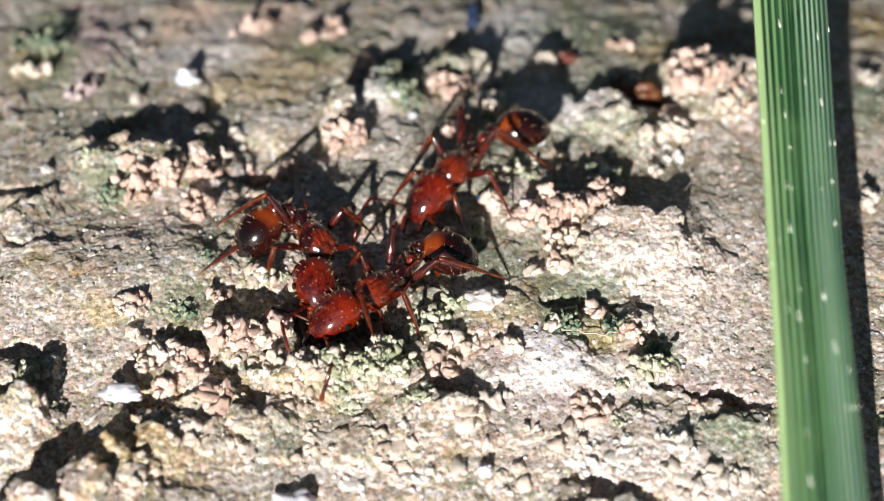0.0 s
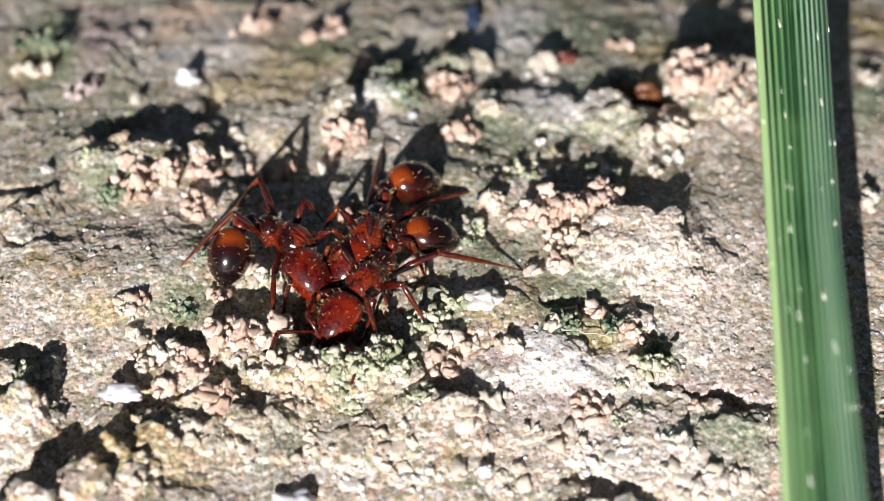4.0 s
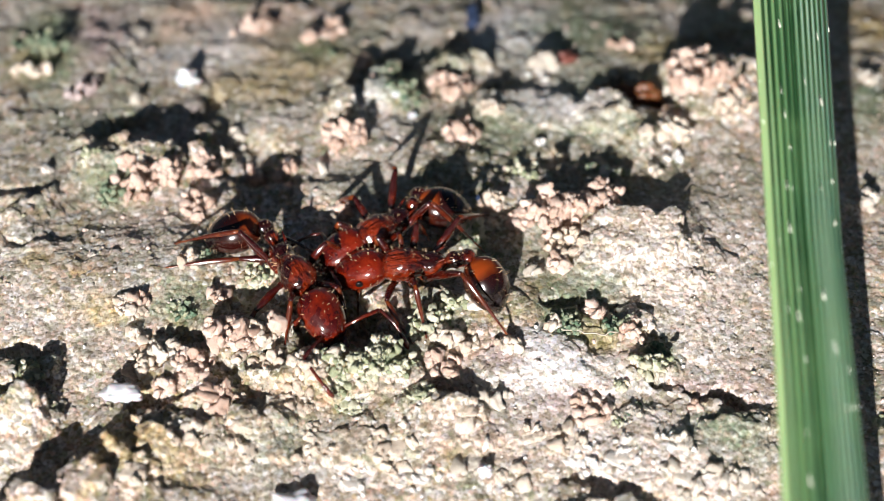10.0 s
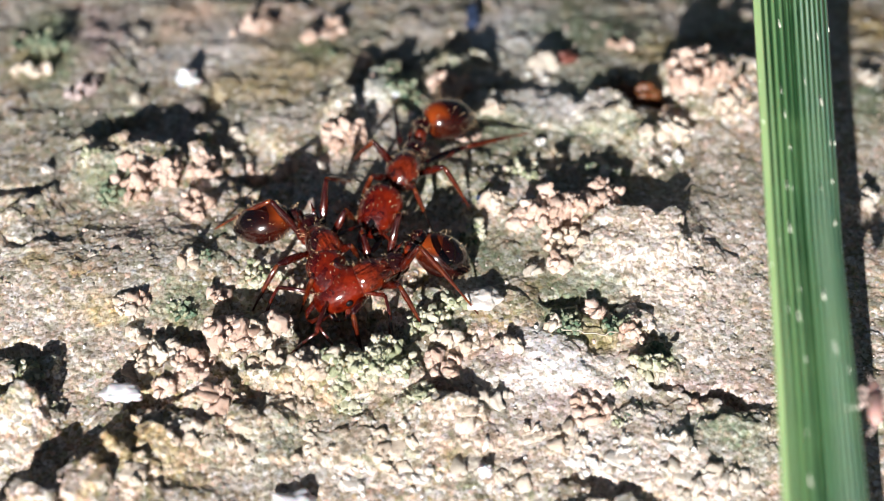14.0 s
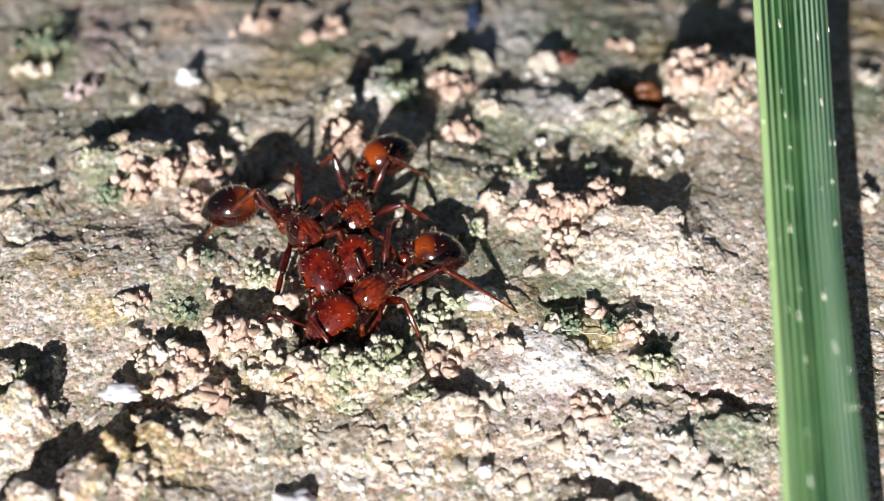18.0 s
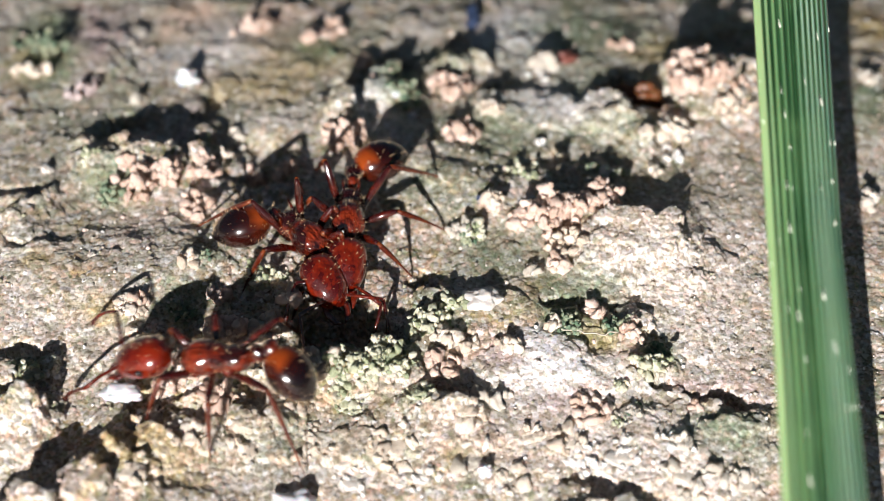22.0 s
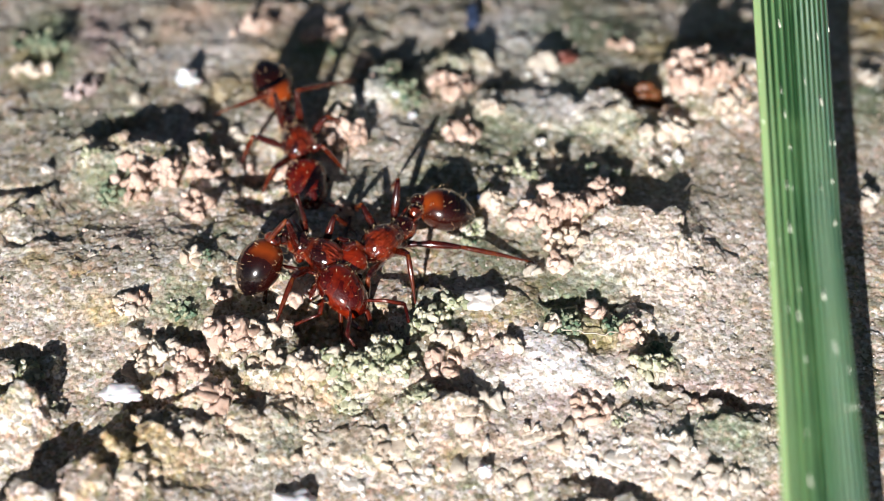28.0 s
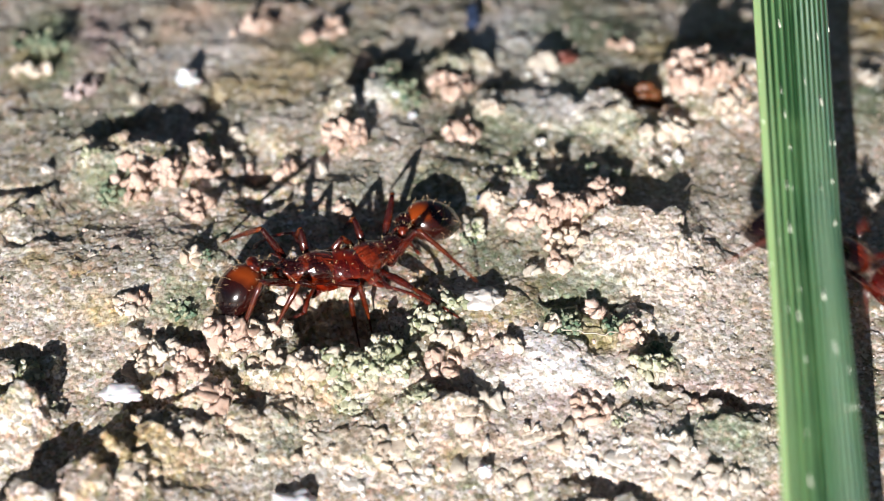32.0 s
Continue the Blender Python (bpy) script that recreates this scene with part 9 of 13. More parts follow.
    walk(p["leg"][2], [
        (0, at(0.09, 0.24, -0.21, -13, -56, 99)), (0.5, at(0.09, 0.24, -0.21, -11, -52, 97)), (1, at(0.09, 0.24, -0.21, -9, -50, 99)),
        (1.5, at(0.09, 0.24, -0.21, -14, -48, 89)), (2, at(0.09, 0.24, -0.21, -15, -50, 89)), (2.5, at(0.09, 0.24, -0.21, -15, -64, 101)),
        (3, at(0.09, 0.24, -0.21, -17, -49, 86)), (3.5, at(0.09, 0.24, -0.21, -16, -47, 84)), (5.5, at(0.09, 0.24, -0.21, 6, -39, 114)),
        (6, at(0.09, 0.24, -0.21, -14, -39, 80)), (6.5, at(0.09, 0.24, -0.21, -13, -43, 87)), (7, at(0.09, 0.24, -0.21, -14, -59, 100)),
        (7.5, at(0.09, 0.24, -0.21, -11, -42, 90)), (8, at(0.09, 0.24, -0.21, -13, -45, 89)), (8.5, at(0.09, 0.24, -0.21, -15, -42, 83)),
        (9, at(0.09, 0.24, -0.21, -8, 3, 83)), (9.5, at(0.09, 0.24, -0.21, -15, -15, 81)), (10, at(0.09, 0.24, -0.21, -7, -40, 110)),
        (10.5, at(0.09, 0.24, -0.21, -3, -37, 120)), (11, at(0.09, 0.24, -0.21, -4, -31, 106)), (11.5, at(0.09, 0.24, -0.21, -6, -34, 103)),
        (12, at(0.09, 0.24, -0.21, 1, -30, 121)), (12.5, at(0.09, 0.24, -0.21, -15, -36, 81)), (13, at(0.09, 0.24, -0.21, -14, -33, 86)),
        (13.5, at(0.09, 0.24, -0.21, -8, -47, 110)), (14, at(0.09, 0.24, -0.21, -8, -43, 110)), (14.5, at(0.09, 0.24, -0.21, -8, -57, 116)),
        (16.5, at(0.09, 0.24, -0.21, -7, -51, 99)), (17, at(0.09, 0.24, -0.21, -7, -52, 99)), (17.5, at(0.09, 0.24, -0.21, -6, -53, 99)),
        (18, at(0.09, 0.24, -0.21, -11, -43, 86)), (18.5, at(0.09, 0.24, -0.21, -12, -44, 86)), (19, at(0.09, 0.24, -0.21, -12, -47, 87)),
        (19.5, at(0.09, 0.24, -0.21, -15, -40, 91)), (20, at(0.09, 0.24, -0.21, -14, -42, 98)), (20.5, at(0.09, 0.24, -0.21, -3, -44, 111)),
        (21, at(0.09, 0.24, -0.21, 10, -39, 130)), (21.5, at(0.09, 0.24, -0.21, -35, -70, 122)), (22, at(0.09, 0.24, -0.21, -10, -15, 95)),
        (22.5, at(0.09, 0.24, -0.21, -17, -48, 97)), (22.8, at(0.09, 0.24, -0.21, -18, -24, 91)), (23, at(0.09, 0.24, -0.21, -16, -31, 101)),
        (23.2, at(0.09, 0.24, -0.21, -12, -40, 105)), (23.5, at(0.09, 0.24, -0.21, -8, -20, 100)), (24, at(0.09, 0.24, -0.21, -17, -42, 92)),
        (24.5, at(0.09, 0.24, -0.21, -10, -47, 102)), (25, at(0.09, 0.24, -0.21, -11, -26, 97)), (25.5, at(0.09, 0.24, -0.21, -23, -48, 92)),
        (27.5, at(0.09, 0.24, -0.21, 8, -56, 92)), (28, at(0.09, 0.24, -0.21, 11, -57, 94)), (28.5, at(0.09, 0.24, -0.21, 8, -62, 87)),
        (29, at(0.09, 0.24, -0.21, 3, -7, 92)), (29.5, at(0.09, 0.24, -0.21, -7, -42, 102)), (30, at(0.09, 0.24, -0.21, -3, -45, 95)),
        (30.5, at(0.09, 0.24, -0.21, 3, -52, 104)), (31, at(0.09, 0.24, -0.21, -3, -39, 94)), (31.5, at(0.09, 0.24, -0.21, -8, -67, 97)),
        (31.8, at(0.09, 0.24, -0.21, -8, -42, 87)), (32, at(0.09, 0.24, -0.21, -3, -54, 95)),
    ])
    walk(p["shin"][2], [
        (0, at(0.99, 0, 0, 0, 117, 0)), (0.5, at(0.99, 0, 0, 0, 115, 0)), (1, at(0.99, 0, 0, 0, 110, 0)), (1.5, at(0.99, 0, 0, 0, 104, 0)),
        (2, at(0.99, 0, 0, 0, 108, 0)), (2.5, at(0.99, 0, 0, 0, 127, 0)), (3, at(0.99, 0, 0, 0, 108, 0)), (3.5, at(0.99, 0, 0, 0, 98, 0)),
        (5.5, at(0.99, 0, 0, 0, 78, 0)), (6, at(0.99, 0, 0, 0, 84, 0)), (6.5, at(0.99, 0, 0, 0, 93, 0)), (7, at(0.99, 0, 0, 0, 121, 0)),
        (7.5, at(0.99, 0, 0, 0, 91, 0)), (8, at(0.99, 0, 0, 0, 97, 0)), (8.5, at(0.99, 0, 0, 0, 94, 0)), (9, at(0.99, 0, 0, 0, 12, 0)),
        (9.5, at(0.99, 0, 0, 0, 49, 0)), (10, at(0.99, 0, 0, 0, 102, 0)), (10.5, at(0.99, 0, 0, 0, 93, 0)), (11, at(0.99, 0, 0, 0, 73, 0)),
        (11.5, at(0.99, 0, 0, 0, 77, 0)), (12, at(0.99, 0, 0, 0, 77, 0)), (12.5, at(0.99, 0, 0, 0, 73, 0)), (13, at(0.99, 0, 0, 0, 67, 0)),
        (13.5, at(0.99, 0, 0, 0, 106, 0)), (14, at(0.99, 0, 0, 0, 100, 0)), (14.5, at(0.99, 0, 0, 0, 122, 0)), (16.5, at(0.99, 0, 0, 0, 102, 0)),
        (17, at(0.99, 0, 0, 0, 102, 0)), (17.5, at(0.99, 0, 0, 0, 104, 0)), (18, at(0.99, 0, 0, 0, 89, 0)), (18.5, at(0.99, 0, 0, 0, 90, 0)),
        (19, at(0.99, 0, 0, 0, 91, 0)), (19.5, at(0.99, 0, 0, 0, 86, 0)), (20, at(0.99, 0, 0, 0, 89, 0)), (20.5, at(0.99, 0, 0, 0, 103, 0)),
        (21, at(0.99, 0, 0, 0, 93, 0)), (21.5, at(0.99, 0, 0, 0, 126, 0)), (22, at(0.99, 0, 0, 0, 78, 0)), (22.5, at(0.99, 0, 0, 0, 117, 0)),
        (22.8, at(0.99, 0, 0, 0, 93, 0)), (23, at(0.99, 0, 0, 0, 110, 0)), (23.2, at(0.99, 0, 0, 0, 113, 0)), (23.5, at(0.99, 0, 0, 0, 86, 0)),
        (24, at(0.99, 0, 0, 0, 105, 0)), (24.5, at(0.99, 0, 0, 0, 118, 0)), (25, at(0.99, 0, 0, 0, 87, 0)), (25.5, at(0.99, 0, 0, 0, 121, 0)),
        (27.5, at(0.99, 0, 0, 0, 101, 0)), (28, at(0.99, 0, 0, 0, 104, 0)), (28.5, at(0.99, 0, 0, 0, 119, 0)), (29, at(0.99, 0, 0, 0, 70, 0)),
        (29.5, at(0.99, 0, 0, 0, 117, 0)), (30, at(0.99, 0, 0, 0, 91, 0)), (30.5, at(0.99, 0, 0, 0, 111, 0)), (31, at(0.99, 0, 0, 0, 100, 0)),
        (31.5, at(0.99, 0, 0, 0, 106, 0)), (31.8, at(0.99, 0, 0, 0, 110, 0)), (32, at(0.99, 0, 0, 0, 123, 0)),
    ])
    walk(p["leg"][3], [
        (0, at(0.09, -0.24, -0.21, 11, -61, -104)), (0.5, at(0.09, -0.24, -0.21, 16, -59, -98)), (1, at(0.09, -0.24, -0.21, 15, -63, -102)),
        (1.5, at(0.09, -0.24, -0.21, 2, -64, -108)), (2, at(0.09, -0.24, -0.21, 3, -66, -108)), (2.5, at(0.09, -0.24, -0.21, -1, -61, -109)),
        (3, at(0.09, -0.24, -0.21, 7, -65, -107)), (3.5, at(0.09, -0.24, -0.21, 17, -67, -103)), (5.5, at(0.09, -0.24, -0.21, 14, -46, -82)),
        (6, at(0.09, -0.24, -0.21, 11, -64, -102)), (6.5, at(0.09, -0.24, -0.21, 13, -59, -98)), (7, at(0.09, -0.24, -0.21, 15, -44, -87)),
        (7.5, at(0.09, -0.24, -0.21, 19, -59, -94)), (8, at(0.09, -0.24, -0.21, 14, -57, -97)), (8.5, at(0.09, -0.24, -0.21, 16, -53, -91)),
        (9, at(0.09, -0.24, -0.21, 20, -51, -82)), (9.5, at(0.09, -0.24, -0.21, 15, -51, -107)), (10, at(0.09, -0.24, -0.21, 8, -48, -112)),
        (10.5, at(0.09, -0.24, -0.21, 16, -50, -109)), (11, at(0.09, -0.24, -0.21, 21, -60, -101)), (11.5, at(0.09, -0.24, -0.21, 7, -55, -108)),
        (12, at(0.09, -0.24, -0.21, 15, -51, -105)), (12.5, at(0.09, -0.24, -0.21, 3, -62, -110)), (13, at(0.09, -0.24, -0.21, 5, -68, -114)),
        (13.5, at(0.09, -0.24, -0.21, 23, -56, -100)), (14, at(0.09, -0.24, -0.21, 8, -50, -113)), (14.5, at(0.09, -0.24, -0.21, 7, -40, -112)),
        (16.5, at(0.09, -0.24, -0.21, 3, -54, -104)), (17, at(0.09, -0.24, -0.21, 1, -52, -106)), (17.5, at(0.09, -0.24, -0.21, 2, -52, -104)),
        (18, at(0.09, -0.24, -0.21, 0, -59, -104)), (18.5, at(0.09, -0.24, -0.21, 2, -59, -104)), (19, at(0.09, -0.24, -0.21, -2, -58, -106)),
        (19.5, at(0.09, -0.24, -0.21, 25, -51, -83)), (20, at(0.09, -0.24, -0.21, 27, -52, -88)), (20.5, at(0.09, -0.24, -0.21, 16, -53, -100)),
        (21, at(0.09, -0.24, -0.21, 2, -41, -112)), (21.5, at(0.09, -0.24, -0.21, 13, -39, -101)), (22, at(0.09, -0.24, -0.21, 17, -42, -92)),
        (22.5, at(0.09, -0.24, -0.21, 7, -24, -101)), (22.8, at(0.09, -0.24, -0.21, 19, -31, -94)), (23, at(0.09, -0.24, -0.21, 15, -30, -103)),
        (23.2, at(0.09, -0.24, -0.21, 11, -22, -98)), (23.5, at(0.09, -0.24, -0.21, 9, 14, -93)), (24, at(0.09, -0.24, -0.21, 20, -56, -102)),
        (24.5, at(0.09, -0.24, -0.21, -1, -61, -115)), (25, at(0.09, -0.24, -0.21, 18, -41, -93)), (25.5, at(0.09, -0.24, -0.21, 9, -33, -105)),
        (27.5, at(0.09, -0.24, -0.21, -6, -36, -96)), (28, at(0.09, -0.24, -0.21, -7, -33, -99)), (28.5, at(0.09, -0.24, -0.21, -59, -85, -37)),
        (29, at(0.09, -0.24, -0.21, -5, -42, -91)), (29.5, at(0.09, -0.24, -0.21, 13, -45, -94)), (30, at(0.09, -0.24, -0.21, -4, -19, -109)),
        (30.5, at(0.09, -0.24, -0.21, -7, -3, -121)), (31, at(0.09, -0.24, -0.21, -5, 20, -116)), (31.5, at(0.09, -0.24, -0.21, 1, -39, -97)),
        (31.8, at(0.09, -0.24, -0.21, 8, -46, -88)), (32, at(0.09, -0.24, -0.21, 7, -44, -87)),
    ])
    walk(p["shin"][3], [
        (0, at(0.99, 0, 0, 0, 123, 0)), (0.5, at(0.99, 0, 0, 0, 123, 0)), (1, at(0.99, 0, 0, 0, 128, 0)), (1.5, at(0.99, 0, 0, 0, 132, 0)),
        (2, at(0.99, 0, 0, 0, 136, 0)), (2.5, at(0.99, 0, 0, 0, 121, 0)), (3, at(0.99, 0, 0, 0, 136, 0)), (3.5, at(0.99, 0, 0, 0, 130, 0)),
        (5.5, at(0.99, 0, 0, 0, 97, 0)), (6, at(0.99, 0, 0, 0, 126, 0)), (6.5, at(0.99, 0, 0, 0, 118, 0)), (7, at(0.99, 0, 0, 0, 91, 0)),
        (7.5, at(0.99, 0, 0, 0, 119, 0)), (8, at(0.99, 0, 0, 0, 115, 0)), (8.5, at(0.99, 0, 0, 0, 111, 0)), (9, at(0.99, 0, 0, 0, 105, 0)),
        (9.5, at(0.99, 0, 0, 0, 122, 0)), (10, at(0.99, 0, 0, 0, 115, 0)), (10.5, at(0.99, 0, 0, 0, 107, 0)), (11, at(0.99, 0, 0, 0, 117, 0)),
        (11.5, at(0.99, 0, 0, 0, 111, 0)), (12, at(0.99, 0, 0, 0, 103, 0)), (12.5, at(0.99, 0, 0, 0, 117, 0)), (13, at(0.99, 0, 0, 0, 123, 0)),
        (13.5, at(0.99, 0, 0, 0, 114, 0)), (14, at(0.99, 0, 0, 0, 112, 0)), (14.5, at(0.99, 0, 0, 0, 89, 0)), (16.5, at(0.99, 0, 0, 0, 107, 0)),
        (17, at(0.99, 0, 0, 0, 105, 0)), (17.5, at(0.99, 0, 0, 0, 104, 0)), (18, at(0.99, 0, 0, 0, 118, 0)), (18.5, at(0.99, 0, 0, 0, 118, 0)),
        (19, at(0.99, 0, 0, 0, 114, 0)), (19.5, at(0.99, 0, 0, 0, 106, 0)), (20, at(0.99, 0, 0, 0, 109, 0)), (20.5, at(0.99, 0, 0, 0, 114, 0)),
        (21, at(0.99, 0, 0, 0, 89, 0)), (21.5, at(0.99, 0, 0, 0, 93, 0)), (22, at(0.99, 0, 0, 0, 114, 0)), (22.5, at(0.99, 0, 0, 0, 86, 0)),
        (22.8, at(0.99, 0, 0, 0, 105, 0)), (23, at(0.99, 0, 0, 0, 106, 0)), (23.2, at(0.99, 0, 0, 0, 82, 0)), (23.5, at(0.99, 0, 0, 0, 12, 0)),
        (24, at(0.99, 0, 0, 0, 112, 0)), (24.5, at(0.99, 0, 0, 0, 114, 0)), (25, at(0.99, 0, 0, 0, 115, 0)), (25.5, at(0.99, 0, 0, 0, 89, 0)),
        (27.5, at(0.99, 0, 0, 0, 110, 0)), (28, at(0.99, 0, 0, 0, 104, 0)), (28.5, at(0.99, 0, 0, 0, 129, 0)), (29, at(0.99, 0, 0, 0, 97, 0)),
        (29.5, at(0.99, 0, 0, 0, 100, 0)), (30, at(0.99, 0, 0, 0, 104, 0)), (30.5, at(0.99, 0, 0, 0, 66, 0)), (31, at(0.99, 0, 0, 0, 12, 0)),
        (31.5, at(0.99, 0, 0, 0, 95, 0)), (31.8, at(0.99, 0, 0, 0, 101, 0)), (32, at(0.99, 0, 0, 0, 107, 0)),
    ])
    walk(p["leg"][4], [
        (0, at(-0.29, 0.24, -0.21, -1, -40, 153)), (0.5, at(-0.29, 0.24, -0.21, 2, -42, 154)), (1, at(-0.29, 0.24, -0.21, 2, -38, 154)),
        (1.5, at(-0.29, 0.24, -0.21, -12, -35, 146)), (2, at(-0.29, 0.24, -0.21, -8, -35, 147)), (2.5, at(-0.29, 0.24, -0.21, -1, -35, 152)),
        (3, at(-0.29, 0.24, -0.21, -10, -37, 147)), (3.5, at(-0.29, 0.24, -0.21, -16, -30, 140)), (5.5, at(-0.29, 0.24, -0.21, -11, 3, 134)),
        (6, at(-0.29, 0.24, -0.21, -27, -39, 136)), (6.5, at(-0.29, 0.24, -0.21, -22, -43, 143)), (7, at(-0.29, 0.24, -0.21, 0, -46, 153)),
        (7.5, at(-0.29, 0.24, -0.21, -10, -37, 147)), (8, at(-0.29, 0.24, -0.21, -13, -37, 145)), (8.5, at(-0.29, 0.24, -0.21, -15, -40, 145)),
        (9, at(-0.29, 0.24, -0.21, -8, 4, 140)), (9.5, at(-0.29, 0.24, -0.21, 11, -41, 159)), (10, at(-0.29, 0.24, -0.21, -10, -32, 149)),
        (10.5, at(-0.29, 0.24, -0.21, -10, -14, 146)), (11, at(-0.29, 0.24, -0.21, -23, 1, 118)), (11.5, at(-0.29, 0.24, -0.21, -14, -50, 152)),
        (12, at(-0.29, 0.24, -0.21, -31, -55, 158)), (12.5, at(-0.29, 0.24, -0.21, -13, -47, 150)), (13, at(-0.29, 0.24, -0.21, -11, -42, 150)),
        (13.5, at(-0.29, 0.24, -0.21, -34, -65, 168)), (14, at(-0.29, 0.24, -0.21, -31, -55, 158)), (14.5, at(-0.29, 0.24, -0.21, -35, -65, 169)),
        (16.5, at(-0.29, 0.24, -0.21, -12, -35, 145)), (17, at(-0.29, 0.24, -0.21, -12, -34, 144)), (17.5, at(-0.29, 0.24, -0.21, -11, -36, 145)),
        (18, at(-0.29, 0.24, -0.21, -20, -34, 137)), (18.5, at(-0.29, 0.24, -0.21, -20, -35, 137)), (19, at(-0.29, 0.24, -0.21, -16, -32, 139)),
        (19.5, at(-0.29, 0.24, -0.21, -8, -43, 152)), (20, at(-0.29, 0.24, -0.21, -4, -39, 153)), (20.5, at(-0.29, 0.24, -0.21, -23, -37, 142)),
        (21, at(-0.29, 0.24, -0.21, -9, -30, 147)), (21.5, at(-0.29, 0.24, -0.21, -24, -48, 152)), (22, at(-0.29, 0.24, -0.21, -11, -14, 143)),
        (22.5, at(-0.29, 0.24, -0.21, -12, -42, 150)), (22.8, at(-0.29, 0.24, -0.21, -10, -16, 148)), (23, at(-0.29, 0.24, -0.21, -12, -17, 147)),
        (23.2, at(-0.29, 0.24, -0.21, -12, -21, 146)), (23.5, at(-0.29, 0.24, -0.21, -18, -37, 147)), (24, at(-0.29, 0.24, -0.21, -15, -39, 149)),
        (24.5, at(-0.29, 0.24, -0.21, -19, -50, 152)), (25, at(-0.29, 0.24, -0.21, -13, -26, 146)), (25.5, at(-0.29, 0.24, -0.21, -22, -38, 146)),
        (27.5, at(-0.29, 0.24, -0.21, -42, -45, 73)), (28, at(-0.29, 0.24, -0.21, -64, -78, -170)), (28.5, at(-0.29, 0.24, -0.21, -2, -50, 145)),
        (29, at(-0.29, 0.24, -0.21, -31, -31, 45)), (29.5, at(-0.29, 0.24, -0.21, -14, -39, 147)), (30, at(-0.29, 0.24, -0.21, -7, -49, 148)),
        (30.5, at(-0.29, 0.24, -0.21, 0, -42, 151)), (31, at(-0.29, 0.24, -0.21, -5, -12, 143)), (31.5, at(-0.29, 0.24, -0.21, -14, -47, 146)),
        (31.8, at(-0.29, 0.24, -0.21, -5, -47, 149)), (32, at(-0.29, 0.24, -0.21, -11, -50, 148)),
    ])
    walk(p["shin"][4], [
        (0, at(1.32, 0, 0, 0, 84, 0)), (0.5, at(1.32, 0, 0, 0, 88, 0)), (1, at(1.32, 0, 0, 0, 82, 0)), (1.5, at(1.32, 0, 0, 0, 77, 0)),
        (2, at(1.32, 0, 0, 0, 76, 0)), (2.5, at(1.32, 0, 0, 0, 74, 0)), (3, at(1.32, 0, 0, 0, 81, 0)), (3.5, at(1.32, 0, 0, 0, 66, 0)),
        (5.5, at(1.32, 0, 0, 0, 12, 0)), (6, at(1.32, 0, 0, 0, 80, 0)), (6.5, at(1.32, 0, 0, 0, 86, 0)), (7, at(1.32, 0, 0, 0, 91, 0)),
        (7.5, at(1.32, 0, 0, 0, 77, 0)), (8, at(1.32, 0, 0, 0, 78, 0)), (8.5, at(1.32, 0, 0, 0, 86, 0)), (9, at(1.32, 0, 0, 0, 12, 0)),
        (9.5, at(1.32, 0, 0, 0, 103, 0)), (10, at(1.32, 0, 0, 0, 80, 0)), (10.5, at(1.32, 0, 0, 0, 50, 0)), (11, at(1.32, 0, 0, 0, 12, 0)),
        (11.5, at(1.32, 0, 0, 0, 97, 0)), (12, at(1.32, 0, 0, 0, 114, 0)), (12.5, at(1.32, 0, 0, 0, 93, 0)), (13, at(1.32, 0, 0, 0, 86, 0)),
        (13.5, at(1.32, 0, 0, 0, 122, 0)), (14, at(1.32, 0, 0, 0, 111, 0)), (14.5, at(1.32, 0, 0, 0, 121, 0)), (16.5, at(1.32, 0, 0, 0, 69, 0)),
        (17, at(1.32, 0, 0, 0, 67, 0)), (17.5, at(1.32, 0, 0, 0, 70, 0)), (18, at(1.32, 0, 0, 0, 69, 0)), (18.5, at(1.32, 0, 0, 0, 70, 0)),
        (19, at(1.32, 0, 0, 0, 63, 0)), (19.5, at(1.32, 0, 0, 0, 91, 0)), (20, at(1.32, 0, 0, 0, 85, 0)), (20.5, at(1.32, 0, 0, 0, 81, 0)),
        (21, at(1.32, 0, 0, 0, 64, 0)), (21.5, at(1.32, 0, 0, 0, 108, 0)), (22, at(1.32, 0, 0, 0, 79, 0)), (22.5, at(1.32, 0, 0, 0, 109, 0)),
        (22.8, at(1.32, 0, 0, 0, 91, 0)), (23, at(1.32, 0, 0, 0, 85, 0)), (23.2, at(1.32, 0, 0, 0, 83, 0)), (23.5, at(1.32, 0, 0, 0, 105, 0)),
        (24, at(1.32, 0, 0, 0, 94, 0)), (24.5, at(1.32, 0, 0, 0, 114, 0)), (25, at(1.32, 0, 0, 0, 85, 0)), (25.5, at(1.32, 0, 0, 0, 102, 0)),
        (27.5, at(1.32, 0, 0, 0, 97, 0)), (28, at(1.32, 0, 0, 0, 110, 0)), (28.5, at(1.32, 0, 0, 0, 97, 0)), (29, at(1.32, 0, 0, 0, 82, 0)),
        (29.5, at(1.32, 0, 0, 0, 102, 0)), (30, at(1.32, 0, 0, 0, 98, 0)), (30.5, at(1.32, 0, 0, 0, 90, 0)), (31, at(1.32, 0, 0, 0, 71, 0)),
        (31.5, at(1.32, 0, 0, 0, 107, 0)), (31.8, at(1.32, 0, 0, 0, 106, 0)), (32, at(1.32, 0, 0, 0, 102, 0)),
    ])
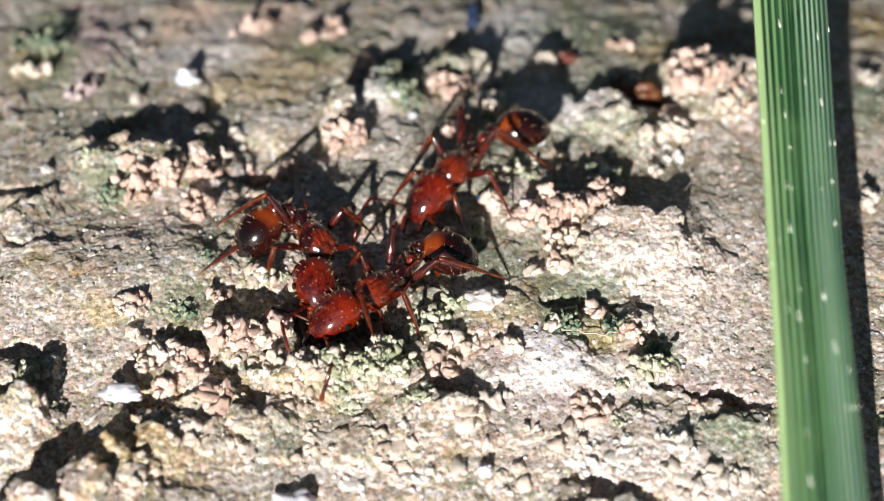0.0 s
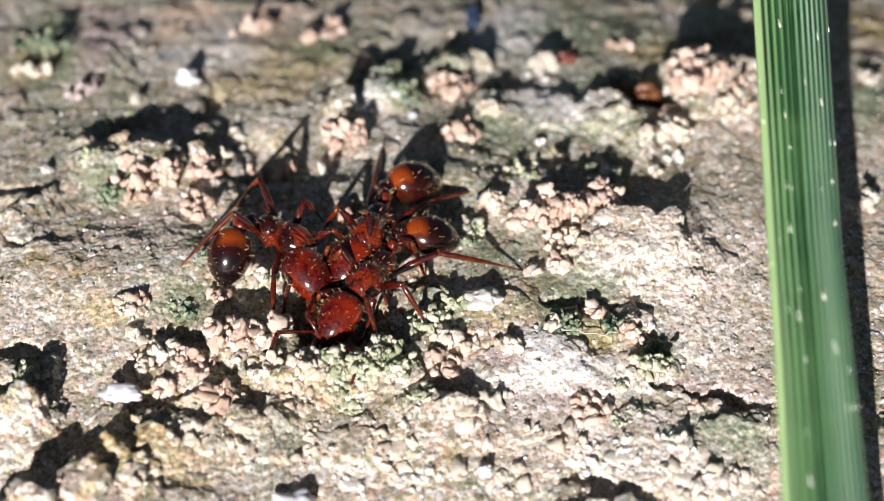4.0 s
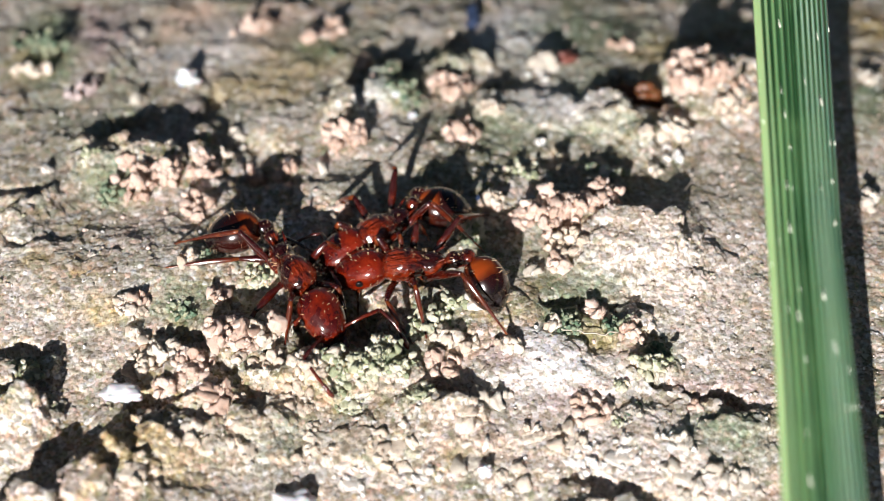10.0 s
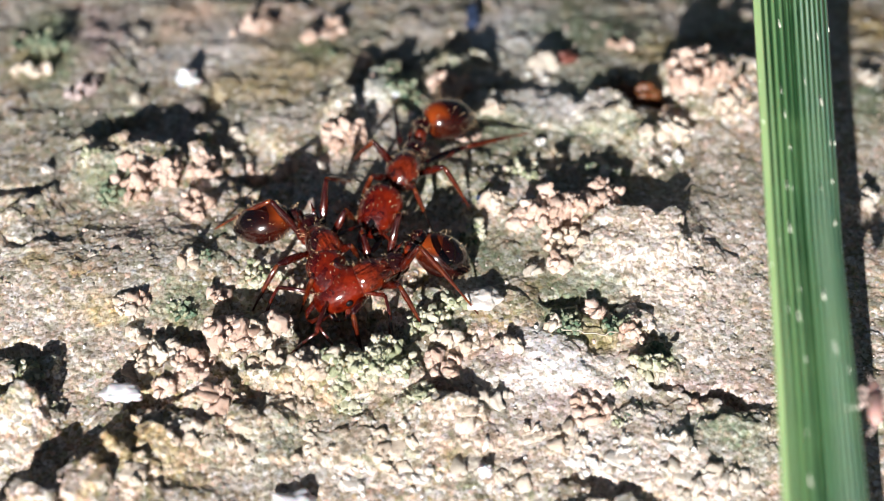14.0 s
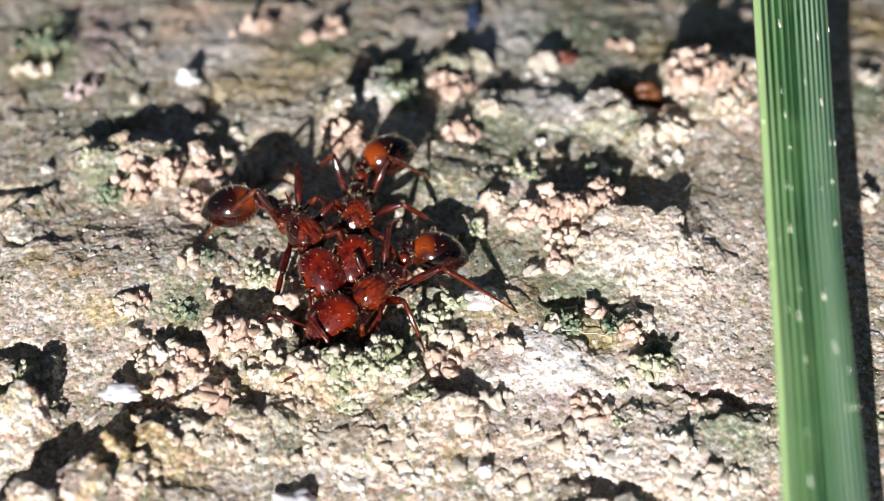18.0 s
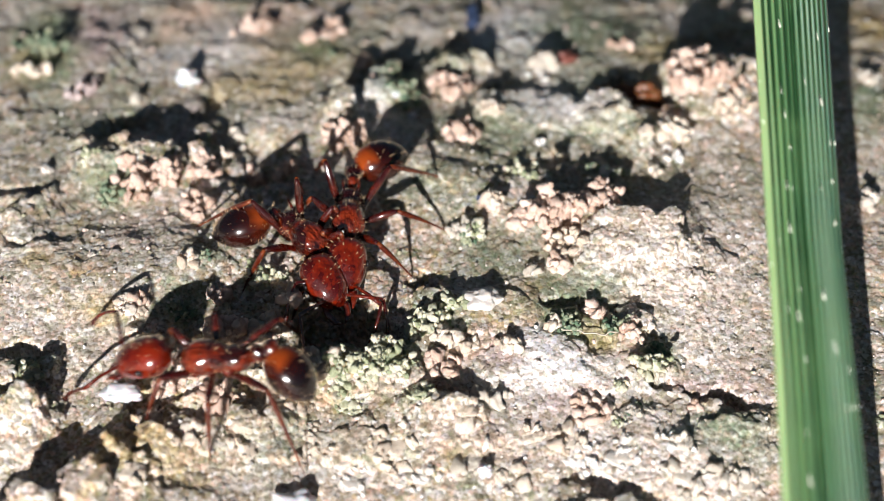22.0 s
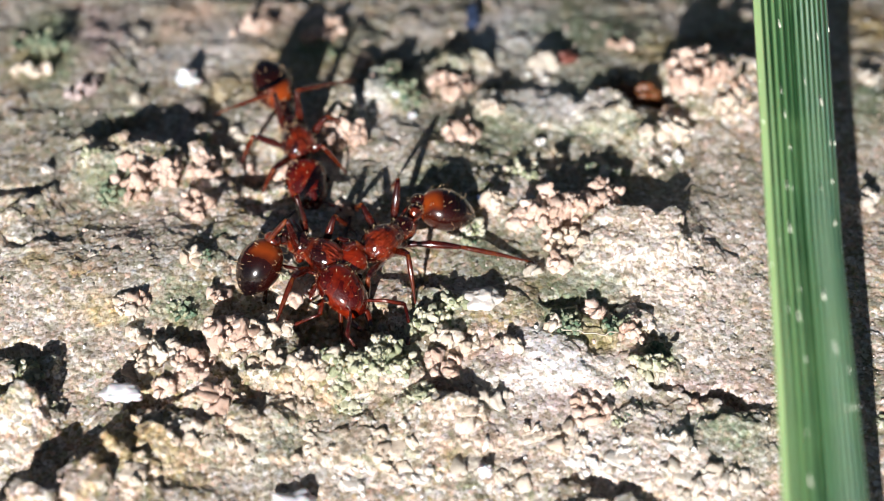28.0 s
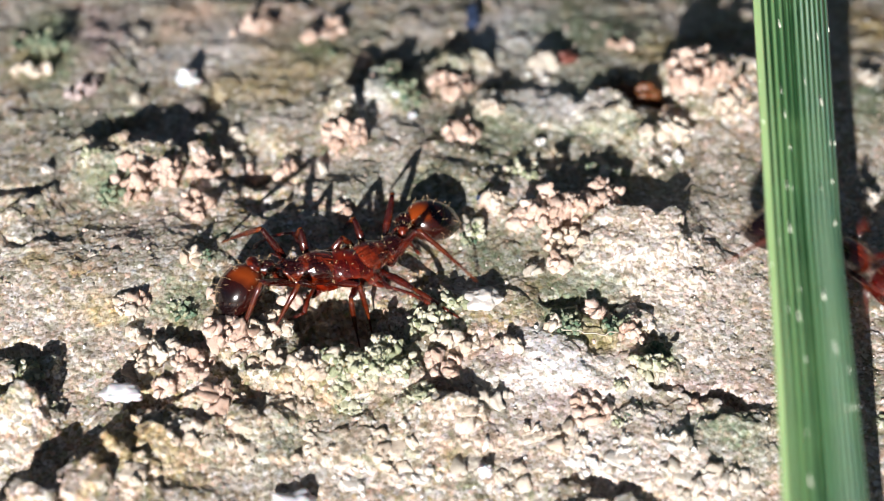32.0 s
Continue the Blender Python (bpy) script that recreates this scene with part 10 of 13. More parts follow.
    walk(p["leg"][5], [
        (0, at(-0.29, -0.24, -0.21, 15, -49, -150)), (0.5, at(-0.29, -0.24, -0.21, 21, -50, -149)), (1, at(-0.29, -0.24, -0.21, 18, -50, -150)),
        (1.5, at(-0.29, -0.24, -0.21, 0, -52, -153)), (2, at(-0.29, -0.24, -0.21, 0, -53, -153)), (2.5, at(-0.29, -0.24, -0.21, 5, -46, -151)),
        (3, at(-0.29, -0.24, -0.21, 1, -55, -153)), (3.5, at(-0.29, -0.24, -0.21, 20, -56, -153)), (5.5, at(-0.29, -0.24, -0.21, 2, 1, -148)),
        (6, at(-0.29, -0.24, -0.21, 16, -57, -153)), (6.5, at(-0.29, -0.24, -0.21, 22, -51, -149)), (7, at(-0.29, -0.24, -0.21, 26, -61, -157)),
        (7.5, at(-0.29, -0.24, -0.21, 5, -71, -155)), (8, at(-0.29, -0.24, -0.21, 24, -55, -152)), (8.5, at(-0.29, -0.24, -0.21, 28, -55, -152)),
        (9, at(-0.29, -0.24, -0.21, 16, -48, -148)), (9.5, at(-0.29, -0.24, -0.21, 17, -49, -154)), (10, at(-0.29, -0.24, -0.21, 23, -32, -141)),
        (10.5, at(-0.29, -0.24, -0.21, 25, -54, -159)), (11, at(-0.29, -0.24, -0.21, 12, -50, -152)), (11.5, at(-0.29, -0.24, -0.21, 21, -49, -150)),
        (12, at(-0.29, -0.24, -0.21, 17, -56, -157)), (12.5, at(-0.29, -0.24, -0.21, 14, -48, -150)), (13, at(-0.29, -0.24, -0.21, 15, -49, -152)),
        (13.5, at(-0.29, -0.24, -0.21, 14, -44, -151)), (14, at(-0.29, -0.24, -0.21, 24, -46, -151)), (14.5, at(-0.29, -0.24, -0.21, 23, -39, -146)),
        (16.5, at(-0.29, -0.24, -0.21, 10, -35, -146)), (17, at(-0.29, -0.24, -0.21, 8, -33, -146)), (17.5, at(-0.29, -0.24, -0.21, 10, -34, -145)),
        (18, at(-0.29, -0.24, -0.21, 3, -44, -151)), (18.5, at(-0.29, -0.24, -0.21, 4, -44, -150)), (19, at(-0.29, -0.24, -0.21, 3, -41, -150)),
        (19.5, at(-0.29, -0.24, -0.21, 12, -50, -153)), (20, at(-0.29, -0.24, -0.21, 14, -45, -152)), (20.5, at(-0.29, -0.24, -0.21, 17, -55, -155)),
        (21, at(-0.29, -0.24, -0.21, 9, -35, -149)), (21.5, at(-0.29, -0.24, -0.21, 17, -48, -153)), (22, at(-0.29, -0.24, -0.21, 10, -16, -145)),
        (22.5, at(-0.29, -0.24, -0.21, 18, -36, -145)), (22.8, at(-0.29, -0.24, -0.21, 15, -37, -152)), (23, at(-0.29, -0.24, -0.21, 14, 1, -140)),
        (23.2, at(-0.29, -0.24, -0.21, 14, -21, -144)), (23.5, at(-0.29, -0.24, -0.21, 15, -7, -137)), (24, at(-0.29, -0.24, -0.21, 23, -50, -152)),
        (24.5, at(-0.29, -0.24, -0.21, 22, -60, -158)), (25, at(-0.29, -0.24, -0.21, 12, -37, -150)), (25.5, at(-0.29, -0.24, -0.21, 5, -32, -153)),
        (27.5, at(-0.29, -0.24, -0.21, 49, -49, -97)), (28, at(-0.29, -0.24, -0.21, 30, -74, -161)), (28.5, at(-0.29, -0.24, -0.21, 4, -46, -143)),
        (29, at(-0.29, -0.24, -0.21, 33, -27, -69)), (29.5, at(-0.29, -0.24, -0.21, 14, -53, -153)), (30, at(-0.29, -0.24, -0.21, 42, -61, -156)),
        (30.5, at(-0.29, -0.24, -0.21, 20, -44, -141)), (31, at(-0.29, -0.24, -0.21, 15, 4, -124)), (31.5, at(-0.29, -0.24, -0.21, 16, -51, -147)),
        (31.8, at(-0.29, -0.24, -0.21, 25, -64, -157)), (32, at(-0.29, -0.24, -0.21, 11, -53, -149)),
    ])
    walk(p["shin"][5], [
        (0, at(1.32, 0, 0, 0, 99, 0)), (0.5, at(1.32, 0, 0, 0, 103, 0)), (1, at(1.32, 0, 0, 0, 103, 0)), (1.5, at(1.32, 0, 0, 0, 104, 0)),
        (2, at(1.32, 0, 0, 0, 107, 0)), (2.5, at(1.32, 0, 0, 0, 92, 0)), (3, at(1.32, 0, 0, 0, 110, 0)), (3.5, at(1.32, 0, 0, 0, 109, 0)),
        (5.5, at(1.32, 0, 0, 0, 12, 0)), (6, at(1.32, 0, 0, 0, 109, 0)), (6.5, at(1.32, 0, 0, 0, 104, 0)), (7, at(1.32, 0, 0, 0, 117, 0)),
        (7.5, at(1.32, 0, 0, 0, 129, 0)), (8, at(1.32, 0, 0, 0, 109, 0)), (8.5, at(1.32, 0, 0, 0, 113, 0)), (9, at(1.32, 0, 0, 0, 98, 0)),
        (9.5, at(1.32, 0, 0, 0, 114, 0)), (10, at(1.32, 0, 0, 0, 84, 0)), (10.5, at(1.32, 0, 0, 0, 117, 0)), (11, at(1.32, 0, 0, 0, 102, 0)),
        (11.5, at(1.32, 0, 0, 0, 101, 0)), (12, at(1.32, 0, 0, 0, 114, 0)), (12.5, at(1.32, 0, 0, 0, 95, 0)), (13, at(1.32, 0, 0, 0, 96, 0)),
        (13.5, at(1.32, 0, 0, 0, 98, 0)), (14, at(1.32, 0, 0, 0, 105, 0)), (14.5, at(1.32, 0, 0, 0, 90, 0)), (16.5, at(1.32, 0, 0, 0, 75, 0)),
        (17, at(1.32, 0, 0, 0, 71, 0)), (17.5, at(1.32, 0, 0, 0, 72, 0)), (18, at(1.32, 0, 0, 0, 89, 0)), (18.5, at(1.32, 0, 0, 0, 89, 0)),
        (19, at(1.32, 0, 0, 0, 82, 0)), (19.5, at(1.32, 0, 0, 0, 107, 0)), (20, at(1.32, 0, 0, 0, 101, 0)), (20.5, at(1.32, 0, 0, 0, 115, 0)),
        (21, at(1.32, 0, 0, 0, 78, 0)), (21.5, at(1.32, 0, 0, 0, 104, 0)), (22, at(1.32, 0, 0, 0, 88, 0)), (22.5, at(1.32, 0, 0, 0, 98, 0)),
        (22.8, at(1.32, 0, 0, 0, 101, 0)), (23, at(1.32, 0, 0, 0, 66, 0)), (23.2, at(1.32, 0, 0, 0, 88, 0)), (23.5, at(1.32, 0, 0, 0, 57, 0)),
        (24, at(1.32, 0, 0, 0, 101, 0)), (24.5, at(1.32, 0, 0, 0, 104, 0)), (25, at(1.32, 0, 0, 0, 103, 0)), (25.5, at(1.32, 0, 0, 0, 88, 0)),
        (27.5, at(1.32, 0, 0, 0, 106, 0)), (28, at(1.32, 0, 0, 0, 112, 0)), (28.5, at(1.32, 0, 0, 0, 90, 0)), (29, at(1.32, 0, 0, 0, 67, 0)),
        (29.5, at(1.32, 0, 0, 0, 98, 0)), (30, at(1.32, 0, 0, 0, 117, 0)), (30.5, at(1.32, 0, 0, 0, 89, 0)), (31, at(1.32, 0, 0, 0, 12, 0)),
        (31.5, at(1.32, 0, 0, 0, 107, 0)), (31.8, at(1.32, 0, 0, 0, 111, 0)), (32, at(1.32, 0, 0, 0, 97, 0)),
    ])
    walk(p["antenna"][0], [
        (0, at(1.08, -0.17, 0.07, 0, 0, 15)), (0.5, at(1.08, -0.17, 0.07, 10, 13, 33)), (1, at(1.08, -0.17, 0.07, 0, 10, 36)),
        (1.5, at(1.08, -0.17, 0.07, -10, -4, 21)), (2, at(1.08, -0.17, 0.07, -1, -14, 2)), (2.5, at(1.08, -0.17, 0.07, 10, -7, -7)),
        (3, at(1.08, -0.17, 0.07, 1, 8, 3)), (3.5, at(1.08, -0.17, 0.07, -10, 14, 23)), (5.5, at(1.08, -0.17, 0.07, -10, 1, -4)),
        (6, at(1.08, -0.17, 0.07, -2, 13, -5)), (6.5, at(1.08, -0.17, 0.07, 10, 10, 10)), (7, at(1.08, -0.17, 0.07, 3, -5, 30)),
        (7.5, at(1.08, -0.17, 0.07, -10, -14, 37)), (8, at(1.08, -0.17, 0.07, -3, -6, 26)), (8.5, at(1.08, -0.17, 0.07, 9, 9, 6)),
        (9, at(1.08, -0.17, 0.07, 4, 13, -7)), (9.5, at(1.08, -0.17, 0.07, -9, 2, -1)), (10, at(1.08, -0.17, 0.07, -4, -12, 18)),
        (10.5, at(1.08, -0.17, 0.07, 9, -12, 35)), (11, at(1.08, -0.17, 0.07, 4, 2, 35)), (11.5, at(1.08, -0.17, 0.07, -9, 14, 18)),
        (12, at(1.08, -0.17, 0.07, -5, 9, -1)), (12.5, at(1.08, -0.17, 0.07, 9, -6, -7)), (13, at(1.08, -0.17, 0.07, 5, -14, 6)),
        (13.5, at(1.08, -0.17, 0.07, -8, -5, 26)), (14, at(1.08, -0.17, 0.07, -5, 10, 37)), (14.5, at(1.08, -0.17, 0.07, 8, 13, 30)),
        (16.5, at(1.08, -0.17, 0.07, 8, 3, 14)), (17, at(1.08, -0.17, 0.07, 6, 14, 32)), (17.5, at(1.08, -0.17, 0.07, -7, 8, 36)),
        (18, at(1.08, -0.17, 0.07, -7, -7, 23)), (18.5, at(1.08, -0.17, 0.07, 7, -14, 3)), (19, at(1.08, -0.17, 0.07, 7, -4, -7)),
        (19.5, at(1.08, -0.17, 0.07, -7, 11, 2)), (20, at(1.08, -0.17, 0.07, -7, 13, 22)), (20.5, at(1.08, -0.17, 0.07, 7, 0, 36)),
        (21, at(1.08, -0.17, 0.07, 8, -13, 33)), (21.5, at(1.08, -0.17, 0.07, -6, -10, 15)), (22, at(1.08, -0.17, 0.07, -8, 5, -3)),
        (22.5, at(1.08, -0.17, 0.07, 6, 14, -6)), (22.8, at(1.08, -0.17, 0.07, 10, 12, 1)), (23, at(1.08, -0.17, 0.07, 8, 7, 9)),
        (23.2, at(1.08, -0.17, 0.07, 3, 1, 17)), (23.5, at(1.08, -0.17, 0.07, -6, -8, 29)), (24, at(1.08, -0.17, 0.07, -8, -14, 37)),
        (24.5, at(1.08, -0.17, 0.07, 5, -3, 27)), (25, at(1.08, -0.17, 0.07, 9, 11, 7)), (25.5, at(1.08, -0.17, 0.07, -5, 12, -6)),
        (27.5, at(1.08, -0.17, 0.07, -4, 6, 35)), (28, at(1.08, -0.17, 0.07, -9, 14, 20)), (28.5, at(1.08, -0.17, 0.07, 4, 6, 0)),
        (29, at(1.08, -0.17, 0.07, 9, -9, -7)), (29.5, at(1.08, -0.17, 0.07, -3, -13, 4)), (30, at(1.08, -0.17, 0.07, -9, -2, 25)),
        (30.5, at(1.08, -0.17, 0.07, 3, 12, 37)), (31, at(1.08, -0.17, 0.07, 10, 11, 31)), (31.5, at(1.08, -0.17, 0.07, -3, -3, 12)),
        (31.8, at(1.08, -0.17, 0.07, -9, -11, 0)), (32, at(1.08, -0.17, 0.07, -10, -14, -5)),
    ])
    walk(p["antenna"][1], [
        (0, at(1.08, 0.17, 0.07, 8, 13, 7)), (0.5, at(1.08, 0.17, 0.07, 6, 0, -5)), (1, at(1.08, 0.17, 0.07, -8, -13, -25)),
        (1.5, at(1.08, 0.17, 0.07, -6, -10, -37)), (2, at(1.08, 0.17, 0.07, 8, 4, -31)), (2.5, at(1.08, 0.17, 0.07, 6, 14, -11)),
        (3, at(1.08, 0.17, 0.07, -8, 7, 5)), (3.5, at(1.08, 0.17, 0.07, -7, -8, 4)), (5.5, at(1.08, 0.17, 0.07, -7, 12, -24)),
        (6, at(1.08, 0.17, 0.07, 7, -1, -4)), (6.5, at(1.08, 0.17, 0.07, 7, -13, 7)), (7, at(1.08, 0.17, 0.07, -7, -10, -1)),
        (7.5, at(1.08, 0.17, 0.07, -8, 5, -20)), (8, at(1.08, 0.17, 0.07, 6, 14, -35)), (8.5, at(1.08, 0.17, 0.07, 8, 6, -34)),
        (9, at(1.08, 0.17, 0.07, -6, -9, -16)), (9.5, at(1.08, 0.17, 0.07, -8, -13, 2)), (10, at(1.08, 0.17, 0.07, 6, -2, 6)),
        (10.5, at(1.08, 0.17, 0.07, 8, 12, -8)), (11, at(1.08, 0.17, 0.07, -5, 12, -28)), (11.5, at(1.08, 0.17, 0.07, -9, -2, -37)),
        (12, at(1.08, 0.17, 0.07, 5, -14, -28)), (12.5, at(1.08, 0.17, 0.07, 9, -9, -8)), (13, at(1.08, 0.17, 0.07, -4, 7, 6)),
        (13.5, at(1.08, 0.17, 0.07, -9, 14, 3)), (14, at(1.08, 0.17, 0.07, 4, 5, -16)), (14.5, at(1.08, 0.17, 0.07, 9, -10, -33)),
        (16.5, at(1.08, 0.17, 0.07, 10, 11, 7)), (17, at(1.08, 0.17, 0.07, -3, -4, -3)), (17.5, at(1.08, 0.17, 0.07, -10, -14, -23)),
        (18, at(1.08, 0.17, 0.07, 2, -8, -36)), (18.5, at(1.08, 0.17, 0.07, 10, 8, -32)), (19, at(1.08, 0.17, 0.07, -2, 14, -13)),
        (19.5, at(1.08, 0.17, 0.07, -10, 4, 4)), (20, at(1.08, 0.17, 0.07, 2, -11, 5)), (20.5, at(1.08, 0.17, 0.07, 10, -13, -11)),
        (21, at(1.08, 0.17, 0.07, -1, 0, -30)), (21.5, at(1.08, 0.17, 0.07, -10, 13, -37)), (22, at(1.08, 0.17, 0.07, 1, 10, -25)),
        (22.5, at(1.08, 0.17, 0.07, 10, -5, -5)), (22.8, at(1.08, 0.17, 0.07, 5, -12, 4)), (23, at(1.08, 0.17, 0.07, 0, -14, 7)),
        (23.2, at(1.08, 0.17, 0.07, -6, -13, 6)), (23.5, at(1.08, 0.17, 0.07, -10, -7, 0)), (24, at(1.08, 0.17, 0.07, 0, 8, -19)),
        (24.5, at(1.08, 0.17, 0.07, 10, 14, -35)), (25, at(1.08, 0.17, 0.07, 0, 3, -34)), (25.5, at(1.08, 0.17, 0.07, -10, -11, -18)),
        (27.5, at(1.08, 0.17, 0.07, -10, 9, -26)), (28, at(1.08, 0.17, 0.07, -2, -6, -37)), (28.5, at(1.08, 0.17, 0.07, 10, -14, -29)),
        (29, at(1.08, 0.17, 0.07, 2, -6, -10)), (29.5, at(1.08, 0.17, 0.07, -10, 9, 6)), (30, at(1.08, 0.17, 0.07, -2, 13, 3)),
        (30.5, at(1.08, 0.17, 0.07, 10, 1, -14)), (31, at(1.08, 0.17, 0.07, 3, -12, -32)), (31.5, at(1.08, 0.17, 0.07, -10, -11, -36)),
        (31.8, at(1.08, 0.17, 0.07, -8, -4, -29)), (32, at(1.08, 0.17, 0.07, -3, 3, -22)),
    ])
    # ant c
    p = moving_parts(ANT_C)
    walk(ANT_C, [
        (0, at(0.43, 2.02, 0.82, 0, 5, -128)), (0.5, at(1.3, 3.03, 1.62, 0, 12, -151)), (1, at(1.25, 3.32, 1.61, 0, 13, -155)),
        (1.5, at(1.14, 3.62, 1.61, 0, 14, -169)), (2, at(0.77, 3.74, 1.61, 0, 10, 175)), (2.5, at(-0.07, 3.7, 0.78, 0, 5, -153)),
        (3, at(-1.21, 0.75, 0.67, 0, 3, -111)), (3.5, at(-1.69, 0.07, 0.68, 0, 5, -108)), (5.5, at(-1.66, -0.21, 0.64, 0, 4, -136)),
        (6, at(-1.78, -0.3, 0.6, 0, 4, -133)), (6.5, at(-1.39, -0.05, 0.63, 0, 4, -140)), (7, at(-1.88, -0.49, 0.6, 0, 5, -139)),
        (7.5, at(-1.69, -0.26, 0.64, 0, 5, -145)), (8, at(-1.59, 0.07, 0.64, 0, 4, -136)), (8.5, at(-1.39, -0.1, 0.63, 0, 5, -144)),
        (9, at(-1.33, 0.31, 0.64, 0, 7, -133)), (9.5, at(-1.27, 0, 0.64, 0, 7, -140)), (10, at(-1.38, 0.07, 0.64, 0, 5, -142)),
        (10.5, at(-1.51, 0.16, 0.64, 0, 6, -135)), (11, at(-1.25, 0.05, 0.64, 0, 5, -136)), (11.5, at(-1.61, 0.33, 0.68, 0, 7, -126)),
        (12, at(-0.86, 0.71, 0.67, 0, 5, -139)), (12.5, at(0.11, 2.35, 0.82, 0, 5, -139)), (13, at(1.09, 4.87, 0.68, 0, 10, 151)),
        (13.5, at(-0.15, 3.57, 0.79, 0, 4, -119)), (14, at(-0.84, 2.01, 0.85, 0, 5, -110)), (14.5, at(-0.85, 0.81, 0.79, 0, 4, -123)),
        (16.5, at(-1.93, 0.58, 0.79, 0, 4, -95)), (17, at(-1.96, 0.75, 0.79, 0, 4, -95)), (17.5, at(-2, 0.75, 0.79, 0, 4, -96)),
        (18, at(-2.03, 0.6, 0.79, 0, 4, -93)), (18.5, at(-2.15, 0.49, 0.8, 0, 4, -95)), (19, at(-1.88, 0.81, 0.79, 0, 4, -98)),
        (19.5, at(-1.88, 0.75, 0.79, 0, 4, -101)), (20, at(-2.08, 0.64, 0.79, 0, 4, -101)), (20.5, at(-1.96, 0.71, 0.79, 0, 4, -99)),
        (21, at(-2.07, 0.6, 0.79, 0, 4, -98)), (21.5, at(-2.24, 0.4, 0.8, 0, 4, -95)), (22, at(-2.22, 0.4, 0.8, 0, 4, -93)),
        (22.5, at(-1.69, 0.46, 0.79, 0, 4, -96)), (23, at(-1.73, 0.44, 0.79, 0, 4, -104)), (23.5, at(-1.58, 0.14, 0.79, 0, 4, -104)),
        (24, at(-1.42, -0.29, 0.66, 0, 3, -120)), (24.5, at(-1.47, -0.13, 0.6, 0, 5, -117)), (25, at(-1.58, -0.32, 0.65, 0, 5, -131)),
        (25.5, at(-1.32, -0.17, 0.6, 0, 3, -130)), (27.5, at(-1.44, -0.15, 0.6, 0, 7, -144)), (28, at(-1.25, -0.24, 0.64, 0, 5, -136)),
        (28.5, at(-1.33, -0.32, 0.67, 0, 5, -126)), (29, at(-1.51, -0.6, 0.61, 0, 7, -140)), (29.5, at(-1.32, -0.46, 0.66, 0, 8, -138)),
        (30, at(-1.54, -0.57, 0.61, 0, 7, -127)), (30.5, at(-1.65, -0.67, 0.6, 0, 7, -133)), (31, at(-1.53, -0.88, 0.56, 0, 8, -133)),
        (31.5, at(-1.49, -0.88, 0.56, 0, 8, -131)), (32, at(-1.57, -0.74, 0.6, 0, 8, -148)),
    ])
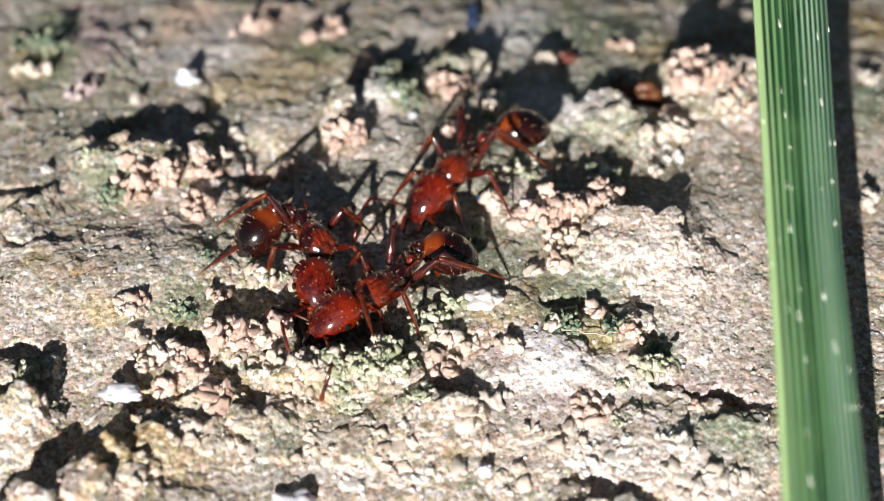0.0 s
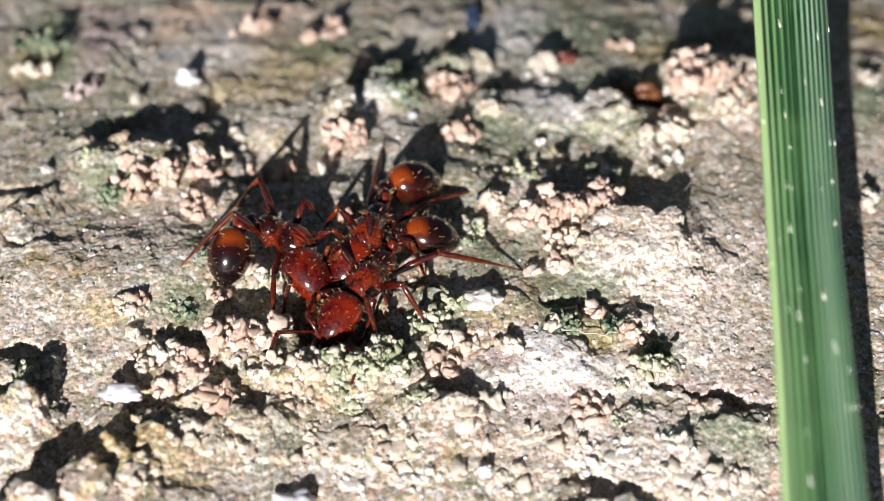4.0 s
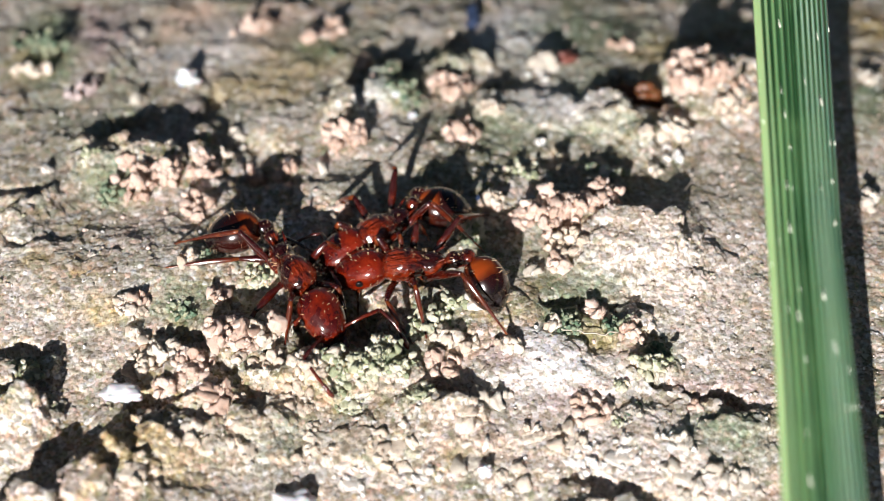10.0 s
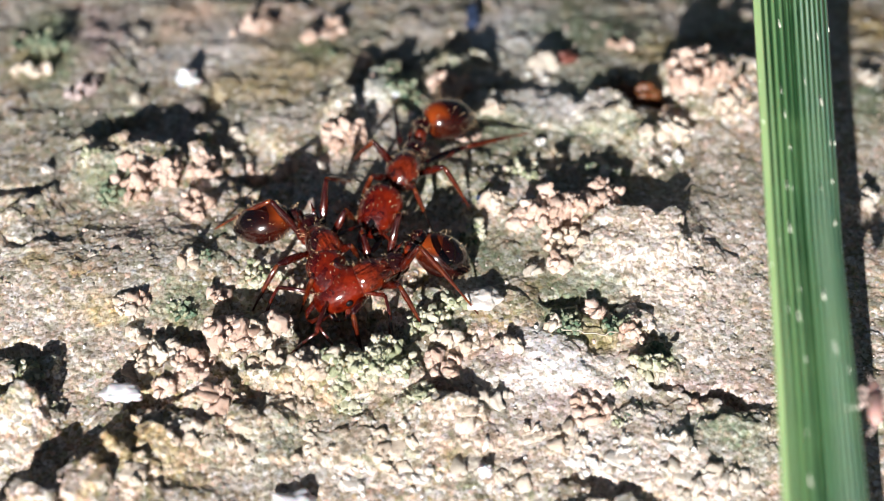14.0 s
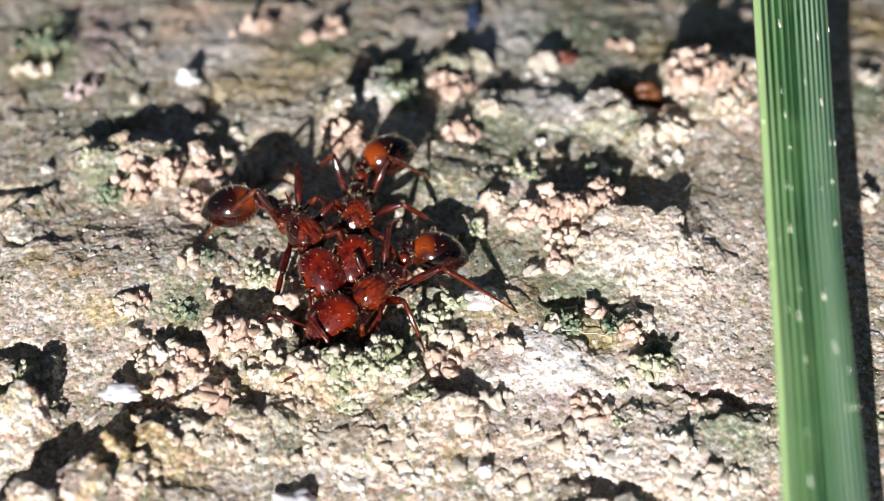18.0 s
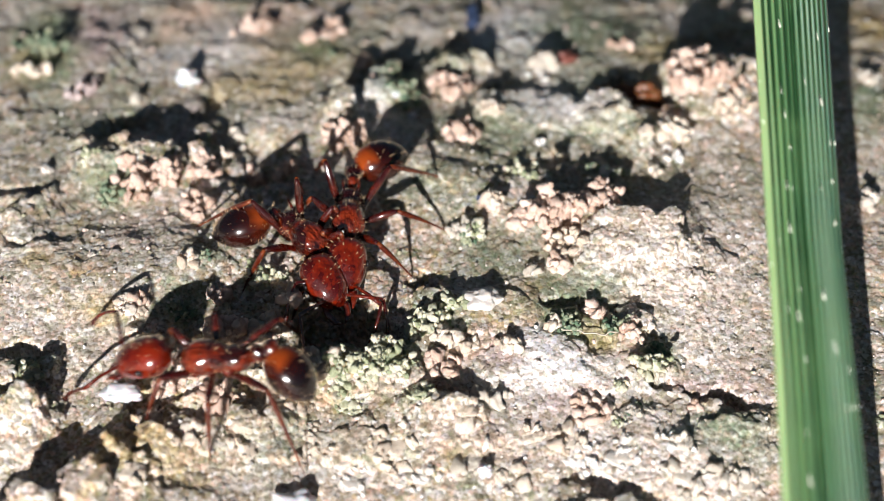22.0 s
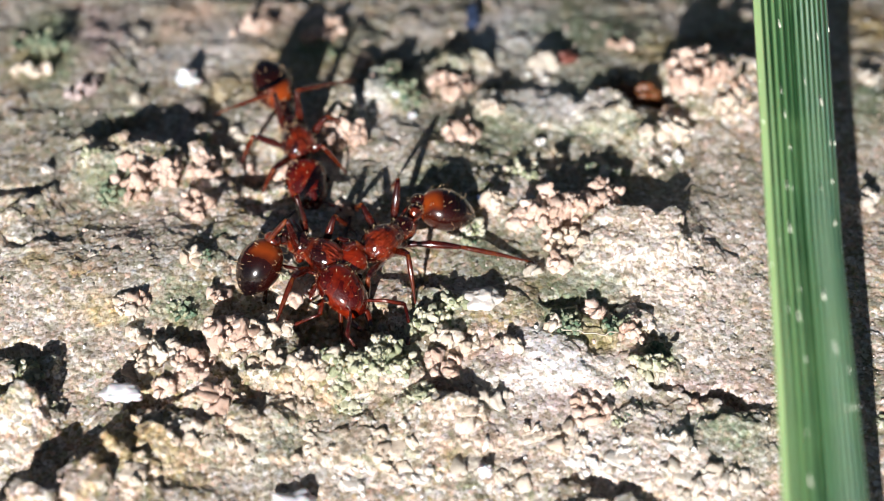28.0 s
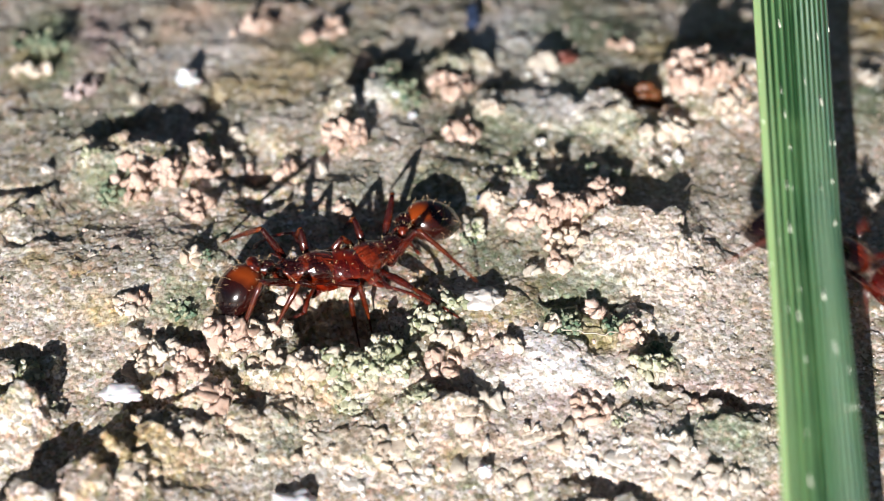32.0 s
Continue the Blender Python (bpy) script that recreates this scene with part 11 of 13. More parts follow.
    walk(p["waist"], [
        (0, at(-0.75, 0, -0.07, 0, 1, 3)), (0.5, at(-0.75, 0, -0.07, 0, 23, 23)), (1, at(-0.75, 0, -0.07, 0, 38, -11)),
        (1.5, at(-0.75, 0, -0.07, 0, 32, -37)), (2, at(-0.75, 0, -0.07, 0, 18, 2)), (2.5, at(-0.75, 0, -0.07, 0, 48, 46)),
        (3, at(-0.75, 0, -0.07, 0, 0, 17)), (3.5, at(-0.75, 0, -0.07, 0, -2, 20)), (5.5, at(-0.75, 0, -0.07, 0, 1, 2)),
        (6, at(-0.75, 0, -0.07, 0, -1, 3)), (6.5, at(-0.75, 0, -0.07, 0, 1, -9)), (7, at(-0.75, 0, -0.07, 0, -1, 3)),
        (7.5, at(-0.75, 0, -0.07, 0, 2, 6)), (8, at(-0.75, 0, -0.07, 0, 2, 17)), (8.5, at(-0.75, 0, -0.07, 0, 2, -6)),
        (9, at(-0.75, 0, -0.07, 0, 0, 34)), (9.5, at(-0.75, 0, -0.07, 0, 1, 22)), (10, at(-0.75, 0, -0.07, 0, 5, 29)),
        (10.5, at(-0.75, 0, -0.07, 0, 3, 9)), (11, at(-0.75, 0, -0.07, 0, 2, 38)), (11.5, at(-0.75, 0, -0.07, 0, 3, -26)),
        (12, at(-0.75, 0, -0.07, 0, 3, 7)), (12.5, at(-0.75, 0, -0.07, 0, 2, 9)), (13, at(-0.75, 0, -0.07, 0, 15, 15)),
        (13.5, at(-0.75, 0, -0.07, 0, 3, 10)), (14, at(-0.75, 0, -0.07, 0, 3, 10)), (14.5, at(-0.75, 0, -0.07, 0, 1, 21)),
        (16.5, at(-0.75, 0, -0.07, 0, 0, -6)), (17, at(-0.75, 0, -0.07, 0, 1, 4)), (17.5, at(-0.75, 0, -0.07, 0, 1, 4)),
        (18, at(-0.75, 0, -0.07, 0, 0, -2)), (18.5, at(-0.75, 0, -0.07, 0, 0, -6)), (19, at(-0.75, 0, -0.07, 0, 1, 5)),
        (19.5, at(-0.75, 0, -0.07, 0, 1, 2)), (20, at(-0.75, 0, -0.07, 0, 1, -5)), (20.5, at(-0.75, 0, -0.07, 0, 1, -3)),
        (21, at(-0.75, 0, -0.07, 0, 1, 0)), (21.5, at(-0.75, 0, -0.07, 0, 0, 2)), (22, at(-0.75, 0, -0.07, 0, 0, -2)),
        (22.5, at(-0.75, 0, -0.07, 0, 0, -1)), (23, at(-0.75, 0, -0.07, 0, 1, 7)), (23.5, at(-0.75, 0, -0.07, 0, 0, 9)),
        (24, at(-0.75, 0, -0.07, 0, -2, 13)), (24.5, at(-0.75, 0, -0.07, 0, -3, 15)), (25, at(-0.75, 0, -0.07, 0, -3, 7)),
        (25.5, at(-0.75, 0, -0.07, 0, 2, -3)), (27.5, at(-0.75, 0, -0.07, 0, 0, 33)), (28, at(-0.75, 0, -0.07, 0, 5, 30)),
        (28.5, at(-0.75, 0, -0.07, 0, 1, 18)), (29, at(-0.75, 0, -0.07, 0, 5, 10)), (29.5, at(-0.75, 0, -0.07, 0, 7, 40)),
        (30, at(-0.75, 0, -0.07, 0, 4, 29)), (30.5, at(-0.75, 0, -0.07, 0, 5, 32)), (31, at(-0.75, 0, -0.07, 0, 6, 34)),
        (31.5, at(-0.75, 0, -0.07, 0, 6, 38)), (32, at(-0.75, 0, -0.07, 0, 3, 53)),
    ])
    walk(p["gaster"], [
        (0, at(-1.53, -0.04, -0.05, 0, -9, -47)), (0.5, at(-1.2, -0.2, 0.15, 0, -22, -45)), (1, at(-1.04, 0.05, 0.16, 0, -24, -65)),
        (1.5, at(-1.02, 0.21, 0.15, 0, -39, -65)), (2, at(-1.39, -0.02, 0.15, 0, -40, -45)), (2.5, at(-0.91, -0.17, 0.19, 0, -3, -26)),
        (3, at(-1.5, -0.23, -0.06, 0, -14, -41)), (3.5, at(-1.49, -0.26, -0.09, 0, -15, -49)), (5.5, at(-1.53, -0.03, -0.06, 0, -15, -39)),
        (6, at(-1.53, -0.04, -0.08, 0, -15, -35)), (6.5, at(-1.52, 0.12, -0.05, 0, -15, -38)), (7, at(-1.53, -0.04, -0.08, 0, -16, -34)),
        (7.5, at(-1.45, -0.07, -0.04, 0, -17, -37)), (8, at(-1.5, -0.23, -0.05, 0, -16, -45)), (8.5, at(-1.3, 0.06, -0.05, 0, -17, -39)),
        (9, at(-1.12, -0.26, -0.06, 0, -17, -45)), (9.5, at(-1.13, -0.15, -0.06, 0, -18, -42)), (10, at(-1.1, -0.19, -0.03, 0, -17, -40)),
        (10.5, at(-1.14, -0.06, -0.04, 0, -17, -47)), (11, at(-1.25, -0.4, -0.04, 0, -16, -41)), (11.5, at(-1.06, 0.15, -0.05, 0, -17, -58)),
        (12, at(-1.53, -0.09, -0.02, 0, -20, -41)), (12.5, at(-1.52, -0.12, -0.03, 0, -20, -39)), (13, at(-1.48, -0.2, 0.13, 0, -52, -28)),
        (13.5, at(-1.52, -0.13, -0.03, 0, -15, -55)), (14, at(-1.52, -0.14, -0.02, 0, -15, -51)), (14.5, at(-1.48, -0.29, -0.06, 0, -5, -37)),
        (16.5, at(-1.53, 0.08, -0.07, 0, -3, -61)), (17, at(-1.53, -0.06, -0.06, 0, -3, -59)), (17.5, at(-1.53, -0.05, -0.05, 0, -3, -61)),
        (18, at(-1.53, 0.03, -0.06, 0, -3, -61)), (18.5, at(-1.53, 0.08, -0.06, 0, -3, -62)), (19, at(-1.53, -0.07, -0.05, 0, -3, -61)),
        (19.5, at(-1.53, -0.02, -0.06, 0, -4, -61)), (20, at(-1.53, 0.07, -0.06, 0, -3, -62)), (20.5, at(-1.53, 0.04, -0.05, 0, -3, -67)),
        (21, at(-1.53, 0, -0.05, 0, -3, -63)), (21.5, at(-1.53, -0.03, -0.07, 0, -4, -61)), (22, at(-1.53, 0.03, -0.06, 0, -3, -62)),
        (22.5, at(-1.53, 0.02, -0.06, 0, -3, -58)), (23, at(-1.53, -0.1, -0.06, 0, -4, -54)), (23.5, at(-1.52, -0.12, -0.06, 0, -4, -50)),
        (24, at(-1.51, -0.17, -0.09, 0, -10, -46)), (24.5, at(-1.37, -0.17, -0.1, 0, -10, -59)), (25, at(-1.36, -0.08, -0.1, 0, -10, -44)),
        (25.5, at(-1.09, 0.02, -0.05, 0, -10, -48)), (27.5, at(-1.3, -0.36, -0.06, 0, -20, -41)), (28, at(-1.27, -0.3, -0.02, 0, -18, -49)),
        (28.5, at(-1.48, -0.24, -0.05, 0, -18, -58)), (29, at(-1.27, -0.09, -0.02, 0, -23, -49)), (29.5, at(-1.06, -0.26, -0.01, 0, -22, -38)),
        (30, at(-1.29, -0.3, -0.02, 0, -21, -51)), (30.5, at(-1.19, -0.28, -0.02, 0, -22, -47)), (31, at(-1.13, -0.25, -0.02, 0, -21, -45)),
        (31.5, at(-1.14, -0.3, -0.02, 0, -21, -41)), (32, at(-1.19, -0.59, -0.02, 0, -23, -26)),
    ])
    walk(p["head"], [
        (0, at(0.45, -0.02, 0.16, 0, 15, -1)), (0.5, at(0.47, -0.1, 0.21, 0, 9, -4)), (1, at(0.56, 0.04, 0.25, 0, 8, 1)),
        (1.5, at(0.29, 0.09, 0.19, 0, 7, 5)), (2, at(0.66, -0.01, 0.23, 0, 11, 0)), (2.5, at(0.71, -0.04, 0.18, 0, 16, -2)),
        (3, at(0.82, -0.18, 0.16, 0, 17, -6)), (3.5, at(0.3, -0.1, 0.14, 0, 16, -6)), (5.5, at(0.6, -0.02, 0.16, 0, 17, -1)),
        (6, at(0.47, -0.02, 0.15, 0, 16, -1)), (6.5, at(0.62, 0.06, 0.16, 0, 17, 2)), (7, at(0.34, -0.02, 0.14, 0, 16, -1)),
        (7.5, at(0.53, -0.03, 0.16, 0, 16, -1)), (8, at(0.59, -0.11, 0.16, 0, 17, -4)), (8.5, at(0.34, 0.02, 0.15, 0, 16, 1)),
        (9, at(0.2, -0.05, 0.11, 0, 14, -6)), (9.5, at(0.2, -0.03, 0.11, 0, 14, -4)), (10, at(0.42, -0.1, 0.15, 0, 16, -5)),
        (10.5, at(0.28, -0.02, 0.14, 0, 15, -2)), (11, at(0.39, -0.17, 0.15, 0, 16, -8)), (11.5, at(0.2, 0.03, 0.11, 0, 14, 3)),
        (12, at(0.74, -0.05, 0.18, 0, 16, -2)), (12.5, at(0.66, -0.07, 0.17, 0, 16, -3)), (13, at(0.84, -0.13, 0.26, 0, 11, -4)),
        (13.5, at(1, -0.1, 0.17, 0, 17, -3)), (14, at(0.81, -0.11, 0.19, 0, 15, -3)), (14.5, at(0.68, -0.19, 0.16, 0, 17, -7)),
        (16.5, at(0.53, 0.04, 0.15, 0, 17, 2)), (17, at(0.86, -0.04, 0.17, 0, 17, -1)), (17.5, at(0.86, -0.04, 0.17, 0, 17, -1)),
        (18, at(0.84, 0.02, 0.17, 0, 17, 1)), (18.5, at(0.73, 0.06, 0.16, 0, 17, 2)), (19, at(0.89, -0.05, 0.17, 0, 17, -2)),
        (19.5, at(0.68, -0.01, 0.16, 0, 17, 0)), (20, at(0.75, 0.05, 0.17, 0, 17, 2)), (20.5, at(0.87, 0.03, 0.17, 0, 17, 1)),
        (21, at(0.85, 0, 0.17, 0, 17, 0)), (21.5, at(0.53, -0.02, 0.16, 0, 16, -1)), (22, at(0.74, 0.02, 0.16, 0, 17, 1)),
        (22.5, at(0.73, 0.01, 0.16, 0, 17, 0)), (23, at(0.77, -0.07, 0.17, 0, 17, -2)), (23.5, at(0.69, -0.08, 0.16, 0, 17, -3)),
        (24, at(0.51, -0.08, 0.15, 0, 17, -3)), (24.5, at(0.21, -0.05, 0.13, 0, 16, -3)), (25, at(0.23, -0.02, 0.13, 0, 16, -2)),
        (25.5, at(0.56, 0.01, 0.15, 0, 17, 0)), (27.5, at(0.21, -0.07, 0.11, 0, 14, -7)), (28, at(0.61, -0.17, 0.17, 0, 16, -6)),
        (28.5, at(0.35, -0.08, 0.15, 0, 15, -4)), (29, at(0.22, -0.03, 0.14, 0, 14, -2)), (29.5, at(0.21, -0.08, 0.13, 0, 13, -7)),
        (30, at(0.27, -0.1, 0.15, 0, 14, -6)), (30.5, at(0.22, -0.09, 0.14, 0, 13, -6)), (31, at(0.21, -0.08, 0.14, 0, 13, -6)),
        (31.5, at(0.22, -0.1, 0.14, 0, 13, -7)), (32, at(0.24, -0.16, 0.13, 0, 13, -12)),
    ])
    walk(p["leg"][0], [
        (0, at(0.44, 0.22, -0.18, 14, -39, 35)), (0.5, at(0.44, 0.22, -0.18, -5, -9, 26)), (1, at(0.44, 0.22, -0.18, -1, -6, 33)),
        (1.5, at(0.44, 0.22, -0.18, 9, 8, 52)), (2, at(0.44, 0.22, -0.18, -2, -9, 29)), (2.5, at(0.44, 0.22, -0.18, 15, -42, 34)),
        (3, at(0.44, 0.22, -0.18, 6, -51, 27)), (3.5, at(0.44, 0.22, -0.18, 14, -40, 35)), (5.5, at(0.44, 0.22, -0.18, 3, -24, 30)),
        (6, at(0.44, 0.22, -0.18, 4, -27, 30)), (6.5, at(0.44, 0.22, -0.18, 0, -23, 27)), (7, at(0.44, 0.22, -0.18, 9, -25, 36)),
        (7.5, at(0.44, 0.22, -0.18, 9, -23, 36)), (8, at(0.44, 0.22, -0.18, 3, -22, 30)), (8.5, at(0.44, 0.22, -0.18, 2, -25, 29)),
        (9, at(0.44, 0.22, -0.18, -4, -18, 25)), (9.5, at(0.44, 0.22, -0.18, -3, -25, 26)), (10, at(0.44, 0.22, -0.18, 2, -22, 30)),
        (10.5, at(0.44, 0.22, -0.18, 1, -22, 29)), (11, at(0.44, 0.22, -0.18, -5, -22, 23)), (11.5, at(0.44, 0.22, -0.18, -3, -18, 25)),
        (12, at(0.44, 0.22, -0.18, 15, -46, 32)), (12.5, at(0.44, 0.22, -0.18, 4, -43, 29)), (13, at(0.44, 0.22, -0.18, -4, -58, 31)),
        (13.5, at(0.44, 0.22, -0.18, 3, -42, 28)), (14, at(0.44, 0.22, -0.18, 15, -47, 32)), (14.5, at(0.44, 0.22, -0.18, 11, -46, 30)),
        (16.5, at(0.44, 0.22, -0.18, 16, -37, 36)), (17, at(0.44, 0.22, -0.18, 14, -33, 36)), (17.5, at(0.44, 0.22, -0.18, 15, -31, 37)),
        (18, at(0.44, 0.22, -0.18, 16, -34, 37)), (18.5, at(0.44, 0.22, -0.18, 20, -32, 42)), (19, at(0.44, 0.22, -0.18, 14, -33, 37)),
        (19.5, at(0.44, 0.22, -0.18, 17, -33, 39)), (20, at(0.44, 0.22, -0.18, 21, -29, 44)), (20.5, at(0.44, 0.22, -0.18, 17, -32, 39)),
        (21, at(0.44, 0.22, -0.18, 20, -31, 42)), (21.5, at(0.44, 0.22, -0.18, 22, -30, 46)), (22, at(0.44, 0.22, -0.18, 21, -31, 43)),
        (22.5, at(0.44, 0.22, -0.18, 16, -44, 33)), (23, at(0.44, 0.22, -0.18, 23, -40, 38)), (23.5, at(0.44, 0.22, -0.18, 27, -44, 37)),
        (24, at(0.44, 0.22, -0.18, 15, -48, 30)), (24.5, at(0.44, 0.22, -0.18, 12, -51, 29)), (25, at(0.44, 0.22, -0.18, 28, -42, 40)),
        (25.5, at(0.44, 0.22, -0.18, 21, -48, 31)), (27.5, at(0.44, 0.22, -0.18, 8, -28, 36)), (28, at(0.44, 0.22, -0.18, -2, -25, 26)),
        (28.5, at(0.44, 0.22, -0.18, -6, -25, 22)), (29, at(0.44, 0.22, -0.18, 4, -28, 33)), (29.5, at(0.44, 0.22, -0.18, -2, -28, 28)),
        (30, at(0.44, 0.22, -0.18, -3, -29, 26)), (30.5, at(0.44, 0.22, -0.18, 4, -27, 33)), (31, at(0.44, 0.22, -0.18, 9, -23, 39)),
        (31.5, at(0.44, 0.22, -0.18, 8, -24, 37)), (32, at(0.44, 0.22, -0.18, 10, -20, 40)),
    ])
    walk(p["shin"][0], [
        (0, at(0.935, 0, 0, 0, 95, 0)), (0.5, at(0.935, 0, 0, 0, 79, 0)), (1, at(0.935, 0, 0, 0, 66, 0)), (1.5, at(0.935, 0, 0, 0, 40, 0)),
        (2, at(0.935, 0, 0, 0, 85, 0)), (2.5, at(0.935, 0, 0, 0, 100, 0)), (3, at(0.935, 0, 0, 0, 126, 0)), (3.5, at(0.935, 0, 0, 0, 99, 0)),
        (5.5, at(0.935, 0, 0, 0, 107, 0)), (6, at(0.935, 0, 0, 0, 114, 0)), (6.5, at(0.935, 0, 0, 0, 96, 0)), (7, at(0.935, 0, 0, 0, 121, 0)),
        (7.5, at(0.935, 0, 0, 0, 109, 0)), (8, at(0.935, 0, 0, 0, 93, 0)), (8.5, at(0.935, 0, 0, 0, 99, 0)), (9, at(0.935, 0, 0, 0, 74, 0)),
        (9.5, at(0.935, 0, 0, 0, 91, 0)), (10, at(0.935, 0, 0, 0, 89, 0)), (10.5, at(0.935, 0, 0, 0, 87, 0)), (11, at(0.935, 0, 0, 0, 88, 0)),
        (11.5, at(0.935, 0, 0, 0, 76, 0)), (12, at(0.935, 0, 0, 0, 115, 0)), (12.5, at(0.935, 0, 0, 0, 98, 0)), (13, at(0.935, 0, 0, 0, 126, 0)),
        (13.5, at(0.935, 0, 0, 0, 100, 0)), (14, at(0.935, 0, 0, 0, 115, 0)), (14.5, at(0.935, 0, 0, 0, 112, 0)), (16.5, at(0.935, 0, 0, 0, 96, 0)),
        (17, at(0.935, 0, 0, 0, 86, 0)), (17.5, at(0.935, 0, 0, 0, 84, 0)), (18, at(0.935, 0, 0, 0, 90, 0)), (18.5, at(0.935, 0, 0, 0, 88, 0)),
        (19, at(0.935, 0, 0, 0, 87, 0)), (19.5, at(0.935, 0, 0, 0, 89, 0)), (20, at(0.935, 0, 0, 0, 84, 0)), (20.5, at(0.935, 0, 0, 0, 87, 0)),
        (21, at(0.935, 0, 0, 0, 87, 0)), (21.5, at(0.935, 0, 0, 0, 86, 0)), (22, at(0.935, 0, 0, 0, 88, 0)), (22.5, at(0.935, 0, 0, 0, 112, 0)),
        (23, at(0.935, 0, 0, 0, 109, 0)), (23.5, at(0.935, 0, 0, 0, 125, 0)), (24, at(0.935, 0, 0, 0, 123, 0)), (24.5, at(0.935, 0, 0, 0, 116, 0)),
        (25, at(0.935, 0, 0, 0, 119, 0)), (25.5, at(0.935, 0, 0, 0, 118, 0)), (27.5, at(0.935, 0, 0, 0, 104, 0)), (28, at(0.935, 0, 0, 0, 105, 0)),
        (28.5, at(0.935, 0, 0, 0, 108, 0)), (29, at(0.935, 0, 0, 0, 124, 0)), (29.5, at(0.935, 0, 0, 0, 114, 0)), (30, at(0.935, 0, 0, 0, 123, 0)),
        (30.5, at(0.935, 0, 0, 0, 127, 0)), (31, at(0.935, 0, 0, 0, 88, 0)), (31.5, at(0.935, 0, 0, 0, 88, 0)), (32, at(0.935, 0, 0, 0, 85, 0)),
    ])
    walk(p["leg"][1], [
        (0, at(0.44, -0.22, -0.18, -3, -41, -29)), (0.5, at(0.44, -0.22, -0.18, -4, -4, -40)), (1, at(0.44, -0.22, -0.18, 3, -10, -30)),
        (1.5, at(0.44, -0.22, -0.18, 2, -3, -32)), (2, at(0.44, -0.22, -0.18, 7, -3, -21)), (2.5, at(0.44, -0.22, -0.18, -1, -51, -28)),
        (3, at(0.44, -0.22, -0.18, -16, -50, -29)), (3.5, at(0.44, -0.22, -0.18, -7, -41, -31)), (5.5, at(0.44, -0.22, -0.18, 12, -45, -23)),
        (6, at(0.44, -0.22, -0.18, 10, -53, -26)), (6.5, at(0.44, -0.22, -0.18, -15, -52, -29)), (7, at(0.44, -0.22, -0.18, -14, -50, -30)),
        (7.5, at(0.44, -0.22, -0.18, 1, -43, -27)), (8, at(0.44, -0.22, -0.18, 0, -37, -27)), (8.5, at(0.44, -0.22, -0.18, 2, -33, -26)),
        (9, at(0.44, -0.22, -0.18, -14, -56, -29)), (9.5, at(0.44, -0.22, -0.18, -20, -53, -31)), (10, at(0.44, -0.22, -0.18, -16, -55, -28)),
        (10.5, at(0.44, -0.22, -0.18, -20, -56, -28)), (11, at(0.44, -0.22, -0.18, -22, -50, -32)), (11.5, at(0.44, -0.22, -0.18, -19, -55, -30)),
        (12, at(0.44, -0.22, -0.18, 4, -40, -26)), (12.5, at(0.44, -0.22, -0.18, -5, -53, -28)), (13, at(0.44, -0.22, -0.18, -5, -38, -34)),
        (13.5, at(0.44, -0.22, -0.18, -4, -48, -27)), (14, at(0.44, -0.22, -0.18, -13, -50, -30)), (14.5, at(0.44, -0.22, -0.18, -10, -39, -32)),
        (16.5, at(0.44, -0.22, -0.18, -16, -48, -31)), (17, at(0.44, -0.22, -0.18, -11, -47, -29)), (17.5, at(0.44, -0.22, -0.18, -9, -48, -29)),
        (18, at(0.44, -0.22, -0.18, -16, -49, -30)), (18.5, at(0.44, -0.22, -0.18, -14, -52, -28)), (19, at(0.44, -0.22, -0.18, -8, -45, -29)),
        (19.5, at(0.44, -0.22, -0.18, -6, -47, -28)), (20, at(0.44, -0.22, -0.18, -4, -52, -27)), (20.5, at(0.44, -0.22, -0.18, -8, -48, -28)),
        (21, at(0.44, -0.22, -0.18, -9, -51, -28)), (21.5, at(0.44, -0.22, -0.18, -13, -54, -28)), (22, at(0.44, -0.22, -0.18, -17, -52, -28)),
        (22.5, at(0.44, -0.22, -0.18, -22, -42, -36)), (23, at(0.44, -0.22, -0.18, -16, -46, -31)), (23.5, at(0.44, -0.22, -0.18, -25, -42, -38)),
        (24, at(0.44, -0.22, -0.18, -28, -39, -42)), (24.5, at(0.44, -0.22, -0.18, -29, -45, -38)), (25, at(0.44, -0.22, -0.18, -23, -48, -33)),
        (25.5, at(0.44, -0.22, -0.18, -20, -45, -33)), (27.5, at(0.44, -0.22, -0.18, -2, -57, -29)), (28, at(0.44, -0.22, -0.18, -14, -44, -33)),
        (28.5, at(0.44, -0.22, -0.18, -23, -41, -40)), (29, at(0.44, -0.22, -0.18, -24, -51, -34)), (29.5, at(0.44, -0.22, -0.18, -17, -47, -36)),
        (30, at(0.44, -0.22, -0.18, -31, -45, -43)), (30.5, at(0.44, -0.22, -0.18, -32, -48, -40)), (31, at(0.44, -0.22, -0.18, -7, -50, -31)),
        (31.5, at(0.44, -0.22, -0.18, -8, -48, -32)), (32, at(0.44, -0.22, -0.18, 15, -48, -25)),
    ])
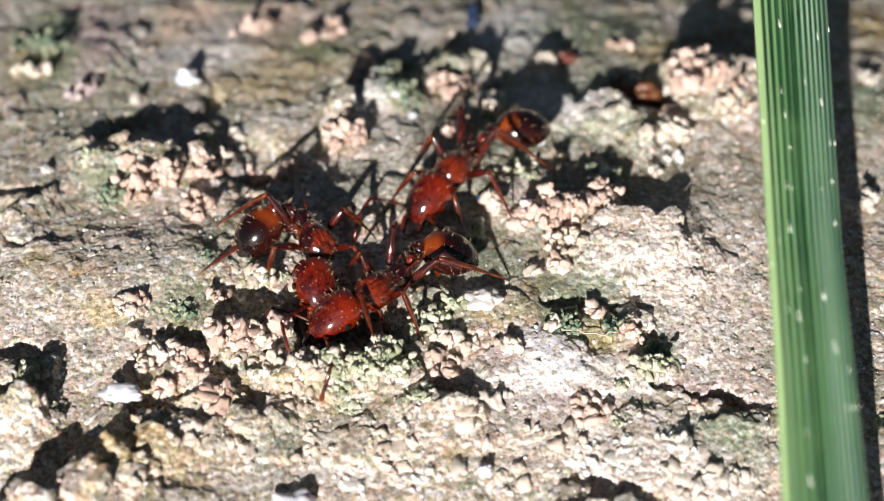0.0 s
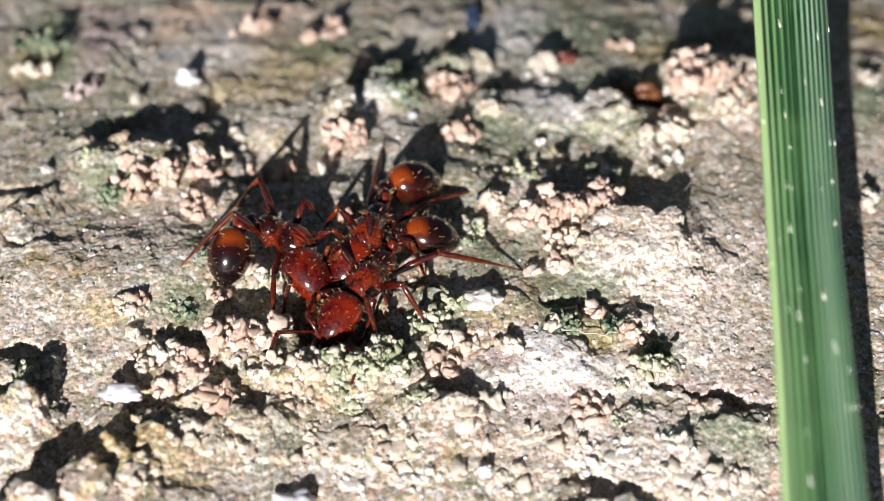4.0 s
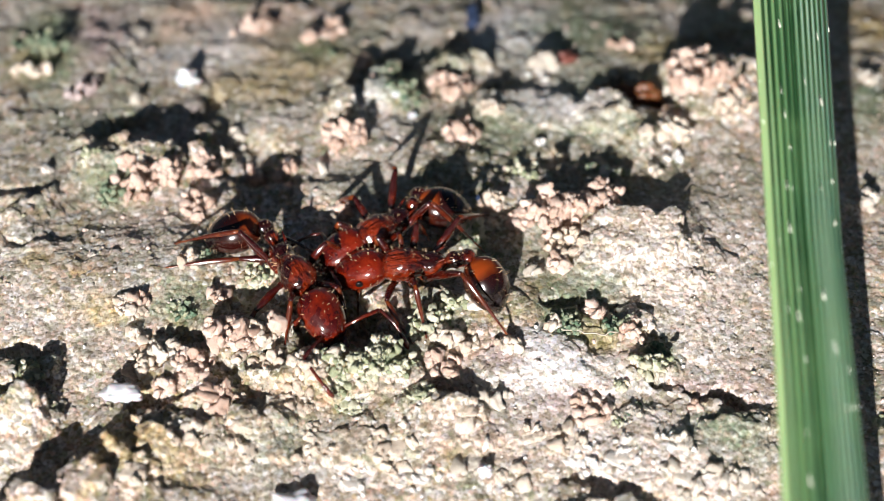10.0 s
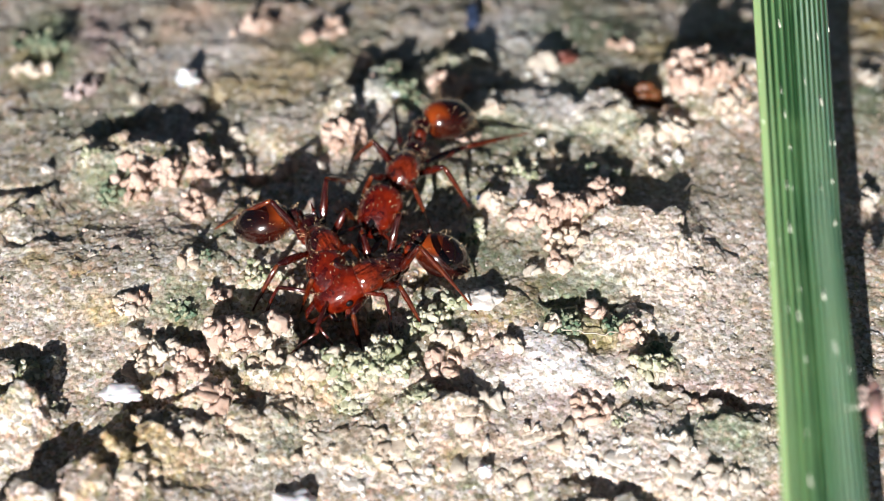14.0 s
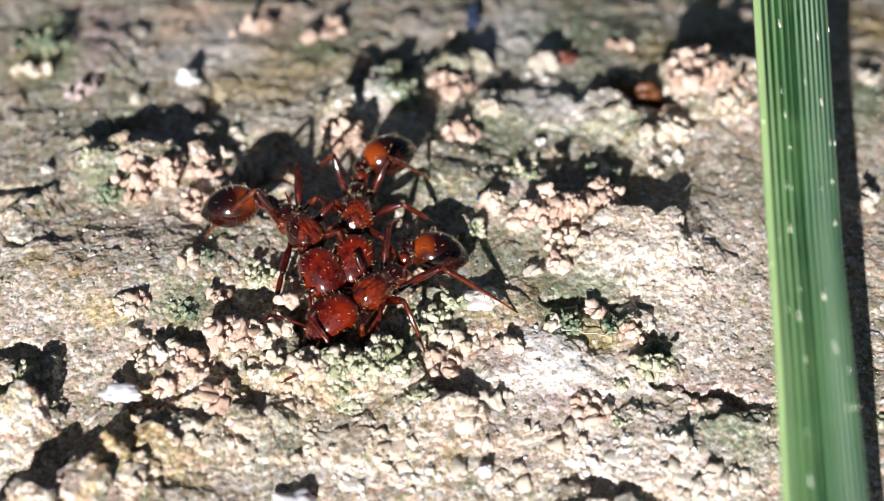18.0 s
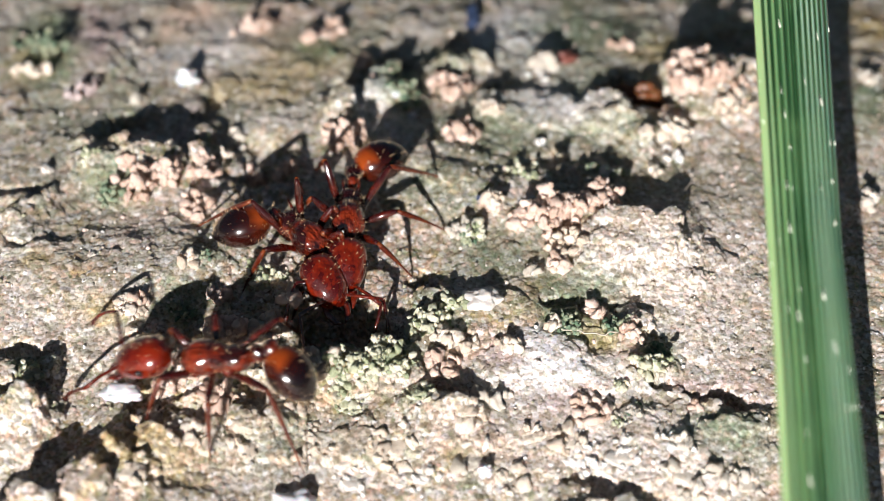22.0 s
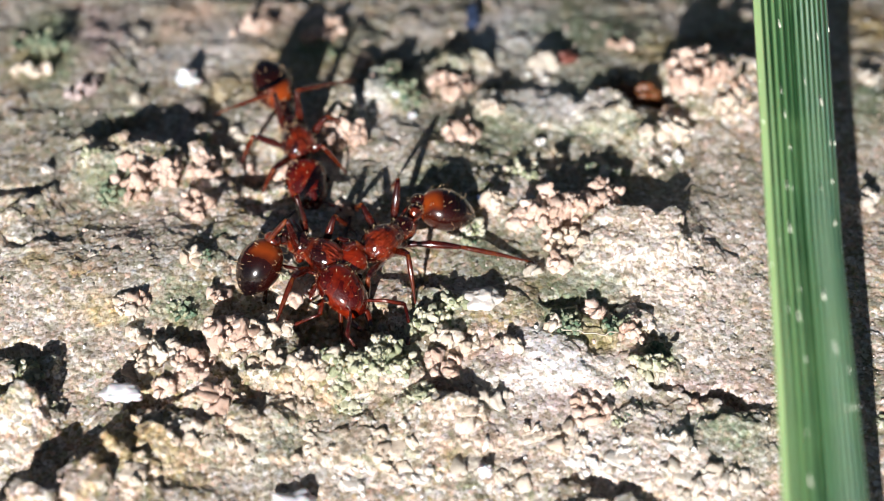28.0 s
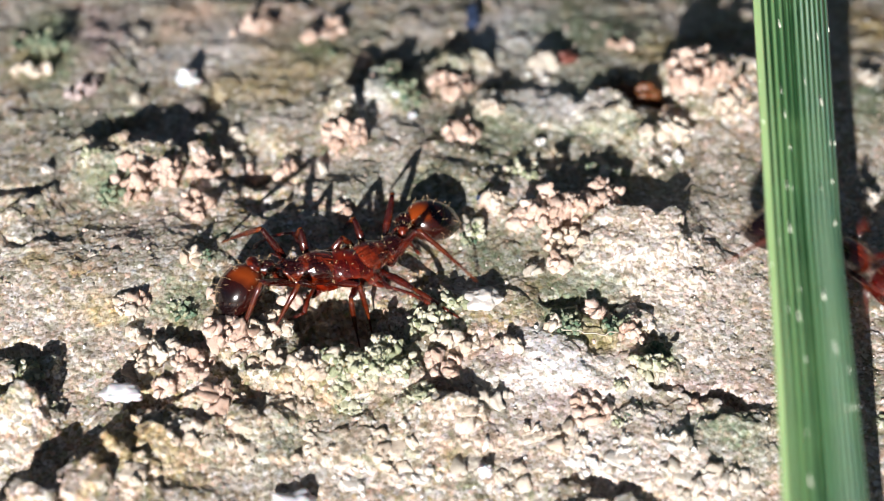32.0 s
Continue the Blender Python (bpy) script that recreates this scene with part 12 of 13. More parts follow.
    walk(p["shin"][1], [
        (0, at(0.935, 0, 0, 0, 95, 0)), (0.5, at(0.935, 0, 0, 0, 77, 0)), (1, at(0.935, 0, 0, 0, 85, 0)), (1.5, at(0.935, 0, 0, 0, 65, 0)),
        (2, at(0.935, 0, 0, 0, 85, 0)), (2.5, at(0.935, 0, 0, 0, 102, 0)), (3, at(0.935, 0, 0, 0, 128, 0)), (3.5, at(0.935, 0, 0, 0, 99, 0)),
        (5.5, at(0.935, 0, 0, 0, 107, 0)), (6, at(0.935, 0, 0, 0, 117, 0)), (6.5, at(0.935, 0, 0, 0, 122, 0)), (7, at(0.935, 0, 0, 0, 111, 0)),
        (7.5, at(0.935, 0, 0, 0, 98, 0)), (8, at(0.935, 0, 0, 0, 86, 0)), (8.5, at(0.935, 0, 0, 0, 74, 0)), (9, at(0.935, 0, 0, 0, 127, 0)),
        (9.5, at(0.935, 0, 0, 0, 122, 0)), (10, at(0.935, 0, 0, 0, 129, 0)), (10.5, at(0.935, 0, 0, 0, 136, 0)), (11, at(0.935, 0, 0, 0, 121, 0)),
        (11.5, at(0.935, 0, 0, 0, 138, 0)), (12, at(0.935, 0, 0, 0, 94, 0)), (12.5, at(0.935, 0, 0, 0, 122, 0)), (13, at(0.935, 0, 0, 0, 93, 0)),
        (13.5, at(0.935, 0, 0, 0, 106, 0)), (14, at(0.935, 0, 0, 0, 123, 0)), (14.5, at(0.935, 0, 0, 0, 97, 0)), (16.5, at(0.935, 0, 0, 0, 120, 0)),
        (17, at(0.935, 0, 0, 0, 116, 0)), (17.5, at(0.935, 0, 0, 0, 117, 0)), (18, at(0.935, 0, 0, 0, 124, 0)), (18.5, at(0.935, 0, 0, 0, 132, 0)),
        (19, at(0.935, 0, 0, 0, 110, 0)), (19.5, at(0.935, 0, 0, 0, 113, 0)), (20, at(0.935, 0, 0, 0, 125, 0)), (20.5, at(0.935, 0, 0, 0, 117, 0)),
        (21, at(0.935, 0, 0, 0, 126, 0)), (21.5, at(0.935, 0, 0, 0, 139, 0)), (22, at(0.935, 0, 0, 0, 137, 0)), (22.5, at(0.935, 0, 0, 0, 112, 0)),
        (23, at(0.935, 0, 0, 0, 117, 0)), (23.5, at(0.935, 0, 0, 0, 113, 0)), (24, at(0.935, 0, 0, 0, 109, 0)), (24.5, at(0.935, 0, 0, 0, 114, 0)),
        (25, at(0.935, 0, 0, 0, 121, 0)), (25.5, at(0.935, 0, 0, 0, 108, 0)), (27.5, at(0.935, 0, 0, 0, 117, 0)), (28, at(0.935, 0, 0, 0, 104, 0)),
        (28.5, at(0.935, 0, 0, 0, 105, 0)), (29, at(0.935, 0, 0, 0, 117, 0)), (29.5, at(0.935, 0, 0, 0, 107, 0)), (30, at(0.935, 0, 0, 0, 115, 0)),
        (30.5, at(0.935, 0, 0, 0, 120, 0)), (31, at(0.935, 0, 0, 0, 101, 0)), (31.5, at(0.935, 0, 0, 0, 99, 0)), (32, at(0.935, 0, 0, 0, 100, 0)),
    ])
    walk(p["leg"][2], [
        (0, at(0.09, 0.24, -0.21, -9, -46, 94)), (0.5, at(0.09, 0.24, -0.21, -21, -6, 45)), (1, at(0.09, 0.24, -0.21, -21, -9, 54)),
        (1.5, at(0.09, 0.24, -0.21, -19, -2, 70)), (2, at(0.09, 0.24, -0.21, -4, 26, 109)), (2.5, at(0.09, 0.24, -0.21, -5, -43, 97)),
        (3, at(0.09, 0.24, -0.21, -1, -49, 99)), (3.5, at(0.09, 0.24, -0.21, -8, -24, 85)), (5.5, at(0.09, 0.24, -0.21, -7, -58, 97)),
        (6, at(0.09, 0.24, -0.21, -6, -60, 100)), (6.5, at(0.09, 0.24, -0.21, -14, -61, 93)), (7, at(0.09, 0.24, -0.21, 3, -59, 107)),
        (7.5, at(0.09, 0.24, -0.21, -1, -58, 104)), (8, at(0.09, 0.24, -0.21, -12, -54, 91)), (8.5, at(0.09, 0.24, -0.21, -14, -62, 98)),
        (9, at(0.09, 0.24, -0.21, -23, -52, 82)), (9.5, at(0.09, 0.24, -0.21, -23, -60, 95)), (10, at(0.09, 0.24, -0.21, -15, -57, 93)),
        (10.5, at(0.09, 0.24, -0.21, -17, -53, 89)), (11, at(0.09, 0.24, -0.21, -22, -59, 88)), (11.5, at(0.09, 0.24, -0.21, -20, -46, 80)),
        (12, at(0.09, 0.24, -0.21, -6, -41, 94)), (12.5, at(0.09, 0.24, -0.21, -6, -49, 97)), (13, at(0.09, 0.24, -0.21, 3, 5, 127)),
        (13.5, at(0.09, 0.24, -0.21, -11, 3, 64)), (14, at(0.09, 0.24, -0.21, -10, -41, 90)), (14.5, at(0.09, 0.24, -0.21, 13, -37, 130)),
        (16.5, at(0.09, 0.24, -0.21, -2, -33, 99)), (17, at(0.09, 0.24, -0.21, -3, -33, 95)), (17.5, at(0.09, 0.24, -0.21, -3, -31, 96)),
        (18, at(0.09, 0.24, -0.21, -2, -30, 96)), (18.5, at(0.09, 0.24, -0.21, -1, -23, 101)), (19, at(0.09, 0.24, -0.21, -2, -35, 97)),
        (19.5, at(0.09, 0.24, -0.21, -1, -35, 101)), (20, at(0.09, 0.24, -0.21, 0, -27, 103)), (20.5, at(0.09, 0.24, -0.21, -1, -32, 99)),
        (21, at(0.09, 0.24, -0.21, 0, -27, 101)), (21.5, at(0.09, 0.24, -0.21, 0, -18, 103)), (22, at(0.09, 0.24, -0.21, 0, -20, 101)),
        (22.5, at(0.09, 0.24, -0.21, 1, -40, 104)), (23, at(0.09, 0.24, -0.21, 4, -38, 109)), (23.5, at(0.09, 0.24, -0.21, 8, -39, 117)),
        (24, at(0.09, 0.24, -0.21, 17, -30, 147)), (24.5, at(0.09, 0.24, -0.21, 15, -35, 138)), (25, at(0.09, 0.24, -0.21, -12, -40, 82)),
        (25.5, at(0.09, 0.24, -0.21, -15, -42, 73)), (27.5, at(0.09, 0.24, -0.21, -13, -40, 89)), (28, at(0.09, 0.24, -0.21, -16, -44, 79)),
        (28.5, at(0.09, 0.24, -0.21, -18, -44, 74)), (29, at(0.09, 0.24, -0.21, -13, -51, 97)), (29.5, at(0.09, 0.24, -0.21, -11, -62, 109)),
        (30, at(0.09, 0.24, -0.21, -7, 1, 89)), (30.5, at(0.09, 0.24, -0.21, -5, 2, 98)), (31, at(0.09, 0.24, -0.21, -4, 2, 100)),
        (31.5, at(0.09, 0.24, -0.21, -5, 2, 98)), (32, at(0.09, 0.24, -0.21, 0, 4, 114)),
    ])
    walk(p["shin"][2], [
        (0, at(0.99, 0, 0, 0, 101, 0)), (0.5, at(0.99, 0, 0, 0, 63, 0)), (1, at(0.99, 0, 0, 0, 75, 0)), (1.5, at(0.99, 0, 0, 0, 59, 0)),
        (2, at(0.99, 0, 0, 0, 12, 0)), (2.5, at(0.99, 0, 0, 0, 100, 0)), (3, at(0.99, 0, 0, 0, 114, 0)), (3.5, at(0.99, 0, 0, 0, 93, 0)),
        (5.5, at(0.99, 0, 0, 0, 124, 0)), (6, at(0.99, 0, 0, 0, 124, 0)), (6.5, at(0.99, 0, 0, 0, 126, 0)), (7, at(0.99, 0, 0, 0, 124, 0)),
        (7.5, at(0.99, 0, 0, 0, 124, 0)), (8, at(0.99, 0, 0, 0, 115, 0)), (8.5, at(0.99, 0, 0, 0, 129, 0)), (9, at(0.99, 0, 0, 0, 109, 0)),
        (9.5, at(0.99, 0, 0, 0, 127, 0)), (10, at(0.99, 0, 0, 0, 121, 0)), (10.5, at(0.99, 0, 0, 0, 113, 0)), (11, at(0.99, 0, 0, 0, 124, 0)),
        (11.5, at(0.99, 0, 0, 0, 101, 0)), (12, at(0.99, 0, 0, 0, 95, 0)), (12.5, at(0.99, 0, 0, 0, 110, 0)), (13, at(0.99, 0, 0, 0, 12, 0)),
        (13.5, at(0.99, 0, 0, 0, 12, 0)), (14, at(0.99, 0, 0, 0, 97, 0)), (14.5, at(0.99, 0, 0, 0, 98, 0)), (16.5, at(0.99, 0, 0, 0, 84, 0)),
        (17, at(0.99, 0, 0, 0, 82, 0)), (17.5, at(0.99, 0, 0, 0, 79, 0)), (18, at(0.99, 0, 0, 0, 76, 0)), (18.5, at(0.99, 0, 0, 0, 66, 0)),
        (19, at(0.99, 0, 0, 0, 87, 0)), (19.5, at(0.99, 0, 0, 0, 87, 0)), (20, at(0.99, 0, 0, 0, 72, 0)), (20.5, at(0.99, 0, 0, 0, 82, 0)),
        (21, at(0.99, 0, 0, 0, 73, 0)), (21.5, at(0.99, 0, 0, 0, 56, 0)), (22, at(0.99, 0, 0, 0, 59, 0)), (22.5, at(0.99, 0, 0, 0, 98, 0)),
        (23, at(0.99, 0, 0, 0, 94, 0)), (23.5, at(0.99, 0, 0, 0, 98, 0)), (24, at(0.99, 0, 0, 0, 85, 0)), (24.5, at(0.99, 0, 0, 0, 92, 0)),
        (25, at(0.99, 0, 0, 0, 93, 0)), (25.5, at(0.99, 0, 0, 0, 92, 0)), (27.5, at(0.99, 0, 0, 0, 88, 0)), (28, at(0.99, 0, 0, 0, 97, 0)),
        (28.5, at(0.99, 0, 0, 0, 99, 0)), (29, at(0.99, 0, 0, 0, 110, 0)), (29.5, at(0.99, 0, 0, 0, 119, 0)), (30, at(0.99, 0, 0, 0, 12, 0)),
        (30.5, at(0.99, 0, 0, 0, 12, 0)), (31, at(0.99, 0, 0, 0, 12, 0)), (31.5, at(0.99, 0, 0, 0, 12, 0)), (32, at(0.99, 0, 0, 0, 12, 0)),
    ])
    walk(p["leg"][3], [
        (0, at(0.09, -0.24, -0.21, 8, -54, -99)), (0.5, at(0.09, -0.24, -0.21, 13, 12, -84)), (1, at(0.09, -0.24, -0.21, 16, 2, -79)),
        (1.5, at(0.09, -0.24, -0.21, 15, 12, -84)), (2, at(0.09, -0.24, -0.21, 12, 7, -81)), (2.5, at(0.09, -0.24, -0.21, 6, -46, -97)),
        (3, at(0.09, -0.24, -0.21, 3, -37, -96)), (3.5, at(0.09, -0.24, -0.21, 12, -55, -94)), (5.5, at(0.09, -0.24, -0.21, 19, -54, -81)),
        (6, at(0.09, -0.24, -0.21, 18, -59, -89)), (6.5, at(0.09, -0.24, -0.21, 5, -37, -93)), (7, at(0.09, -0.24, -0.21, 7, -58, -100)),
        (7.5, at(0.09, -0.24, -0.21, 17, -57, -89)), (8, at(0.09, -0.24, -0.21, 21, -59, -87)), (8.5, at(0.09, -0.24, -0.21, 22, -53, -80)),
        (9, at(0.09, -0.24, -0.21, 8, -37, -97)), (9.5, at(0.09, -0.24, -0.21, 8, -27, -94)), (10, at(0.09, -0.24, -0.21, 7, -33, -92)),
        (10.5, at(0.09, -0.24, -0.21, 4, -37, -100)), (11, at(0.09, -0.24, -0.21, 5, -28, -96)), (11.5, at(0.09, -0.24, -0.21, 2, -40, -107)),
        (12, at(0.09, -0.24, -0.21, 8, -53, -96)), (12.5, at(0.09, -0.24, -0.21, 8, -43, -93)), (13, at(0.09, -0.24, -0.21, 8, -27, -100)),
        (13.5, at(0.09, -0.24, -0.21, 9, -49, -89)), (14, at(0.09, -0.24, -0.21, 3, -48, -103)), (14.5, at(0.09, -0.24, -0.21, 9, -49, -90)),
        (16.5, at(0.09, -0.24, -0.21, -13, 9, -149)), (17, at(0.09, -0.24, -0.21, 8, -43, -88)), (17.5, at(0.09, -0.24, -0.21, 9, -44, -88)),
        (18, at(0.09, -0.24, -0.21, 5, -45, -93)), (18.5, at(0.09, -0.24, -0.21, 5, -48, -95)), (19, at(0.09, -0.24, -0.21, 10, -40, -83)),
        (19.5, at(0.09, -0.24, -0.21, 11, -41, -83)), (20, at(0.09, -0.24, -0.21, -12, 9, -146)), (20.5, at(0.09, -0.24, -0.21, 7, -46, -92)),
        (21, at(0.09, -0.24, -0.21, 4, -48, -96)), (21.5, at(0.09, -0.24, -0.21, -1, -50, -104)), (22, at(0.09, -0.24, -0.21, -2, -49, -105)),
        (22.5, at(0.09, -0.24, -0.21, 2, -35, -98)), (23, at(0.09, -0.24, -0.21, -10, 7, -138)), (23.5, at(0.09, -0.24, -0.21, 5, -48, -95)),
        (24, at(0.09, -0.24, -0.21, 4, -38, -93)), (24.5, at(0.09, -0.24, -0.21, 7, -45, -95)), (25, at(0.09, -0.24, -0.21, 10, -43, -89)),
        (25.5, at(0.09, -0.24, -0.21, 10, -40, -82)), (27.5, at(0.09, -0.24, -0.21, 5, -44, -103)), (28, at(0.09, -0.24, -0.21, 0, -36, -105)),
        (28.5, at(0.09, -0.24, -0.21, 4, -49, -102)), (29, at(0.09, -0.24, -0.21, 7, -50, -103)), (29.5, at(0.09, -0.24, -0.21, 12, -47, -99)),
        (30, at(0.09, -0.24, -0.21, 0, -48, -111)), (30.5, at(0.09, -0.24, -0.21, 1, -48, -111)), (31, at(0.09, -0.24, -0.21, 1, -42, -111)),
        (31.5, at(0.09, -0.24, -0.21, 1, -41, -111)), (32, at(0.09, -0.24, -0.21, 10, -48, -101)),
    ])
    walk(p["shin"][3], [
        (0, at(0.99, 0, 0, 0, 121, 0)), (0.5, at(0.99, 0, 0, 0, 47, 0)), (1, at(0.99, 0, 0, 0, 67, 0)), (1.5, at(0.99, 0, 0, 0, 50, 0)),
        (2, at(0.99, 0, 0, 0, 64, 0)), (2.5, at(0.99, 0, 0, 0, 111, 0)), (3, at(0.99, 0, 0, 0, 91, 0)), (3.5, at(0.99, 0, 0, 0, 124, 0)),
        (5.5, at(0.99, 0, 0, 0, 119, 0)), (6, at(0.99, 0, 0, 0, 124, 0)), (6.5, at(0.99, 0, 0, 0, 87, 0)), (7, at(0.99, 0, 0, 0, 124, 0)),
        (7.5, at(0.99, 0, 0, 0, 125, 0)), (8, at(0.99, 0, 0, 0, 129, 0)), (8.5, at(0.99, 0, 0, 0, 116, 0)), (9, at(0.99, 0, 0, 0, 90, 0)),
        (9.5, at(0.99, 0, 0, 0, 71, 0)), (10, at(0.99, 0, 0, 0, 80, 0)), (10.5, at(0.99, 0, 0, 0, 90, 0)), (11, at(0.99, 0, 0, 0, 73, 0)),
        (11.5, at(0.99, 0, 0, 0, 100, 0)), (12, at(0.99, 0, 0, 0, 121, 0)), (12.5, at(0.99, 0, 0, 0, 95, 0)), (13, at(0.99, 0, 0, 0, 91, 0)),
        (13.5, at(0.99, 0, 0, 0, 103, 0)), (14, at(0.99, 0, 0, 0, 108, 0)), (14.5, at(0.99, 0, 0, 0, 114, 0)), (16.5, at(0.99, 0, 0, 0, 12, 0)),
        (17, at(0.99, 0, 0, 0, 100, 0)), (17.5, at(0.99, 0, 0, 0, 102, 0)), (18, at(0.99, 0, 0, 0, 104, 0)), (18.5, at(0.99, 0, 0, 0, 111, 0)),
        (19, at(0.99, 0, 0, 0, 95, 0)), (19.5, at(0.99, 0, 0, 0, 95, 0)), (20, at(0.99, 0, 0, 0, 12, 0)), (20.5, at(0.99, 0, 0, 0, 106, 0)),
        (21, at(0.99, 0, 0, 0, 112, 0)), (21.5, at(0.99, 0, 0, 0, 117, 0)), (22, at(0.99, 0, 0, 0, 115, 0)), (22.5, at(0.99, 0, 0, 0, 87, 0)),
        (23, at(0.99, 0, 0, 0, 12, 0)), (23.5, at(0.99, 0, 0, 0, 110, 0)), (24, at(0.99, 0, 0, 0, 90, 0)), (24.5, at(0.99, 0, 0, 0, 98, 0)),
        (25, at(0.99, 0, 0, 0, 98, 0)), (25.5, at(0.99, 0, 0, 0, 89, 0)), (27.5, at(0.99, 0, 0, 0, 101, 0)), (28, at(0.99, 0, 0, 0, 88, 0)),
        (28.5, at(0.99, 0, 0, 0, 114, 0)), (29, at(0.99, 0, 0, 0, 110, 0)), (29.5, at(0.99, 0, 0, 0, 109, 0)), (30, at(0.99, 0, 0, 0, 111, 0)),
        (30.5, at(0.99, 0, 0, 0, 110, 0)), (31, at(0.99, 0, 0, 0, 96, 0)), (31.5, at(0.99, 0, 0, 0, 94, 0)), (32, at(0.99, 0, 0, 0, 106, 0)),
    ])
    walk(p["leg"][4], [
        (0, at(-0.29, 0.24, -0.21, -16, -62, 155)), (0.5, at(-0.29, 0.24, -0.21, -30, -21, 126)), (1, at(-0.29, 0.24, -0.21, -33, -22, 124)),
        (1.5, at(-0.29, 0.24, -0.21, -29, -21, 130)), (2, at(-0.29, 0.24, -0.21, -14, -23, 143)), (2.5, at(-0.29, 0.24, -0.21, -31, -45, 140)),
        (3, at(-0.29, 0.24, -0.21, -2, -7, 148)), (3.5, at(-0.29, 0.24, -0.21, -1, 7, 150)), (5.5, at(-0.29, 0.24, -0.21, -12, -45, 147)),
        (6, at(-0.29, 0.24, -0.21, -13, -42, 145)), (6.5, at(-0.29, 0.24, -0.21, -14, -53, 150)), (7, at(-0.29, 0.24, -0.21, -5, -38, 149)),
        (7.5, at(-0.29, 0.24, -0.21, -3, -44, 150)), (8, at(-0.29, 0.24, -0.21, -18, -46, 145)), (8.5, at(-0.29, 0.24, -0.21, -10, -52, 151)),
        (9, at(-0.29, 0.24, -0.21, -29, -48, 146)), (9.5, at(-0.29, 0.24, -0.21, -18, -53, 152)), (10, at(-0.29, 0.24, -0.21, -15, -52, 150)),
        (10.5, at(-0.29, 0.24, -0.21, -22, -46, 146)), (11, at(-0.29, 0.24, -0.21, -23, -54, 151)), (11.5, at(-0.29, 0.24, -0.21, -11, -41, 149)),
        (12, at(-0.29, 0.24, -0.21, -19, -24, 132)), (12.5, at(-0.29, 0.24, -0.21, -9, -49, 150)), (13, at(-0.29, 0.24, -0.21, -7, -46, 153)),
        (13.5, at(-0.29, 0.24, -0.21, -16, -26, 135)), (14, at(-0.29, 0.24, -0.21, -6, 8, 143)), (14.5, at(-0.29, 0.24, -0.21, -20, -57, 151)),
        (16.5, at(-0.29, 0.24, -0.21, -11, 5, 134)), (17, at(-0.29, 0.24, -0.21, -16, -54, 150)), (17.5, at(-0.29, 0.24, -0.21, -16, -54, 149)),
        (18, at(-0.29, 0.24, -0.21, -15, -50, 147)), (18.5, at(-0.29, 0.24, -0.21, -12, -46, 147)), (19, at(-0.29, 0.24, -0.21, -13, -58, 151)),
        (19.5, at(-0.29, 0.24, -0.21, -9, -56, 151)), (20, at(-0.29, 0.24, -0.21, -8, 5, 138)), (20.5, at(-0.29, 0.24, -0.21, -9, 5, 135)),
        (21, at(-0.29, 0.24, -0.21, -11, -41, 145)), (21.5, at(-0.29, 0.24, -0.21, -12, -33, 142)), (22, at(-0.29, 0.24, -0.21, -13, -34, 141)),
        (22.5, at(-0.29, 0.24, -0.21, -7, -47, 149)), (23, at(-0.29, 0.24, -0.21, -4, 5, 145)), (23.5, at(-0.29, 0.24, -0.21, -10, -43, 147)),
        (24, at(-0.29, 0.24, -0.21, 3, 5, 155)), (24.5, at(-0.29, 0.24, -0.21, -22, 2, 113)), (25, at(-0.29, 0.24, -0.21, -14, 3, 129)),
        (25.5, at(-0.29, 0.24, -0.21, -15, 2, 126)), (27.5, at(-0.29, 0.24, -0.21, -9, 5, 140)), (28, at(-0.29, 0.24, -0.21, -12, 4, 132)),
        (28.5, at(-0.29, 0.24, -0.21, -17, 4, 124)), (29, at(-0.29, 0.24, -0.21, -7, 6, 142)), (29.5, at(-0.29, 0.24, -0.21, -10, 7, 139)),
        (30, at(-0.29, 0.24, -0.21, -16, 5, 128)), (30.5, at(-0.29, 0.24, -0.21, -12, 5, 135)), (31, at(-0.29, 0.24, -0.21, -10, 5, 138)),
        (31.5, at(-0.29, 0.24, -0.21, -11, 5, 137)), (32, at(-0.29, 0.24, -0.21, -18, -55, 154)),
    ])
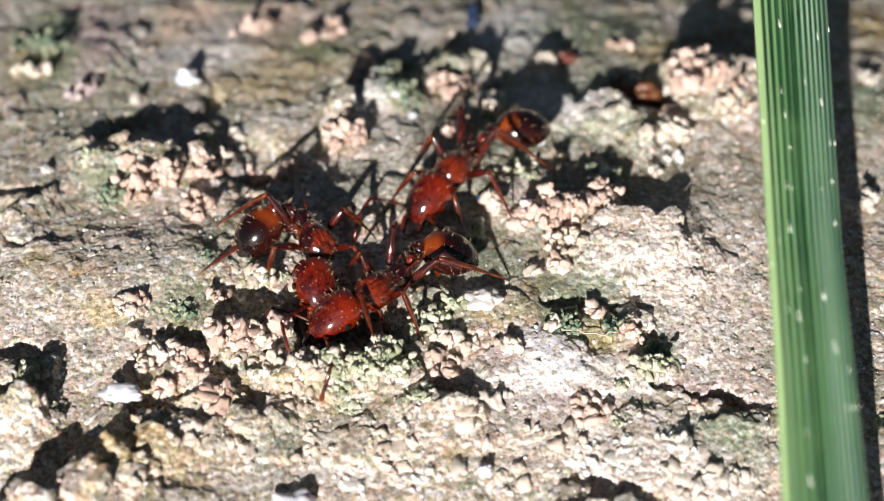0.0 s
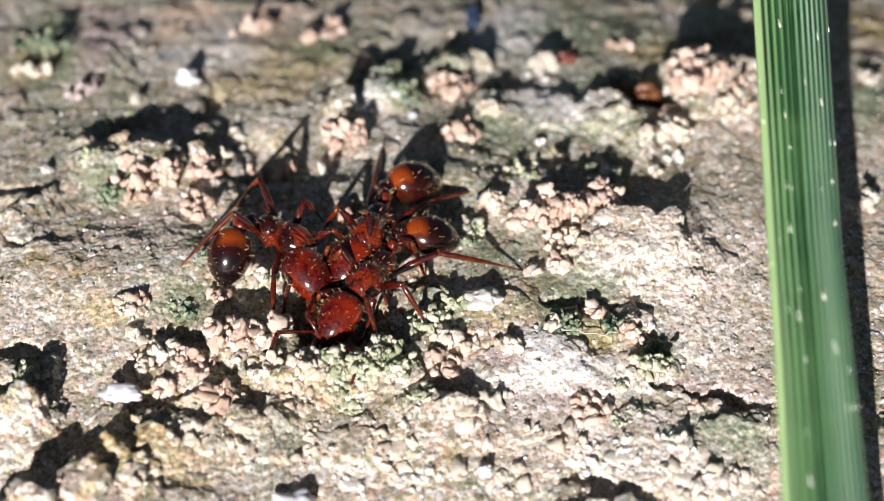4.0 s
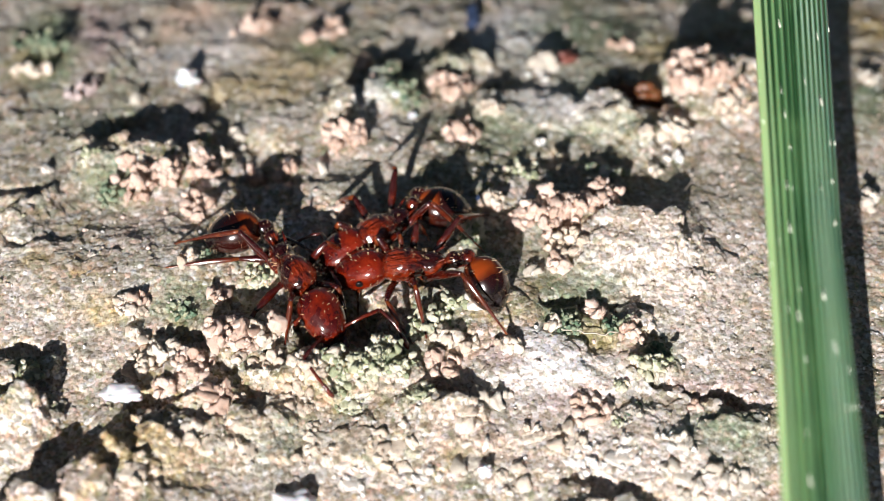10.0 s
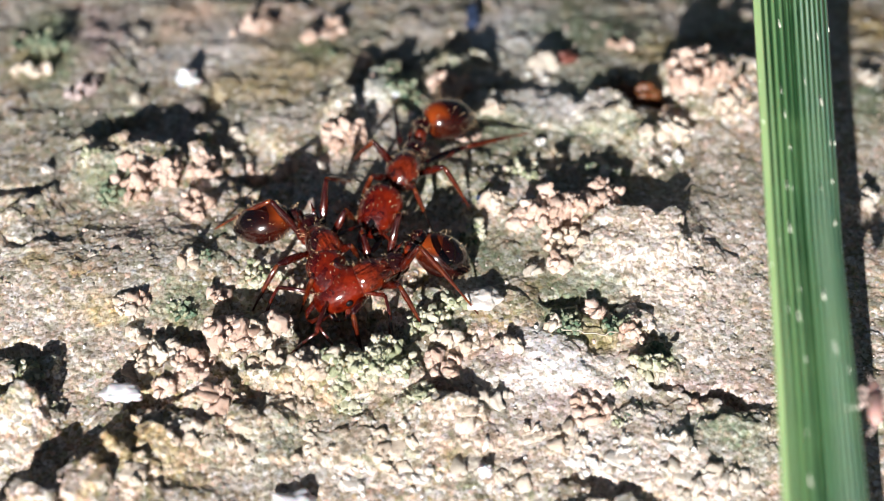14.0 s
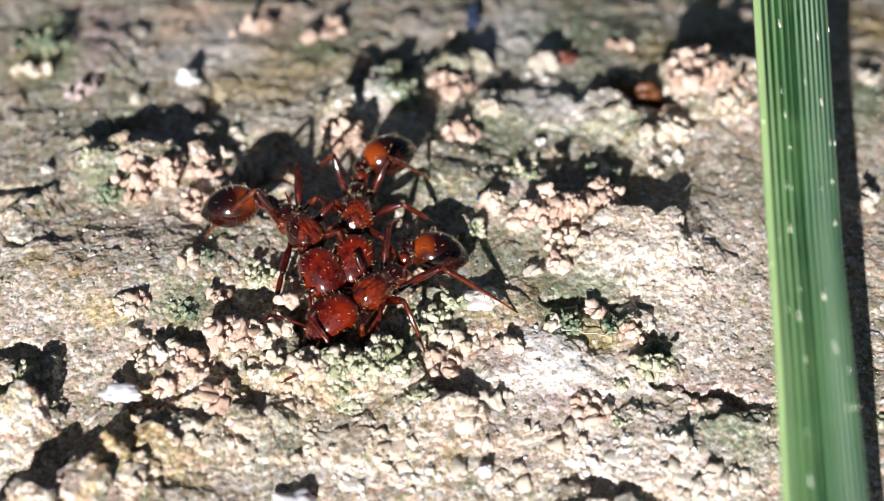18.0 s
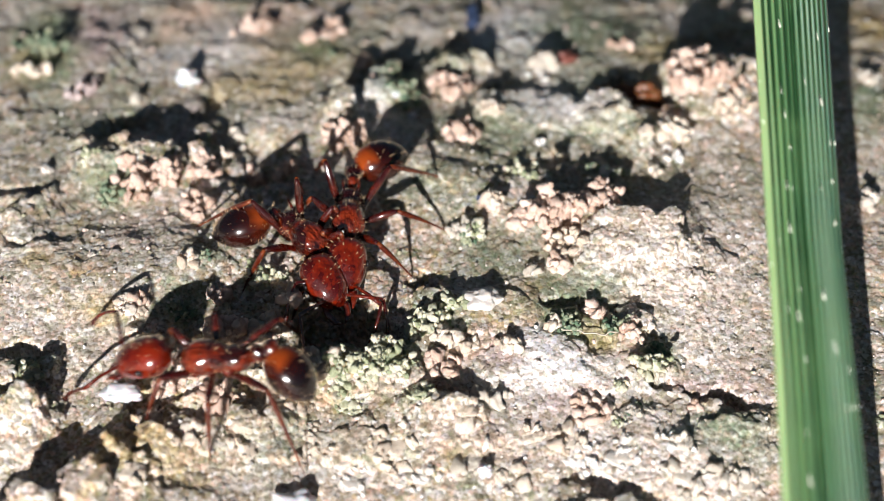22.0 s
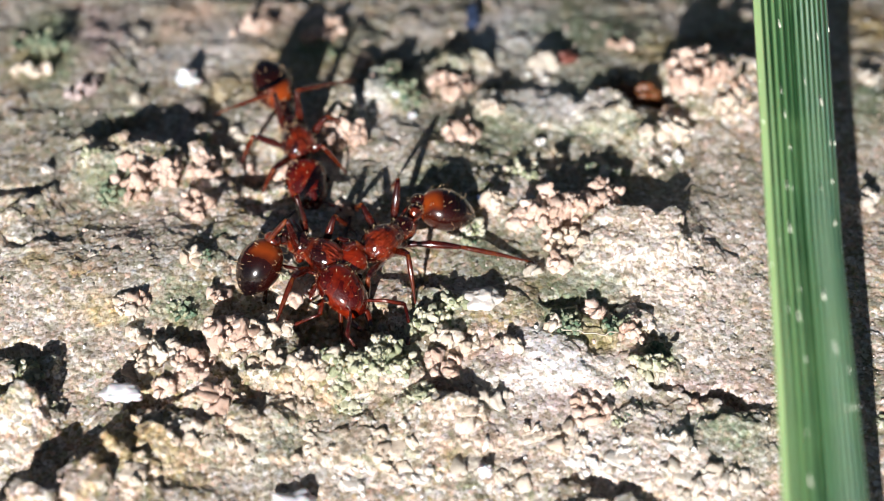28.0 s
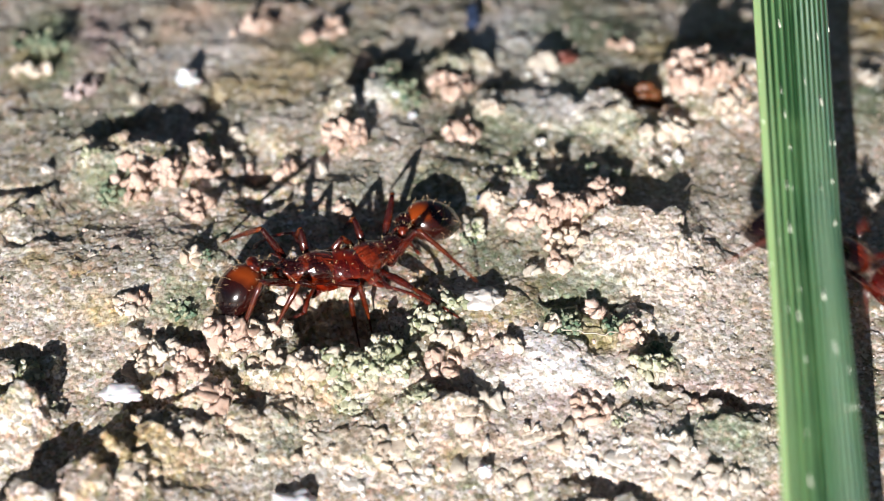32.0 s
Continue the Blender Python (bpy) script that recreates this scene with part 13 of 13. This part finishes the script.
    walk(p["shin"][4], [
        (0, at(1.32, 0, 0, 0, 116, 0)), (0.5, at(1.32, 0, 0, 0, 129, 0)), (1, at(1.32, 0, 0, 0, 122, 0)), (1.5, at(1.32, 0, 0, 0, 115, 0)),
        (2, at(1.32, 0, 0, 0, 107, 0)), (2.5, at(1.32, 0, 0, 0, 100, 0)), (3, at(1.32, 0, 0, 0, 34, 0)), (3.5, at(1.32, 0, 0, 0, 12, 0)),
        (5.5, at(1.32, 0, 0, 0, 94, 0)), (6, at(1.32, 0, 0, 0, 88, 0)), (6.5, at(1.32, 0, 0, 0, 106, 0)), (7, at(1.32, 0, 0, 0, 82, 0)),
        (7.5, at(1.32, 0, 0, 0, 92, 0)), (8, at(1.32, 0, 0, 0, 96, 0)), (8.5, at(1.32, 0, 0, 0, 107, 0)), (9, at(1.32, 0, 0, 0, 106, 0)),
        (9.5, at(1.32, 0, 0, 0, 111, 0)), (10, at(1.32, 0, 0, 0, 106, 0)), (10.5, at(1.32, 0, 0, 0, 99, 0)), (11, at(1.32, 0, 0, 0, 111, 0)),
        (11.5, at(1.32, 0, 0, 0, 93, 0)), (12, at(1.32, 0, 0, 0, 62, 0)), (12.5, at(1.32, 0, 0, 0, 95, 0)), (13, at(1.32, 0, 0, 0, 99, 0)),
        (13.5, at(1.32, 0, 0, 0, 66, 0)), (14, at(1.32, 0, 0, 0, 12, 0)), (14.5, at(1.32, 0, 0, 0, 114, 0)), (16.5, at(1.32, 0, 0, 0, 12, 0)),
        (17, at(1.32, 0, 0, 0, 112, 0)), (17.5, at(1.32, 0, 0, 0, 110, 0)), (18, at(1.32, 0, 0, 0, 105, 0)), (18.5, at(1.32, 0, 0, 0, 98, 0)),
        (19, at(1.32, 0, 0, 0, 116, 0)), (19.5, at(1.32, 0, 0, 0, 114, 0)), (20, at(1.32, 0, 0, 0, 12, 0)), (20.5, at(1.32, 0, 0, 0, 12, 0)),
        (21, at(1.32, 0, 0, 0, 91, 0)), (21.5, at(1.32, 0, 0, 0, 77, 0)), (22, at(1.32, 0, 0, 0, 78, 0)), (22.5, at(1.32, 0, 0, 0, 99, 0)),
        (23, at(1.32, 0, 0, 0, 12, 0)), (23.5, at(1.32, 0, 0, 0, 93, 0)), (24, at(1.32, 0, 0, 0, 12, 0)), (24.5, at(1.32, 0, 0, 0, 12, 0)),
        (25, at(1.32, 0, 0, 0, 12, 0)), (25.5, at(1.32, 0, 0, 0, 12, 0)), (27.5, at(1.32, 0, 0, 0, 12, 0)), (28, at(1.32, 0, 0, 0, 12, 0)),
        (28.5, at(1.32, 0, 0, 0, 12, 0)), (29, at(1.32, 0, 0, 0, 12, 0)), (29.5, at(1.32, 0, 0, 0, 12, 0)), (30, at(1.32, 0, 0, 0, 12, 0)),
        (30.5, at(1.32, 0, 0, 0, 12, 0)), (31, at(1.32, 0, 0, 0, 12, 0)), (31.5, at(1.32, 0, 0, 0, 12, 0)), (32, at(1.32, 0, 0, 0, 108, 0)),
    ])
    walk(p["leg"][5], [
        (0, at(-0.29, -0.24, -0.21, 11, -41, -147)), (0.5, at(-0.29, -0.24, -0.21, 11, -10, -144)), (1, at(-0.29, -0.24, -0.21, 12, -13, -145)),
        (1.5, at(-0.29, -0.24, -0.21, 17, -16, -141)), (2, at(-0.29, -0.24, -0.21, 19, -18, -136)), (2.5, at(-0.29, -0.24, -0.21, 9, -32, -146)),
        (3, at(-0.29, -0.24, -0.21, -4, 3, -157)), (3.5, at(-0.29, -0.24, -0.21, -8, 4, -165)), (5.5, at(-0.29, -0.24, -0.21, 2, 5, -148)),
        (6, at(-0.29, -0.24, -0.21, 12, -54, -150)), (6.5, at(-0.29, -0.24, -0.21, 32, -57, -151)), (7, at(-0.29, -0.24, -0.21, 15, -47, -148)),
        (7.5, at(-0.29, -0.24, -0.21, 26, -51, -147)), (8, at(-0.29, -0.24, -0.21, 25, -62, -156)), (8.5, at(-0.29, -0.24, -0.21, 10, -50, -150)),
        (9, at(-0.29, -0.24, -0.21, 17, -46, -149)), (9.5, at(-0.29, -0.24, -0.21, 20, -36, -141)), (10, at(-0.29, -0.24, -0.21, 20, -40, -141)),
        (10.5, at(-0.29, -0.24, -0.21, 13, -43, -147)), (11, at(-0.29, -0.24, -0.21, 17, -40, -143)), (11.5, at(-0.29, -0.24, -0.21, 4, -46, -152)),
        (12, at(-0.29, -0.24, -0.21, 11, -55, -151)), (12.5, at(-0.29, -0.24, -0.21, 11, -38, -145)), (13, at(-0.29, -0.24, -0.21, 15, -53, -155)),
        (13.5, at(-0.29, -0.24, -0.21, 6, -42, -148)), (14, at(-0.29, -0.24, -0.21, -1, 9, -153)), (14.5, at(-0.29, -0.24, -0.21, 10, -59, -152)),
        (16.5, at(-0.29, -0.24, -0.21, -18, 4, 178)), (17, at(-0.29, -0.24, -0.21, 12, -57, -151)), (17.5, at(-0.29, -0.24, -0.21, 12, -58, -151)),
        (18, at(-0.29, -0.24, -0.21, 5, -55, -151)), (18.5, at(-0.29, -0.24, -0.21, 3, -54, -151)), (19, at(-0.29, -0.24, -0.21, 18, -56, -150)),
        (19.5, at(-0.29, -0.24, -0.21, 20, -54, -150)), (20, at(-0.29, -0.24, -0.21, -15, 5, -177)), (20.5, at(-0.29, -0.24, -0.21, 14, -60, -152)),
        (21, at(-0.29, -0.24, -0.21, 7, -59, -151)), (21.5, at(-0.29, -0.24, -0.21, -2, -55, -152)), (22, at(-0.29, -0.24, -0.21, -4, -55, -151)),
        (22.5, at(-0.29, -0.24, -0.21, 10, -50, -149)), (23, at(-0.29, -0.24, -0.21, -11, 5, -170)), (23.5, at(-0.29, -0.24, -0.21, 13, -41, -145)),
        (24, at(-0.29, -0.24, -0.21, 0, 5, -151)), (24.5, at(-0.29, -0.24, -0.21, 16, -52, -149)), (25, at(-0.29, -0.24, -0.21, 23, -45, -142)),
        (25.5, at(-0.29, -0.24, -0.21, 11, -61, -152)), (27.5, at(-0.29, -0.24, -0.21, 27, -56, -154)), (28, at(-0.29, -0.24, -0.21, 20, -54, -151)),
        (28.5, at(-0.29, -0.24, -0.21, 7, -52, -151)), (29, at(-0.29, -0.24, -0.21, 17, -43, -147)), (29.5, at(-0.29, -0.24, -0.21, 20, -45, -148)),
        (30, at(-0.29, -0.24, -0.21, 4, -45, -152)), (30.5, at(-0.29, -0.24, -0.21, 8, -41, -150)), (31, at(-0.29, -0.24, -0.21, 9, -36, -148)),
        (31.5, at(-0.29, -0.24, -0.21, 9, -36, -149)), (32, at(-0.29, -0.24, -0.21, 21, -38, -142)),
    ])
    walk(p["shin"][5], [
        (0, at(1.32, 0, 0, 0, 96, 0)), (0.5, at(1.32, 0, 0, 0, 83, 0)), (1, at(1.32, 0, 0, 0, 94, 0)), (1.5, at(1.32, 0, 0, 0, 102, 0)),
        (2, at(1.32, 0, 0, 0, 97, 0)), (2.5, at(1.32, 0, 0, 0, 89, 0)), (3, at(1.32, 0, 0, 0, 12, 0)), (3.5, at(1.32, 0, 0, 0, 12, 0)),
        (5.5, at(1.32, 0, 0, 0, 12, 0)), (6, at(1.32, 0, 0, 0, 107, 0)), (6.5, at(1.32, 0, 0, 0, 116, 0)), (7, at(1.32, 0, 0, 0, 98, 0)),
        (7.5, at(1.32, 0, 0, 0, 108, 0)), (8, at(1.32, 0, 0, 0, 122, 0)), (8.5, at(1.32, 0, 0, 0, 103, 0)), (9, at(1.32, 0, 0, 0, 98, 0)),
        (9.5, at(1.32, 0, 0, 0, 82, 0)), (10, at(1.32, 0, 0, 0, 86, 0)), (10.5, at(1.32, 0, 0, 0, 91, 0)), (11, at(1.32, 0, 0, 0, 85, 0)),
        (11.5, at(1.32, 0, 0, 0, 98, 0)), (12, at(1.32, 0, 0, 0, 112, 0)), (12.5, at(1.32, 0, 0, 0, 90, 0)), (13, at(1.32, 0, 0, 0, 112, 0)),
        (13.5, at(1.32, 0, 0, 0, 99, 0)), (14, at(1.32, 0, 0, 0, 12, 0)), (14.5, at(1.32, 0, 0, 0, 114, 0)), (16.5, at(1.32, 0, 0, 0, 12, 0)),
        (17, at(1.32, 0, 0, 0, 115, 0)), (17.5, at(1.32, 0, 0, 0, 116, 0)), (18, at(1.32, 0, 0, 0, 112, 0)), (18.5, at(1.32, 0, 0, 0, 110, 0)),
        (19, at(1.32, 0, 0, 0, 115, 0)), (19.5, at(1.32, 0, 0, 0, 113, 0)), (20, at(1.32, 0, 0, 0, 12, 0)), (20.5, at(1.32, 0, 0, 0, 118, 0)),
        (21, at(1.32, 0, 0, 0, 117, 0)), (21.5, at(1.32, 0, 0, 0, 111, 0)), (22, at(1.32, 0, 0, 0, 111, 0)), (22.5, at(1.32, 0, 0, 0, 103, 0)),
        (23, at(1.32, 0, 0, 0, 12, 0)), (23.5, at(1.32, 0, 0, 0, 89, 0)), (24, at(1.32, 0, 0, 0, 12, 0)), (24.5, at(1.32, 0, 0, 0, 105, 0)),
        (25, at(1.32, 0, 0, 0, 97, 0)), (25.5, at(1.32, 0, 0, 0, 115, 0)), (27.5, at(1.32, 0, 0, 0, 116, 0)), (28, at(1.32, 0, 0, 0, 111, 0)),
        (28.5, at(1.32, 0, 0, 0, 108, 0)), (29, at(1.32, 0, 0, 0, 95, 0)), (29.5, at(1.32, 0, 0, 0, 102, 0)), (30, at(1.32, 0, 0, 0, 97, 0)),
        (30.5, at(1.32, 0, 0, 0, 92, 0)), (31, at(1.32, 0, 0, 0, 82, 0)), (31.5, at(1.32, 0, 0, 0, 82, 0)), (32, at(1.32, 0, 0, 0, 88, 0)),
    ])
    walk(p["antenna"][0], [
        (0, at(1.08, -0.17, 0.07, 0, 0, 15)), (0.5, at(1.08, -0.17, 0.07, 10, 13, 33)), (1, at(1.08, -0.17, 0.07, 0, 10, 36)),
        (1.5, at(1.08, -0.17, 0.07, -10, -4, 21)), (2, at(1.08, -0.17, 0.07, -1, -14, 2)), (2.5, at(1.08, -0.17, 0.07, 10, -7, -7)),
        (3, at(1.08, -0.17, 0.07, 1, 8, 3)), (3.5, at(1.08, -0.17, 0.07, -10, 14, 23)), (5.5, at(1.08, -0.17, 0.07, -10, 1, -4)),
        (6, at(1.08, -0.17, 0.07, -2, 13, -5)), (6.5, at(1.08, -0.17, 0.07, 10, 10, 10)), (7, at(1.08, -0.17, 0.07, 3, -5, 30)),
        (7.5, at(1.08, -0.17, 0.07, -10, -14, 37)), (8, at(1.08, -0.17, 0.07, -3, -6, 26)), (8.5, at(1.08, -0.17, 0.07, 9, 9, 6)),
        (9, at(1.08, -0.17, 0.07, 4, 13, -7)), (9.5, at(1.08, -0.17, 0.07, -9, 2, -1)), (10, at(1.08, -0.17, 0.07, -4, -12, 18)),
        (10.5, at(1.08, -0.17, 0.07, 9, -12, 35)), (11, at(1.08, -0.17, 0.07, 4, 2, 35)), (11.5, at(1.08, -0.17, 0.07, -9, 14, 18)),
        (12, at(1.08, -0.17, 0.07, -5, 9, -1)), (12.5, at(1.08, -0.17, 0.07, 9, -6, -7)), (13, at(1.08, -0.17, 0.07, 5, -14, 6)),
        (13.5, at(1.08, -0.17, 0.07, -8, -5, 26)), (14, at(1.08, -0.17, 0.07, -5, 10, 37)), (14.5, at(1.08, -0.17, 0.07, 8, 13, 30)),
        (16.5, at(1.08, -0.17, 0.07, 8, 3, 14)), (17, at(1.08, -0.17, 0.07, 6, 14, 32)), (17.5, at(1.08, -0.17, 0.07, -7, 8, 36)),
        (18, at(1.08, -0.17, 0.07, -7, -7, 23)), (18.5, at(1.08, -0.17, 0.07, 7, -14, 3)), (19, at(1.08, -0.17, 0.07, 7, -4, -7)),
        (19.5, at(1.08, -0.17, 0.07, -7, 11, 2)), (20, at(1.08, -0.17, 0.07, -7, 13, 22)), (20.5, at(1.08, -0.17, 0.07, 7, 0, 36)),
        (21, at(1.08, -0.17, 0.07, 8, -13, 33)), (21.5, at(1.08, -0.17, 0.07, -6, -10, 15)), (22, at(1.08, -0.17, 0.07, -8, 5, -3)),
        (22.5, at(1.08, -0.17, 0.07, 6, 14, -6)), (23, at(1.08, -0.17, 0.07, 8, 7, 9)), (23.5, at(1.08, -0.17, 0.07, -6, -8, 29)),
        (24, at(1.08, -0.17, 0.07, -8, -14, 37)), (24.5, at(1.08, -0.17, 0.07, 5, -3, 27)), (25, at(1.08, -0.17, 0.07, 9, 11, 7)),
        (25.5, at(1.08, -0.17, 0.07, -5, 12, -6)), (27.5, at(1.08, -0.17, 0.07, -4, 6, 35)), (28, at(1.08, -0.17, 0.07, -9, 14, 20)),
        (28.5, at(1.08, -0.17, 0.07, 4, 6, 0)), (29, at(1.08, -0.17, 0.07, 9, -9, -7)), (29.5, at(1.08, -0.17, 0.07, -3, -13, 4)),
        (30, at(1.08, -0.17, 0.07, -9, -2, 25)), (30.5, at(1.08, -0.17, 0.07, 3, 12, 37)), (31, at(1.08, -0.17, 0.07, 10, 11, 31)),
        (31.5, at(1.08, -0.17, 0.07, -3, -3, 12)), (32, at(1.08, -0.17, 0.07, -10, -14, -5)),
    ])
    walk(p["antenna"][1], [
        (0, at(1.08, 0.17, 0.07, 8, 13, 7)), (0.5, at(1.08, 0.17, 0.07, 6, 0, -5)), (1, at(1.08, 0.17, 0.07, -8, -13, -25)),
        (1.5, at(1.08, 0.17, 0.07, -6, -10, -37)), (2, at(1.08, 0.17, 0.07, 8, 4, -31)), (2.5, at(1.08, 0.17, 0.07, 6, 14, -11)),
        (3, at(1.08, 0.17, 0.07, -8, 7, 5)), (3.5, at(1.08, 0.17, 0.07, -7, -8, 4)), (5.5, at(1.08, 0.17, 0.07, -7, 12, -24)),
        (6, at(1.08, 0.17, 0.07, 7, -1, -4)), (6.5, at(1.08, 0.17, 0.07, 7, -13, 7)), (7, at(1.08, 0.17, 0.07, -7, -10, -1)),
        (7.5, at(1.08, 0.17, 0.07, -8, 5, -20)), (8, at(1.08, 0.17, 0.07, 6, 14, -35)), (8.5, at(1.08, 0.17, 0.07, 8, 6, -34)),
        (9, at(1.08, 0.17, 0.07, -6, -9, -16)), (9.5, at(1.08, 0.17, 0.07, -8, -13, 2)), (10, at(1.08, 0.17, 0.07, 6, -2, 6)),
        (10.5, at(1.08, 0.17, 0.07, 8, 12, -8)), (11, at(1.08, 0.17, 0.07, -5, 12, -28)), (11.5, at(1.08, 0.17, 0.07, -9, -2, -37)),
        (12, at(1.08, 0.17, 0.07, 5, -14, -28)), (12.5, at(1.08, 0.17, 0.07, 9, -9, -8)), (13, at(1.08, 0.17, 0.07, -4, 7, 6)),
        (13.5, at(1.08, 0.17, 0.07, -9, 14, 3)), (14, at(1.08, 0.17, 0.07, 4, 5, -16)), (14.5, at(1.08, 0.17, 0.07, 9, -10, -33)),
        (16.5, at(1.08, 0.17, 0.07, 10, 11, 7)), (17, at(1.08, 0.17, 0.07, -3, -4, -3)), (17.5, at(1.08, 0.17, 0.07, -10, -14, -23)),
        (18, at(1.08, 0.17, 0.07, 2, -8, -36)), (18.5, at(1.08, 0.17, 0.07, 10, 8, -32)), (19, at(1.08, 0.17, 0.07, -2, 14, -13)),
        (19.5, at(1.08, 0.17, 0.07, -10, 4, 4)), (20, at(1.08, 0.17, 0.07, 2, -11, 5)), (20.5, at(1.08, 0.17, 0.07, 10, -13, -11)),
        (21, at(1.08, 0.17, 0.07, -1, 0, -30)), (21.5, at(1.08, 0.17, 0.07, -10, 13, -37)), (22, at(1.08, 0.17, 0.07, 1, 10, -25)),
        (22.5, at(1.08, 0.17, 0.07, 10, -5, -5)), (23, at(1.08, 0.17, 0.07, 0, -14, 7)), (23.5, at(1.08, 0.17, 0.07, -10, -7, 0)),
        (24, at(1.08, 0.17, 0.07, 0, 8, -19)), (24.5, at(1.08, 0.17, 0.07, 10, 14, -35)), (25, at(1.08, 0.17, 0.07, 0, 3, -34)),
        (25.5, at(1.08, 0.17, 0.07, -10, -11, -18)), (27.5, at(1.08, 0.17, 0.07, -10, 9, -26)), (28, at(1.08, 0.17, 0.07, -2, -6, -37)),
        (28.5, at(1.08, 0.17, 0.07, 10, -14, -29)), (29, at(1.08, 0.17, 0.07, 2, -6, -10)), (29.5, at(1.08, 0.17, 0.07, -10, 9, 6)),
        (30, at(1.08, 0.17, 0.07, -2, 13, 3)), (30.5, at(1.08, 0.17, 0.07, 10, 1, -14)), (31, at(1.08, 0.17, 0.07, 3, -12, -32)),
        (31.5, at(1.08, 0.17, 0.07, -10, -11, -36)), (32, at(1.08, 0.17, 0.07, -3, 3, -22)),
    ])
    # springtail on the blade
    walk(SPRING, [(0, at(8.71, -10.84, 2.25, 0, 12, 86)), (12.5, at(8.71, -10.84, 2.25, 0, 12, 85)), (13.5, at(8.70, -8.54, 2.93, 0, 12, 88)), (14, at(8.76, -7.18, 3.34, 0, 12, 81)), (14.5, at(8.81, -5.84, 3.72, 0, 12, 83)), (16.5, at(8.95, -0.34, 5.17, 0, 12, 82)), (17, at(9.07, 1.21, 5.50, 0, 12, 90)), (17.5, at(9.18, 2.72, 5.79, 0, 12, 91)), (18.5, at(9.34, 5.07, 6.20, 0, 12, 81)), (32, at(9.34, 5.07, 6.20, 0, 12, 92))])
    # crumbs shoved aside by the ants
    walk(SHOVED, [(0, at(-4.24, -1.12, 0.24, 0, 0, 0)), (7.5, at(-4.24, -1.12, 0.24, 0, 0, 0)), (8, at(-5.12, -0.82, 0.24, 0, 0, 35)), (8.5, at(-5.97, -0.59, 0.25, 0, 0, 70)), (24, at(-5.97, -0.59, 0.25, 0, 0, 70)), (27, at(-5.88, -0.50, 0.25, 0, 0, 60)), (32, at(-5.88, -0.50, 0.25, 0, 0, 60))])
    walk(TOSSED, [(0, at(-3.68, -2.58, 0.44, 0, 0, 0)), (16.5, at(-3.68, -2.58, 0.44, 0, 0, 0)), (17.5, at(-3.58, -1.96, 0.47, 0, 0, 50)), (24, at(-3.52, -1.92, 0.47, 0, 0, 60)), (32, at(-3.49, -1.96, 0.47, 0, 0, 55))])


motions()
